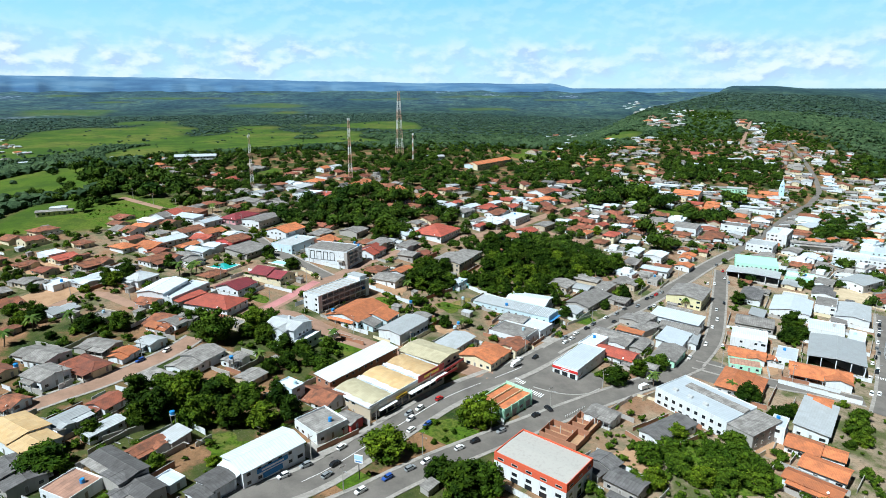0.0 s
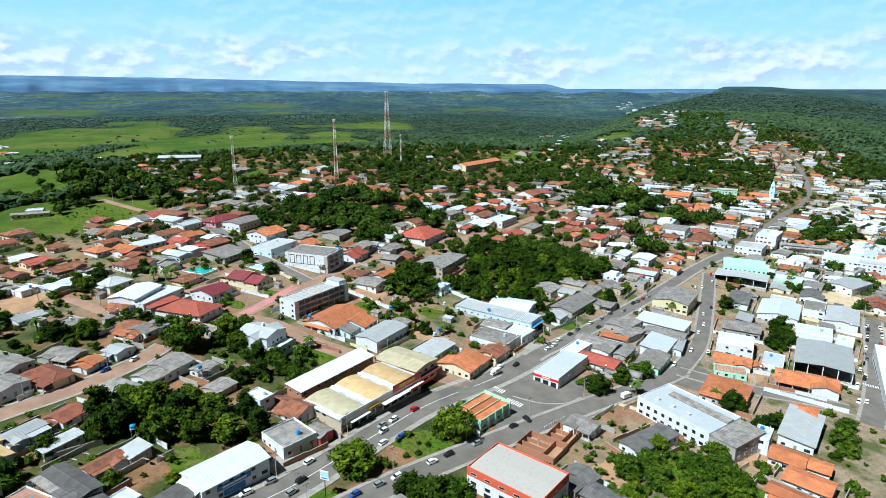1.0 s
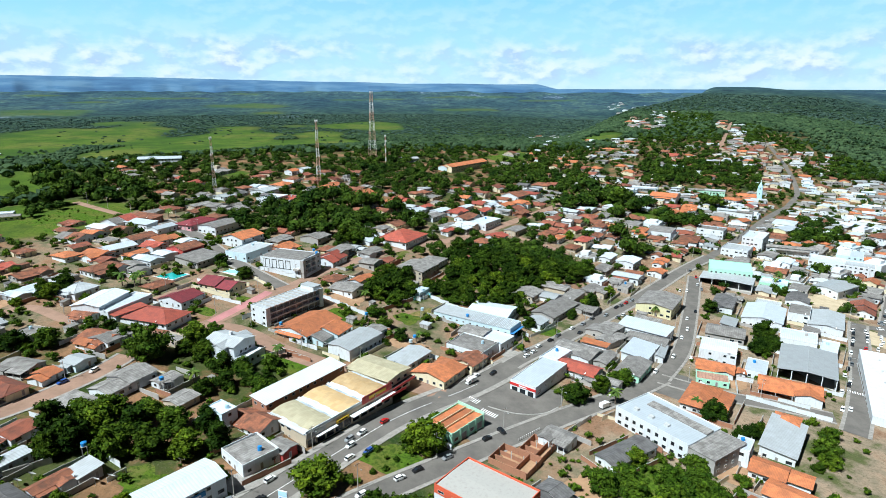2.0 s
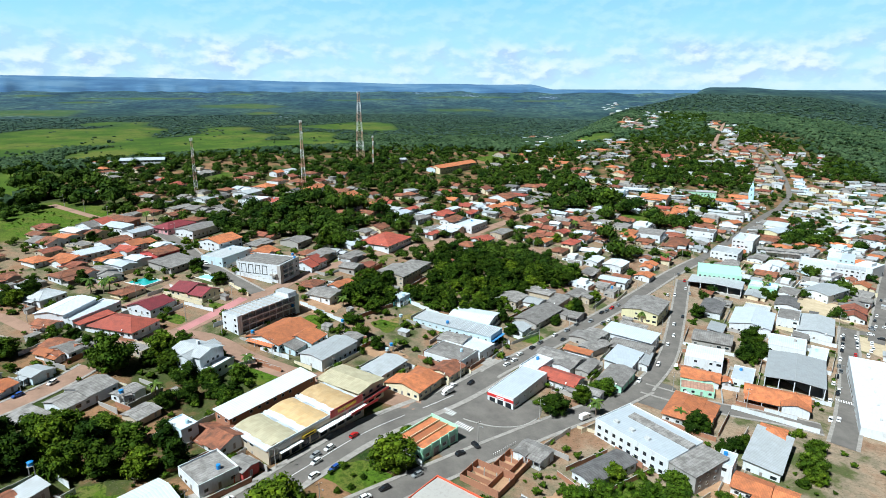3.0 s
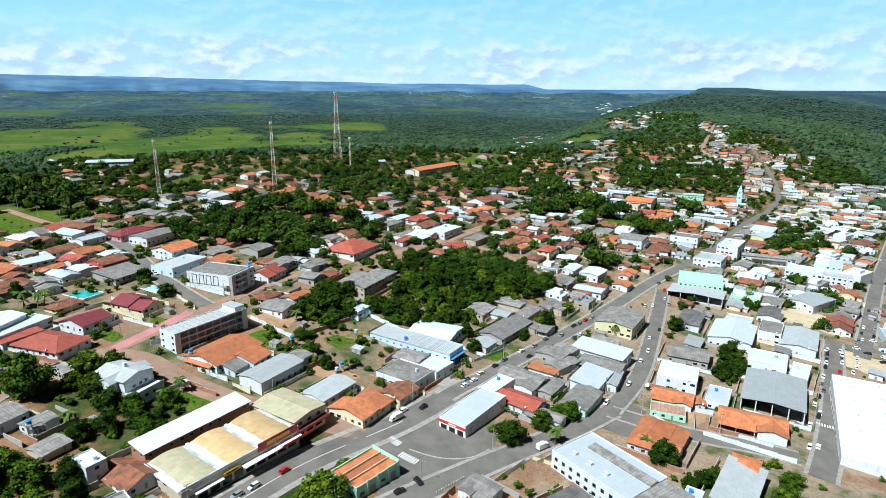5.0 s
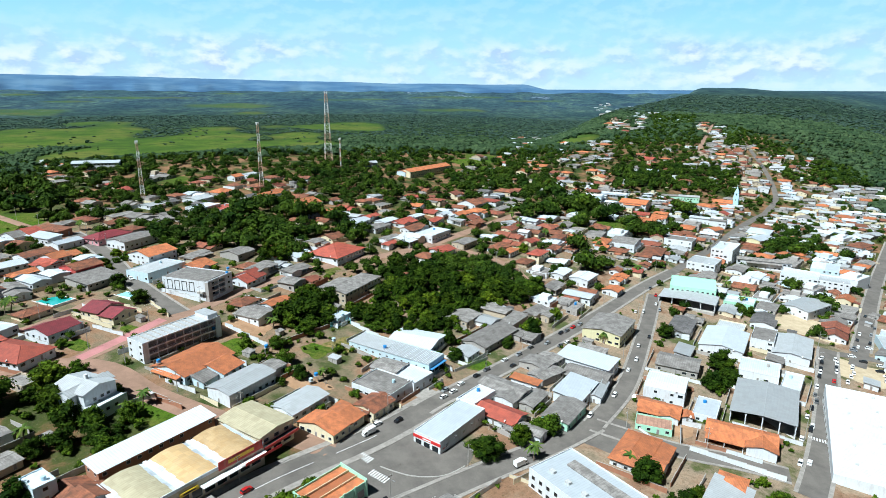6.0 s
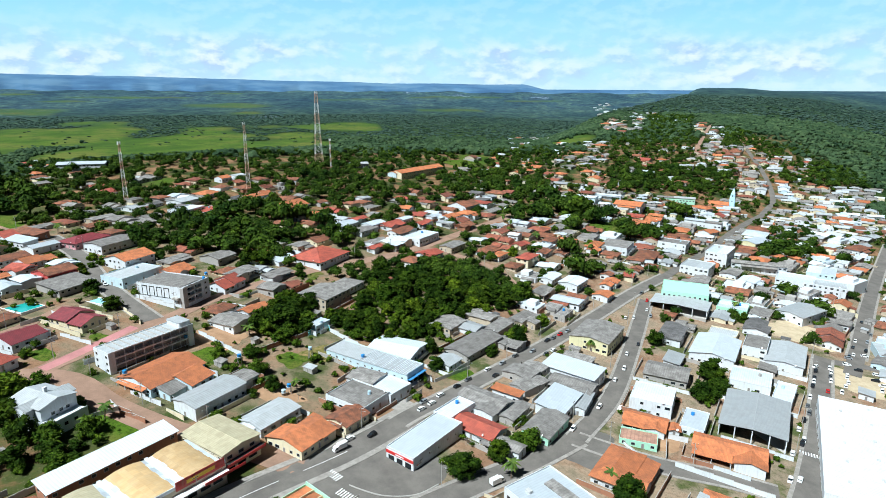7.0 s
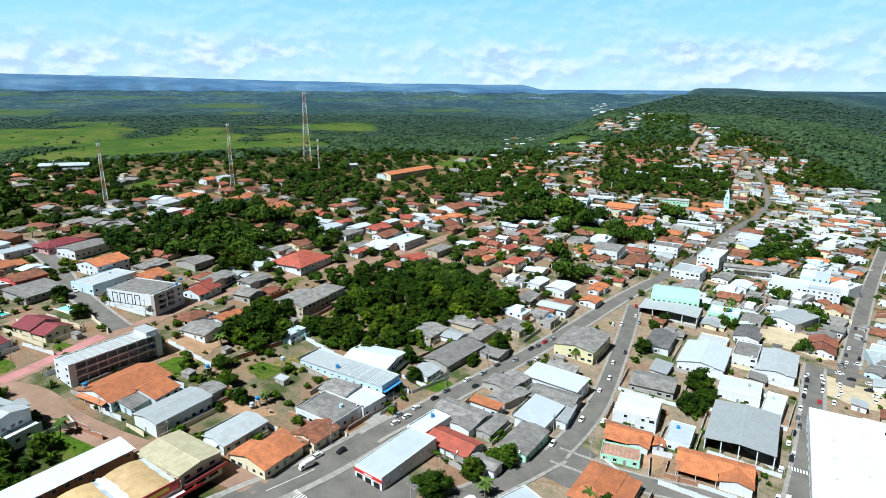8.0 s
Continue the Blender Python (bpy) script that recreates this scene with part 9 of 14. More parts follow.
far_tree(-461.5, 806, 6.1)
far_tree(413.8, 878.7, 6.7)
far_tree(-447.3, 817.7, 5.1)
far_tree(-425.4, 832.3, 7.4)
far_tree(-486.6, 792, 6.3)
far_tree(465, 855.5, 5.9)
far_tree(467, 856.2, 5.9)
far_tree(403.1, 887.4, 5.7)
far_tree(336.6, 913.7, 6.4)
far_tree(356.4, 906.8, 5)
far_tree(435.1, 875.7, 7.6)
far_tree(-513.5, 779.4, 5.3)
far_tree(204.5, 952.9, 4.2)
far_tree(371.8, 906.6, 5.8)
far_tree(253.1, 944, 4.6)
far_tree(420, 886.3, 7.6)
far_tree(218.2, 952.1, 5.8)
far_tree(426.6, 884.2, 5.2)
far_tree(397.5, 897.6, 5.6)
far_tree(440.2, 879.5, 4.8)
far_tree(486.9, 855.3, 6.2)
far_tree(485.2, 857.2, 7.3)
far_tree(416, 892.6, 6.3)
far_tree(447.6, 877.8, 7)
far_tree(460.2, 871.8, 4.9)
far_tree(412.2, 895.8, 5.7)
far_tree(242, 952.9, 5.1)
far_tree(474.2, 867.5, 3.7)
far_tree(461.3, 876.6, 7.3)
far_tree(353.6, 924.7, 3.8)
far_tree(-479.9, 819.7, 5.8)
far_tree(-532.7, 783, 4.8)
far_tree(408.4, 905.9, 6.3)
far_tree(-511.3, 799.9, 6.1)
far_tree(-495.9, 811.5, 6)
far_tree(476, 873.6, 7.8)
far_tree(232.6, 962.8, 6.5)
far_tree(-431.4, 857, 7.5)
far_tree(425.2, 902.5, 5.9)
far_tree(487.1, 871.6, 5.8)
far_tree(435.7, 898.3, 5.7)
far_tree(469.4, 881.9, 3.5)
far_tree(215.3, 970.7, 6.8)
far_tree(497.4, 869, 6.7)
far_tree(-460.4, 843.6, 6.6)
far_tree(452.6, 893.4, 6.3)
far_tree(251.5, 965.7, 4.6)
far_tree(349.2, 937.2, 5.8)
far_tree(366.8, 932.1, 5.9)
far_tree(446.8, 899.6, 4.4)
far_tree(466.1, 890.3, 6.2)
far_tree(387.6, 928, 4.2)
far_tree(419.9, 917.2, 4.6)
far_tree(236.1, 977.1, 5.9)
far_tree(481.2, 888.2, 5.8)
far_tree(488.9, 884.1, 5.7)
far_tree(-530.7, 807.6, 5.7)
far_tree(-456.1, 861, 6.1)
far_tree(479.8, 894.3, 6.3)
far_tree(402.4, 930.8, 4.9)
far_tree(495.2, 886.1, 4.7)
far_tree(-494.1, 838.1, 4)
far_tree(504.7, 881.9, 5.4)
far_tree(472.1, 900.2, 5.9)
far_tree(-441.8, 873.5, 4.2)
far_tree(249.7, 982.1, 6)
far_tree(431.8, 923.5, 5.8)
far_tree(465.5, 907.6, 7.8)
far_tree(392.5, 941.8, 6.6)
far_tree(-510.3, 834.1, 6.3)
far_tree(500.7, 894.9, 7)
far_tree(369.1, 955.1, 4.6)
far_tree(240.2, 993.1, 5.4)
far_tree(494.2, 900.1, 5.7)
far_tree(-527.8, 829.3, 4.1)
far_tree(452.3, 924.1, 5)
far_tree(-475.6, 866.8, 4.9)
far_tree(414.3, 941.5, 4.2)
far_tree(485.8, 909.5, 7.2)
far_tree(387.6, 954.5, 4.1)
far_tree(479.9, 913.3, 4.2)
far_tree(257.8, 995.8, 6)
far_tree(-499, 855.5, 4.8)
far_tree(-516.2, 846.2, 4.9)
far_tree(428.8, 943.2, 5.5)
far_tree(407.2, 952.5, 4.6)
far_tree(360.7, 970.4, 5.1)
far_tree(445, 936.5, 6.9)
far_tree(510.7, 903.4, 6.7)
far_tree(374.1, 973, 5.8)
far_tree(-554.7, 831.8, 5.2)
far_tree(465.7, 936.7, 3.7)
far_tree(487.6, 926.2, 5.7)
far_tree(506.9, 916.1, 5.8)
far_tree(254.3, 1012, 5.1)
far_tree(-539.2, 847, 6.5)
far_tree(437.1, 953.4, 4.2)
far_tree(449.8, 949.2, 6.1)
far_tree(395, 972.6, 6.7)
far_tree(-479.7, 890.9, 6.4)
far_tree(408.8, 968.4, 5.4)
far_tree(427.8, 962.9, 4.7)
far_tree(477.6, 942.1, 6.5)
far_tree(366.3, 989.6, 5.1)
far_tree(519, 921.8, 6)
far_tree(269.3, 1019.4, 4.1)
far_tree(597.5, 875.2, 5.8)
far_tree(501.3, 933.8, 5.3)
far_tree(584.8, 885.4, 6.3)
far_tree(-500, 891.8, 4.5)
far_tree(464.3, 956.4, 6.5)
far_tree(-514.6, 883, 7.2)
far_tree(381.2, 992.1, 4.6)
far_tree(422.3, 976.9, 6.8)
far_tree(-534.3, 871.3, 6.5)
far_tree(-555.6, 857.9, 4.9)
far_tree(594.3, 887.3, 4.4)
far_tree(581.5, 896.7, 6.9)
far_tree(491.7, 949, 3.5)
far_tree(-533.6, 876.3, 7.1)
far_tree(616, 878.6, 4.1)
far_tree(406.1, 993.3, 5.2)
far_tree(606.1, 887.9, 4.5)
far_tree(447.5, 976.6, 5)
far_tree(590.4, 901.5, 6.9)
far_tree(478.6, 965.6, 4.6)
far_tree(-492.1, 915.2, 6.4)
far_tree(463.4, 976, 4.9)
far_tree(368.8, 1014.2, 4.9)
far_tree(421.4, 994.6, 6.9)
far_tree(626.8, 881.8, 6.4)
far_tree(-523.2, 898.4, 4.3)
far_tree(616.3, 889.8, 5.7)
far_tree(637.9, 875.8, 6.3)
far_tree(587.7, 910.6, 6)
far_tree(605.7, 899.4, 5.3)
far_tree(435.8, 992.2, 4.4)
far_tree(-584, 860.8, 4)
far_tree(383.8, 1015.9, 4.9)
far_tree(397.8, 1012.7, 3.7)
far_tree(596.1, 914.1, 6.4)
far_tree(623.4, 896.4, 4.7)
far_tree(-565.1, 881.6, 7.4)
far_tree(416.3, 1009.4, 5.5)
far_tree(650, 880, 6.6)
far_tree(480.8, 982.1, 4.1)
far_tree(-511.1, 921.5, 5.3)
far_tree(615.5, 905.4, 4.1)
far_tree(605.9, 911.9, 4.5)
far_tree(456.1, 995.5, 5.7)
far_tree(644.1, 887.6, 5.7)
far_tree(596, 924, 4.9)
far_tree(636.2, 896.8, 4.7)
far_tree(-536.4, 913.6, 4.5)
far_tree(382.1, 1032.5, 5.5)
far_tree(626.9, 907.6, 5.9)
far_tree(431.1, 1014.2, 4.9)
far_tree(448.4, 1007.4, 4.8)
far_tree(-556.2, 902.4, 6.1)
far_tree(620.4, 914.6, 5.5)
far_tree(667.1, 882.2, 5.7)
far_tree(402.9, 1028.5, 4.9)
far_tree(-582.8, 886.3, 4.3)
far_tree(645.1, 899.5, 6.9)
far_tree(470.4, 1001.4, 4.3)
far_tree(415.8, 1026.5, 6.4)
far_tree(601.8, 932.9, 6.1)
far_tree(661.7, 891.8, 7)
far_tree(622.4, 923.6, 4.5)
far_tree(-604, 879.5, 4.1)
far_tree(643, 910.5, 6.6)
far_tree(490.2, 1001.2, 3.8)
far_tree(398.1, 1040.7, 5.7)
far_tree(654.7, 904.1, 6.1)
far_tree(673.3, 890.5, 5.3)
far_tree(686.4, 880.4, 4.8)
far_tree(635.7, 919.6, 5.4)
far_tree(439.1, 1027, 6.1)
far_tree(-560.5, 920.2, 4.1)
far_tree(682.9, 889.1, 4.7)
far_tree(695.5, 882.2, 6.8)
far_tree(649.3, 917.3, 5.2)
far_tree(415.6, 1042.5, 4.8)
far_tree(-527.6, 945.6, 4.9)
far_tree(477.5, 1017.4, 6)
far_tree(676.3, 899.4, 5)
far_tree(385.2, 1055.5, 4.8)
far_tree(623.4, 937.4, 5.1)
far_tree(636.6, 929.1, 4.9)
far_tree(612.2, 946.2, 6)
far_tree(466, 1025.2, 4.8)
far_tree(666.2, 909.1, 6.2)
far_tree(-580.1, 914.4, 6.3)
far_tree(645.7, 928.1, 5)
far_tree(686.5, 899.5, 5)
far_tree(696.5, 892.3, 4.2)
far_tree(661.6, 918.9, 5.3)
far_tree(675.8, 909, 5.5)
far_tree(449.4, 1039, 6.9)
far_tree(655, 925.3, 5)
far_tree(-550.1, 944.4, 6.7)
far_tree(-565.4, 934.1, 4.6)
far_tree(671.3, 917.7, 6.1)
far_tree(400.2, 1063.1, 6.4)
far_tree(626.1, 950.4, 6.6)
far_tree(-612.7, 903, 7.8)
far_tree(651.2, 935.5, 5.8)
far_tree(431.4, 1053.5, 6)
far_tree(413.7, 1060.5, 5.4)
far_tree(686.5, 910.4, 5.3)
far_tree(702.3, 899.5, 6.1)
far_tree(387, 1071.6, 4)
far_tree(637.1, 948, 6.5)
far_tree(-538.4, 960.9, 4.8)
far_tree(682.5, 918.6, 6.1)
far_tree(481.1, 1037.5, 4.5)
far_tree(-598.3, 923.6, 5.1)
far_tree(668.6, 931.6, 5.4)
far_tree(498.8, 1031.9, 4)
far_tree(650.9, 944.9, 5.1)
far_tree(697.1, 912.1, 4.5)
far_tree(425.8, 1066.4, 6.6)
far_tree(455.5, 1055.3, 5.9)
far_tree(619.1, 970.5, 4.1)
far_tree(644, 956.2, 6.5)
far_tree(688.7, 925.3, 5.1)
far_tree(708.5, 911.3, 4.3)
far_tree(665.9, 943.6, 6.3)
far_tree(678.3, 934.9, 4.2)
far_tree(390.9, 1084.9, 6)
far_tree(697.5, 922.9, 6.1)
far_tree(-626.7, 916.2, 5.3)
far_tree(-581.8, 949.6, 5.1)
far_tree(656.5, 954.9, 4.4)
far_tree(408.4, 1082.7, 5.8)
far_tree(-575.8, 955.9, 4.8)
far_tree(470.8, 1058.4, 4.4)
far_tree(495.2, 1048.9, 4.8)
far_tree(614.2, 985.1, 5.4)
far_tree(707.9, 920.9, 6.4)
far_tree(690.1, 934.5, 4.1)
far_tree(675.7, 945.2, 4.2)
far_tree(428.1, 1081, 6.4)
far_tree(668.2, 953.6, 4.2)
far_tree(455.6, 1070.3, 4.4)
far_tree(-612.6, 937.2, 5.7)
far_tree(718.2, 918.7, 4.6)
far_tree(700.5, 934.3, 5)
far_tree(684.8, 946.1, 4.4)
far_tree(399.8, 1096.2, 3.6)
far_tree(-554.5, 982.3, 7.9)
far_tree(628.4, 986.3, 5.1)
far_tree(445.8, 1080.6, 4.8)
far_tree(695.3, 943, 5.2)
far_tree(511.9, 1053.9, 5.2)
far_tree(668.1, 965, 6.3)
far_tree(617, 998.8, 4.1)
far_tree(679.7, 957.8, 4.1)
far_tree(493.3, 1065.6, 5.7)
far_tree(413.3, 1099.3, 4.3)
far_tree(724.5, 927, 4.5)
far_tree(714.6, 934.9, 4.9)
far_tree(478.9, 1074.1, 4.2)
far_tree(708.3, 942.2, 6.3)
far_tree(-592.4, 968.6, 7.9)
far_tree(-607.5, 959.4, 7.3)
far_tree(460.4, 1085.8, 6.4)
far_tree(695.3, 956.3, 5.6)
far_tree(631.3, 1000.3, 4.2)
far_tree(703.7, 952.5, 6.1)
far_tree(-581.7, 983.6, 6.8)
far_tree(619.8, 1010.7, 4.6)
far_tree(679.2, 972.2, 6.3)
far_tree(690, 964.9, 6.7)
far_tree(717, 945.1, 5.3)
far_tree(-625.2, 954.2, 4.1)
far_tree(568.8, 1042.1, 5.3)
far_tree(728.7, 938.3, 6.4)
far_tree(-643.5, 943.3, 7.3)
far_tree(429.7, 1107, 5.6)
far_tree(447.5, 1101, 6.5)
far_tree(509.8, 1075.7, 4.9)
far_tree(631.4, 1011.1, 5.2)
far_tree(495, 1083.4, 3.8)
far_tree(701.6, 964.5, 5.8)
far_tree(483.8, 1091.7, 4)
far_tree(696.5, 973, 5.8)
far_tree(642.1, 1010.3, 3.5)
far_tree(624.7, 1023.2, 5.8)
far_tree(720.2, 958.6, 5.7)
far_tree(462.4, 1108, 4)
far_tree(714, 967.1, 4.6)
far_tree(586.4, 1050.1, 4.6)
far_tree(573.6, 1057.1, 4)
far_tree(432.1, 1120.9, 4.4)
far_tree(617.9, 1032.5, 5.7)
far_tree(515.5, 1087.6, 5.7)
far_tree(-633.9, 970.4, 8)
far_tree(702.8, 979.9, 6.3)
far_tree(422.2, 1130.2, 5.2)
far_tree(645.8, 1021.7, 5.6)
far_tree(489.8, 1104.7, 5.3)
far_tree(-614.5, 991.2, 7.5)
far_tree(-604.1, 998.6, 7.4)
far_tree(584.6, 1063.5, 4.8)
far_tree(640.9, 1032.7, 5.1)
far_tree(475.7, 1117.3, 5)
far_tree(509.2, 1102.9, 3.6)
far_tree(456.5, 1125.1, 6.4)
far_tree(-589.4, 1015.6, 5.1)
far_tree(625.8, 1043.5, 5.7)
far_tree(655.3, 1028.4, 4.2)
far_tree(637.8, 1042.7, 3.7)
far_tree(601.4, 1064.7, 5.5)
far_tree(445.7, 1137.1, 4.5)
far_tree(533.9, 1100.3, 6.8)
far_tree(585.5, 1075.3, 4.7)
far_tree(649.9, 1039.2, 5.2)
far_tree(-654.7, 982.5, 5.8)
far_tree(627.8, 1055, 3.6)
far_tree(660.4, 1038.6, 4.3)
far_tree(477.8, 1133.1, 4.9)
far_tree(438.3, 1148.7, 3.9)
far_tree(523.5, 1114.3, 4.5)
far_tree(598.3, 1078.4, 5.1)
far_tree(615.5, 1069.1, 4.2)
far_tree(600.1, 1077.8, 5.5)
far_tree(615.2, 1070.2, 5.3)
far_tree(638.3, 1057.1, 3.7)
far_tree(648.1, 1052, 5.6)
far_tree(-611.4, 1024.2, 7.5)
far_tree(503.8, 1127.2, 5.4)
far_tree(492, 1133.5, 5)
far_tree(-639, 1008.5, 5.3)
far_tree(588.9, 1089.3, 4)
far_tree(461.7, 1149.4, 5.8)
far_tree(664.6, 1048, 5)
far_tree(629.6, 1069.5, 4.7)
far_tree(-633.3, 1017.7, 4.6)
far_tree(593, 1092.8, 4)
far_tree(625.8, 1076.7, 6)
far_tree(608.1, 1086.8, 6)
far_tree(475.3, 1150.2, 6.3)
far_tree(451.6, 1160.3, 6.4)
far_tree(605.6, 1090.1, 5.6)
far_tree(-680.7, 988.8, 6.1)
far_tree(647.3, 1067.2, 6)
far_tree(511.1, 1138.4, 5.4)
far_tree(619.9, 1085.3, 4.3)
far_tree(491.5, 1148.7, 3.7)
far_tree(530.2, 1132.4, 4.9)
far_tree(639, 1077.1, 5)
far_tree(620, 1089.5, 4.1)
far_tree(-664.3, 1009.3, 4)
far_tree(659.4, 1066.8, 3.7)
far_tree(631.1, 1085.1, 5)
far_tree(598.5, 1103.9, 4.3)
far_tree(609.3, 1098.8, 5)
far_tree(603, 1102.7, 4)
far_tree(-631.5, 1037.9, 5.8)
far_tree(649.8, 1077.6, 3.7)
far_tree(542.6, 1136.4, 5.5)
far_tree(472.4, 1167, 6.7)
far_tree(632.3, 1091.8, 3.6)
far_tree(640.2, 1089.5, 4)
far_tree(668, 1072.8, 5.1)
far_tree(487.7, 1165.4, 5)
far_tree(603.3, 1113.1, 4)
far_tree(-693.3, 1003.3, 5.5)
far_tree(630, 1100.1, 3.9)
far_tree(463.7, 1178.3, 6.4)
far_tree(605.5, 1114, 3.8)
far_tree(519.5, 1156.2, 5.3)
far_tree(537.6, 1149.5, 3.9)
far_tree(501.7, 1165.2, 6.6)
far_tree(664.1, 1084.2, 4.3)
far_tree(-651.6, 1040.1, 6.5)
far_tree(640, 1099.5, 5)
far_tree(612.8, 1116.5, 5.1)
far_tree(652.1, 1094.4, 3.7)
far_tree(550.9, 1149.9, 6.4)
far_tree(631.6, 1109.2, 3.9)
far_tree(486, 1179.7, 5.5)
far_tree(610.9, 1124.4, 5.6)
far_tree(631.6, 1114, 5.2)
far_tree(515.1, 1171.4, 4.7)
far_tree(609.7, 1127.4, 4.6)
far_tree(624.6, 1119.9, 4.1)
far_tree(623.5, 1120.7, 4)
far_tree(-650.3, 1055.1, 4.7)
far_tree(659.8, 1101.4, 4)
far_tree(-683.1, 1033.9, 4.1)
far_tree(541.4, 1165.3, 6.4)
far_tree(669.6, 1098.1, 5.2)
far_tree(477.3, 1192.9, 4.4)
far_tree(507, 1181.9, 5.5)
far_tree(605.3, 1136.5, 4.8)
far_tree(-654.4, 1058.8, 6.4)
far_tree(620.8, 1130.9, 5.9)
far_tree(647.3, 1117.6, 4.8)
far_tree(656.8, 1112.3, 5)
far_tree(626.4, 1131.1, 5)
far_tree(-709.8, 1025.3, 7.9)
far_tree(617.3, 1140.4, 4.5)
far_tree(668.5, 1111.5, 3.8)
far_tree(-677.5, 1053, 8)
far_tree(557.8, 1170.6, 4.8)
far_tree(534.2, 1181.6, 5.2)
far_tree(505.9, 1196.8, 5.1)
far_tree(629.1, 1138.6, 5.2)
far_tree(640, 1132.7, 5.9)
far_tree(-698.5, 1043.3, 4.8)
far_tree(653.8, 1126, 4)
far_tree(-652.7, 1077.6, 4.9)
far_tree(624.3, 1144.3, 3.9)
far_tree(624, 1148.3, 3.8)
far_tree(529.1, 1194.4, 3.9)
far_tree(673.9, 1120.5, 5.3)
far_tree(491.6, 1211.3, 4.4)
far_tree(557.2, 1184.8, 6.5)
far_tree(665.5, 1129.9, 4.5)
far_tree(634.3, 1147.8, 5.3)
far_tree(644.4, 1146.2, 5.8)
far_tree(544.2, 1197.5, 4.9)
far_tree(-692.9, 1065.5, 7.2)
far_tree(656.3, 1141.5, 4.5)
far_tree(521.1, 1208.7, 5)
far_tree(505, 1215.9, 6.5)
far_tree(619.2, 1163.5, 5.5)
far_tree(-672.7, 1087.8, 5.1)
far_tree(639.2, 1158.6, 5.4)
far_tree(670.1, 1141.9, 4)
far_tree(630.7, 1165.8, 4.6)
far_tree(652.8, 1155.7, 5.8)
far_tree(572.8, 1196.9, 5.5)
far_tree(532.9, 1215.8, 6.6)
far_tree(511.5, 1228.9, 3.5)
far_tree(-729.6, 1059.7, 7.5)
far_tree(665.8, 1156.1, 3.7)
far_tree(557.6, 1211.9, 4)
far_tree(643.6, 1171.1, 5)
far_tree(546.3, 1219.7, 6.6)
far_tree(-684.8, 1097.8, 6.3)
far_tree(677, 1158.5, 4.2)
far_tree(658.8, 1168.9, 5.4)
far_tree(519, 1240.4, 6.1)
far_tree(641.1, 1183.3, 4.7)
far_tree(-687.1, 1106.2, 4.1)
far_tree(650.8, 1178.1, 4)
far_tree(534.2, 1235.8, 6.5)
far_tree(-724.6, 1081.8, 5.6)
far_tree(-706.8, 1094.9, 4.8)
far_tree(550, 1232.7, 6.9)
far_tree(579.9, 1220.5, 4)
far_tree(674.7, 1172.9, 5.5)
far_tree(665.8, 1178.6, 4.7)
far_tree(-743.4, 1076.1, 7.6)
far_tree(651.4, 1188.7, 3.7)
far_tree(566.1, 1231.3, 4.3)
far_tree(-697.6, 1114.1, 4.9)
far_tree(666.6, 1190.5, 5.9)
far_tree(536.1, 1254.5, 5.1)
far_tree(652.1, 1200.8, 5.4)
far_tree(576.9, 1239.2, 5.6)
far_tree(679, 1191.4, 4.3)
far_tree(560.1, 1252.4, 5.3)
far_tree(-751.9, 1093.5, 6.2)
far_tree(668.6, 1201.2, 5.3)
far_tree(-720.8, 1118.5, 5.6)
far_tree(-708.4, 1129.2, 7)
far_tree(661.2, 1208.8, 5.1)
far_tree(-736.8, 1110.1, 6.9)
far_tree(653.8, 1216, 5.1)
far_tree(680.4, 1202.8, 3.6)
far_tree(555.9, 1270.6, 4.2)
far_tree(659.5, 1225.4, 6)
far_tree(683.5, 1213.2, 4.9)
far_tree(545.3, 1280.6, 4.8)
far_tree(675.4, 1220.6, 4.3)
far_tree(-715.5, 1146.9, 5.9)
far_tree(535.6, 1289.1, 4.8)
far_tree(-750, 1125.3, 7.5)
far_tree(-768.2, 1112.2, 7.4)
far_tree(664.7, 1234.9, 4.6)
far_tree(559.2, 1287.5, 3.6)
far_tree(545.8, 1293.5, 4.9)
far_tree(684.2, 1229, 5.2)
far_tree(-740, 1144.1, 7.2)
far_tree(675, 1237.9, 4.7)
far_tree(566.5, 1295.8, 3.8)
far_tree(549.1, 1306, 5)
far_tree(683.9, 1242.5, 4.5)
far_tree(-776.3, 1130.8, 7.1)
far_tree(582.7, 1292.4, 4.7)
far_tree(672.5, 1248.9, 3.7)
far_tree(593.5, 1288.6, 4.6)
far_tree(561.3, 1308, 4)
far_tree(607.6, 1288.7, 5.1)
far_tree(572, 1304.9, 3.9)
far_tree(678, 1259.7, 5)
far_tree(687.9, 1256.6, 3.8)
far_tree(587, 1306, 4.5)
far_tree(549.8, 1322.2, 3.9)
far_tree(603.4, 1301.4, 5.6)
far_tree(-784.2, 1147.1, 5.9)
far_tree(566.1, 1321, 4)
far_tree(615.5, 1302.7, 4)
far_tree(685.7, 1269, 4.3)
far_tree(593.8, 1313.9, 5)
far_tree(580.8, 1321.1, 4.2)
far_tree(607.1, 1314.3, 3.6)
far_tree(564.5, 1333.1, 4.5)
far_tree(556.4, 1339.8, 5.8)
far_tree(620.5, 1312.4, 3.8)
far_tree(587.3, 1328.8, 5.9)
far_tree(690.3, 1286.5, 3.5)
far_tree(601.2, 1331.9, 3.7)
far_tree(579.2, 1343.2, 5.4)
far_tree(612.3, 1328.9, 6)
far_tree(560.9, 1351.9, 4.5)
far_tree(589.6, 1341.9, 4.5)
far_tree(629.1, 1324.8, 5.1)
far_tree(609.2, 1339.1, 4.5)
far_tree(585.3, 1351.8, 4.6)
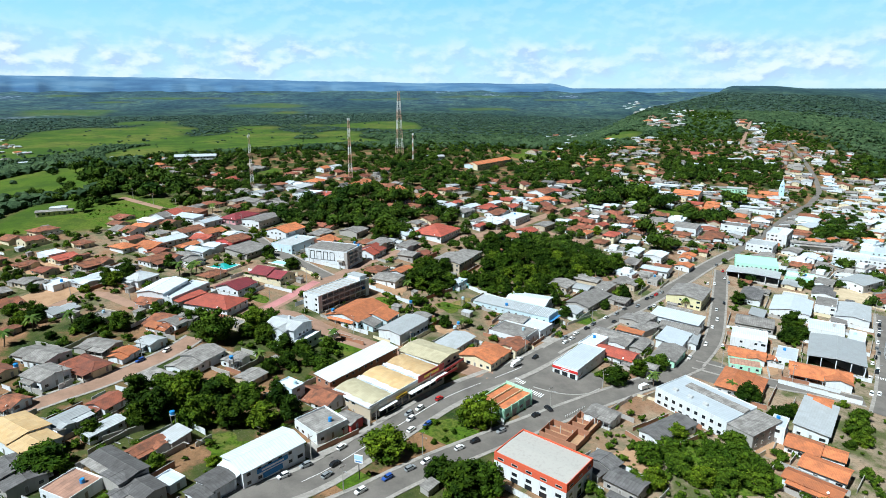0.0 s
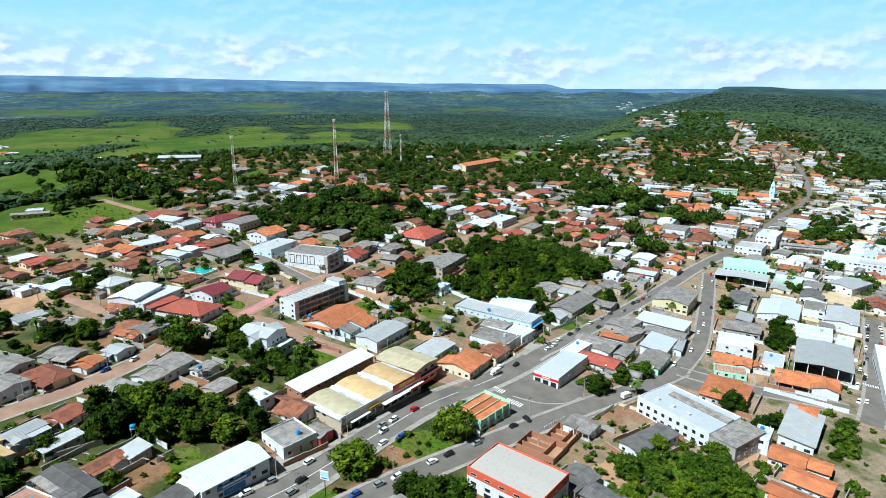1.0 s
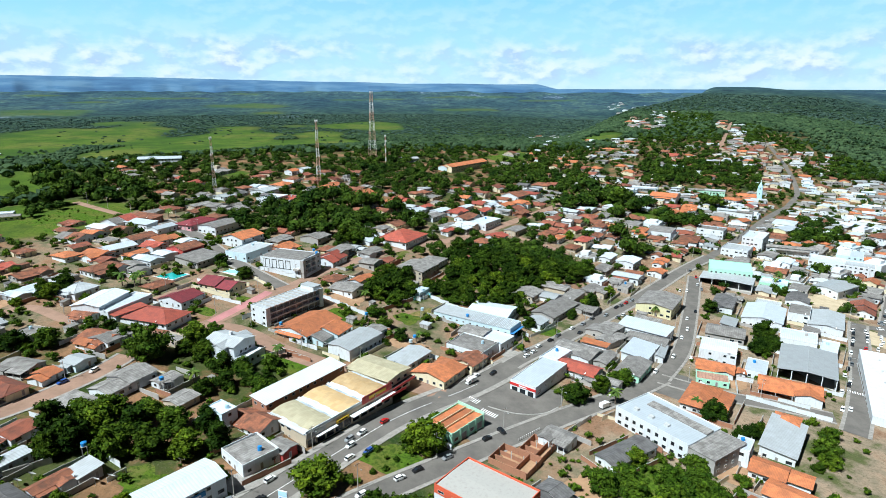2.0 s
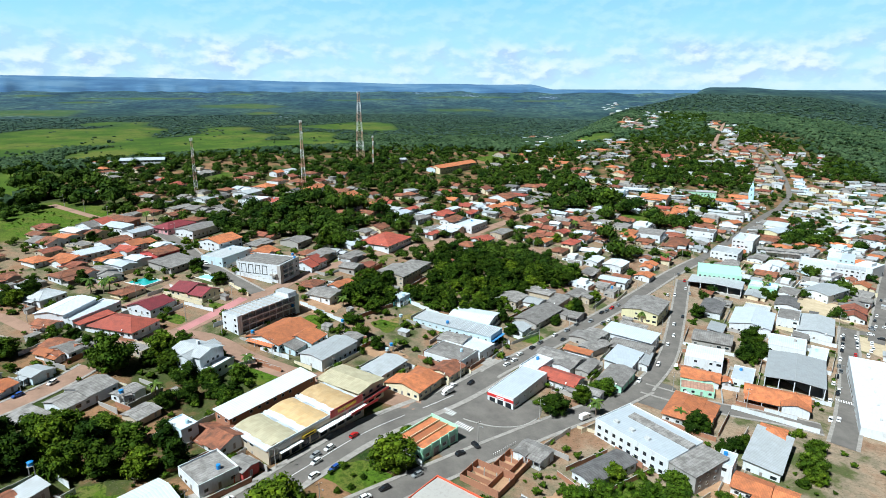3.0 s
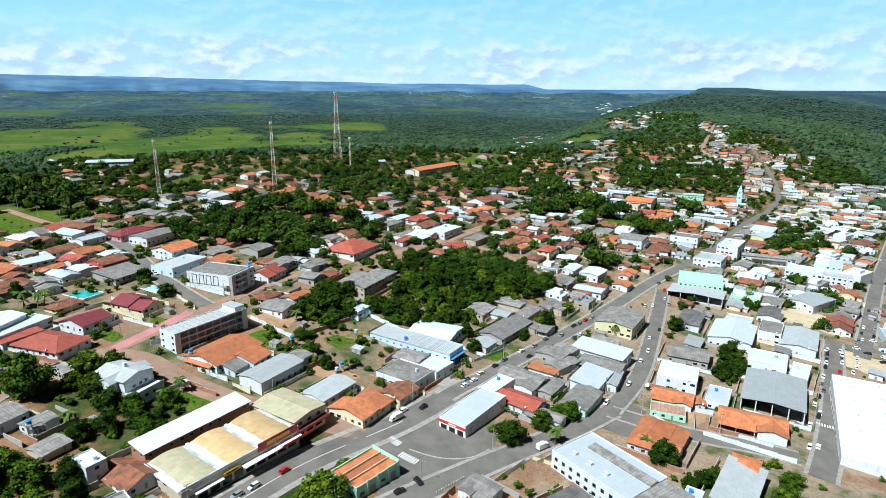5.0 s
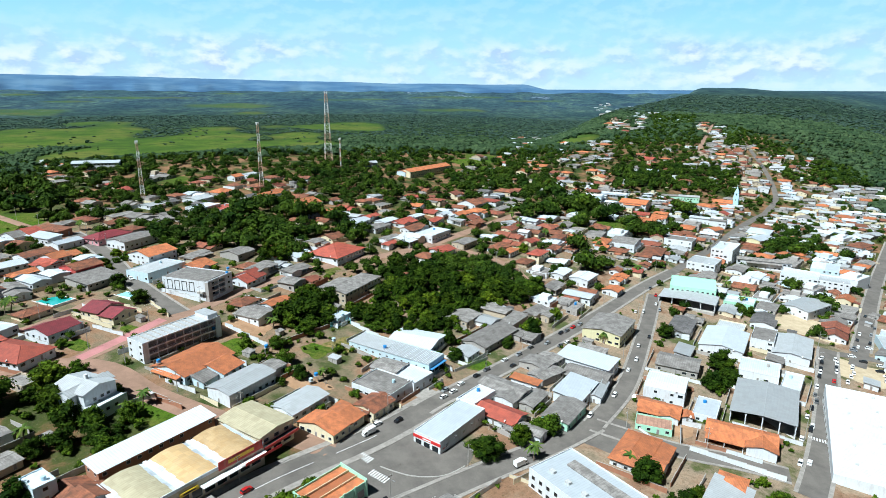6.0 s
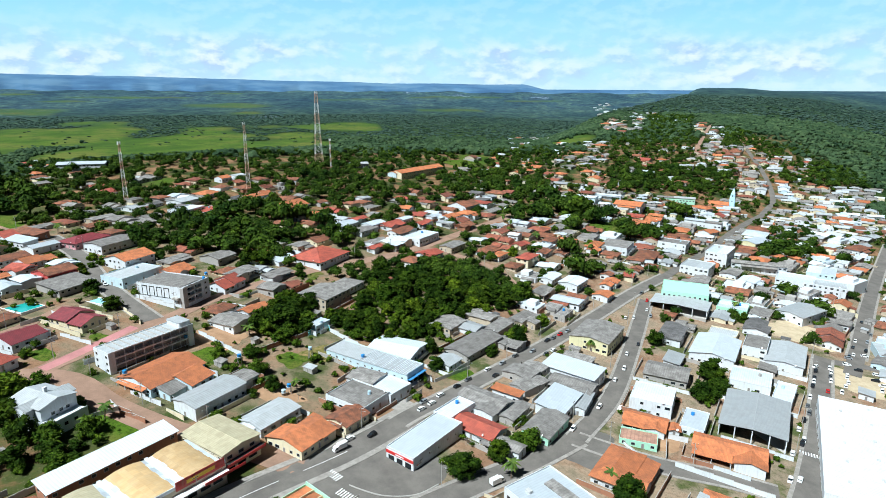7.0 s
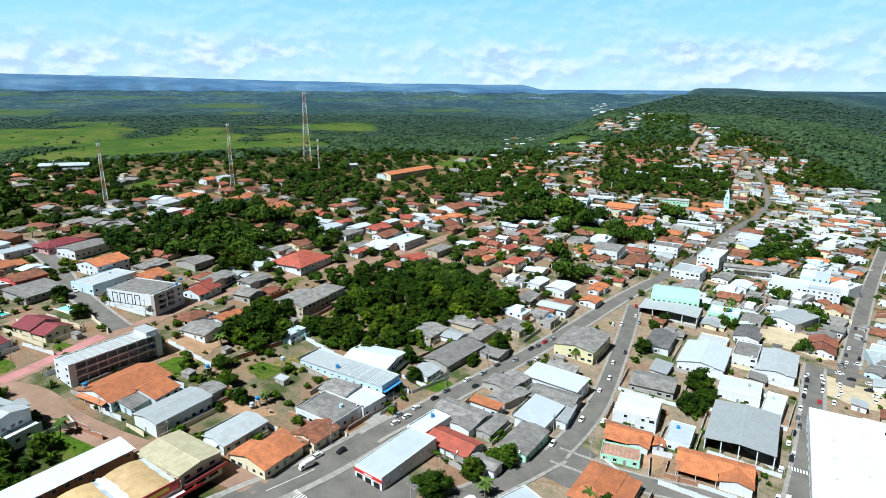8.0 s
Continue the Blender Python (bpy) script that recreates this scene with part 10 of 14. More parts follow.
far_tree(563.9, 1362.9, 4)
far_tree(599.6, 1350.4, 5.7)
far_tree(620.6, 1341.5, 3.9)
far_tree(577.3, 1361.2, 5.8)
far_tree(631.6, 1339.4, 4)
far_tree(587.7, 1365.1, 4.6)
far_tree(613.1, 1355, 5.5)
far_tree(567.3, 1376.8, 4.9)
far_tree(579.7, 1372.6, 5.6)
far_tree(603.3, 1362.9, 4.8)
far_tree(627.7, 1353.2, 4.6)
far_tree(639.3, 1348.3, 5.6)
far_tree(593.7, 1375.9, 3.9)
far_tree(577.8, 1382.7, 5.6)
far_tree(619.4, 1365.6, 4.1)
far_tree(639.4, 1360.3, 5.6)
far_tree(608.4, 1374.8, 5.6)
far_tree(588.5, 1390.7, 5)
far_tree(629, 1373.6, 3.6)
far_tree(573.7, 1401.8, 5.5)
far_tree(613.2, 1386, 3.7)
far_tree(604.2, 1391.6, 4.4)
far_tree(583.8, 1401.2, 3.9)
far_tree(641.3, 1378.1, 4.1)
far_tree(629.9, 1388.8, 4.4)
far_tree(652, 1380, 5)
far_tree(613.4, 1397.7, 4.7)
far_tree(602.9, 1402.6, 4.1)
far_tree(580.1, 1414.2, 4.8)
far_tree(641.1, 1390.2, 5.7)
far_tree(625.4, 1401.5, 4.8)
far_tree(592.8, 1415.9, 4.8)
far_tree(651.9, 1391.2, 5.6)
far_tree(615, 1409, 4.4)
far_tree(584.5, 1425.2, 4.9)
far_tree(610.4, 1418.3, 4.9)
far_tree(640.4, 1406.6, 5.2)
far_tree(593.6, 1432.1, 5.8)
far_tree(605.1, 1428.1, 4.4)
far_tree(660.8, 1406.2, 5)
far_tree(620.1, 1425.6, 5.1)
far_tree(632.1, 1424.6, 4.5)
far_tree(655.6, 1418, 5.5)
far_tree(589.2, 1446.2, 4.7)
far_tree(610.1, 1439.5, 5.8)
far_tree(647.8, 1424.7, 4.4)
far_tree(601, 1445.2, 5.3)
far_tree(620.6, 1437.5, 5.9)
far_tree(668.1, 1423.1, 4.1)
far_tree(635.9, 1441.6, 5)
far_tree(594.5, 1458.8, 4)
far_tree(659.6, 1432.1, 5)
far_tree(613.6, 1453.7, 4.1)
far_tree(625.2, 1450.1, 5)
far_tree(645.9, 1442.8, 5.2)
far_tree(605.1, 1462.5, 3.8)
far_tree(680, 1432.6, 4.5)
far_tree(621.3, 1462.4, 3.7)
far_tree(659.3, 1447.3, 5.8)
far_tree(669.5, 1444.6, 4.5)
far_tree(649.7, 1454.4, 5.7)
far_tree(635.1, 1462.1, 4.4)
far_tree(606.1, 1474.3, 3.5)
far_tree(682.2, 1446.4, 4.6)
far_tree(668.8, 1455.2, 3.9)
far_tree(644, 1467.4, 5.2)
far_tree(604.8, 1484.4, 5.8)
far_tree(633.4, 1473.1, 4.5)
far_tree(659.3, 1464.6, 5.3)
far_tree(626.9, 1483.2, 5.5)
far_tree(651.4, 1476.5, 4.2)
far_tree(611.5, 1497.2, 5.1)
far_tree(662.2, 1476, 4.2)
far_tree(692.3, 1462.8, 3.6)
far_tree(637.1, 1487.6, 4.6)
far_tree(671.8, 1472.6, 4.5)
far_tree(621.5, 1496.7, 4)
far_tree(656.9, 1485.9, 5.9)
far_tree(645.5, 1493.2, 5.5)
far_tree(693.4, 1478.3, 4.9)
far_tree(633.9, 1504.3, 3.9)
far_tree(616.5, 1511.5, 4)
far_tree(675.1, 1489.3, 4.5)
far_tree(687, 1488.4, 5.4)
far_tree(626.9, 1514.7, 5.4)
far_tree(652, 1505.1, 3.9)
far_tree(667.3, 1499.8, 6)
far_tree(644.5, 1514.4, 5.5)
far_tree(635.4, 1520.3, 5.9)
far_tree(625.7, 1524.7, 5.7)
far_tree(699.2, 1493.8, 5.9)
far_tree(685.9, 1502.2, 4.5)
far_tree(645.5, 1524.7, 4)
far_tree(677.5, 1515, 5.7)
far_tree(635.6, 1532.7, 3.8)
far_tree(624.7, 1537.2, 4)
far_tree(659.7, 1522.9, 3.7)
far_tree(670.6, 1522.9, 3.8)
far_tree(653.5, 1530.8, 3.6)
far_tree(689.7, 1518.5, 5.3)
far_tree(717.5, 1511.4, 5.9)
far_tree(677.5, 1531.3, 4.9)
far_tree(701.8, 1520.6, 5.6)
far_tree(667.3, 1537.5, 3.6)
far_tree(644.1, 1547.4, 5.6)
far_tree(633, 1551.9, 3.9)
far_tree(715, 1521.5, 4.5)
far_tree(691.5, 1533.2, 3.5)
far_tree(654.8, 1548.9, 6)
far_tree(681.7, 1541, 4.4)
far_tree(724.7, 1527.6, 5.5)
far_tree(714.2, 1532.8, 5.7)
far_tree(703.5, 1540.9, 3.8)
far_tree(638.1, 1570.3, 4.5)
far_tree(653.6, 1564.6, 5.7)
far_tree(694.5, 1551.4, 4)
far_tree(680, 1558.5, 3.5)
far_tree(709.3, 1550.3, 3.9)
far_tree(636.8, 1581.1, 4.9)
far_tree(647.9, 1577.7, 5.5)
far_tree(726, 1545.3, 4.1)
far_tree(671.4, 1571.2, 5.6)
far_tree(681.4, 1570, 4.6)
far_tree(662, 1578.6, 4.3)
far_tree(708.2, 1561.1, 4.9)
far_tree(697.4, 1568.1, 4)
far_tree(724.1, 1558.4, 5.1)
far_tree(650.6, 1590.1, 3.9)
far_tree(692.1, 1577.3, 4.1)
far_tree(678.1, 1583.6, 4.3)
far_tree(643.2, 1599.4, 4.3)
far_tree(733.6, 1561.7, 4.3)
far_tree(661.6, 1594.8, 4.1)
far_tree(713.5, 1574.9, 5)
far_tree(703.9, 1579.8, 5.5)
far_tree(723.4, 1572.2, 5.5)
far_tree(675.2, 1593.3, 4.2)
far_tree(685.4, 1593.9, 5.7)
far_tree(647.8, 1611.4, 5.1)
far_tree(698.2, 1591.5, 4.3)
far_tree(658.8, 1611.9, 5.3)
far_tree(713.3, 1592, 4.3)
far_tree(746.1, 1577.3, 4.5)
far_tree(679.4, 1606.9, 3.8)
far_tree(730.3, 1585.7, 5.6)
far_tree(694.8, 1608.7, 4.9)
far_tree(706.5, 1604.3, 5.9)
far_tree(718.9, 1600.6, 6)
far_tree(661.4, 1626.2, 5)
far_tree(732.4, 1596.6, 3.8)
far_tree(672.8, 1624.7, 5.3)
far_tree(750.7, 1592.1, 5.5)
far_tree(690.2, 1619.8, 4.7)
far_tree(660.9, 1636.8, 4.8)
far_tree(719.2, 1613.1, 5.5)
far_tree(702, 1621.5, 5.4)
far_tree(670.9, 1635.3, 4.8)
far_tree(748.1, 1604, 5.6)
far_tree(758, 1601, 4.9)
far_tree(695, 1628.9, 4.2)
far_tree(737.5, 1614.9, 4.9)
far_tree(727.4, 1620.2, 5.3)
far_tree(679.8, 1641, 5.2)
far_tree(665.5, 1647.1, 4.6)
far_tree(711, 1628.9, 5)
far_tree(689.9, 1641.3, 4)
far_tree(724.5, 1630.1, 4.2)
far_tree(748.1, 1619.9, 5.3)
far_tree(679, 1654.2, 5.5)
far_tree(711.6, 1641.1, 4.4)
far_tree(667.7, 1662.8, 3.5)
far_tree(736.7, 1634.1, 4.1)
far_tree(698.6, 1650.8, 5.1)
far_tree(723.7, 1641.9, 5.2)
far_tree(691.4, 1658.6, 4.6)
far_tree(682, 1664.5, 4.7)
far_tree(718.9, 1651.2, 4)
far_tree(675.7, 1673.4, 4.8)
far_tree(713.5, 1660.1, 4.4)
far_tree(694.2, 1671.3, 5.6)
far_tree(692.2, 1681.9, 4.7)
far_tree(679.3, 1691.2, 5.4)

western_trees = ((-201.9, 314.8, 5.7), (-191.8, 299.9, 4.2), (-146.7, 268.5, 4.0), (-158.3, 254.8, 4.4), (-168.9, 255.2, 3.7), (-175.8, 245.5, 3.4), (-217.1, 297.2, 4.3), (-217.1, 398.7, 5.3), (-202.0, 426.6, 4.7), (-249.8, 391.0, 4.6), (-210.2, 269.8, 5.8), (-145.8, 378.9, 3.1), (-140.8, 404.2, 3.2), (-131.8, 407.2, 3.2), (-128.0, 414.7, 3.7))
for x, y, r in western_trees:
    tree(x, y, r * 0.8)
for x, y in GROVE_AT:
    far_tree(x, y, 5.5)
# groves of several crowns: middle and reach
groves = ((-182.7, 317.1, 13.0), (-196.9, 262.3, 10.6), (-238.8, 313.4, 7.3), (-292.2, 487.1, 12.2), (-219.7, 499.9, 10.8), (-193.2, 559.6, 10.7), (-158.7, 541.2, 9.3), (-301.0, 539.8, 10.1), (-338.6, 528.9, 10.3), (-361.8, 488.6, 13.0), (-362.1, 518.0, 12.4))
for x, y, r in groves:
    rnd = random.Random(round(x + y))
    n = 6 if r > 10 else 4
    for i in range(n):
        a, q = i * 6.2832 / n + rnd.uniform(-0.4, 0.4), r * rnd.uniform(0.35, 0.65)
        tree(x + q * math.cos(a), y + q * 1.2 * math.sin(a), r * rnd.uniform(0.3, 0.44))
for x, y in ((-187.5, 251.8), (-174.8, 260.9), (-190.9, 236.6), (-153.3, 330.1), (-144.9, 329.6), (-185.6, 466.4)):
    palm(x, y, 9)
for x, y in ((72.5, 189), (74.5, 186.5), (77, 184.5), (79.5, 187), (76, 190.5), (81.5, 183.5), (-66.5, 246.5), (-63.5, 249.5), (-69, 250), (-61, 245)):
    planted(BANANA_KINDS, x, y, 4.6, "banana clump with broad torn green leaves", "banana plant", "banana clumps")

for src in TREE_KINDS + BUSH_KINDS + PALM_KINDS + BANANA_KINDS:
    for o in list(src.children_recursive) + [src]:
        bpy.data.objects.remove(o)


def woods(name, r0, r1, count, size, sub, seed, label, flat=0.75):
    """Far woodland, too many trees to count: lumpy crowns scattered over the open country."""
    rng = np.random.default_rng(seed)
    bm = bmesh.new()
    bmesh.ops.create_icosphere(bm, subdivisions=sub, radius=1)
    bv = np.array([q.co for q in bm.verts])
    bf = np.array([[q.index for q in fc.verts] for fc in bm.faces])
    bm.free()
    keep = []
    while len(keep) < count:
        az = np.radians(rng.uniform(-44, 44, 4000))
        r = np.sqrt(rng.uniform(r0 * r0, r1 * r1, 4000))
        x, y = r * np.sin(az), r * np.cos(az)
        patch = np.sin(x * 0.011 + 1.7 * np.sin(y * 0.006)) * np.sin(y * 0.008 + 1.3 * np.sin(x * 0.007))
        p = np.where(pasture(x, y) > 0.3, 0.006 + 0.07 * (patch > 0.62), 0.55 + 0.45 * (patch > -0.3)) * (1 - in_town(x, y))
        ok = rng.uniform(0, 1, 4000) < p
        ok[ok] = clear_of_plots(x[ok], y[ok], 4 + 2.2 * size * (r0 > 900))
        keep += list(zip(x[ok], y[ok]))
    pts = np.array(keep[:count])
    z = ground(pts[:, 0], pts[:, 1])
    s = size * rng.uniform(0.6, 1.5, count)
    V = np.empty((count, len(bv), 3))
    jit = 1 + rng.normal(0, 0.2, (count, len(bv)))
    ang = rng.uniform(0, 6.28, count)
    ca, sa = np.cos(ang)[:, None], np.sin(ang)[:, None]
    V[:, :, 0] = pts[:, 0, None] + (bv[:, 0] * ca - bv[:, 1] * sa) * jit * s[:, None]
    V[:, :, 1] = pts[:, 1, None] + (bv[:, 0] * sa + bv[:, 1] * ca) * jit * s[:, None]
    V[:, :, 2] = z[:, None] + (bv[:, 2] * flat * jit + flat * 0.7) * s[:, None]
    F = bf[None] + (np.arange(count) * len(bv))[:, None, None]
    me = bpy.data.meshes.new(name)
    me.from_pydata(V.reshape(-1, 3).tolist(), [], F.reshape(-1, 3).tolist())
    # The farther belts take the leaf colour with more painted haze.
    me.materials.append(LEAF_FAR_HAZED if r1 < 2000 else LEAF_DISTANT_HAZED)
    tagged(new(name, me), label, "woodland", kind="stuff")


# ---- radio masts ----
def lattice_tower(x, y, h, half, top, label, sections=14):
    """Four continuous legs and their bracing, banded red and white."""
    e = base("radio_tower", x, y, 20, label, "tower", "radio towers")

    def spread(i):
        return half + (top - half) * (i / sections) ** 0.8

    for sx, sy in ((-1, -1), (1, -1), (1, 1), (-1, 1)):
        v, f, s = [], [], []
        for i in range(sections + 1):
            a = spread(i)
            v += [(sx * a + dx, sy * a + dy, h * i / sections) for dx, dy in ((-0.13, -0.13), (0.13, -0.13), (0.13, 0.13), (-0.13, 0.13))]
        for i in range(sections):
            f += [(4 * i + k, 4 * i + (k + 1) % 4, 4 * i + 4 + (k + 1) % 4, 4 * i + 4 + k) for k in range(4)]
            s += [i // 2 % 2] * 4
        part("leg", (v, f, s), (TOWER_RED, WHITE), e)
    g = []
    for i in range(sections):
        a0, a1, z0, z1 = spread(i), spread(i + 1), h * i / sections, h * (i + 1) / sections
        c0 = [(-a0, -a0, z0), (a0, -a0, z0), (a0, a0, z0), (-a0, a0, z0)]
        c1 = [(-a1, -a1, z1), (a1, -a1, z1), (a1, a1, z1), (-a1, a1, z1)]
        for k in range(4):
            q = (k + 1) % 4
            g += [slot(tube(a, b, 0.075, 0.075, 3), i // 2 % 2) for a, b in ((c0[k], c1[q]), (c0[q], c1[k]), (c1[k], c1[q]))]
    tagged(part("bracing", join(*g), (TOWER_RED, WHITE), e), kind="stuff")
    part("platform", box(-top - 0.5, -top - 0.5, h, top + 0.5, top + 0.5, h + 0.2), STEEL, e)
    for k in range(6):
        a = k * 1.047
        part("antenna_panel", box(-0.2, -0.12, 0, 0.2, 0.12, 2.4), WHITE, e, at=pose(math.cos(a) * (top + 0.6), math.sin(a) * (top + 0.6), h - 1.2, 0, 0, math.degrees(a) + 90))
    part("lightning_rod", tube((0, 0, h), (0, 0, h + 4), 0.06, 0.03, 5), STEEL, e)
    for z, a in ((0.82, 17), (0.7, 126)):
        part("dish", tube((top * 1.6, 0, h * z), (top * 1.6 + 0.35, 0, h * z), 0.5, 1.0, 12), WHITE, e, at=pose(0, 0, 0, 0, 0, a))
    return e


lattice_tower(-54.6, 750.7, 79, 4.6, 1.2, "tall red and white lattice radio tower")
lattice_tower(-95.3, 608.9, 61.3, 2.0, 0.7, "slender red and white lattice radio mast")
lattice_tower(-178.7, 551.8, 49.8, 1.7, 0.6, "slender yellowed lattice radio mast with long braces")

# ---- larger buildings ----
def signed(e, m, x0, x1, z0, z1, mat, name="sign_board", proud=0.18, bars=()):
    """A sign board on a wall plane, with plain bars for its lettering."""
    ob = part(name, box(x0, -proud, z0, x1, 0.0, z1), mat, e, at=m)
    for bx0, bx1, bmat in bars:
        zc = (z0 + z1) / 2
        part("sign_bar", box(bx0, -proud - 0.05, zc - (z1 - z0) * 0.2, bx1, -proud, zc + (z1 - z0) * 0.2), bmat, ob)
    return ob


def flat_shell(e, w, d, h, wall, roof, up=0.7):
    part("wall", box(-w / 2, -d / 2, -2.5, w / 2, d / 2, h - up), wall, e)
    t = 0.22
    for bx in (box(-w / 2, -d / 2, h - up, w / 2, -d / 2 + t, h), box(-w / 2, d / 2 - t, h - up, w / 2, d / 2, h), box(-w / 2, -d / 2 + t, h - up, -w / 2 + t, d / 2 - t, h), box(w / 2 - t, -d / 2 + t, h - up, w / 2, d / 2 - t, h)):
        part("parapet", bx, wall, e)
    z = h - up
    part("roof", prism([(-d / 2 + t, z), (d / 2 - t, z), (d / 2 - t, z + 0.1), (0, z + 0.1 + up * 0.4), (-d / 2 + t, z + 0.1)], -w / 2 + t, w / 2 - t), roof, e)


def green_hall(x, y, w, d, turn, h):
    PLOTS.append((x, y, w, d, turn))
    e = base("hall", x, y, turn, "mint green hall with three orange tiled roof strips", "building")
    part("wall", box(-w / 2, -d / 2, -2.5, w / 2, d / 2, h - 1.0), WALL["gn"], e)
    t = 0.25
    for bx in (box(-w / 2, -d / 2, h - 1, w / 2, -d / 2 + t, h + 0.3), box(-w / 2, d / 2 - t, h - 1, w / 2, d / 2, h + 0.8), box(-w / 2, -d / 2 + t, h - 1, -w / 2 + t, d / 2 - t, h), box(w / 2 - t, -d / 2 + t, h - 1, w / 2, d / 2 - t, h)):
        part("parapet", bx, WALL["gn"], e)
    for k in range(3):
        a, b = -w / 2 + t + (w - 2 * t) * k / 3, -w / 2 + t + (w - 2 * t) * (k + 1) / 3
        part("roof", prism([(a, h - 1), (b - 0.25, h - 1), (b - 0.25, h - 0.3), (a, h - 0.75)], -d / 2 + t, d / 2 - t), ROOF["or"], e, at=pose(0, 0, 0, 0, 0, 90) @ Matrix.Diagonal((1, -1, 1, 1)))
        if k < 2:
            part("divider", box(b - 0.25, -d / 2 + t, h - 1, b, d / 2 - t, h + 0.1), WALL["cr"], e)
    m0, m1 = sides(w, d)[0][0], sides(w, d)[1][0]
    for k in range(5):
        part("pilaster", box(-0.3, -0.3, -1, 0.3, 0, h + 0.5), WALL["gn"], e, at=m1 @ pose(-d / 2 + 0.4 + k * (d - 0.8) / 4, 0, 0))
        if k < 4:
            part("door" if k % 2 else "window", SHUTTER if k % 2 else WINDOW_WIDE, None, e, at=m1 @ pose(-d / 2 + 2.6 + k * (d - 0.8) / 4, 0, 0.1 if k % 2 else 1.2))
    openings(e, w, d, h - 1, random.Random(3), (0,))


def villa(x, y, w, d, turn, h):
    w, d, h = w * 1.22, d * 1.22, h * 1.15
    PLOTS.append((x, y, w + 4, d + 4, turn))
    e = base("villa", x, y, turn, "white two-storey villa with pale grey roofs and terraces", "house")
    wm, rm = WALL["wh"], ROOF["lg"]
    part("wall", prism([(-d / 2, -2.5), (d / 2, -2.5), (d / 2, h), (0, h + 1.5), (-d / 2, h)], -w / 2 + 3, w / 2 - 3), wm, e)
    part("roof", gable_roof(w - 6, d, h, 1.55, 0.6), rm, e)
    part("cross_wing", prism([(-3.4, -2.5), (3.4, -2.5), (3.4, h - 0.4), (0, h + 0.9), (-3.4, h - 0.4)], -d / 2 - 2.6, d / 2 + 2.2), wm, e, at=pose(1.5, 0, 0, 0, 0, 90))
    part("cross_roof", gable_roof(d + 4.8, 6.8, h - 0.4, 1.35, 0.5), rm, e, at=pose(1.5, -0.2, 0, 0, 0, 90))
    part("side_wing", box(-w / 2, -d / 2, -2.5, -w / 2 + 3, d / 2 - 1, 3.2), wm, e)
    part("side_wing", box(w / 2 - 3, -d / 2 - 1.5, -2.5, w / 2 + 2.4, d / 2, 3.2), wm, e)
    part("terrace_rail", box(w / 2 - 3, -d / 2 - 1.5, 3.2, w / 2 + 2.4, -d / 2 - 1.35, 4.1), wm, e)
    part("terrace_rail", box(w / 2 + 2.25, -d / 2 - 1.35, 3.2, w / 2 + 2.4, d / 2, 4.1), wm, e)
    part("chimney", box(-0.6, 0.6, h, 0.6, 1.8, h + 3.0), wm, e)
    for k, m in enumerate((pose(0, -d / 2, 0), pose(w / 2 - 3, 0, 0, 0, 0, 90))):
        for z in (0.9, 4.0):
            for c in (-4.2, -2.2, 3.4) if k == 0 else (-2.5, 0.5, 3):
                part("window", WINDOW, None, e, at=m @ pose(c, 0, z))
    for c in (-1.8, 1.8):
        for z in (0.9, 4.0):
            part("window", WINDOW_TALL, None, e, at=pose(1.5 + c, -d / 2 - 2.6, z))
            part("window", WINDOW, None, e, at=pose(w / 2 + 2.4, c, 1.0, 0, 0, 90))


def bank(x, y, w, d, turn, h):
    PLOTS.append((x, y, w, d, turn))
    e = base("bank_branch", x, y, turn, "white flat-roofed bank branch with a red sign band", "building")
    flat_shell(e, w, d, h, WALL["wh"], ROOF["wh"], 0.5)
    m0, m1 = sides(w, d)[0][0], sides(w, d)[1][0]
    signed(e, m0, -w / 2 - 0.1, w / 2 + 0.1, h - 2.2, h - 1.1, RED, bars=((-1.8, 2.0, WHITE),))
    for k in (-1, 0, 1):
        part("shop_front", SHOPFRONT, None, e, at=m0 @ pose(k * w / 3.2, 0, 0.2) @ Matrix.Diagonal((0.8, 1, 0.85, 1)))
    for k in range(5):
        part("air_conditioner", box(-0.5, -0.4, 0, 0.5, 0, 0.7), FRAME, e, at=m1 @ pose(-d / 2 + 4 + k * 5.3, 0, 2.2 + (k % 2) * 0.6))
    signed(e, m1, -d / 2 + 1.2, -d / 2 + 4.6, 1.4, 2.4, WHITE, bars=((-d / 2 + 1.5, -d / 2 + 2.6, RED), (-d / 2 + 3, -d / 2 + 4.2, RUBBER)))
    for k in range(3):
        part("step", box(-2.2, -d / 2 - 1.2 - 0.4 * k, -0.6, 2.2, -d / 2 - 0.8 - 0.4 * k if k else -d / 2, 0.36 - 0.16 * k), CONCRETE, e)


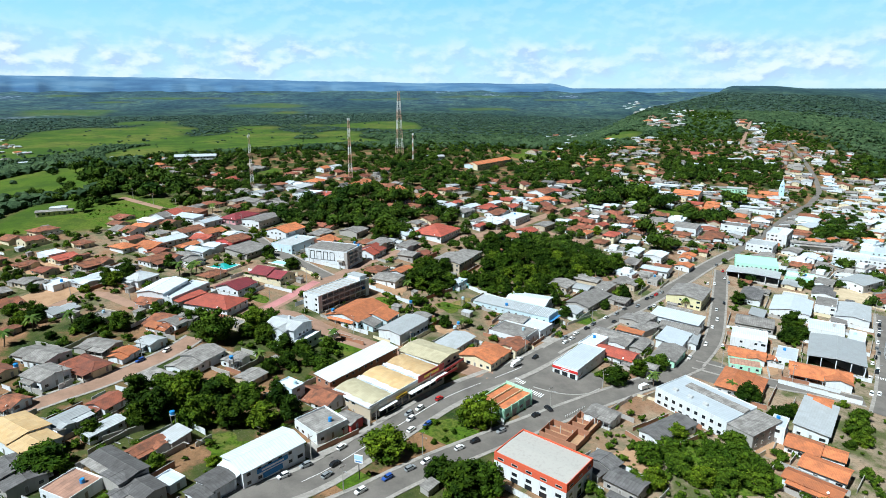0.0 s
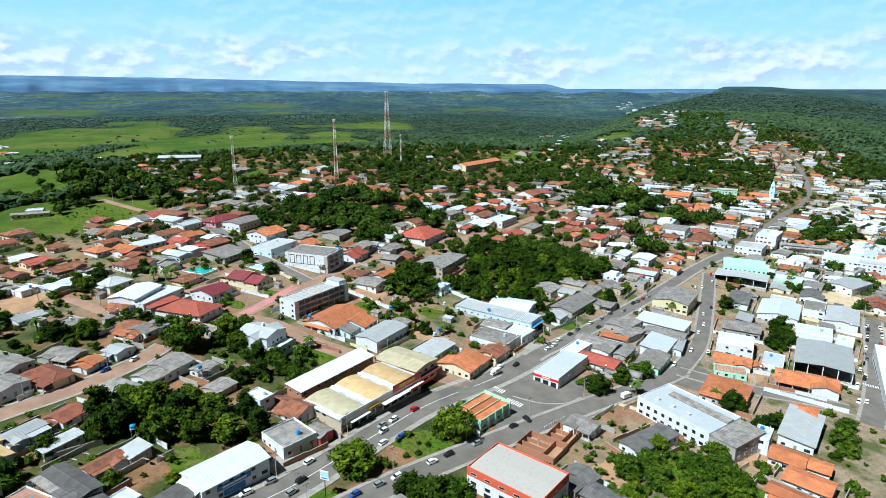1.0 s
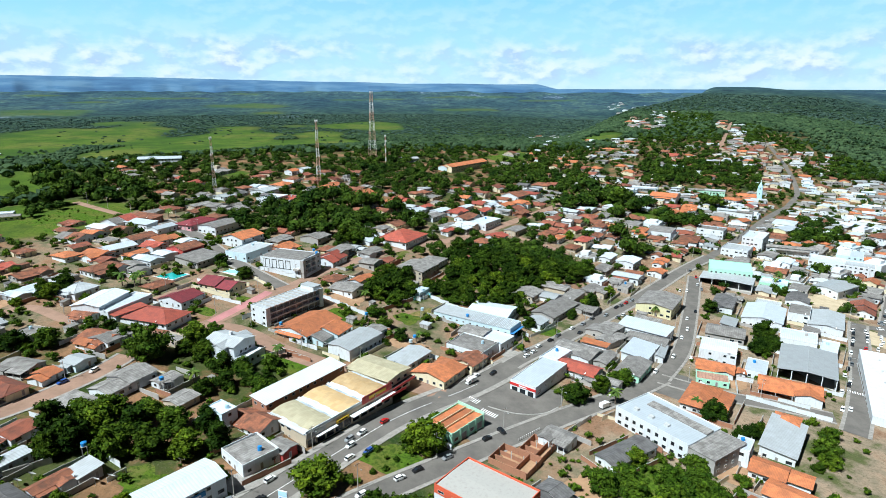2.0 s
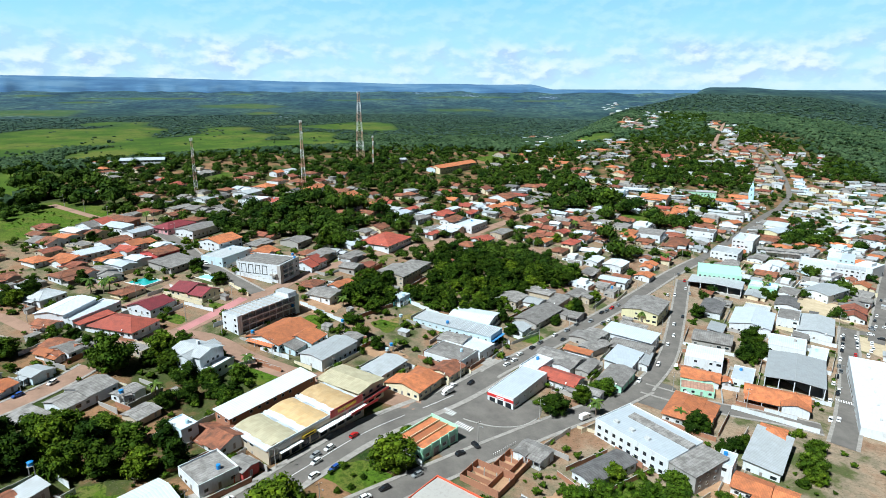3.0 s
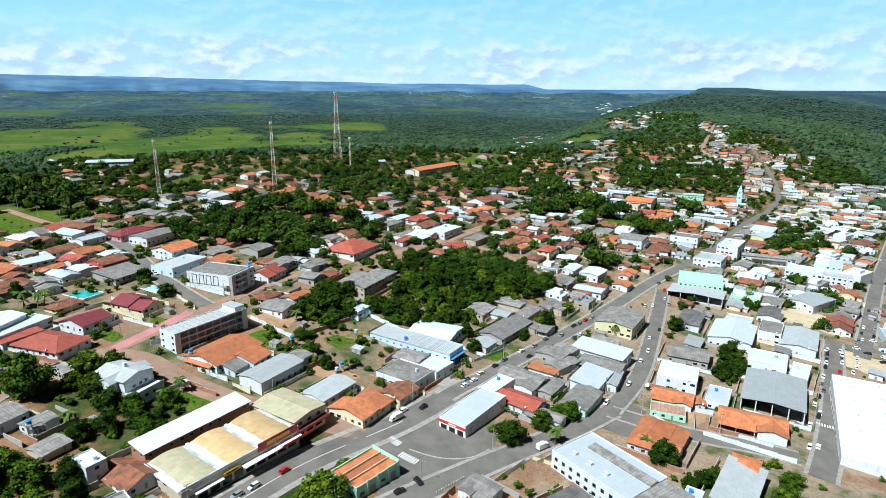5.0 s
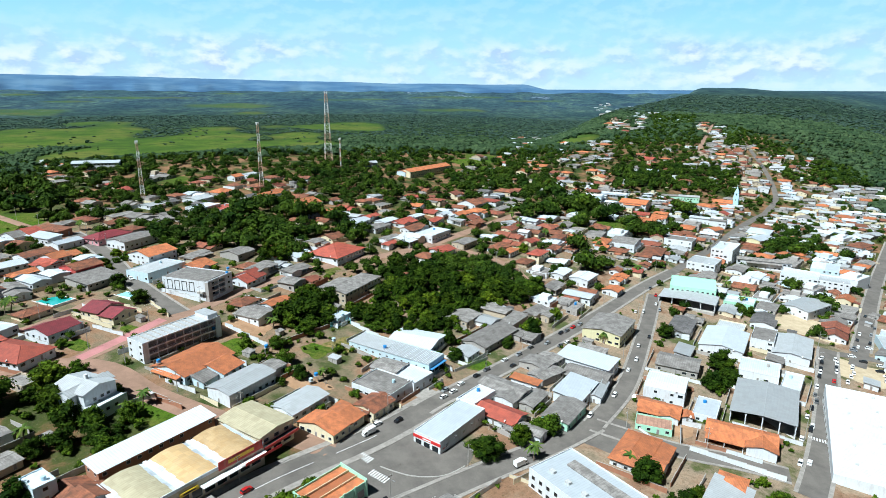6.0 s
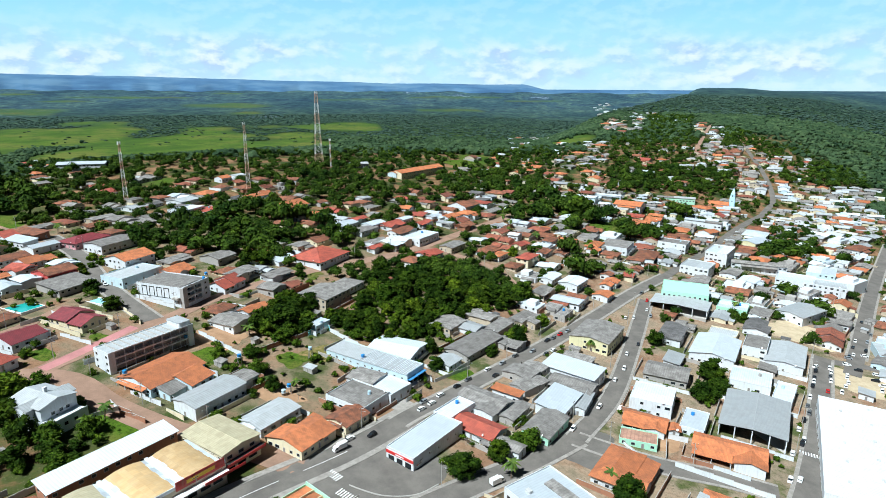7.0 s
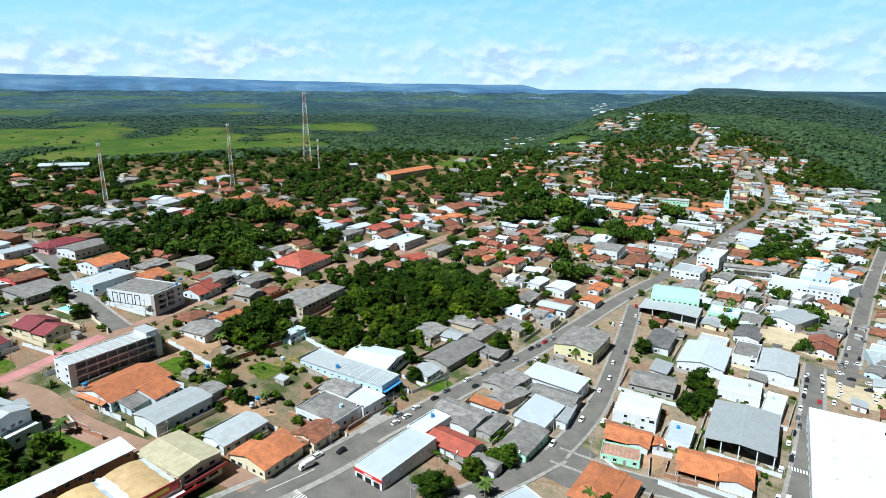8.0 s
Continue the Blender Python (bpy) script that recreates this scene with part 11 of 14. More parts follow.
def market(x, y, w, d, turn, h):
    PLOTS.append((x, y, w, d, turn))
    e = base("supermarket", x, y, turn, "long supermarket with tan vaulted roof bays and maroon sign", "building")
    part("wall", box(-w / 2, -d / 2, -2.5, w / 2, d / 2, h - 0.9), WALL["be"], e)
    n = 3
    for i in range(n):
        a, b = -d / 2 + d * i / n + 0.5, -d / 2 + d * (i + 1) / n - 0.5
        prof = [(a + (b - a) * k / 8, h - 0.9 + 0.12 + 1.15 * math.sin(math.pi * k / 8)) for k in range(9)]
        part("roof_vault", prism([(a, h - 0.9), (b, h - 0.9)] + prof[::-1], -w / 2 + 0.2, w / 2 - 0.3), ROOF["ta"] if i else ROOF["kh"], e)
        part("gutter_wall", box(-w / 2, a - 1.0, h - 0.9, w / 2 - 0.3, a + 0.1, h - 0.3), WALL["wh"], e)
        # skirts of paler sheet with ragged ends along both feet of the vault
        for q in range(7):
            x0 = -w / 2 + 0.3 + q * (w - 0.7) / 7
            for s0, s1 in ((0, 1), (8, 7)):
                (ya, za), (yb, zb) = prof[s0], prof[s1]
                k = 0.75 + 0.25 * (q * 7 % 5) / 4
                yb, zb = ya + (yb - ya) * k, za + (zb - za) * k
                lo, hi = sorted(((ya, za + 0.05), (yb, zb + 0.05)))
                part("skirt_sheet", prism([(lo[0], lo[1] - 0.05), (hi[0], hi[1] - 0.05), hi, lo], x0, x0 + (w - 0.7) / 7 - 0.02), ROOF["wh"], e)
    m0, m1 = sides(w, d)[0][0], sides(w, d)[1][0]
    part("parapet", box(w / 2 - 0.3, -d / 2, h - 0.9, w / 2, d / 2, h + 0.2), WALL["wh"], e)
    for i in range(10):
        part("shop_front", SHOPFRONT, None, e, at=m1 @ pose(-d / 2 + 2.4 + i * (d - 4) / 9.4, 0, 0.1))
    signed(e, m1, -d / 2 + 0.2, -d / 2 + 9, h - 2.6, h - 0.6, CONCRETE)
    signed(e, m1, -d / 2 + 14, -d / 2 + 20, 3.3, 4.5, YELLOW, bars=((-d / 2 + 15, -d / 2 + 19, RUBBER),), proud=0.5)
    part("awning", box(-d / 2 + 4, -1.6, 3.3, -d / 2 + 13.6, 0, 3.5), WHITE, e, at=m1)
    signed(e, m1, d / 2 - 17, d / 2 - 0.5, h - 1.6, h + 1.5, WALL["re"], bars=((d / 2 - 13.5, d / 2 - 4, YELLOW),))
    part("canopy", box(-d / 2 + 20.5, -2.6, 3.5, d / 2, 0, 3.75), WHITE, e, at=m1)
    part("canopy_fascia", box(d / 2 - 9, -2.75, 3.3, d / 2 + 5.5, -2.6, 4.3), RED, e, at=m1)
    openings(e, w, d, h, random.Random(4), (0,))


def khaki_shop(x, y, w, d, turn, h):
    PLOTS.append((x, y, w, d, turn))
    e = base("corner_shop", x, y, turn, "corner shop with pale khaki roof and red fascia", "building")
    part("wall", prism([(-d / 2 + 0.4, -2.5), (d / 2 - 0.4, -2.5), (d / 2 - 0.4, h), (0, h + 0.9), (-d / 2 + 0.4, h)], -w / 2 + 0.4, w / 2 - 0.4), WALL["cr"], e)
    part("roof", gable_roof(w - 0.8, d - 0.8, h, 0.95, 0.6), ROOF["kh"], e)
    m1 = sides(w - 0.8, d - 0.8)[1][0]
    for i in range(3):
        part("shop_front", SHOPFRONT, None, e, at=m1 @ pose(-d / 2 + 3 + i * 4.6, 0, 0.1))
        part("window", WINDOW_WIDE, None, e, at=m1 @ pose(-d / 2 + 3 + i * 4.6, 0, 4.4))
    part("canopy", box(-d / 2, -2.4, 3.4, d / 2, 0, 3.6), DARK, e, at=m1)
    part("canopy_fascia", box(-d / 2, -2.55, 3.1, d / 2, -2.4, 4.2), RED, e, at=m1)
    openings(e, w - 0.8, d - 0.8, h, random.Random(8), (0, 2))


def red_block(x, y, w, d, turn, h):
    PLOTS.append((x, y, w, d, turn))
    e = base("commercial_block", x, y, turn, "white two-storey block with an orange-red parapet band", "building")
    t = 0.25
    part("wall", box(-w / 2, -d / 2, -2.5, w / 2, d / 2, h - 3.0), WALL["wh"], e)
    part("upper_wall", box(-w / 2 - 0.05, -d / 2 - 0.05, h - 3.0, w / 2 + 0.05, d / 2 + 0.05, h - 0.8), WALL["or"], e)
    for bx in (box(-w / 2, -d / 2, h - 0.8, w / 2, -d / 2 + t, h), box(-w / 2, d / 2 - t, h - 0.8, w / 2, d / 2, h), box(-w / 2, -d / 2 + t, h - 0.8, -w / 2 + t, d / 2 - t, h), box(w / 2 - t, -d / 2 + t, h - 0.8, w / 2, d / 2 - t, h)):
        part("parapet", bx, WALL["or"], e)
    part("roof", prism([(-d / 2 + t, h - 0.8), (d / 2 - t, h - 0.8), (d / 2 - t, h - 0.6), (0, h - 0.25), (-d / 2 + t, h - 0.6)], -w / 2 + t, w / 2 - t), CONCRETE, e)
    for k, (m, ln) in enumerate(sides(w, d)):
        if k in (0, 1):
            n = int(ln / 4.6)
            for i in range(n):
                c = (i + 0.5) * ln / n - ln / 2
                part("slot_window", WINDOW_WIDE, None, e, at=m @ pose(c, -0.06, h - 2.2) @ Matrix.Diagonal((1.1, 1, 0.6, 1)))
                part("window", WINDOW_WIDE, None, e, at=m @ pose(c, 0, 3.2))
                part("shop_front", SHOPFRONT, None, e, at=m @ pose(c, 0, 0.1) @ Matrix.Diagonal((0.8, 1, 0.75, 1)))


def white_block(x, y, w, d, turn, h):
    PLOTS.append((x, y, w, d, turn))
    e = base("office_building", x, y, turn, "long white office building with two rows of windows", "building")
    cut = w * 0.76
    part("wall", box(-w / 2, -d / 2, -2.5, -w / 2 + cut, d / 2, h - 0.6), WALL["wh"], e)
    part("end_wall", box(-w / 2 + cut, -d / 2 + 0.4, -3.5, w / 2, d / 2 - 0.4, h - 1.2), WALL["gy"], e, "unpainted stained concrete end")
    t = 0.22
    for bx in (box(-w / 2, -d / 2, h - 0.6, -w / 2 + cut, -d / 2 + t, h), box(-w / 2, d / 2 - t, h - 0.6, -w / 2 + cut, d / 2, h), box(-w / 2, -d / 2 + t, h - 0.6, -w / 2 + t, d / 2 - t, h)):
        part("parapet", bx, WALL["wh"], e)
    part("roof", box(-w / 2 + t, -d / 2 + t, h - 0.6, -w / 2 + cut, d / 2 - t, h - 0.4), ROOF["wh"], e)
    part("roof_strip", prism([(1.5, h - 0.4), (5.5, h - 0.4), (5.5, h + 0.3), (1.5, h + 0.1)], -w / 2 + 6, -w / 2 + cut), ROOF["gr"], e)
    part("end_roof", prism([(-d / 2 + 0.2, h - 1.2), (d / 2 - 0.2, h - 1.2), (d / 2 - 0.2, h - 1.0), (-d / 2 + 0.2, h - 0.8)], -w / 2 + cut, w / 2 + 0.2), ROOF["gr"], e)
    m0, m1 = sides(w, d)[0][0], sides(w, d)[1][0]
    for r in range(2):
        for i in range(9):
            part("window", WINDOW_TALL if r else WINDOW, None, e, at=m0 @ pose(-w / 2 + 2.2 + i * (cut - 3.5) / 8.4, 0, 1.4 + r * 3.1) @ Matrix.Diagonal((1.25, 1, 0.75 if r else 1.15, 1)))
    for r in range(3):
        for i in range(4):
            part("window", WINDOW, None, e, at=m1 @ pose(-d / 2 + 3 + i * 4.6, 0, -1.0 + r * 2.7))
        for i in range(2):
            part("window", WINDOW, None, e, at=m0 @ pose(cut - w / 2 + 3 + i * 4, 0.4, -1.0 + r * 2.7))
    for i in range(3):
        part("roof_unit", box(-1, -0.7, 0, 1, 0.7, 0.9), FRAME, e, at=pose(-w / 2 + 6 + i * 7, -d / 4, h - 0.42))


def open_hall(x, y, w, d, turn, h, roofmat, words):
    """A roof on posts over a dark floor, walled at the back."""
    PLOTS.append((x, y, w, d, turn))
    e = base("market_hall", x, y, turn, words, "hall")
    part("floor_slab", box(-w / 2 + 0.4, -d / 2 + 0.4, -2.0, w / 2 - 0.4, d / 2 - 0.4, 0.3), CONCRETE, e)
    part("roof", gable_roof(d - 1, w - 1, h, 1.0, 0.6), roofmat, e, at=pose(0, 0, 0, 0, 0, 90))
    part("back_wall", box(-w / 2 + 0.5, d / 2 - 0.8, 0.3, w / 2 - 0.5, d / 2 - 0.6, h), WALL["gy"], e)
    part("side_wall", box(-w / 2 + 0.5, -d / 2 + 0.8, 0.3, -w / 2 + 0.7, d / 2 - 0.8, h), WALL["gy"], e)
    part("low_wall", box(w / 2 - 0.7, -d / 2 + 0.8, 0.3, w / 2 - 0.5, d / 2 - 0.8, 1.2), WALL["wh"], e)
    for i in range(5):
        for sx in (0.5, w - 0.5):
            part("post", box(-w / 2 + sx - 0.2, -d / 2 + 0.6 + i * (d - 1.2) / 4 - 0.2, 0.3, -w / 2 + sx + 0.2, -d / 2 + 0.6 + i * (d - 1.2) / 4 + 0.2, h - 0.1), WALL["wh"], e)
    for i in range(1, 4):
        part("post", box(-w / 2 + i * w / 4 - 0.2, -d / 2 + 0.4, 0.3, -w / 2 + i * w / 4 + 0.2, -d / 2 + 0.8, h - 0.1), WALL["wh"], e)


def long_flats(x, y, w, d, turn, h):
    """Flats of three storeys with open galleries along one side."""
    PLOTS.append((x, y, w, d, turn))
    e = base("apartment_block", x, y, turn, "white three-storey flats with dark open galleries", "building")
    g = 2.8
    part("wall", box(-w / 2, -d / 2, -2.5, w / 2 - g, d / 2, h - 0.6), WALL["wh"], e)
    # Thin grey sheet on the white back wall, added to darken the recessed gallery.
    part("gallery_wall", box(w / 2 - g, -d / 2 + 2.6, -2.5, w / 2 - g + 0.03, d / 2 - 2.6, h - 0.62), WALL["gy"], e)
    front = WALL["wh"]
    part("end_wall", box(w / 2 - g, -d / 2, -2.5, w / 2, -d / 2 + 2.6, h - 0.6), front, e)
    part("end_wall", box(w / 2 - g, d / 2 - 2.6, -2.5, w / 2, d / 2, h - 0.6), front, e)
    t = 0.22
    for bx in (box(-w / 2, -d / 2, h - 0.6, w / 2, -d / 2 + t, h), box(-w / 2, d / 2 - t, h - 0.6, w / 2, d / 2, h), box(-w / 2, -d / 2 + t, h - 0.6, -w / 2 + t, d / 2 - t, h), box(w / 2 - t, -d / 2 + t, h - 0.6, w / 2, d / 2 - t, h)):
        part("parapet", bx, front, e)
    part("roof", box(-w / 2 + t, -d / 2 + t, h - 0.6, w / 2 - t, d / 2 - t, h - 0.42), ROOF["lg"], e)
    for i in range(9):
        part("roof_beam", box(-w / 2 + t, -d / 2 + 4.2 + i * 3.1, h - 0.42, w / 2 - t, -d / 2 + 4.6 + i * 3.1, h - 0.12), CONCRETE, e)
    fl = (h - 0.6) / 3
    for k in range(3):
        if k:
            part("gallery_slab", box(w / 2 - g, -d / 2 + 2.6, k * fl - 0.1, w / 2, d / 2 - 2.6, k * fl + 0.1), front, e)
        part("gallery_rail", box(w / 2 - 0.15, -d / 2 + 2.6, k * fl + 0.1, w / 2, d / 2 - 2.6, k * fl + (0.42 if k else 0.3)), front, e)
        part("gallery_bar", box(w / 2 - 0.1, -d / 2 + 2.6, k * fl + 0.95, w / 2 - 0.04, d / 2 - 2.6, k * fl + 1.02), DARK, e)
        n = int((d - 5) / 4)
        for i in range(n + 1):
            yy = -d / 2 + 2.6 + (d - 5.2) * i / n
            part("pillar", box(w / 2 - 0.3, yy - 0.15, k * fl + 0.1, w / 2 - 0.02, yy + 0.15, (k + 1) * fl - 0.1 if k < 2 else h - 0.6), front, e)
            if i < n:
                part("door", DOORWAY, None, e, at=pose(w / 2 - g, yy + 1.2, k * fl + 0.1, 0, 0, 90))
                part("window", WINDOW, None, e, at=pose(w / 2 - g, yy + 2.9, k * fl + 1.1, 0, 0, 90))
        m0 = sides(w, d)[0][0]
        for i in range(max(2, int(w / 5))):
            part("window", WINDOW, None, e, at=m0 @ pose(-w / 2 + 2.2 + i * (w - 4) / max(1, int(w / 5) - 1), 0, k * fl + 0.9))
    part("stair_head", box(-w / 2 + 0.6, d / 2 - 6, h - 0.42, w / 2 - 1.2, d / 2 - 0.6, h + 1.6), front, e)
    part("stair_head_roof", box(-w / 2 + 0.4, d / 2 - 6.2, h + 1.6, w / 2 - 1.0, d / 2 - 0.4, h + 1.75), ROOF["lg"], e)


def portal_flats(x, y, w, d, turn, h):
    """A three-storey block: portal motifs on the blank side, deep balconies at the end."""
    PLOTS.append((x, y, w, d, turn))
    e = base("apartment_block", x, y, turn, "white three-storey block with dark portal outlines and deep balconies", "building")
    part("wall", box(-w / 2, -d / 2, -2.5, w / 2 - 2.2, d / 2, h - 0.5), WALL["wh"], e)
    part("roof", prism([(-d / 2 + 0.2, h - 0.5), (d / 2 - 0.2, h - 0.5), (d / 2 - 0.2, h - 0.35), (0, h + 0.15), (-d / 2 + 0.2, h - 0.35)], -w / 2 + 0.2, w / 2 - 2.4), ROOF["gr"], e)
    part("front_roof", box(w / 2 - 2.4, -d / 2 + 0.2, h - 0.5, w / 2 - 0.2, d / 2 - 0.2, h - 0.35), ROOF["lg"], e)
    t = 0.2
    for bx in (box(-w / 2, -d / 2, h - 0.5, w / 2, -d / 2 + t, h - 0.05), box(-w / 2, d / 2 - t, h - 0.5, w / 2, d / 2, h + 0.1), box(-w / 2, -d / 2 + t, h - 0.5, -w / 2 + t, d / 2 - t, h), box(w / 2 - t, -d / 2 + t, h - 0.5, w / 2, d / 2 - t, h + 0.3)):
        part("parapet", bx, WALL["wh"], e)
    m0, m1 = sides(w, d)[0][0], sides(w, d)[1][0]
    # dark portal outlines on the blank side
    for i in range(4):
        c = -w / 2 + 5.2 + i * 4.9
        part("portal_outline", join(box(c - 1.7, -0.14, 3.0, c - 1.4, 0, h - 1.5), box(c + 1.4, -0.14, 3.0, c + 1.7, 0, h - 1.5), box(c - 1.7, -0.14, h - 1.5, c + 1.7, 0, h - 1.2), box(c - 2.4, -0.12, 2.8, c + 2.4, 0, 3.0)), DARK, e, at=m0)
    part("door", SHUTTER, None, e, at=m0 @ pose(-w / 2 + 2.0, 0, 0.1) @ Matrix.Diagonal((0.7, 1, 0.95, 1)))
    part("door", DOORWAY, None, e, at=m0 @ pose(w / 2 - 3.6, 0, 0.1))
    fl = (h - 0.5) / 3
    # the end: two bays of deep balconies, a grey corner and a white flank with small windows
    b0, b1 = -d / 2 + 3.0, d / 2 - 6.2
    part("corner_wall", box(w / 2 - 2.2, -d / 2, -2.5, w / 2, b0, h - 0.5), WALL["gy"], e)
    part("flank_wall", box(w / 2 - 2.2, b1, -2.5, w / 2, d / 2, h - 0.5), WALL["wh"], e)
    part("fin", box(w / 2 - 2.2, (b0 + b1) / 2 - 0.35, -2.5, w / 2 + 0.12, (b0 + b1) / 2 + 0.35, h - 0.5), WALL["wh"], e)
    for k in range(3):
        part("balcony_slab", box(w / 2 - 2.2, b0, k * fl - 0.3 if k else -2.5, w / 2, b1, k * fl + 0.1), WALL["wh"], e)
        part("balcony_rail", box(w / 2 - 0.12, b0, k * fl + 0.1, w / 2, b1, k * fl + 0.75), WALL["gy"], e)
        for q in (0.27, 0.73):
            part("window", WINDOW_WIDE, None, e, at=pose(w / 2 - 2.2, b0 + (b1 - b0) * q, k * fl + 0.5, 0, 0, 90) @ Matrix.Diagonal((1.3, 1, 1.4, 1)))
        part("window", WINDOW, None, e, at=m1 @ pose(d / 2 - 3.0, 0, k * fl + 1.0))
    part("lintel", box(w / 2 - 2.2, b0, h - 1.2, w / 2, b1, h - 0.5), WALL["wh"], e)
    part("side_balcony", box(-0.2, -1.5, 2.8, 4.0, 0, 3.9), CONCRETE, e, at=m0 @ pose(w / 2 - 6.5, 0, 0))
    part("water_tank", tube((w / 2 - 1.2, d / 2 - 2.5, h - 0.35), (w / 2 - 1.2, d / 2 - 2.5, h + 1.1), 0.8, 0.75, 10), TANK, e)


def long_blue(x, y, w, d, turn, h):
    PLOTS.append((x, y, w, d, turn))
    e = base("warehouse", x, y, turn, "long pale blue warehouse with a ribbed grey roof", "building")
    part("wall", box(-w / 2, -d / 2, -2.5, w / 2, d / 2, h - 0.5), WALL["lb"], e)
    for bx in (box(-w / 2, d / 2 - 0.22, h - 0.5, w / 2, d / 2, h + 0.3), box(w / 2 - 0.25, -d / 2, h - 0.5, w / 2, d / 2 - 0.22, h + 0.3)):
        part("parapet", bx, WALL["lb"], e)
    part("roof", prism([(-d / 2 - 0.3, h - 0.5), (d / 2 - 0.25, h - 0.5), (d / 2 - 0.25, h), (-d / 2 - 0.3, h - 0.38)], -w / 2, w / 2 - 0.3), ROOF["lg"], e)
    for i in range(26):
        xx = w / 2 - 1.2 - i * 1.05
        part("roof_rib", prism([(-d / 2 - 0.3, h - 0.38), (d / 2 - 0.3, h - 0.01), (d / 2 - 0.3, h + 0.13), (-d / 2 - 0.3, h - 0.24)], xx - 0.12, xx + 0.12), ROOF["wh"], e)
    m0, m1 = sides(w, d)[0][0], sides(w, d)[1][0]
    part("canopy", box(-d / 2, -1.8, 2.9, d / 2, 0, 3.1), WALL["bl"], e, at=m1)
    for i in range(3):
        part("shop_front", SHOPFRONT, None, e, at=m1 @ pose(-d / 2 + 2.2 + i * 3.9, 0, 0.0) @ Matrix.Diagonal((0.95, 1, 0.9, 1)))
    for i in range(11):
        part("window", WINDOW, None, e, at=m0 @ pose(-w / 2 + 2.5 + i * 4.3, 0, 2.6) @ Matrix.Diagonal((0.8, 1, 0.6, 1)))


def church(x, y):
    PLOTS.append((x, y, 50, 20, -35))
    e = base("church", x, y, -35, "orange-roofed church with a pale blue pointed tower", "church")
    part("wall", prism([(-6, -3), (6, -3), (6, 6), (0, 9), (-6, 6)], -26, -3), WALL["wh"], e)
    part("roof", gable_roof(23.4, 12, 6.05, 3.0, 0.6), ROOF["or"], e, at=pose(-14.5, 0, 0))
    part("side_aisle", prism([(-11, -3), (-6, -3), (-6, 4.6), (-11, 3.6)], -25, -4), WALL["wh"], e)
    part("aisle_roof", prism([(-11.6, 3.5), (-6, 4.7), (-6, 4.85), (-11.6, 3.65)], -25.5, -3.6), ROOF["or"], e)
    part("tower_shaft", box(-3, -3, -3, 3, 3, 15), PALE_BLUE, e)
    part("belfry", box(-2.3, -2.3, 15, 2.3, 2.3, 19.5), PALE_BLUE, e)
    v = [(-2.6, -2.6, 19.5), (2.6, -2.6, 19.5), (2.6, 2.6, 19.5), (-2.6, 2.6, 19.5), (0, 0, 27)]
    part("spire", (v, [(3, 2, 1, 0), (0, 1, 4), (1, 2, 4), (2, 3, 4), (3, 0, 4)]), PALE_BLUE, e)
    for k, (m, ln) in enumerate(sides(6, 6)):
        part("window", WINDOW_TALL, None, e, at=m @ pose(0, 0, 10))
        part("belfry_opening", WINDOW_TALL, None, e, at=sides(4.6, 4.6)[k][0] @ pose(0, 0, 16.4))
        part("pinnacle", tube((0, 0, 15), (0, 0, 18.5), 0.5, 0.05, 4), WHITE, e, at=pose(*((-2.6, -2.6), (2.6, -2.6), (2.6, 2.6), (-2.6, 2.6))[k], 0))
    part("cross", join(box(-0.1, -0.1, 26.8, 0.1, 0.1, 29), box(-0.6, -0.1, 27.9, 0.6, 0.1, 28.1)), WHITE, e)
    for i in range(5):
        part("window", WINDOW_TALL, None, e, at=pose(-24 + i * 4.4, -6, 2.0))


def mint_block(x, y, w, d, turn, h):
    PLOTS.append((x, y, w, d, turn))
    e = base("municipal_market", x, y, turn, "mint green upper storey with a row of windows", "building")
    flat_shell(e, w, d, h, WALL["gn"], WALL["gn"], 0.8)
    m0, m1 = sides(w, d)[0][0], sides(w, d)[1][0]
    for i in range(9):
        part("window", WINDOW, None, e, at=m0 @ pose(-w / 2 + 2 + i * (w - 4) / 8, 0, h - 3.2))
    for i in range(4):
        part("window", WINDOW, None, e, at=m1 @ pose(-d / 2 + 2 + i * (d - 4) / 3, 0, h - 3.2))


def big_store(x, y, w, d, turn, h):
    PLOTS.append((x, y, w, d, turn))
    e = base("department_store", x, y, turn, "very large white flat-roofed store beside the street", "building")
    flat_shell(e, w, d, h, WALL["wh"], ROOF["wh"], 0.6)
    m0 = sides(w, d)[2][0]
    for i in range(int(w / 7)):
        part("roof_vent", box(-0.5, -0.5, 0, 0.5, 0.5, 0.7), FRAME, e, at=pose(-w / 2 + 4 + i * 7, d * 0.2 * (-1) ** i, h - 0.45))
    for k in (0, 2):
        for i in range(int(w / 6)):
            part("shop_front", SHOPFRONT, None, e, at=sides(w, d)[k][0] @ pose(-w / 2 + 3 + i * 6, 0, 0.1))


e = house(-58, 168, 13.8, 23.5, -42, 6, "g", "wh", "wh", detail=2, across=True)
signed(e, pose(6.3, 0, 0, 0, 0, 90), -6.5, 4.5, 3.1, 4.6, WALL["bl"], bars=((-5.0, 3.0, WHITE),), proud=0.3)
signed(e, pose(6.3, 0, 0, 0, 0, 90), -4.5, 2.5, 0.6, 2.4, WALL["bl"], name="shutter_panel")
house(-36.7, 235.1, 9.8, 41.9, -37, 6, "s", "br", "wh", detail=1)
market(-22, 222.8, 22.1, 44.3, -39, 6.5)
khaki_shop(-6.5, 249.2, 23.5, 16, -35, 7)
house(19.6, 258.6, 16, 16.7, -33, 4.4, "g", "cr", "or", detail=2, style="split")
bank(65.2, 258.8, 12.6, 29.5, -39, 5.5)
green_hall(25.3, 216.8, 13.1, 19.1, -43, 5)
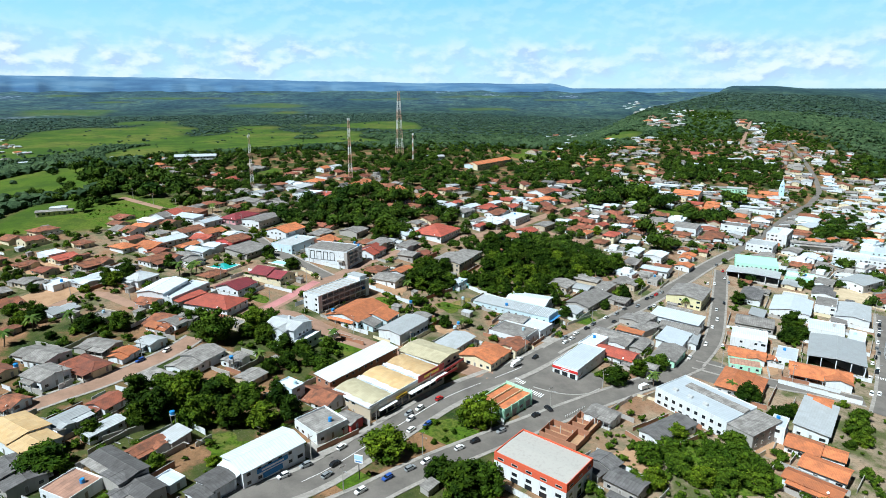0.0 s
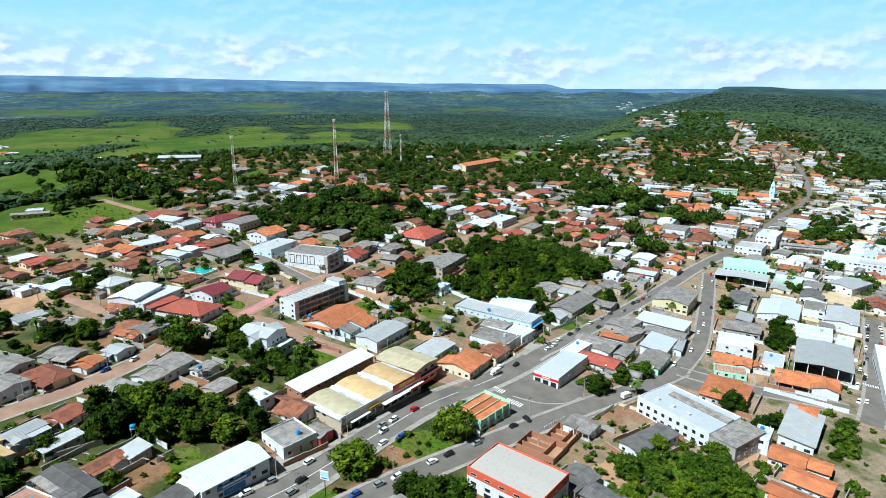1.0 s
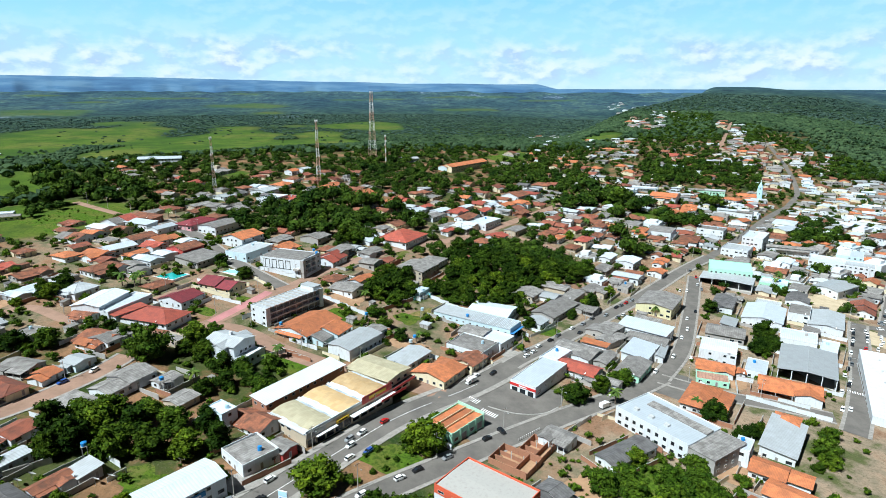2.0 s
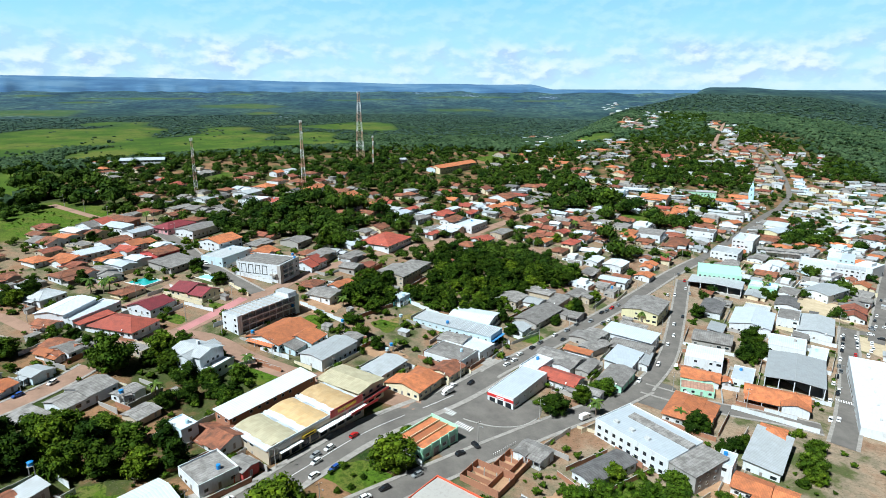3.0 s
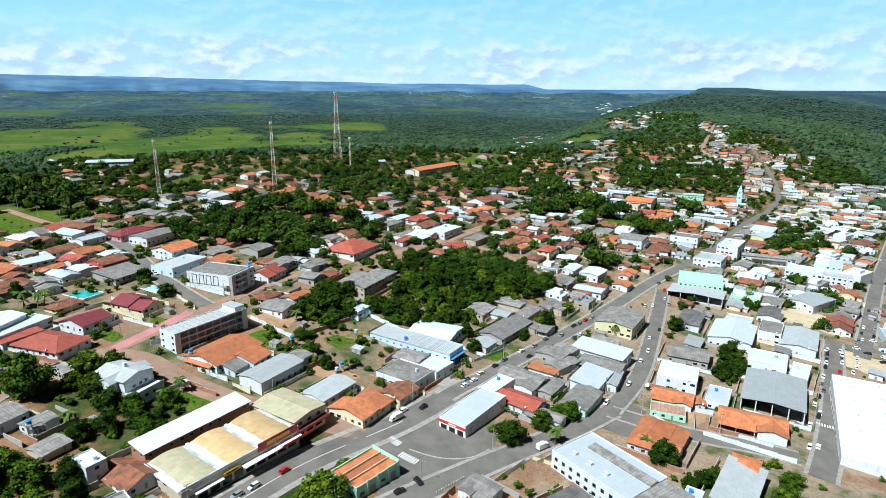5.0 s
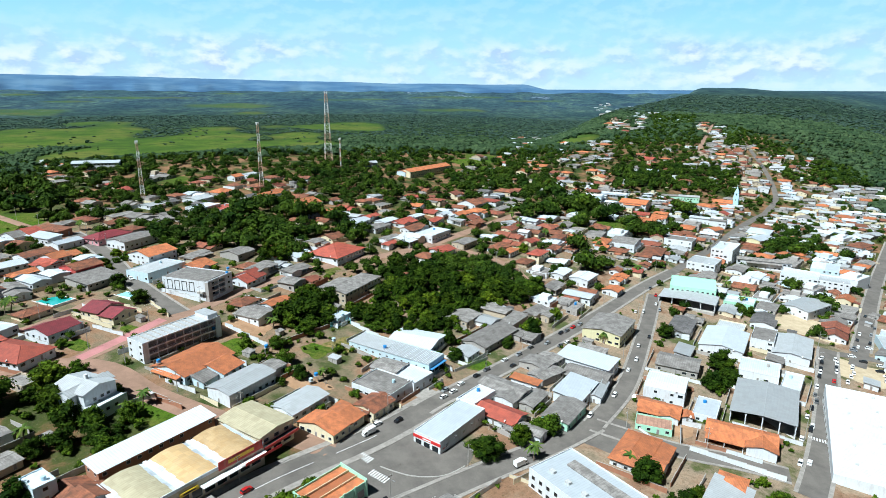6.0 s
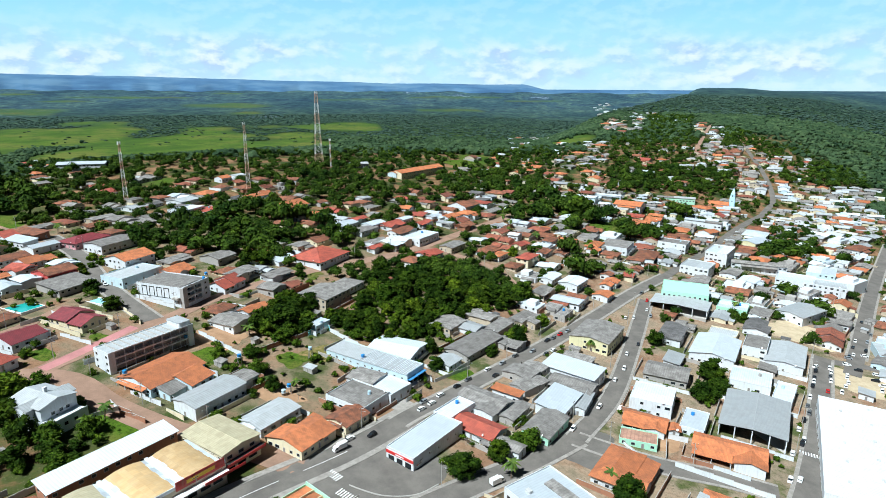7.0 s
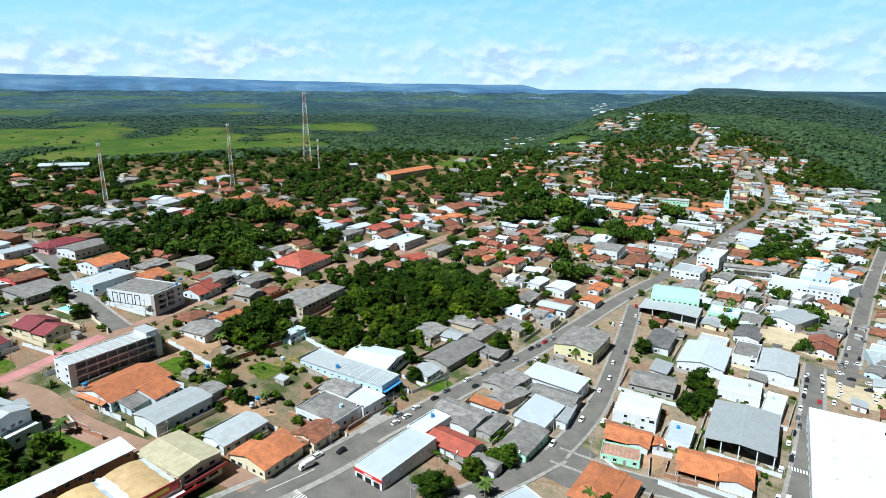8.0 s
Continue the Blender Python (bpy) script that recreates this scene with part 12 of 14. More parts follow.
red_block(33.1, 170.5, 26.9, 17.7, -40, 9)
long_blue(41.1, 319, 48.3, 12.2, -35, 5.5)
open_hall(205.5, 284.5, 25.3, 34.9, -33, 7, ROOF["lg"], "open market hall with a wide light grey metal roof")
house(181, 258.7, 26.9, 16.3, -30, 4.5, "g", "wh", "or", detail=2)
white_block(110.4, 214.7, 42.6, 20.3, -57, 8)
big_store(235, 261.9, 78, 26.4, -122, 7)
long_flats(-58.8, 312, 11.5, 39.3, -35, 9.5)
portal_flats(-71.6, 375.5, 30.9, 19.7, -21, 9.5)
villa(-73.5, 262, 18.9, 10.8, -25, 7)
open_hall(231.5, 421.3, 35.2, 19.8, -33, 5.5, ROOF["lg"], "open market hall with a pale grey roof and dark interior")
mint_block(242.3, 439.8, 29.2, 25.6, -25, 9)
church(442.4, 766.3)


def brick_shell(x, y, w, d, turn):
    """A roofless unfinished building: brick walls, cross walls, earth inside."""
    PLOTS.append((x, y, w, d, turn))
    e = base("unfinished_building", x, y, turn, "roofless unfinished building with bare red brick walls", "building")
    part("floor_slab", box(-w / 2, -d / 2, -2, w / 2, d / 2, 0.15), BARE, e)
    t = 0.2
    for bx in (box(-w / 2, -d / 2, 0, w / 2, -d / 2 + t, 2.9), box(-w / 2, d / 2 - t, 0, w / 2, d / 2, 2.6), box(-w / 2, -d / 2 + t, 0, -w / 2 + t, d / 2 - t, 2.9), box(w / 2 - t, -d / 2 + t, 0, w / 2, d / 2 - t, 2.2)):
        part("wall", bx, WALL["br"], e)
    for k in (1, 2):
        yy = -d / 2 + d * k / 3
        part("cross_wall", box(-w / 2 + t, yy, 0.15, w * 0.18, yy + t, 2.6 - 0.4 * k), WALL["br"], e)
    part("cross_wall", box(w * 0.18, -d / 2 + t, 0.15, w * 0.18 + t, d / 2 - t, 2.4), WALL["br"], e)
    for k in range(4):
        part("column", box(-w / 2 + k * (w - 0.3) / 3, d / 6 - 0.15, 0.15, -w / 2 + 0.3 + k * (w - 0.3) / 3, d / 6 + 0.15, 3.3), CONCRETE, e)


brick_shell(45.4, 195.9, 15, 11, -38)
brick_shell(54.9, 204.2, 9, 12, -38)


def billboard(x, y, turn):
    e = base("billboard", x, y, turn, "pale blue and white roadside billboard on a dark post", "sign")
    part("post", tube((0, 0, -1), (0, 0, 6.4), 0.16, 0.14, 7), DARK, e)
    panel = part("panel", box(-1.5, -0.15, 6.0, 1.5, 0.15, 9.0), WHITE, e)
    part("panel_band", box(-1.45, -0.17, 7.2, 1.45, -0.15, 8.8), PALE_BLUE, panel)
    part("panel_bar", box(-1.1, -0.19, 6.4, 1.1, -0.17, 6.8), BLUE, panel)


billboard(-26.8, 164, -20)


# buildings at the edge of town
house(-284.2, 685.4, 46, 20, 14, 6, "g", "wh", "wh", detail=1)
house(58.6, 742.6, 78, 17, 52, 6.5, "g", "cr", "or", detail=1)
house(35, 720.6, 16, 14, 52, 5, "g", "lb", "or", detail=1)
house(333.4, 368.1, 16, 22, -26, 5.6, "f", "lb", "lg", detail=1)
house(-9.9, 752.2, 22, 14, 20, 4.5, "g", "wh", "lg", detail=1)
house(-303.6, 454.6, 26, 9, 25, 3.5, "g", "cr", "gr", detail=1)
house(-303.7, 459.9, 10, 8, 25, 5, "f", "wh", "wh", detail=1)
lattice_tower(-36.2, 717, 34, 0.5, 0.4, "thin pale antenna mast beside the tall tower")


# ---- vehicles ----
PAINT = {"w": plain_mat("car_white", (0.78, 0.78, 0.77), 0.25), "s": plain_mat("car_silver", (0.42, 0.44, 0.46), 0.3, 0.5), "k": plain_mat("car_black", (0.02, 0.02, 0.022), 0.25),
         "r": plain_mat("car_red", (0.45, 0.02, 0.02), 0.25), "b": plain_mat("car_blue", (0.03, 0.08, 0.3), 0.3), "g": plain_mat("car_grey", (0.13, 0.135, 0.14), 0.3, 0.3)}
PAINT_WORDS = {"w": "white", "s": "silver", "k": "black", "r": "red", "b": "blue", "g": "dark grey"}


def loft(rows):
    """Rings of (x, half width, z low, z high) joined into one closed body."""
    v, f = [], []
    for x, a, z0, z1 in rows:
        v += [(x, -a, z0), (x, a, z0), (x, a * 0.94, z1), (x, -a * 0.94, z1)]
    for i in range(len(rows) - 1):
        f += [(4 * i + k, 4 * i + (k + 1) % 4, 4 * i + 4 + (k + 1) % 4, 4 * i + 4 + k) for k in range(4)]
    n = 4 * (len(rows) - 1)
    return v, f + [(3, 2, 1, 0), (n, n + 1, n + 2, n + 3)]


def mesh_of(name, g, m):
    me = bpy.data.meshes.new(name)
    me.from_pydata(g[0], [], g[1])
    me.materials.append(m)
    return me


CAR_BODY = {k: mesh_of("body", loft([(-2.05, 0.7, 0.35, 0.75), (-1.95, 0.82, 0.25, 0.95), (-0.9, 0.86, 0.22, 1.0), (0.9, 0.86, 0.22, 0.95), (1.75, 0.82, 0.25, 0.82), (2.05, 0.68, 0.35, 0.62)]), m) for k, m in PAINT.items()}
CAR_ROOF = {k: mesh_of("roof", loft([(-1.55, 0.62, 1.38, 1.45), (-1.1, 0.66, 1.42, 1.5), (0.2, 0.66, 1.42, 1.49), (0.45, 0.6, 1.38, 1.44)]), m) for k, m in PAINT.items()}
CAR_GLASS = mesh_of("glazing", loft([(-1.9, 0.76, 0.9, 0.97), (-1.5, 0.72, 0.9, 1.4), (0.4, 0.72, 0.9, 1.4), (1.1, 0.76, 0.9, 0.93)]), GLASS)
WHEEL = mesh_of("wheel", tube((0, -0.1, 0), (0, 0.1, 0), 0.31, 0.31, 10), RUBBER)
BED = {k: mesh_of("cargo_box", box(-2.9, -1.0, 0.8, 0.8, 1.0, 2.7), m) for k, m in PAINT.items()}
CAB = {k: mesh_of("cab", loft([(0.9, 0.95, 0.4, 2.2), (2.0, 0.95, 0.4, 2.15), (2.5, 0.9, 0.45, 1.2), (2.6, 0.85, 0.5, 1.0)]), m) for k, m in PAINT.items()}
CAB_GLASS = mesh_of("windscreen", loft([(1.2, 0.96, 1.35, 1.95), (2.02, 0.96, 1.35, 1.95), (2.42, 0.9, 1.3, 1.4)]), GLASS)


def car(x, y, turn, c):
    e = base("car", x, y, turn, "small " + PAINT_WORDS[c] + " car parked or standing on the street", "car", "cars in the streets", z=float(ground(x, y)) + 0.16)
    part("body", CAR_BODY[c], None, e)
    part("glazing", CAR_GLASS, None, e)
    part("roof", CAR_ROOF[c], None, e)
    for wx in (-1.3, 1.25):
        for wy in (-0.78, 0.78):
            part("wheel", WHEEL, None, e, at=pose(wx, wy, 0.31))


def truck(x, y, turn, c):
    e = base("truck", x, y, turn, PAINT_WORDS[c] + " delivery truck with a box body", "truck", z=float(ground(x, y)) + 0.16)
    part("cab", CAB[c], None, e)
    part("windscreen", CAB_GLASS, None, e)
    part("cargo_box", BED[c], None, e)
    part("chassis", box(-2.9, -0.8, 0.45, 2.2, 0.8, 0.8), RUBBER, e)
    for wx in (-1.9, 1.7):
        for wy in (-0.85, 0.85):
            part("wheel", WHEEL, None, e, at=pose(wx, wy, 0.4) @ Matrix.Scale(1.3, 4))


car(-37.2, 164.3, 54, "s")
car(-35.7, 170.4, 54, "k")
car(-45, 168.6, 219, "s")
car(-35.1, 180.1, 54, "w")
car(-13.3, 205.2, 232, "s")
car(-9.3, 209.8, 232, "w")
car(-12.4, 201.5, 232, "w")
car(-5.8, 198.6, 232, "b")
car(-1.6, 218.6, 52, "r")
car(-11.7, 194.2, 54, "w")
car(-25.6, 157.6, 224, "w")
car(-10.9, 170.8, 40, "s")
car(-5.7, 175.1, 220, "w")
car(-17.9, 165.1, 224, "b")
car(5.9, 184.6, 37, "w")
car(11.6, 189.5, 217, "k")
car(21.9, 197.4, 217, "s")
car(37.1, 210.6, 36, "k")
car(43.1, 216, -57, "k")
car(64.3, 290, 225, "s")
car(71.8, 296.4, 45, "w")
car(63.6, 284.3, 45, "w")
car(79.6, 305, 45, "k")
car(157, 321.2, 63, "w")
car(141.3, 293.9, 235, "w")
car(150.6, 293.7, 55, "w")
car(124.7, 274.6, 235, "w")
truck(89.6, 238.2, 34, "w")
car(210.4, 264.8, 53, "w")
car(219.1, 272.2, 233, "k")
car(198, 246.4, 231, "w")
car(202.2, 247.1, 51, "w")
car(232.6, 292, 234, "k")
car(243.4, 306, 54, "g")
car(36.9, 260.7, 48, "w")
truck(33.9, 253.9, 222, "w")
car(44.8, 264, 228, "k")
car(68, 289.4, 45, "w")
car(84.9, 311.8, 227, "g")
car(95.3, 323.3, 47, "w")
car(98.6, 317.8, 47, "k")
car(103.3, 330.6, 227, "s")
car(111.2, 340.1, 47, "g")
car(121.3, 346.7, 227, "s")
car(128, 344.9, 228, "g")
car(133.1, 350, 48, "w")
car(131.9, 361.2, 228, "k")
car(136.2, 365, 228, "g")
car(141.1, 370.5, 228, "r")
car(146.5, 375.3, 228, "s")
car(96.2, 249.5, 34, "w")
car(165.7, 334.1, 243, "w")
car(184.1, 365, 64, "k")
car(194, 401.9, 244, "w")
car(272.8, 344.6, 235, "k")
car(267.2, 337, 55, "k")
car(259.6, 326.9, 234, "k")
car(250.2, 314.7, 234, "w")
car(225.3, 284, 53, "w")
car(221.7, 275.1, 233, "w")
car(252.3, 307.3, 54, "k")
car(264.4, 322.4, 54, "r")
car(273.7, 333.7, 235, "w")
car(281.2, 344.2, 235, "w")
car(307.5, 367.1, 230, "g")
car(319.4, 380.4, 50, "k")
car(328.3, 390.5, 230, "w")
car(318.1, 368.8, -23, "w")
car(324.4, 376.3, 230, "k")
car(335.6, 390.1, 230, "s")
car(348.1, 403.5, 50, "g")
car(369.4, 428.1, 47, "w")
car(358.1, 425.4, 47, "k")
car(286.4, 339.3, 55, "w")
car(283, 333.5, 55, "w")
car(278.4, 329.1, 55, "w")
car(271.4, 321.9, 234, "w")
car(300.8, 337.7, 157, "k")
car(300.5, 331.9, 157, "w")
car(295.4, 326.1, 235, "w")
car(299.7, 348.9, 155, "k")
car(306.9, 344.8, -23, "w")
car(314.8, 346.5, 157, "r")
car(-111.8, 382.3, -45, "w")
car(188.8, 401.2, 64, "w")
car(214.1, 444, 230, "g")
car(207.6, 415.9, 64, "w")
car(206.5, 406.6, 244, "s")
car(213.3, 431.3, 244, "r")
car(173.2, 352, 63, "w")
car(-121.5, 239.8, 252, "w")
car(-128.3, 229.8, 241, "b")
car(-50.6, 162.4, 219, "w")
car(283.7, 349.2, 235, "w")
car(277.1, 338.9, 235, "g")
car(276.3, 350.1, -150, "w")
car(263.8, 332.3, 234, "w")
car(239.5, 298.8, 234, "g")
car(288.6, 342.1, 55, "w")
car(312.2, 369.9, 50, "w")
car(305.1, 364.2, -25, "s")
car(298, 355.5, -25, "w")


# ---- street furniture ----
def utility_pole(x, y, turn):
    e = base("utility_pole", x, y, turn, "concrete utility pole with crossarms and a lamp", "pole", "utility poles")
    part("shaft", tube((0, 0, -1), (0, 0, 9.5), 0.17, 0.1, 7), CONCRETE, e)
    part("crossarm", box(-1.1, -0.06, 8.9, 1.1, 0.06, 9.05), BARK, e)
    part("lamp_arm", tube((0, 0, 7.6), (0, -2.0, 8.3), 0.04, 0.035, 5), STEEL, e)
    part("lamp_head", box(-0.14, -2.6, 8.25, 0.14, -1.9, 8.4), STEEL, e)
    for k in (-1, 0, 1):
        part("insulator", tube((k, 0, 9.05), (k, 0, 9.3), 0.06, 0.05, 5), WHITE, e)


utility_pole(-43.8, 171.8, 54)
utility_pole(-25, 197.7, 54)
utility_pole(-5.2, 223.2, 52)
utility_pole(40.5, 268.4, 48)
utility_pole(62.5, 292.2, 45)
utility_pole(84.9, 314.6, 47)
utility_pole(106.6, 338.1, 47)
utility_pole(128.1, 361.7, 48)
utility_pole(149.6, 385.4, 48)
utility_pole(170.7, 409.2, 50)
utility_pole(212, 458, 50)
utility_pole(232.6, 482.5, 50)
utility_pole(250.5, 501.1, 51)
utility_pole(-30.8, 157.3, 38)
utility_pole(-7.1, 178.6, 40)
utility_pole(18.2, 198.6, 37)
utility_pole(44.1, 217.7, 36)
utility_pole(70.4, 236.1, 34)
utility_pole(126.4, 281.4, 55)
utility_pole(144.9, 307.5, 55)
utility_pole(159, 335.2, 63)
utility_pole(173.4, 363.8, 63)
utility_pole(187.2, 392.5, 64)
utility_pole(201, 421.4, 64)
utility_pole(137.4, 266.4, -32)
utility_pole(165, 253.7, -17)
utility_pole(211.1, 263.9, 53)
utility_pole(230.3, 289.5, 53)
utility_pole(249, 315.3, 54)
utility_pole(267.5, 341.3, 55)
utility_pole(286, 367.4, 55)
utility_pole(326.9, 417.3, 50)
utility_pole(348.5, 441.3, 47)
utility_pole(370.2, 464.8, 47)
utility_pole(391.7, 488.4, 48)
utility_pole(412.9, 512.3, 48)
utility_pole(-72.6, 290.9, -18)
utility_pole(-44.5, 274.2, -25)
utility_pole(-15.6, 262.7, -18)
utility_pole(-93.7, 302.1, 65)
utility_pole(-80.2, 331.5, 61)
utility_pole(-65.1, 359.4, 64)
utility_pole(17.4, 458.4, 37)
utility_pole(41.1, 478.8, 45)
utility_pole(-175.1, 456.5, -42)
utility_pole(-151.3, 435.1, -42)
utility_pole(-129.5, 410.8, -50)
utility_pole(-85.7, 365.4, -41)
utility_pole(-161.3, 178.2, 60)
utility_pole(-145.7, 206.6, 51)
utility_pole(-128.8, 232.5, 61)
utility_pole(-193.5, 290.7, 59)
utility_pole(-163.6, 292.1, -26)
utility_pole(-128.1, 325.3, 74)
utility_pole(-269.4, 508.6, -35)
utility_pole(-243.3, 490.3, -33)
utility_pole(-216.5, 472.8, -33)
utility_pole(120.4, 439.8, 109)
utility_pole(107.7, 465.1, 147)
utility_pole(81.9, 482.1, 163)


def water_tank(x, y, up, mat=None, r=0.9):
    """A plastic tank on a stand of four posts."""
    e = base("water_tank", x, y, 30, "round plastic water tank on a stand" if mat is None else "pale round water tank on a stand", "water tank", "water tanks")
    for sx, sy in ((-1, -1), (1, -1), (1, 1), (-1, 1)):
        part("post", box(sx * 0.7 - 0.08, sy * 0.7 - 0.08, -0.5, sx * 0.7 + 0.08, sy * 0.7 + 0.08, up), CONCRETE, e)
    part("deck", box(-0.95, -0.95, up, 0.95, 0.95, up + 0.12), CONCRETE, e)
    part("tank", tube((0, 0, up + 0.12), (0, 0, up + 1.35), r * 0.85, r, 14), mat or TANK, e)
    part("lid", tube((0, 0, up + 1.35), (0, 0, up + 1.65), r * 1.03, r * 0.3, 14), mat or TANK, e)


def satellite_dish(x, y, up, r=1.2):
    e = base("satellite_dish", x, y, 150, "grey mesh satellite dish on a post", "satellite dish", "satellite dishes")
    part("post", tube((0, 0, -0.5), (0, 0, up), 0.07, 0.06, 6), STEEL, e)
    v, f = [(0, 0, 0)], []
    for k in (1, 2, 3):
        v += [(r * k / 3 * math.cos(a * 0.3927), r * k / 3 * math.sin(a * 0.3927), 0.35 * r * (k / 3) ** 2) for a in range(16)]
    f += [(0, 1 + a, 1 + (a + 1) % 16) for a in range(16)]
    for k in (0, 1):
        f += [(1 + 16 * k + a, 17 + 16 * k + a, 17 + 16 * k + (a + 1) % 16, 1 + 16 * k + (a + 1) % 16) for a in range(16)]
    d = part("dish", (v, f), FRAME, e, at=pose(0, 0, up, 38, 0, 0))
    part("feed", tube((0, 0, 0), (0, 0, 0.9 * r), 0.03, 0.05, 5), STEEL, e, at=pose(0, 0, up, 38, 0, 0))


water_tank(-170, 215.2, 3)
water_tank(-89.1, 228.5, 5)
water_tank(-94.1, 183.7, 6)
water_tank(-45.7, 322.5, 4)
water_tank(-57, 287.7, 4.5)
water_tank(8.1, 290.6, 3)
water_tank(-17.9, 310.1, 4)
water_tank(36.3, 318, 5)
water_tank(-60.9, 395.1, 6)
water_tank(6.2, 288.9, 1.2, TANK_PALE)
water_tank(11.5, 321.1, 5, TANK_PALE)
water_tank(11.7, 352, 4, TANK_PALE)
satellite_dish(-85.6, 173, 2.2)
satellite_dish(-81.9, 174.9, 2.2)
satellite_dish(-104.9, 173.9, 2.2)
satellite_dish(-107, 170.7, 2.2)
satellite_dish(80.4, 260.7, 2.2)
satellite_dish(104, 277.9, 2.2)
satellite_dish(34.9, 343.5, 2.2)
satellite_dish(12.9, 285.9, 2.2)
satellite_dish(109.7, 350.4, 2.2)
satellite_dish(-64.9, 185, 2.2)


# ---- garden walls ----
def garden_wall(x0, y0, x1, y1, h, mat):
    """A plastered wall between two lots, stepping with the ground."""
    ln = math.hypot(x1 - x0, y1 - y0)
    n = max(1, int(ln / 6))
    g = []
    e = base("garden_wall", (x0 + x1) / 2, (y0 + y1) / 2, math.degrees(math.atan2(y1 - y0, x1 - x0)), {"wh": "white plastered", "gy": "grey unpainted", "br": "bare red brick", "cr": "cream plastered", "re": "dark red painted", "tq": "turquoise painted", "lb": "pale blue painted"}[mat] + " garden wall round a yard", "wall", "garden walls", z=0)
    for i in range(n):
        t0, t1 = i / n, (i + 1) / n
        xm, ym = x0 + (x1 - x0) * (t0 + t1) / 2, y0 + (y1 - y0) * (t0 + t1) / 2
        z = float(ground(xm, ym))
        part("panel", box(-ln / 2 + ln * t0, -0.08, z - 1.2, -ln / 2 + ln * t1, 0.08, z + h), WALL[mat], e)
        part("coping", box(-ln / 2 + ln * t0, -0.11, z + h, -ln / 2 + ln * t1, 0.11, z + h + 0.06), CONCRETE, e)


garden_wall(-66.4, 250, -60, 261.2, 1.6, "wh")
garden_wall(-59.8, 261.9, -50.9, 268.5, 1.8, "wh")
garden_wall(-50.9, 268.5, -56.4, 273.8, 1.6, "wh")
garden_wall(-49.8, 267.1, -38.5, 262.8, 1.6, "br")
garden_wall(124.7, 379.2, 142, 399.3, 1.8, "gy")
garden_wall(157.5, 252.3, 185.2, 234.4, 2.2, "wh")
garden_wall(-51.4, 269.7, -38.1, 261.9, 2, "br")
garden_wall(-44.8, 335.6, -19.4, 317.9, 2.2, "wh")
garden_wall(-12, 324.2, 1.1, 339.7, 2.2, "br")
garden_wall(69.5, 308.5, 86.7, 323.9, 1.6, "wh")
garden_wall(55.3, 330.9, 68.4, 308.4, 1.8, "wh")
garden_wall(-118.3, 343.7, -96.7, 328.2, 2, "wh")
garden_wall(-90.5, 355.2, -73.7, 339.1, 2, "cr")
garden_wall(-119.7, 280.6, -105.4, 276, 2, "br")
garden_wall(-123.7, 328.4, -118.5, 336.3, 2, "wh")
garden_wall(-102.2, 322.1, -85.3, 315.9, 1.8, "wh")
garden_wall(-92.3, 176.8, -97.1, 171.7, 2, "wh")
garden_wall(-91.7, 228.1, -76.2, 219.5, 2, "br")
garden_wall(84.4, 231.4, 95.1, 225.5, 1.4, "cr")
garden_wall(68.1, 216.5, 81.2, 228.8, 1.8, "wh")
garden_wall(16.2, 351.2, 37.2, 333, 2.4, "wh")
garden_wall(14.1, 355.9, 16, 351.6, 2.6, "tq")
garden_wall(6.2, 345.2, 14, 355.6, 2.8, "tq")
garden_wall(1.4, 339.9, 5.9, 344.8, 2.2, "br")
garden_wall(-48.4, 385.6, -38.2, 380.4, 1.4, "gy")
garden_wall(-38, 380.6, -30.6, 391.8, 1.4, "lb")
garden_wall(-34.4, 412.6, -21.2, 400.2, 2, "wh")
garden_wall(-127.8, 361.9, -116.1, 377.3, 2, "wh")
garden_wall(-127, 299.7, -120.2, 315.8, 2, "gy")
garden_wall(-113.9, 174.5, -104, 182.6, 2.2, "gy")
garden_wall(165.2, 255.7, 182.4, 245, 1.8, "wh")
garden_wall(146.7, 256, 142.2, 267.2, 1.2, "wh")
garden_wall(60.6, 152.2, 73.7, 165.8, 1.8, "wh")
garden_wall(49, 167.1, 51.8, 163.8, 1.8, "wh")
garden_wall(70.5, 168.9, 59.8, 179.2, 2.2, "wh")
garden_wall(12.3, 170, 36, 149.9, 2.2, "wh")
garden_wall(59.7, 182.2, 55.4, 187.2, 2.2, "wh")
garden_wall(52.5, 184.6, 41.8, 175.4, 2.2, "wh")
garden_wall(129.4, 157.4, 137.8, 165.5, 2, "gy")
garden_wall(109, 173.9, 127.1, 155.2, 1.8, "gy")
garden_wall(81.8, 189.5, 103.3, 203, 2, "br")
garden_wall(-42.9, 176.8, -30.5, 189.6, 2, "br")
garden_wall(69.9, 200.6, 78.2, 187.3, 1.8, "br")
garden_wall(135.2, 168.2, 119.7, 184.2, 2, "gy")
garden_wall(117.4, 182, 111.3, 176.1, 2, "gy")
garden_wall(112.3, 186.5, 118.9, 190.9, 1.8, "cr")
garden_wall(-83.4, 138.3, -77.1, 148.1, 1.8, "gy")
garden_wall(138.8, 170.2, 146.1, 177.5, 2, "gy")
garden_wall(75.9, 209, 64.6, 219.1, 2, "gy")
garden_wall(11.2, 214, 23.5, 202.6, 2.2, "wh")
garden_wall(129.3, 189.4, 124.4, 184.6, 2, "gy")
garden_wall(101.5, 205.8, 95, 216.3, 2.2, "br")
garden_wall(-34.6, 201, -27, 195, 2.2, "gy")
garden_wall(-41.3, 198.4, -36.8, 204.8, 2, "wh")
garden_wall(91.4, 214.1, 73.5, 202.9, 2, "br")
garden_wall(-85.4, 163.9, -89.5, 157.2, 2.2, "br")
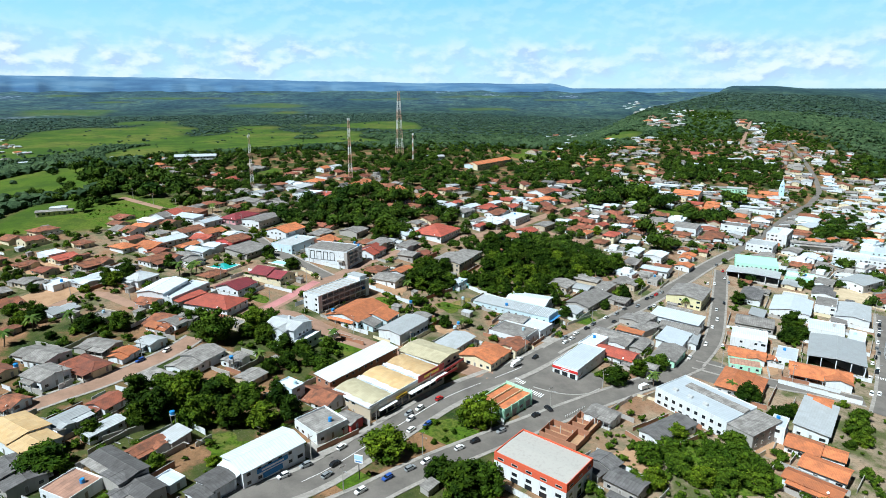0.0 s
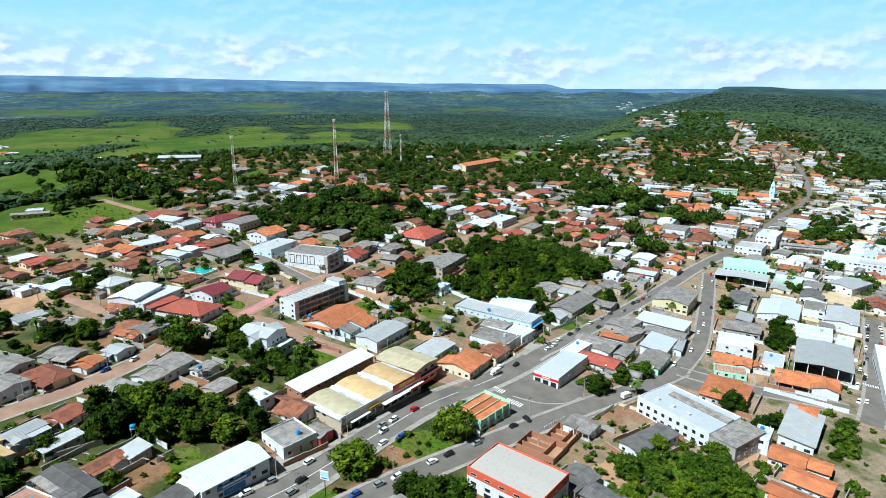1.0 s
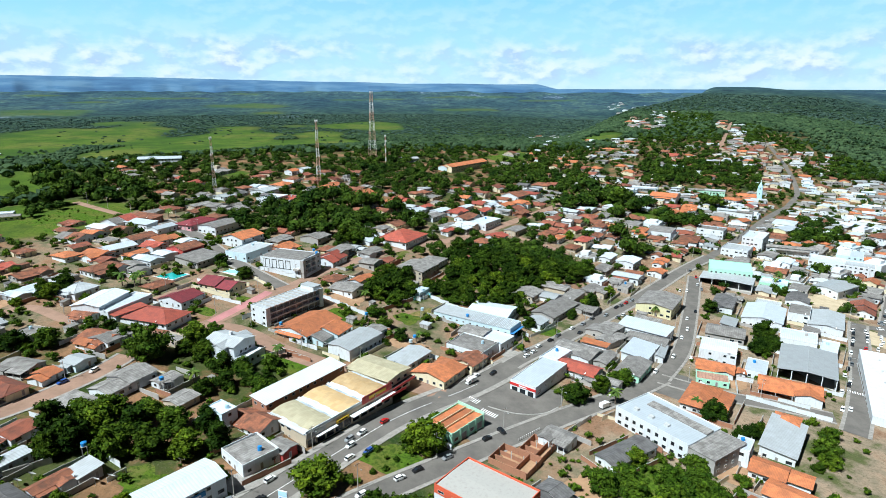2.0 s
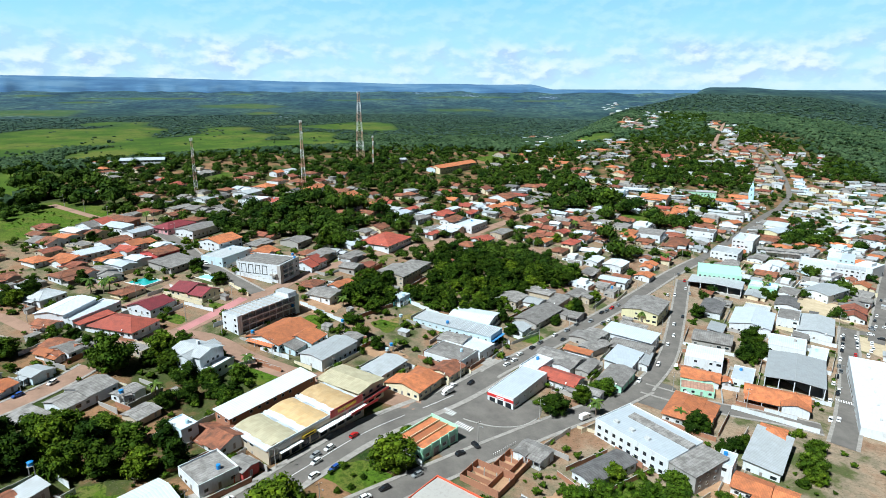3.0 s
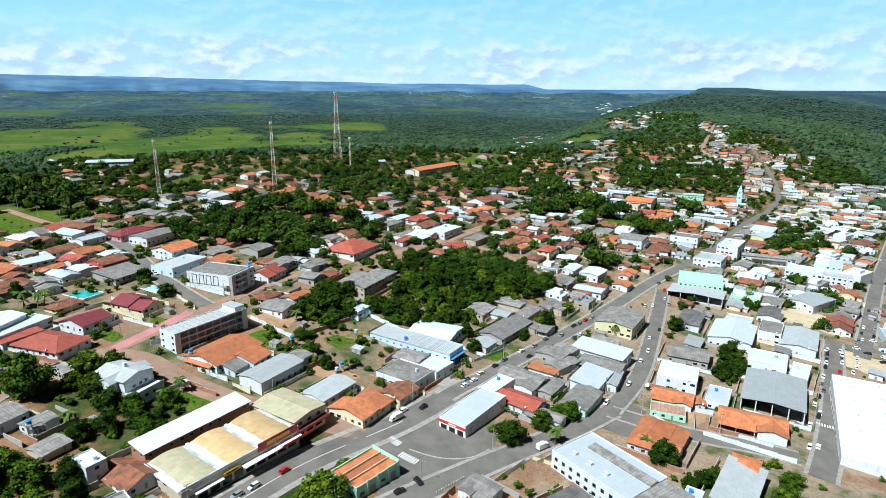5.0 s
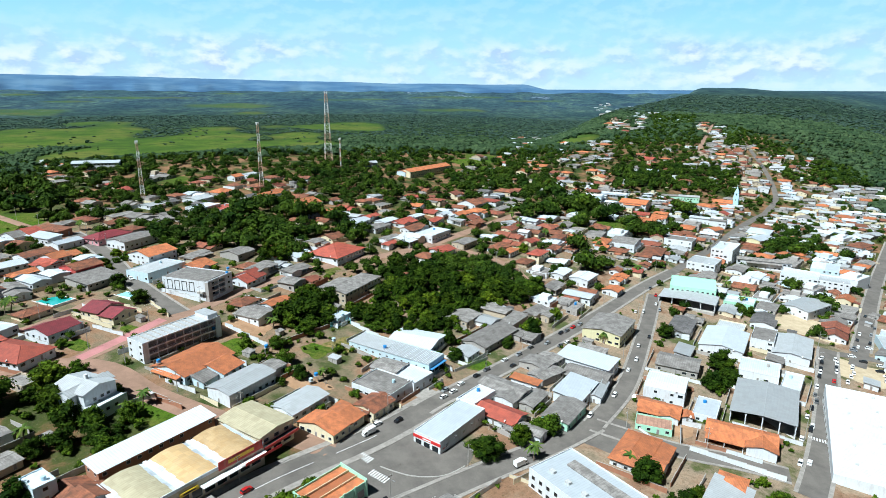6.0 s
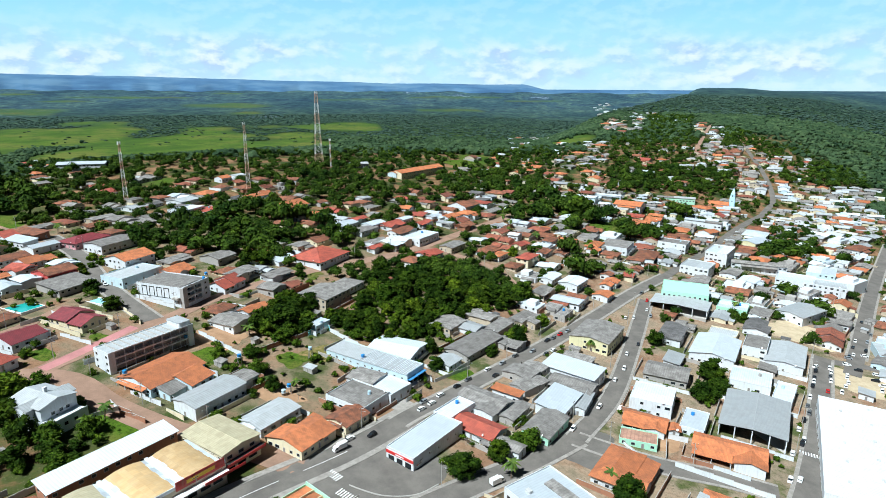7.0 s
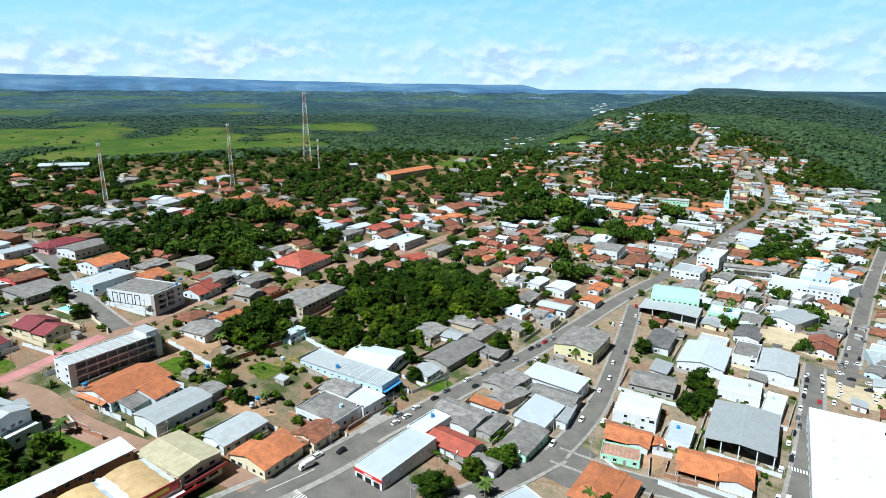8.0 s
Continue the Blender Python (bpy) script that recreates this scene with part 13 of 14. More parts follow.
garden_wall(126.9, 198.3, 122.7, 193, 1.8, "wh")
garden_wall(-101, 145.5, -85.3, 135.4, 1.8, "gy")
garden_wall(-48, 201.3, -57.7, 191.2, 2.2, "br")
garden_wall(22.6, 226.2, 13.5, 216.4, 2.2, "wh")
garden_wall(-83.1, 174.8, -79.7, 180, 1.8, "wh")
garden_wall(-94.6, 161.4, -86.5, 174.4, 2, "gy")
garden_wall(135.3, 201.1, 138.4, 205.1, 1.8, "wh")
garden_wall(-59.4, 200.4, -55.3, 206, 2.2, "gy")
garden_wall(-82.5, 181.8, -92.5, 188.3, 2, "wh")
garden_wall(129.7, 210.6, 108.5, 242.8, 1.8, "cr")
garden_wall(137.5, 209.1, 131.4, 213.9, 1.8, "wh")
garden_wall(-121, 145.4, -103.9, 137.8, 1.8, "wh")
garden_wall(-94.5, 185.2, -101.9, 173.8, 2, "wh")
garden_wall(-107.6, 170, -115.3, 157.8, 2.2, "wh")
garden_wall(-117.9, 159.8, -123.8, 164.4, 2.2, "wh")
garden_wall(-114.7, 167.3, -105.3, 184.2, 1.8, "gy")
garden_wall(-60.8, 221.4, -70.3, 208.3, 1.8, "gy")
garden_wall(-51.8, 226.9, -59, 216.6, 2.2, "wh")
garden_wall(105.2, 240.6, 85.2, 227.5, 2.2, "cr")
garden_wall(-21.5, 245.2, -34.8, 228.6, 2.2, "gy")
garden_wall(140, 228.4, 153.1, 245.7, 2.2, "br")
garden_wall(117.3, 240, 137.4, 224.9, 2, "br")
garden_wall(-117.1, 190.7, -126.5, 173.8, 1.8, "gy")
garden_wall(-137, 162.4, -142.9, 154.8, 2.2, "wh")
garden_wall(-115.4, 193.4, -112.1, 201.5, 1.8, "wh")
garden_wall(81, 261.8, 93.5, 251.7, 2, "gy")
garden_wall(-108.9, 202.8, -102.2, 215.4, 2.2, "gy")
garden_wall(-144.9, 152.3, -124.6, 136.4, 1.8, "wh")
garden_wall(-32.5, 254.1, -49.5, 231.5, 1.8, "cr")
garden_wall(-86, 225.8, -78.7, 239, 2.2, "gy")
garden_wall(154.9, 233.8, 138.1, 213.1, 2.2, "wh")
garden_wall(103.7, 259.2, 96.2, 265.3, 1.8, "gy")
garden_wall(-115.3, 202.7, -126.9, 207.4, 2, "wh")
garden_wall(22.6, 270.7, 34.8, 261.5, 1.8, "cr")
garden_wall(-19.7, 264.2, -5.3, 286.4, 2, "cr")
garden_wall(45.6, 273.7, 41.5, 276.7, 1.8, "cr")
garden_wall(16.9, 272.7, 6.6, 256.6, 2, "cr")
garden_wall(19.9, 274.1, 4.9, 284.7, 2, "wh")
garden_wall(99.9, 267, 83.6, 280.2, 2, "cr")
garden_wall(-97.7, 227.6, -88, 222.2, 2, "gy")
garden_wall(-81.3, 240.4, -91, 245.8, 2, "gy")
garden_wall(45.5, 277.7, 53.2, 288.3, 1.8, "br")
garden_wall(-132.1, 194.7, -139.1, 181.6, 2, "br")
garden_wall(-128.5, 203.4, -130.7, 198, 1.8, "wh")
garden_wall(-92.4, 239, -107.7, 246.4, 2, "cr")
garden_wall(-116, 220.5, -106.6, 215.9, 2.2, "cr")
garden_wall(-34.5, 271.4, -25.7, 265.7, 1.8, "cr")
garden_wall(-125.8, 211.8, -112.5, 204.7, 2.2, "gy")
garden_wall(2.9, 281.9, -8.9, 265.1, 1.8, "wh")
garden_wall(-145.3, 189.3, -149.5, 182.1, 1.8, "gy")
garden_wall(21, 286.5, 31.1, 279.2, 2, "br")
garden_wall(-60.1, 264.1, -80.5, 273.6, 2, "wh")
garden_wall(155.8, 256.5, 160.7, 268.1, 2.2, "wh")
garden_wall(-27.2, 280.3, -23.8, 287.6, 2.2, "wh")
garden_wall(57.1, 290, 63.6, 298.1, 1.8, "wh")
garden_wall(-9.4, 285.9, -1.8, 297.5, 2, "br")
garden_wall(162, 257.3, 171.7, 251.6, 1.8, "br")
garden_wall(110.3, 285, 100.6, 272.1, 2, "gy")
garden_wall(-150.3, 200.1, -159.8, 203.3, 2.2, "gy")
garden_wall(-147, 204.7, -144.4, 210.3, 2.2, "wh")
garden_wall(58.1, 297.3, 68, 311.4, 2, "gy")
garden_wall(-51.9, 280.6, -37.3, 273.8, 2, "wh")
garden_wall(111.8, 289.7, 107.7, 292.8, 2, "gy")
garden_wall(31.2, 300.7, 23.5, 290, 2.2, "br")
garden_wall(-165.7, 186.1, -159.4, 184, 1.8, "gy")
garden_wall(167.4, 266.6, 163.5, 259.9, 1.8, "br")
garden_wall(-81.9, 270.6, -86.8, 260, 1.8, "wh")
garden_wall(-4.5, 299.3, -14.3, 305.7, 2.2, "br")
garden_wall(90.3, 298.5, 101.8, 289.8, 1.8, "gy")
garden_wall(162.8, 271.5, 169.8, 268.9, 2.2, "wh")
garden_wall(-161.1, 199.7, -164.5, 189.8, 2, "gy")
garden_wall(-130.6, 238, -138.6, 240.6, 2, "gy")
garden_wall(-23.9, 298.8, -39.9, 306.3, 2.2, "wh")
garden_wall(-16.2, 302.8, -23.2, 292.1, 2, "br")
garden_wall(-122.1, 250, -133.5, 255.1, 2.2, "gy")
garden_wall(95.5, 305.4, 92.4, 301.3, 2.2, "gy")
garden_wall(103.9, 303.5, 97.6, 308.2, 1.8, "gy")
garden_wall(-64, 289.5, -54, 283.7, 1.8, "gy")
garden_wall(179.4, 271.3, 189.8, 287.2, 2, "gy")
garden_wall(-168.4, 204.5, -163.4, 202.1, 1.8, "wh")
garden_wall(34.1, 314.5, 26.7, 301.7, 2, "gy")
garden_wall(-124.7, 255.1, -121.8, 262, 2.2, "br")
garden_wall(200, 260.2, 182.5, 270.3, 2.2, "br")
garden_wall(150.6, 292.9, 167.7, 283.4, 2.2, "br")
garden_wall(57.9, 317.6, 68.9, 341.2, 2.2, "wh")
garden_wall(-119.1, 263.7, -116.2, 270.4, 1.8, "gy")
garden_wall(185.6, 273.8, 207.5, 259.6, 1.8, "wh")
garden_wall(120.2, 306, 111.7, 294.4, 2.2, "wh")
garden_wall(78.4, 317.4, 87.2, 329.1, 2, "wh")
garden_wall(64, 323.3, 76, 314.2, 1.8, "wh")
garden_wall(-119.8, 271.9, -132.9, 277.5, 2, "gy")
garden_wall(14.2, 326.6, 29.6, 315.7, 1.8, "gy")
garden_wall(176.8, 291.9, 169, 279.9, 1.8, "gy")
garden_wall(-49.9, 313.9, -61.9, 293, 1.8, "gy")
garden_wall(-165.5, 235.7, -178.8, 240.1, 1.8, "gy")
garden_wall(186.6, 289.3, 178.5, 294.6, 1.8, "gy")
garden_wall(-157.7, 250.5, -162.9, 233.7, 2.2, "cr")
garden_wall(125.7, 321.8, 120.2, 314.1, 2.2, "wh")
garden_wall(160.3, 310.4, 152.2, 295.8, 2.2, "br")
garden_wall(181.8, 302.3, 161.9, 313.3, 2.2, "br")
garden_wall(24.9, 341.8, 16.5, 329.8, 2.2, "gy")
garden_wall(-139.1, 278.6, -147.1, 259.8, 1.8, "wh")
garden_wall(65.5, 342.8, 45.4, 352.2, 1.8, "wh")
garden_wall(-133.7, 285.9, -123.3, 282.1, 1.8, "wh")
garden_wall(-108.1, 304.8, -101.7, 319.1, 2, "wh")
garden_wall(152.9, 324.2, 131.8, 341.9, 1.8, "cr")
garden_wall(43.7, 348.6, 36, 332.2, 2, "wh")
garden_wall(11.8, 347.3, 17.8, 356.9, 2.2, "wh")
garden_wall(-53.7, 335.8, -79.3, 298.7, 2.2, "wh")
garden_wall(2.2, 349.7, 10.2, 344.7, 2.2, "wh")
garden_wall(200.5, 304.7, 191.2, 290.5, 2.2, "wh")
garden_wall(166.6, 323.9, 190.9, 309.9, 1.8, "wh")
garden_wall(129.6, 339.3, 121, 328.9, 2.2, "cr")
garden_wall(192.7, 313.1, 203.8, 332.3, 1.8, "wh")
garden_wall(-91.1, 325.7, -84.4, 340.1, 2, "cr")
garden_wall(-105.6, 320.9, -118.4, 326.6, 1.8, "wh")
garden_wall(223.6, 296.4, 203.6, 309.4, 1.8, "wh")
garden_wall(15, 358.7, 9.8, 361.9, 2, "wh")
garden_wall(-127.9, 308.9, -109.9, 300.8, 2, "wh")
garden_wall(80.3, 357.8, 84, 362.8, 1.8, "gy")
garden_wall(8.2, 359.3, 3.8, 352.3, 2.2, "wh")
garden_wall(219.5, 303.3, 231.1, 294.2, 2, "wh")
garden_wall(88.3, 359.5, 71.6, 339.6, 2.2, "br")
garden_wall(233.6, 297.5, 249.1, 317.3, 2.2, "wh")
garden_wall(62.7, 366.7, 78.5, 355.3, 2.2, "gy")
garden_wall(-88, 341.7, -109.2, 351.6, 1.8, "cr")
garden_wall(-134.2, 315.9, -141.7, 318.7, 2.2, "cr")
garden_wall(12.3, 370.8, 24.5, 392.8, 1.8, "br")
garden_wall(-117.8, 333.3, -93, 321.8, 2.2, "cr")
garden_wall(99.4, 370.4, 88.8, 378.4, 1.8, "gy")
garden_wall(179.5, 346.3, 168.4, 327.1, 1.8, "wh")
garden_wall(85.6, 377, 75.5, 384.3, 1.8, "gy")
garden_wall(128.4, 367.9, 142.1, 386.1, 2, "gy")
garden_wall(73.7, 381.8, 64.6, 369.2, 2, "gy")
garden_wall(-27.1, 379.8, -38.4, 357.5, 1.8, "gy")
garden_wall(109.6, 381, 121, 371.1, 1.8, "br")
garden_wall(112.8, 382.4, 108, 386, 2, "gy")
garden_wall(246.6, 319.3, 238.4, 325.7, 2, "wh")
garden_wall(-191.1, 298.3, -186.5, 308.3, 2, "br")
garden_wall(202.3, 349.9, 221.6, 336.9, 1.8, "gy")
garden_wall(105.5, 388.4, 93.3, 397.5, 2, "wh")
garden_wall(-54.5, 382, -85, 393.7, 1.8, "wh")
garden_wall(242.8, 327.4, 226.1, 338.2, 2.2, "gy")
garden_wall(-91.2, 370, -65.8, 360.2, 2.2, "wh")
garden_wall(-184.7, 311.9, -166, 303.2, 2.2, "br")
garden_wall(91.1, 394.7, 83.2, 384.1, 2, "wh")
garden_wall(147.7, 382.8, 160.4, 400.2, 1.8, "cr")
garden_wall(135, 387.2, 130.9, 390.7, 1.8, "br")
garden_wall(206.9, 358.1, 221.3, 379.4, 1.8, "wh")
garden_wall(139.3, 388.1, 129.2, 395.7, 2, "gy")
garden_wall(-184.3, 319.4, -199.1, 326.3, 2, "br")
garden_wall(-97.8, 377.8, -88.6, 397.6, 2.2, "wh")
garden_wall(-175.8, 331, -183.5, 314.6, 1.8, "br")
garden_wall(1.7, 405.4, -10.5, 383.4, 2, "br")
garden_wall(241.3, 345.1, 260.1, 331.9, 2.2, "wh")
garden_wall(-162.3, 346.2, -152.4, 338.7, 1.8, "gy")
garden_wall(-149.9, 355.8, -143.1, 366.3, 2.2, "cr")
garden_wall(-208.6, 313.6, -213.5, 315.8, 2.2, "br")
garden_wall(263.4, 336.7, 271.7, 348.5, 2, "wh")
garden_wall(-214.5, 308.8, -228.4, 315.3, 2, "wh")
garden_wall(-200.4, 323.5, -206.4, 310.6, 2.2, "br")
garden_wall(238.8, 357.8, 246.6, 352.3, 2, "cr")
garden_wall(-203.9, 325.1, -193.5, 345.6, 1.8, "br")
garden_wall(157.3, 402.4, 149.7, 408, 2, "cr")


# ---- lots, lawns and pools ----
def lot(x, y, w, d, turn, mat, words, category, lift=0.05, wob=0.0):
    """A sheet laid on the ground inside a rounded, uneven outline."""
    LOTS_AT.append((x, y, min(w, d) * 0.5))
    n, rings = 36, 5
    rnd = random.Random(round(x + y))
    ph = rnd.uniform(0, 6)
    c, s = math.cos(radians(turn)), math.sin(radians(turn))
    v, f = [], []
    for k in range(rings + 1):
        for i in range(n):
            a = 6.2832 * i / n
            r = (abs(math.cos(a)) ** 5 + abs(math.sin(a)) ** 5) ** -0.2 * (1 + wob * math.sin(3 * a + ph) + wob * 0.6 * math.sin(7 * a + 2 * ph)) * max(k / rings, 0.02)
            lx, ly = w / 2 * r * math.cos(a), d / 2 * r * math.sin(a)
            gx, gy = x + lx * c - ly * s, y + lx * s + ly * c
            v.append((gx, gy, float(ground(gx, gy)) + lift))
    for k in range(rings):
        f += [(k * n + i, (k + 1) * n + i, (k + 1) * n + (i + 1) % n, k * n + (i + 1) % n) for i in range(n)]
    f.append(tuple(range(n)))
    ob = part("lot", (v, f), mat, label=words)
    tagged(ob, category=category, kind="structure")
    if mat in (LAWN, WEEDS):
        # tufts and weeds
        rnd = random.Random(round(x * 3 + y))
        for _ in range(int(min(50, w * d * 0.024))):
            a, k = rnd.uniform(0, 6.28), math.sqrt(rnd.random()) * 0.48
            shrub(x + math.cos(a) * k * w, y + math.sin(a) * k * d, rnd.choice((0.35, 0.5, 0.6, 0.8, 1.2)))


def pool(x, y, w, d, turn, mat):
    e = base("swimming_pool", x, y, turn, "walled turquoise swimming pool with white coping", "pool")
    part("basin", box(-w / 2, -d / 2, -1, w / 2, d / 2, 0.35), mat, e)
    for bx in (box(-w / 2 - 0.5, -d / 2 - 0.5, -1, w / 2 + 0.5, -d / 2, 0.5), box(-w / 2 - 0.5, d / 2, -1, w / 2 + 0.5, d / 2 + 0.5, 0.5), box(-w / 2 - 0.5, -d / 2, -1, -w / 2, d / 2, 0.5), box(w / 2, -d / 2, -1, w / 2 + 0.5, d / 2, 0.5)):
        part("coping", bx, WHITE, e)


POOL = plain_mat("pool_water", (0.04, 0.36, 0.33), 0.08)
POOL_PALE = plain_mat("pool_water_pale", (0.35, 0.68, 0.72), 0.08)
lot(3.2, 194.1, 22.8, 15.8, -39, LAWN, "green lawn of the traffic island with bare patches", "lawn", wob=0.14)
lot(-29.7, 163, 17.6, 10.4, -37, LAWN, "narrow green lawn of the median", "lawn", wob=0.14)
lot(35, 215.3, 12.7, 8.6, -40, LAWN, "small lawn beside the green hall", "lawn", wob=0.14)
lot(-72.2, 176, 15.7, 12.5, -33, WEEDS, "bright green overgrown garden plot", "lawn", wob=0.25)
lot(-46.6, 260, 25.7, 15.6, -32, LAWN, "weedy green plot beside the shed", "lawn", wob=0.12)
lot(-33.4, 315.3, 14.4, 18.7, -30, WEEDS, "fenced garden with grass and bare soil", "lawn", wob=0.1)
lot(-34.8, 335, 24.3, 19, -29, BARE, "bare brown earth yard behind the house", "yard", wob=0.1)
lot(3.4, 319.5, 13.5, 12.5, -33, LAWN, "bright green weeds on a walled plot", "lawn", wob=0.12)
lot(18.4, 331, 13, 24, -42, STRAW, "dry yellow grass strip behind the shops", "lawn", wob=0.15)
lot(-41.4, 391.2, 13, 9, -33, LAWN, "small clipped front lawn of a red roofed house", "lawn", wob=0.06)
lot(-30.1, 406.2, 12, 10, -33, LAWN, "green front garden behind a low wall", "lawn", wob=0.1)
lot(93, 190, 27, 22, -40, WEEDS, "rank bright green weeds in an overgrown garden", "lawn", wob=0.15)
lot(-9, 428, 20, 11, -38, WEEDS, "rank green verge beside the earth street", "lawn", wob=0.2)
lot(16.8, 364.6, 15, 12, -38, WEEDS, "overgrown corner under the wood", "lawn", wob=0.2)
lot(-99.9, 304.4, 12, 8, -28, LAWN, "clipped front lawn of a maroon roofed house", "lawn", wob=0.08)
lot(-85, 323, 10, 7, -28, LAWN, "clipped front lawn of a maroon roofed house", "lawn", wob=0.08)
lot(-117, 280, 12, 7, -26, LAWN, "green front lawn behind a brick wall", "lawn", wob=0.1)
lot(76.7, 321.3, 21.2, 13.9, -37, LAWN, "fenced bright green lawn with shrubs", "lawn", wob=0.06)
lot(4.1, 287.6, 21.2, 12.3, -34, BARE, "rubble strewn bare yard behind the shops", "yard", wob=0.15)
lot(68.1, 183.3, 14.9, 13.8, -44, BARE, "bare red earth bank in a garden", "yard", wob=0.15)
lot(295.9, 397, 35.9, 34.3, -40, DUST, "dry yellow earth plot between the buildings", "yard", wob=0.15)
lot(160.7, 266.9, 8.1, 12.2, -34, BARE, "dry weedy plot beside the house", "yard", wob=0.1)
lot(290.4, 334.2, 35.5, 27.8, -38, DUST, "dusty yellow car park of packed earth", "yard", wob=0.1)
lot(237.8, 609.1, 48, 65.6, -32, LAWN, "bright green grass behind the houses", "lawn", wob=0.15)
lot(112.2, 830.4, 41.8, 40.7, -36, LAWN, "bright green pasture field by the school", "lawn", wob=0.15)
lot(-253.6, 464.6, 53.2, 67.6, -29, LAWN, "bright green grass field at the edge of town", "lawn", wob=0.15)
lot(-207.8, 290.5, 23.1, 32.8, -23, BARE, "pale bare earth yard among the houses", "yard", wob=0.15)
lot(-232.3, 333.7, 26.5, 25.4, -28, BARE, "dry bare lot at the edge of town", "yard", wob=0.15)
lot(-43.9, 178.1, 10.2, 10, -36, PAVING, "grey paved forecourt before the shop", "forecourt", wob=0.05)
lot(58.1, 285.3, 18.2, 9.2, -37, PAVING, "paved parking before the shops", "forecourt", wob=0.05)
lot(126.2, 263.8, 20, 27.4, -37, ASPHALT, "grey asphalt of the curving junction", "forecourt", wob=0.05)
lot(122.7, 194, 12.1, 13.3, -44, BARE, "bare rubble yard behind the offices", "yard", wob=0.12)
lot(49.3, 230.2, 58, 24, 50, ASPHALT, "wide grey asphalt apron of the street junction", "forecourt", 0.09, 0.03)
lot(39.6, 244.3, 34, 22, 52, ASPHALT, "grey asphalt apron before the bank", "forecourt", 0.09, 0.03)
lot(94, 184, 40, 24, -44, WEEDS, "overgrown green slope of weeds and shrubs", "lawn", wob=0.2)
pool(-135.8, 348.5, 18, 11, -26, POOL)
pool(-105, 361.3, 14, 6, -25, POOL_PALE)


def crossing(x, y, turn, n=8):
    """A zebra crossing of white bars."""
    for i in range(n):
        px, py = x + (i - n / 2) * 1.0 * math.cos(radians(turn)), y + (i - n / 2) * 1.0 * math.sin(radians(turn))
        ob = part("crossing_bar", box(-0.25, -1.6, 0, 0.25, 1.6, 0.025), WHITE, label="white painted zebra crossing bar", at=pose(px, py, float(ground(px, py)) + 0.2, 0, 0, turn))
        tagged(ob, category="road marking", kind="structure")


crossing(39.9, 229.1, -38)
crossing(34.4, 239.2, -40, 6)
apron_kerb = smooth_line(((39.7, 234.8), (44.2, 232.5), (50.6, 230.2), (57.4, 230), (63.4, 231.8), (69.4, 236.8)), 2.0)
strip("kerb", apron_kerb, -0.2, 0.2, 0.34, CONCRETE, 0.3, "pale curved kerb before the bank", "kerb")
strip("road_line", avenue[6:30], -0.1, 0.1, 0.125, WHITE, 0.02, "worn white centre line on the asphalt", "road marking")


def bollard(x, y):
    e = base("bollard", x, y, -38, "short pale concrete bollard on the pavement edge", "bollard", "bollards of the junction")
    part("post", tube((0, 0, -0.4), (0, 0, 0.95), 0.13, 0.11, 8), CONCRETE, e)
    part("cap", tube((0, 0, 0.95), (0, 0, 1.05), 0.15, 0.1, 8), WHITE, e)


for k in range(12):
    bollard(49.0 + k * 0.85, 210.6 + k * 0.75)
crossing(217.1, 264.9, 150)


# ---- the dense rest of the blocks ----
# open ground that stays free of back-lot buildings
LOTS_AT += [(48.3, 227.8, 24), (35.7, 219.6, 16), (58.2, 231.1, 16), (36.5, 246.8, 22), (70, 183.4, 20), (63.7, 194.8, 12), (-83.9, 283.6, 18), (127, 262.4, 22), (-34.1, 260.1, 14)]

def clear_of_plots(x, y, gap):
    """Which of the points lie outside every building by that gap."""
    P = np.array(PLOTS)
    t = np.radians(P[:, 4])
    ok = np.ones(len(x), bool)
    for i in range(0, len(x), 500):
        dx, dy = x[i:i + 500, None] - P[:, 0], y[i:i + 500, None] - P[:, 1]
        u, v = dx * np.cos(t) + dy * np.sin(t), dy * np.cos(t) - dx * np.sin(t)
        ok[i:i + 500] = ~np.any((np.abs(u) < P[:, 2] / 2 + gap) & (np.abs(v) < P[:, 3] / 2 + gap), axis=1)
    return ok


def clear_of_roads(x, y, gap):
    ok = np.ones(len(x), bool)
    for line, half in ROADS:
        for i in range(0, len(x), 500):
            d = np.hypot(x[i:i + 500, None] - line[:, 0], y[i:i + 500, None] - line[:, 1]).min(1)
            ok[i:i + 500] &= d > half + gap
    return ok


def clear_of_discs(x, y, discs, gap, k=1.0):
    D = np.array(discs)
    return np.array([np.min(np.hypot(D[:, 0] - a, D[:, 1] - b) - D[:, 2] * k) > gap for a, b in zip(x, y)])


def street_angle(x, y):
    """The way the nearest buildings face."""
    P = np.array(PLOTS[:200])
    w = np.exp(-((P[:, 0] - x) ** 2 + (P[:, 1] - y) ** 2) / 4000.0) + 1e-9
    a = np.radians(P[:, 4]) * 4
    return math.degrees(math.atan2((w * np.sin(a)).sum(), (w * np.cos(a)).sum()) / 4)


def corners(x, y, w, d, turn):
    c, s = math.cos(radians(turn)), math.sin(radians(turn))
    q = [(i * w / 2, j * d / 2) for i in (-1, 0, 1) for j in (-1, 0, 1)]
    return np.array([x + a * c - b * s for a, b in q]), np.array([y + a * s + b * c for a, b in q])


LEFT_MIX = [("be", "gr"), ("gy", "gr"), ("cr", "ru"), ("wh", "or"), ("cr", "rb"), ("wh", "lg"), ("be", "ru"), ("cr", "re"), ("be", "gr"), ("gy", "dg"), ("wh", "ru"), ("gy", "ru")]
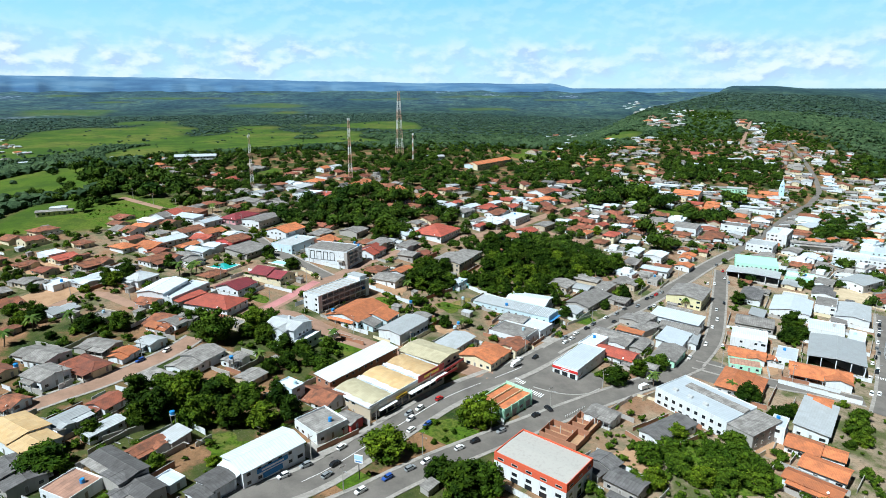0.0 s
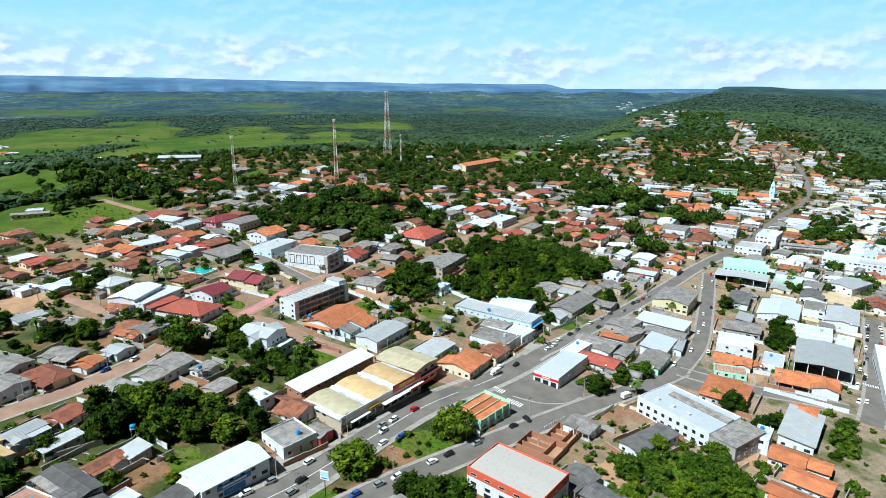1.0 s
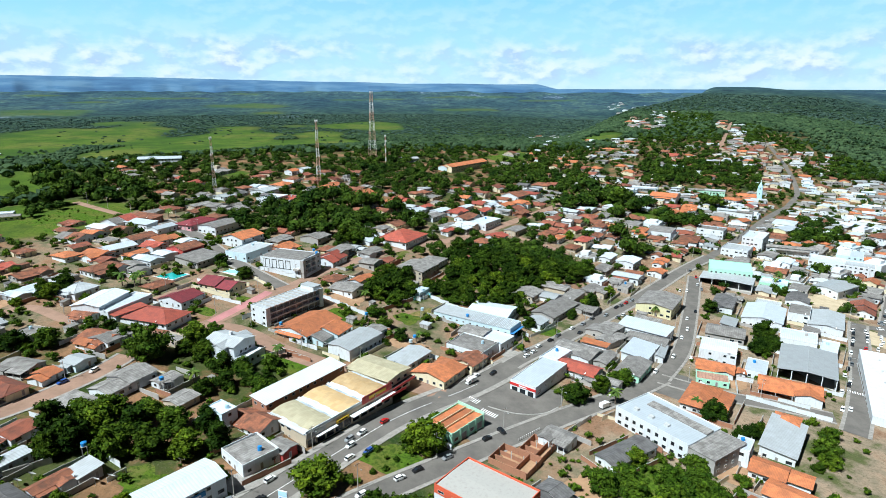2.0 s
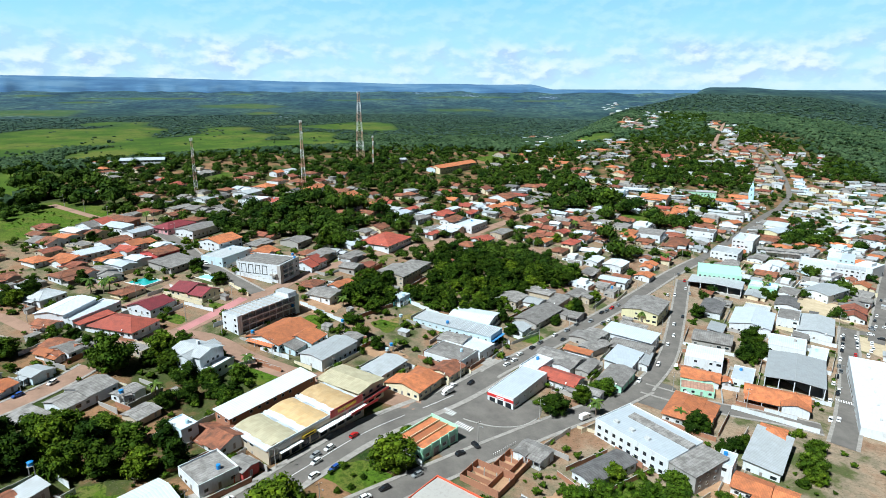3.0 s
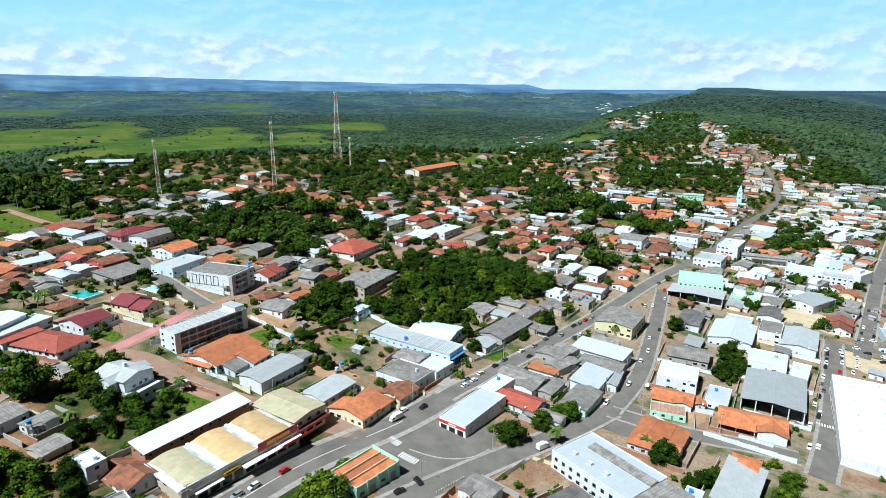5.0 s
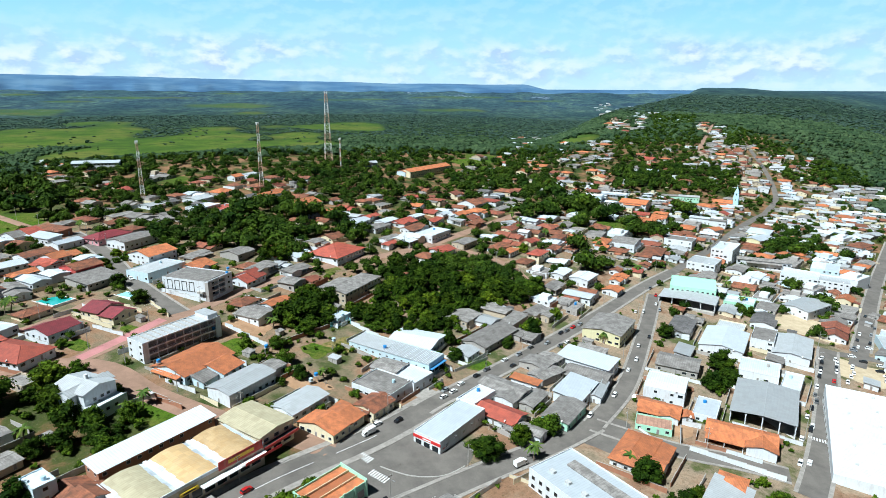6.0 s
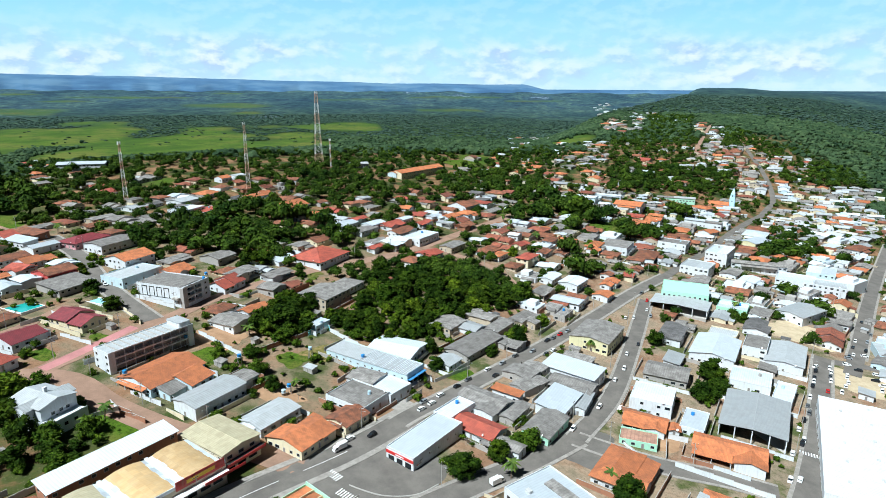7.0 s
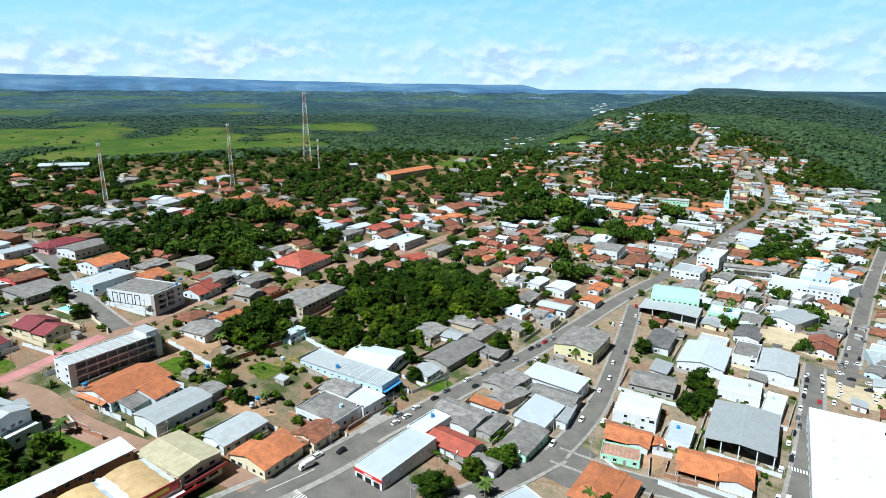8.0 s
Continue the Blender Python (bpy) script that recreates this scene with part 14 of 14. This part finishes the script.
RIGHT_MIX = [("wh", "wh"), ("wh", "lg"), ("gy", "gr"), ("wh", "wh"), ("gy", "gr"), ("be", "ru"), ("cr", "or"), ("cr", "lg"), ("wh", "gr")]


def infill(x0, x1, y0, y1, tries, sizes, seed, near, limit, keep=1.0):
    """Back-lot buildings that close the gaps between the houses along the streets."""
    rnd = random.Random(seed)
    made = 0
    for _ in range(tries):
        if made >= limit:
            break
        x, y = rnd.uniform(x0, x1), rnd.uniform(y0, y1)
        if abs(x - 37) > 0.86 * y + 30 or float(in_town(x, y)) < 0.5 or float(pasture(x, y)) > 0.2 or rnd.random() > keep:
            continue
        w, d = rnd.uniform(*sizes), rnd.uniform(sizes[0], sizes[1] * 0.85)
        turn = street_angle(x, y) + rnd.choice((0, 90))
        cx, cy = corners(x, y, w, d, turn)
        if not clear_of_plots(cx, cy, 0.45).all() or not clear_of_roads(cx, cy, 0.4).all():
            continue
        if not clear_of_discs([x], [y], TREES_AT, min(w, d) * 0.35, 0.75)[0] or not clear_of_discs([x], [y], LOTS_AT, 1.0)[0]:
            continue
        wall, roof = rnd.choice(RIGHT_MIX if x > 90 + 0.15 * (y - 250) else LEFT_MIX)
        kind = rnd.choice("fgs" if roof in ("wh", "lg", "gr") else "ggh")
        if near:
            house(x, y, w, d, turn, rnd.choice((2.5, 2.8, 3.0, 3.4)), kind, wall, roof, detail=1)
        else:
            far_house(x, y, w, d, turn, rnd.choice((2.2, 2.4, 2.6, 2.8, 4.0)), "g" if kind == "s" else kind, wall, roof)
        made += 1
    return made


infill(-220, -70, 125, 300, 1200, (6, 13), 1, True, 8, 0.7)
infill(100, 330, 290, 420, 1500, (7, 16), 5, True, 15, 0.8)
infill(-320, -20, 250, 420, 2500, (8, 15), 2, False, 14, 0.8)
infill(120, 640, 400, 700, 9000, (9, 19), 3, False, 230, 0.95)
infill(120, 640, 400, 760, 5000, (6, 11), 6, False, 120, 0.95)
infill(-330, 130, 400, 660, 4000, (8, 15), 4, False, 75, 0.7)


def scatter(x0, x1, y0, y1, count, r0, r1, seed, lay_one, gap):
    rng = np.random.default_rng(seed)
    made = 0
    for _ in range(12):
        x, y = rng.uniform(x0, x1, 900), rng.uniform(y0, y1, 900)
        r = rng.uniform(r0, r1, 900)
        ok = (np.abs(x - 37) < 0.87 * y + 40) & (in_town(x, y) > 0.2) & (pasture(x, y) < 0.2)
        x, y, r = x[ok], y[ok], r[ok]
        ok = clear_of_roads(x, y, r0 * 0.6) & clear_of_plots(x, y, gap)
        x, y, r = x[ok], y[ok], r[ok]
        ok = clear_of_discs(x, y, TREES_AT, r0 * 0.5, 0.7) & clear_of_discs(x, y, LOTS_AT, 0.3)
        for a, b, c in zip(x[ok], y[ok], r[ok]):
            if made >= count:
                return
            if clear_of_discs([a], [b], TREES_AT[-60:], c * 0.45, 0.7)[0]:
                lay_one(float(a), float(b), float(c))
                made += 1


rnd = random.Random(77)
for _ in range(260):
    a, b, r = rnd.uniform(58, 150), rnd.uniform(158, 206), rnd.choice((0.7, 0.9, 1.2, 1.6, 2.2, 2.8))
    if clear_of_plots(np.array([a]), np.array([b]), r * 0.7)[0]:
        shrub(a, b, r)
scatter(-330, 90, 115, 420, 560, 0.7, 3.4, 21, shrub, 0.3)
scatter(90, 420, 115, 420, 260, 0.9, 2.0, 24, shrub, 0.3)
scatter(-340, 120, 420, 900, 900, 2.4, 5.6, 22, far_tree, 1.0)
scatter(100, 760, 400, 1100, 1000, 2.0, 4.2, 23, far_tree, 0.5)

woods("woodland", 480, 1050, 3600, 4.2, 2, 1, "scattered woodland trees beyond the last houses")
woods("far_woodland", 950, 1900, 14000, 3.7, 1, 2, "dense green savanna woodland on the plain, haze painted in")
woods("distant_woodland", 1800, 2900, 14000, 4.4, 1, 3, "distant woodland towards the horizon in a painted haze tint", 0.32)

for name, words in (("yard_shrubs", "green shrubs and small fruit trees in the yards"), ("far_trees", "dark green trees among the far houses")):
    if MASS[name][0]:
        ob = part(name, (np.concatenate(MASS[name][0]).tolist(), MASS[name][1]), LEAF_MID if name == "far_trees" else LEAF_LIGHT, label=words)
        tagged(ob, category="trees", kind="stuff")


# ---- the mass of far houses ----
ob = part("far_houses", FAR, FAR_MATS, label="far houses with mixed tile and metal roofs")
tagged(ob, category="houses", kind="stuff")
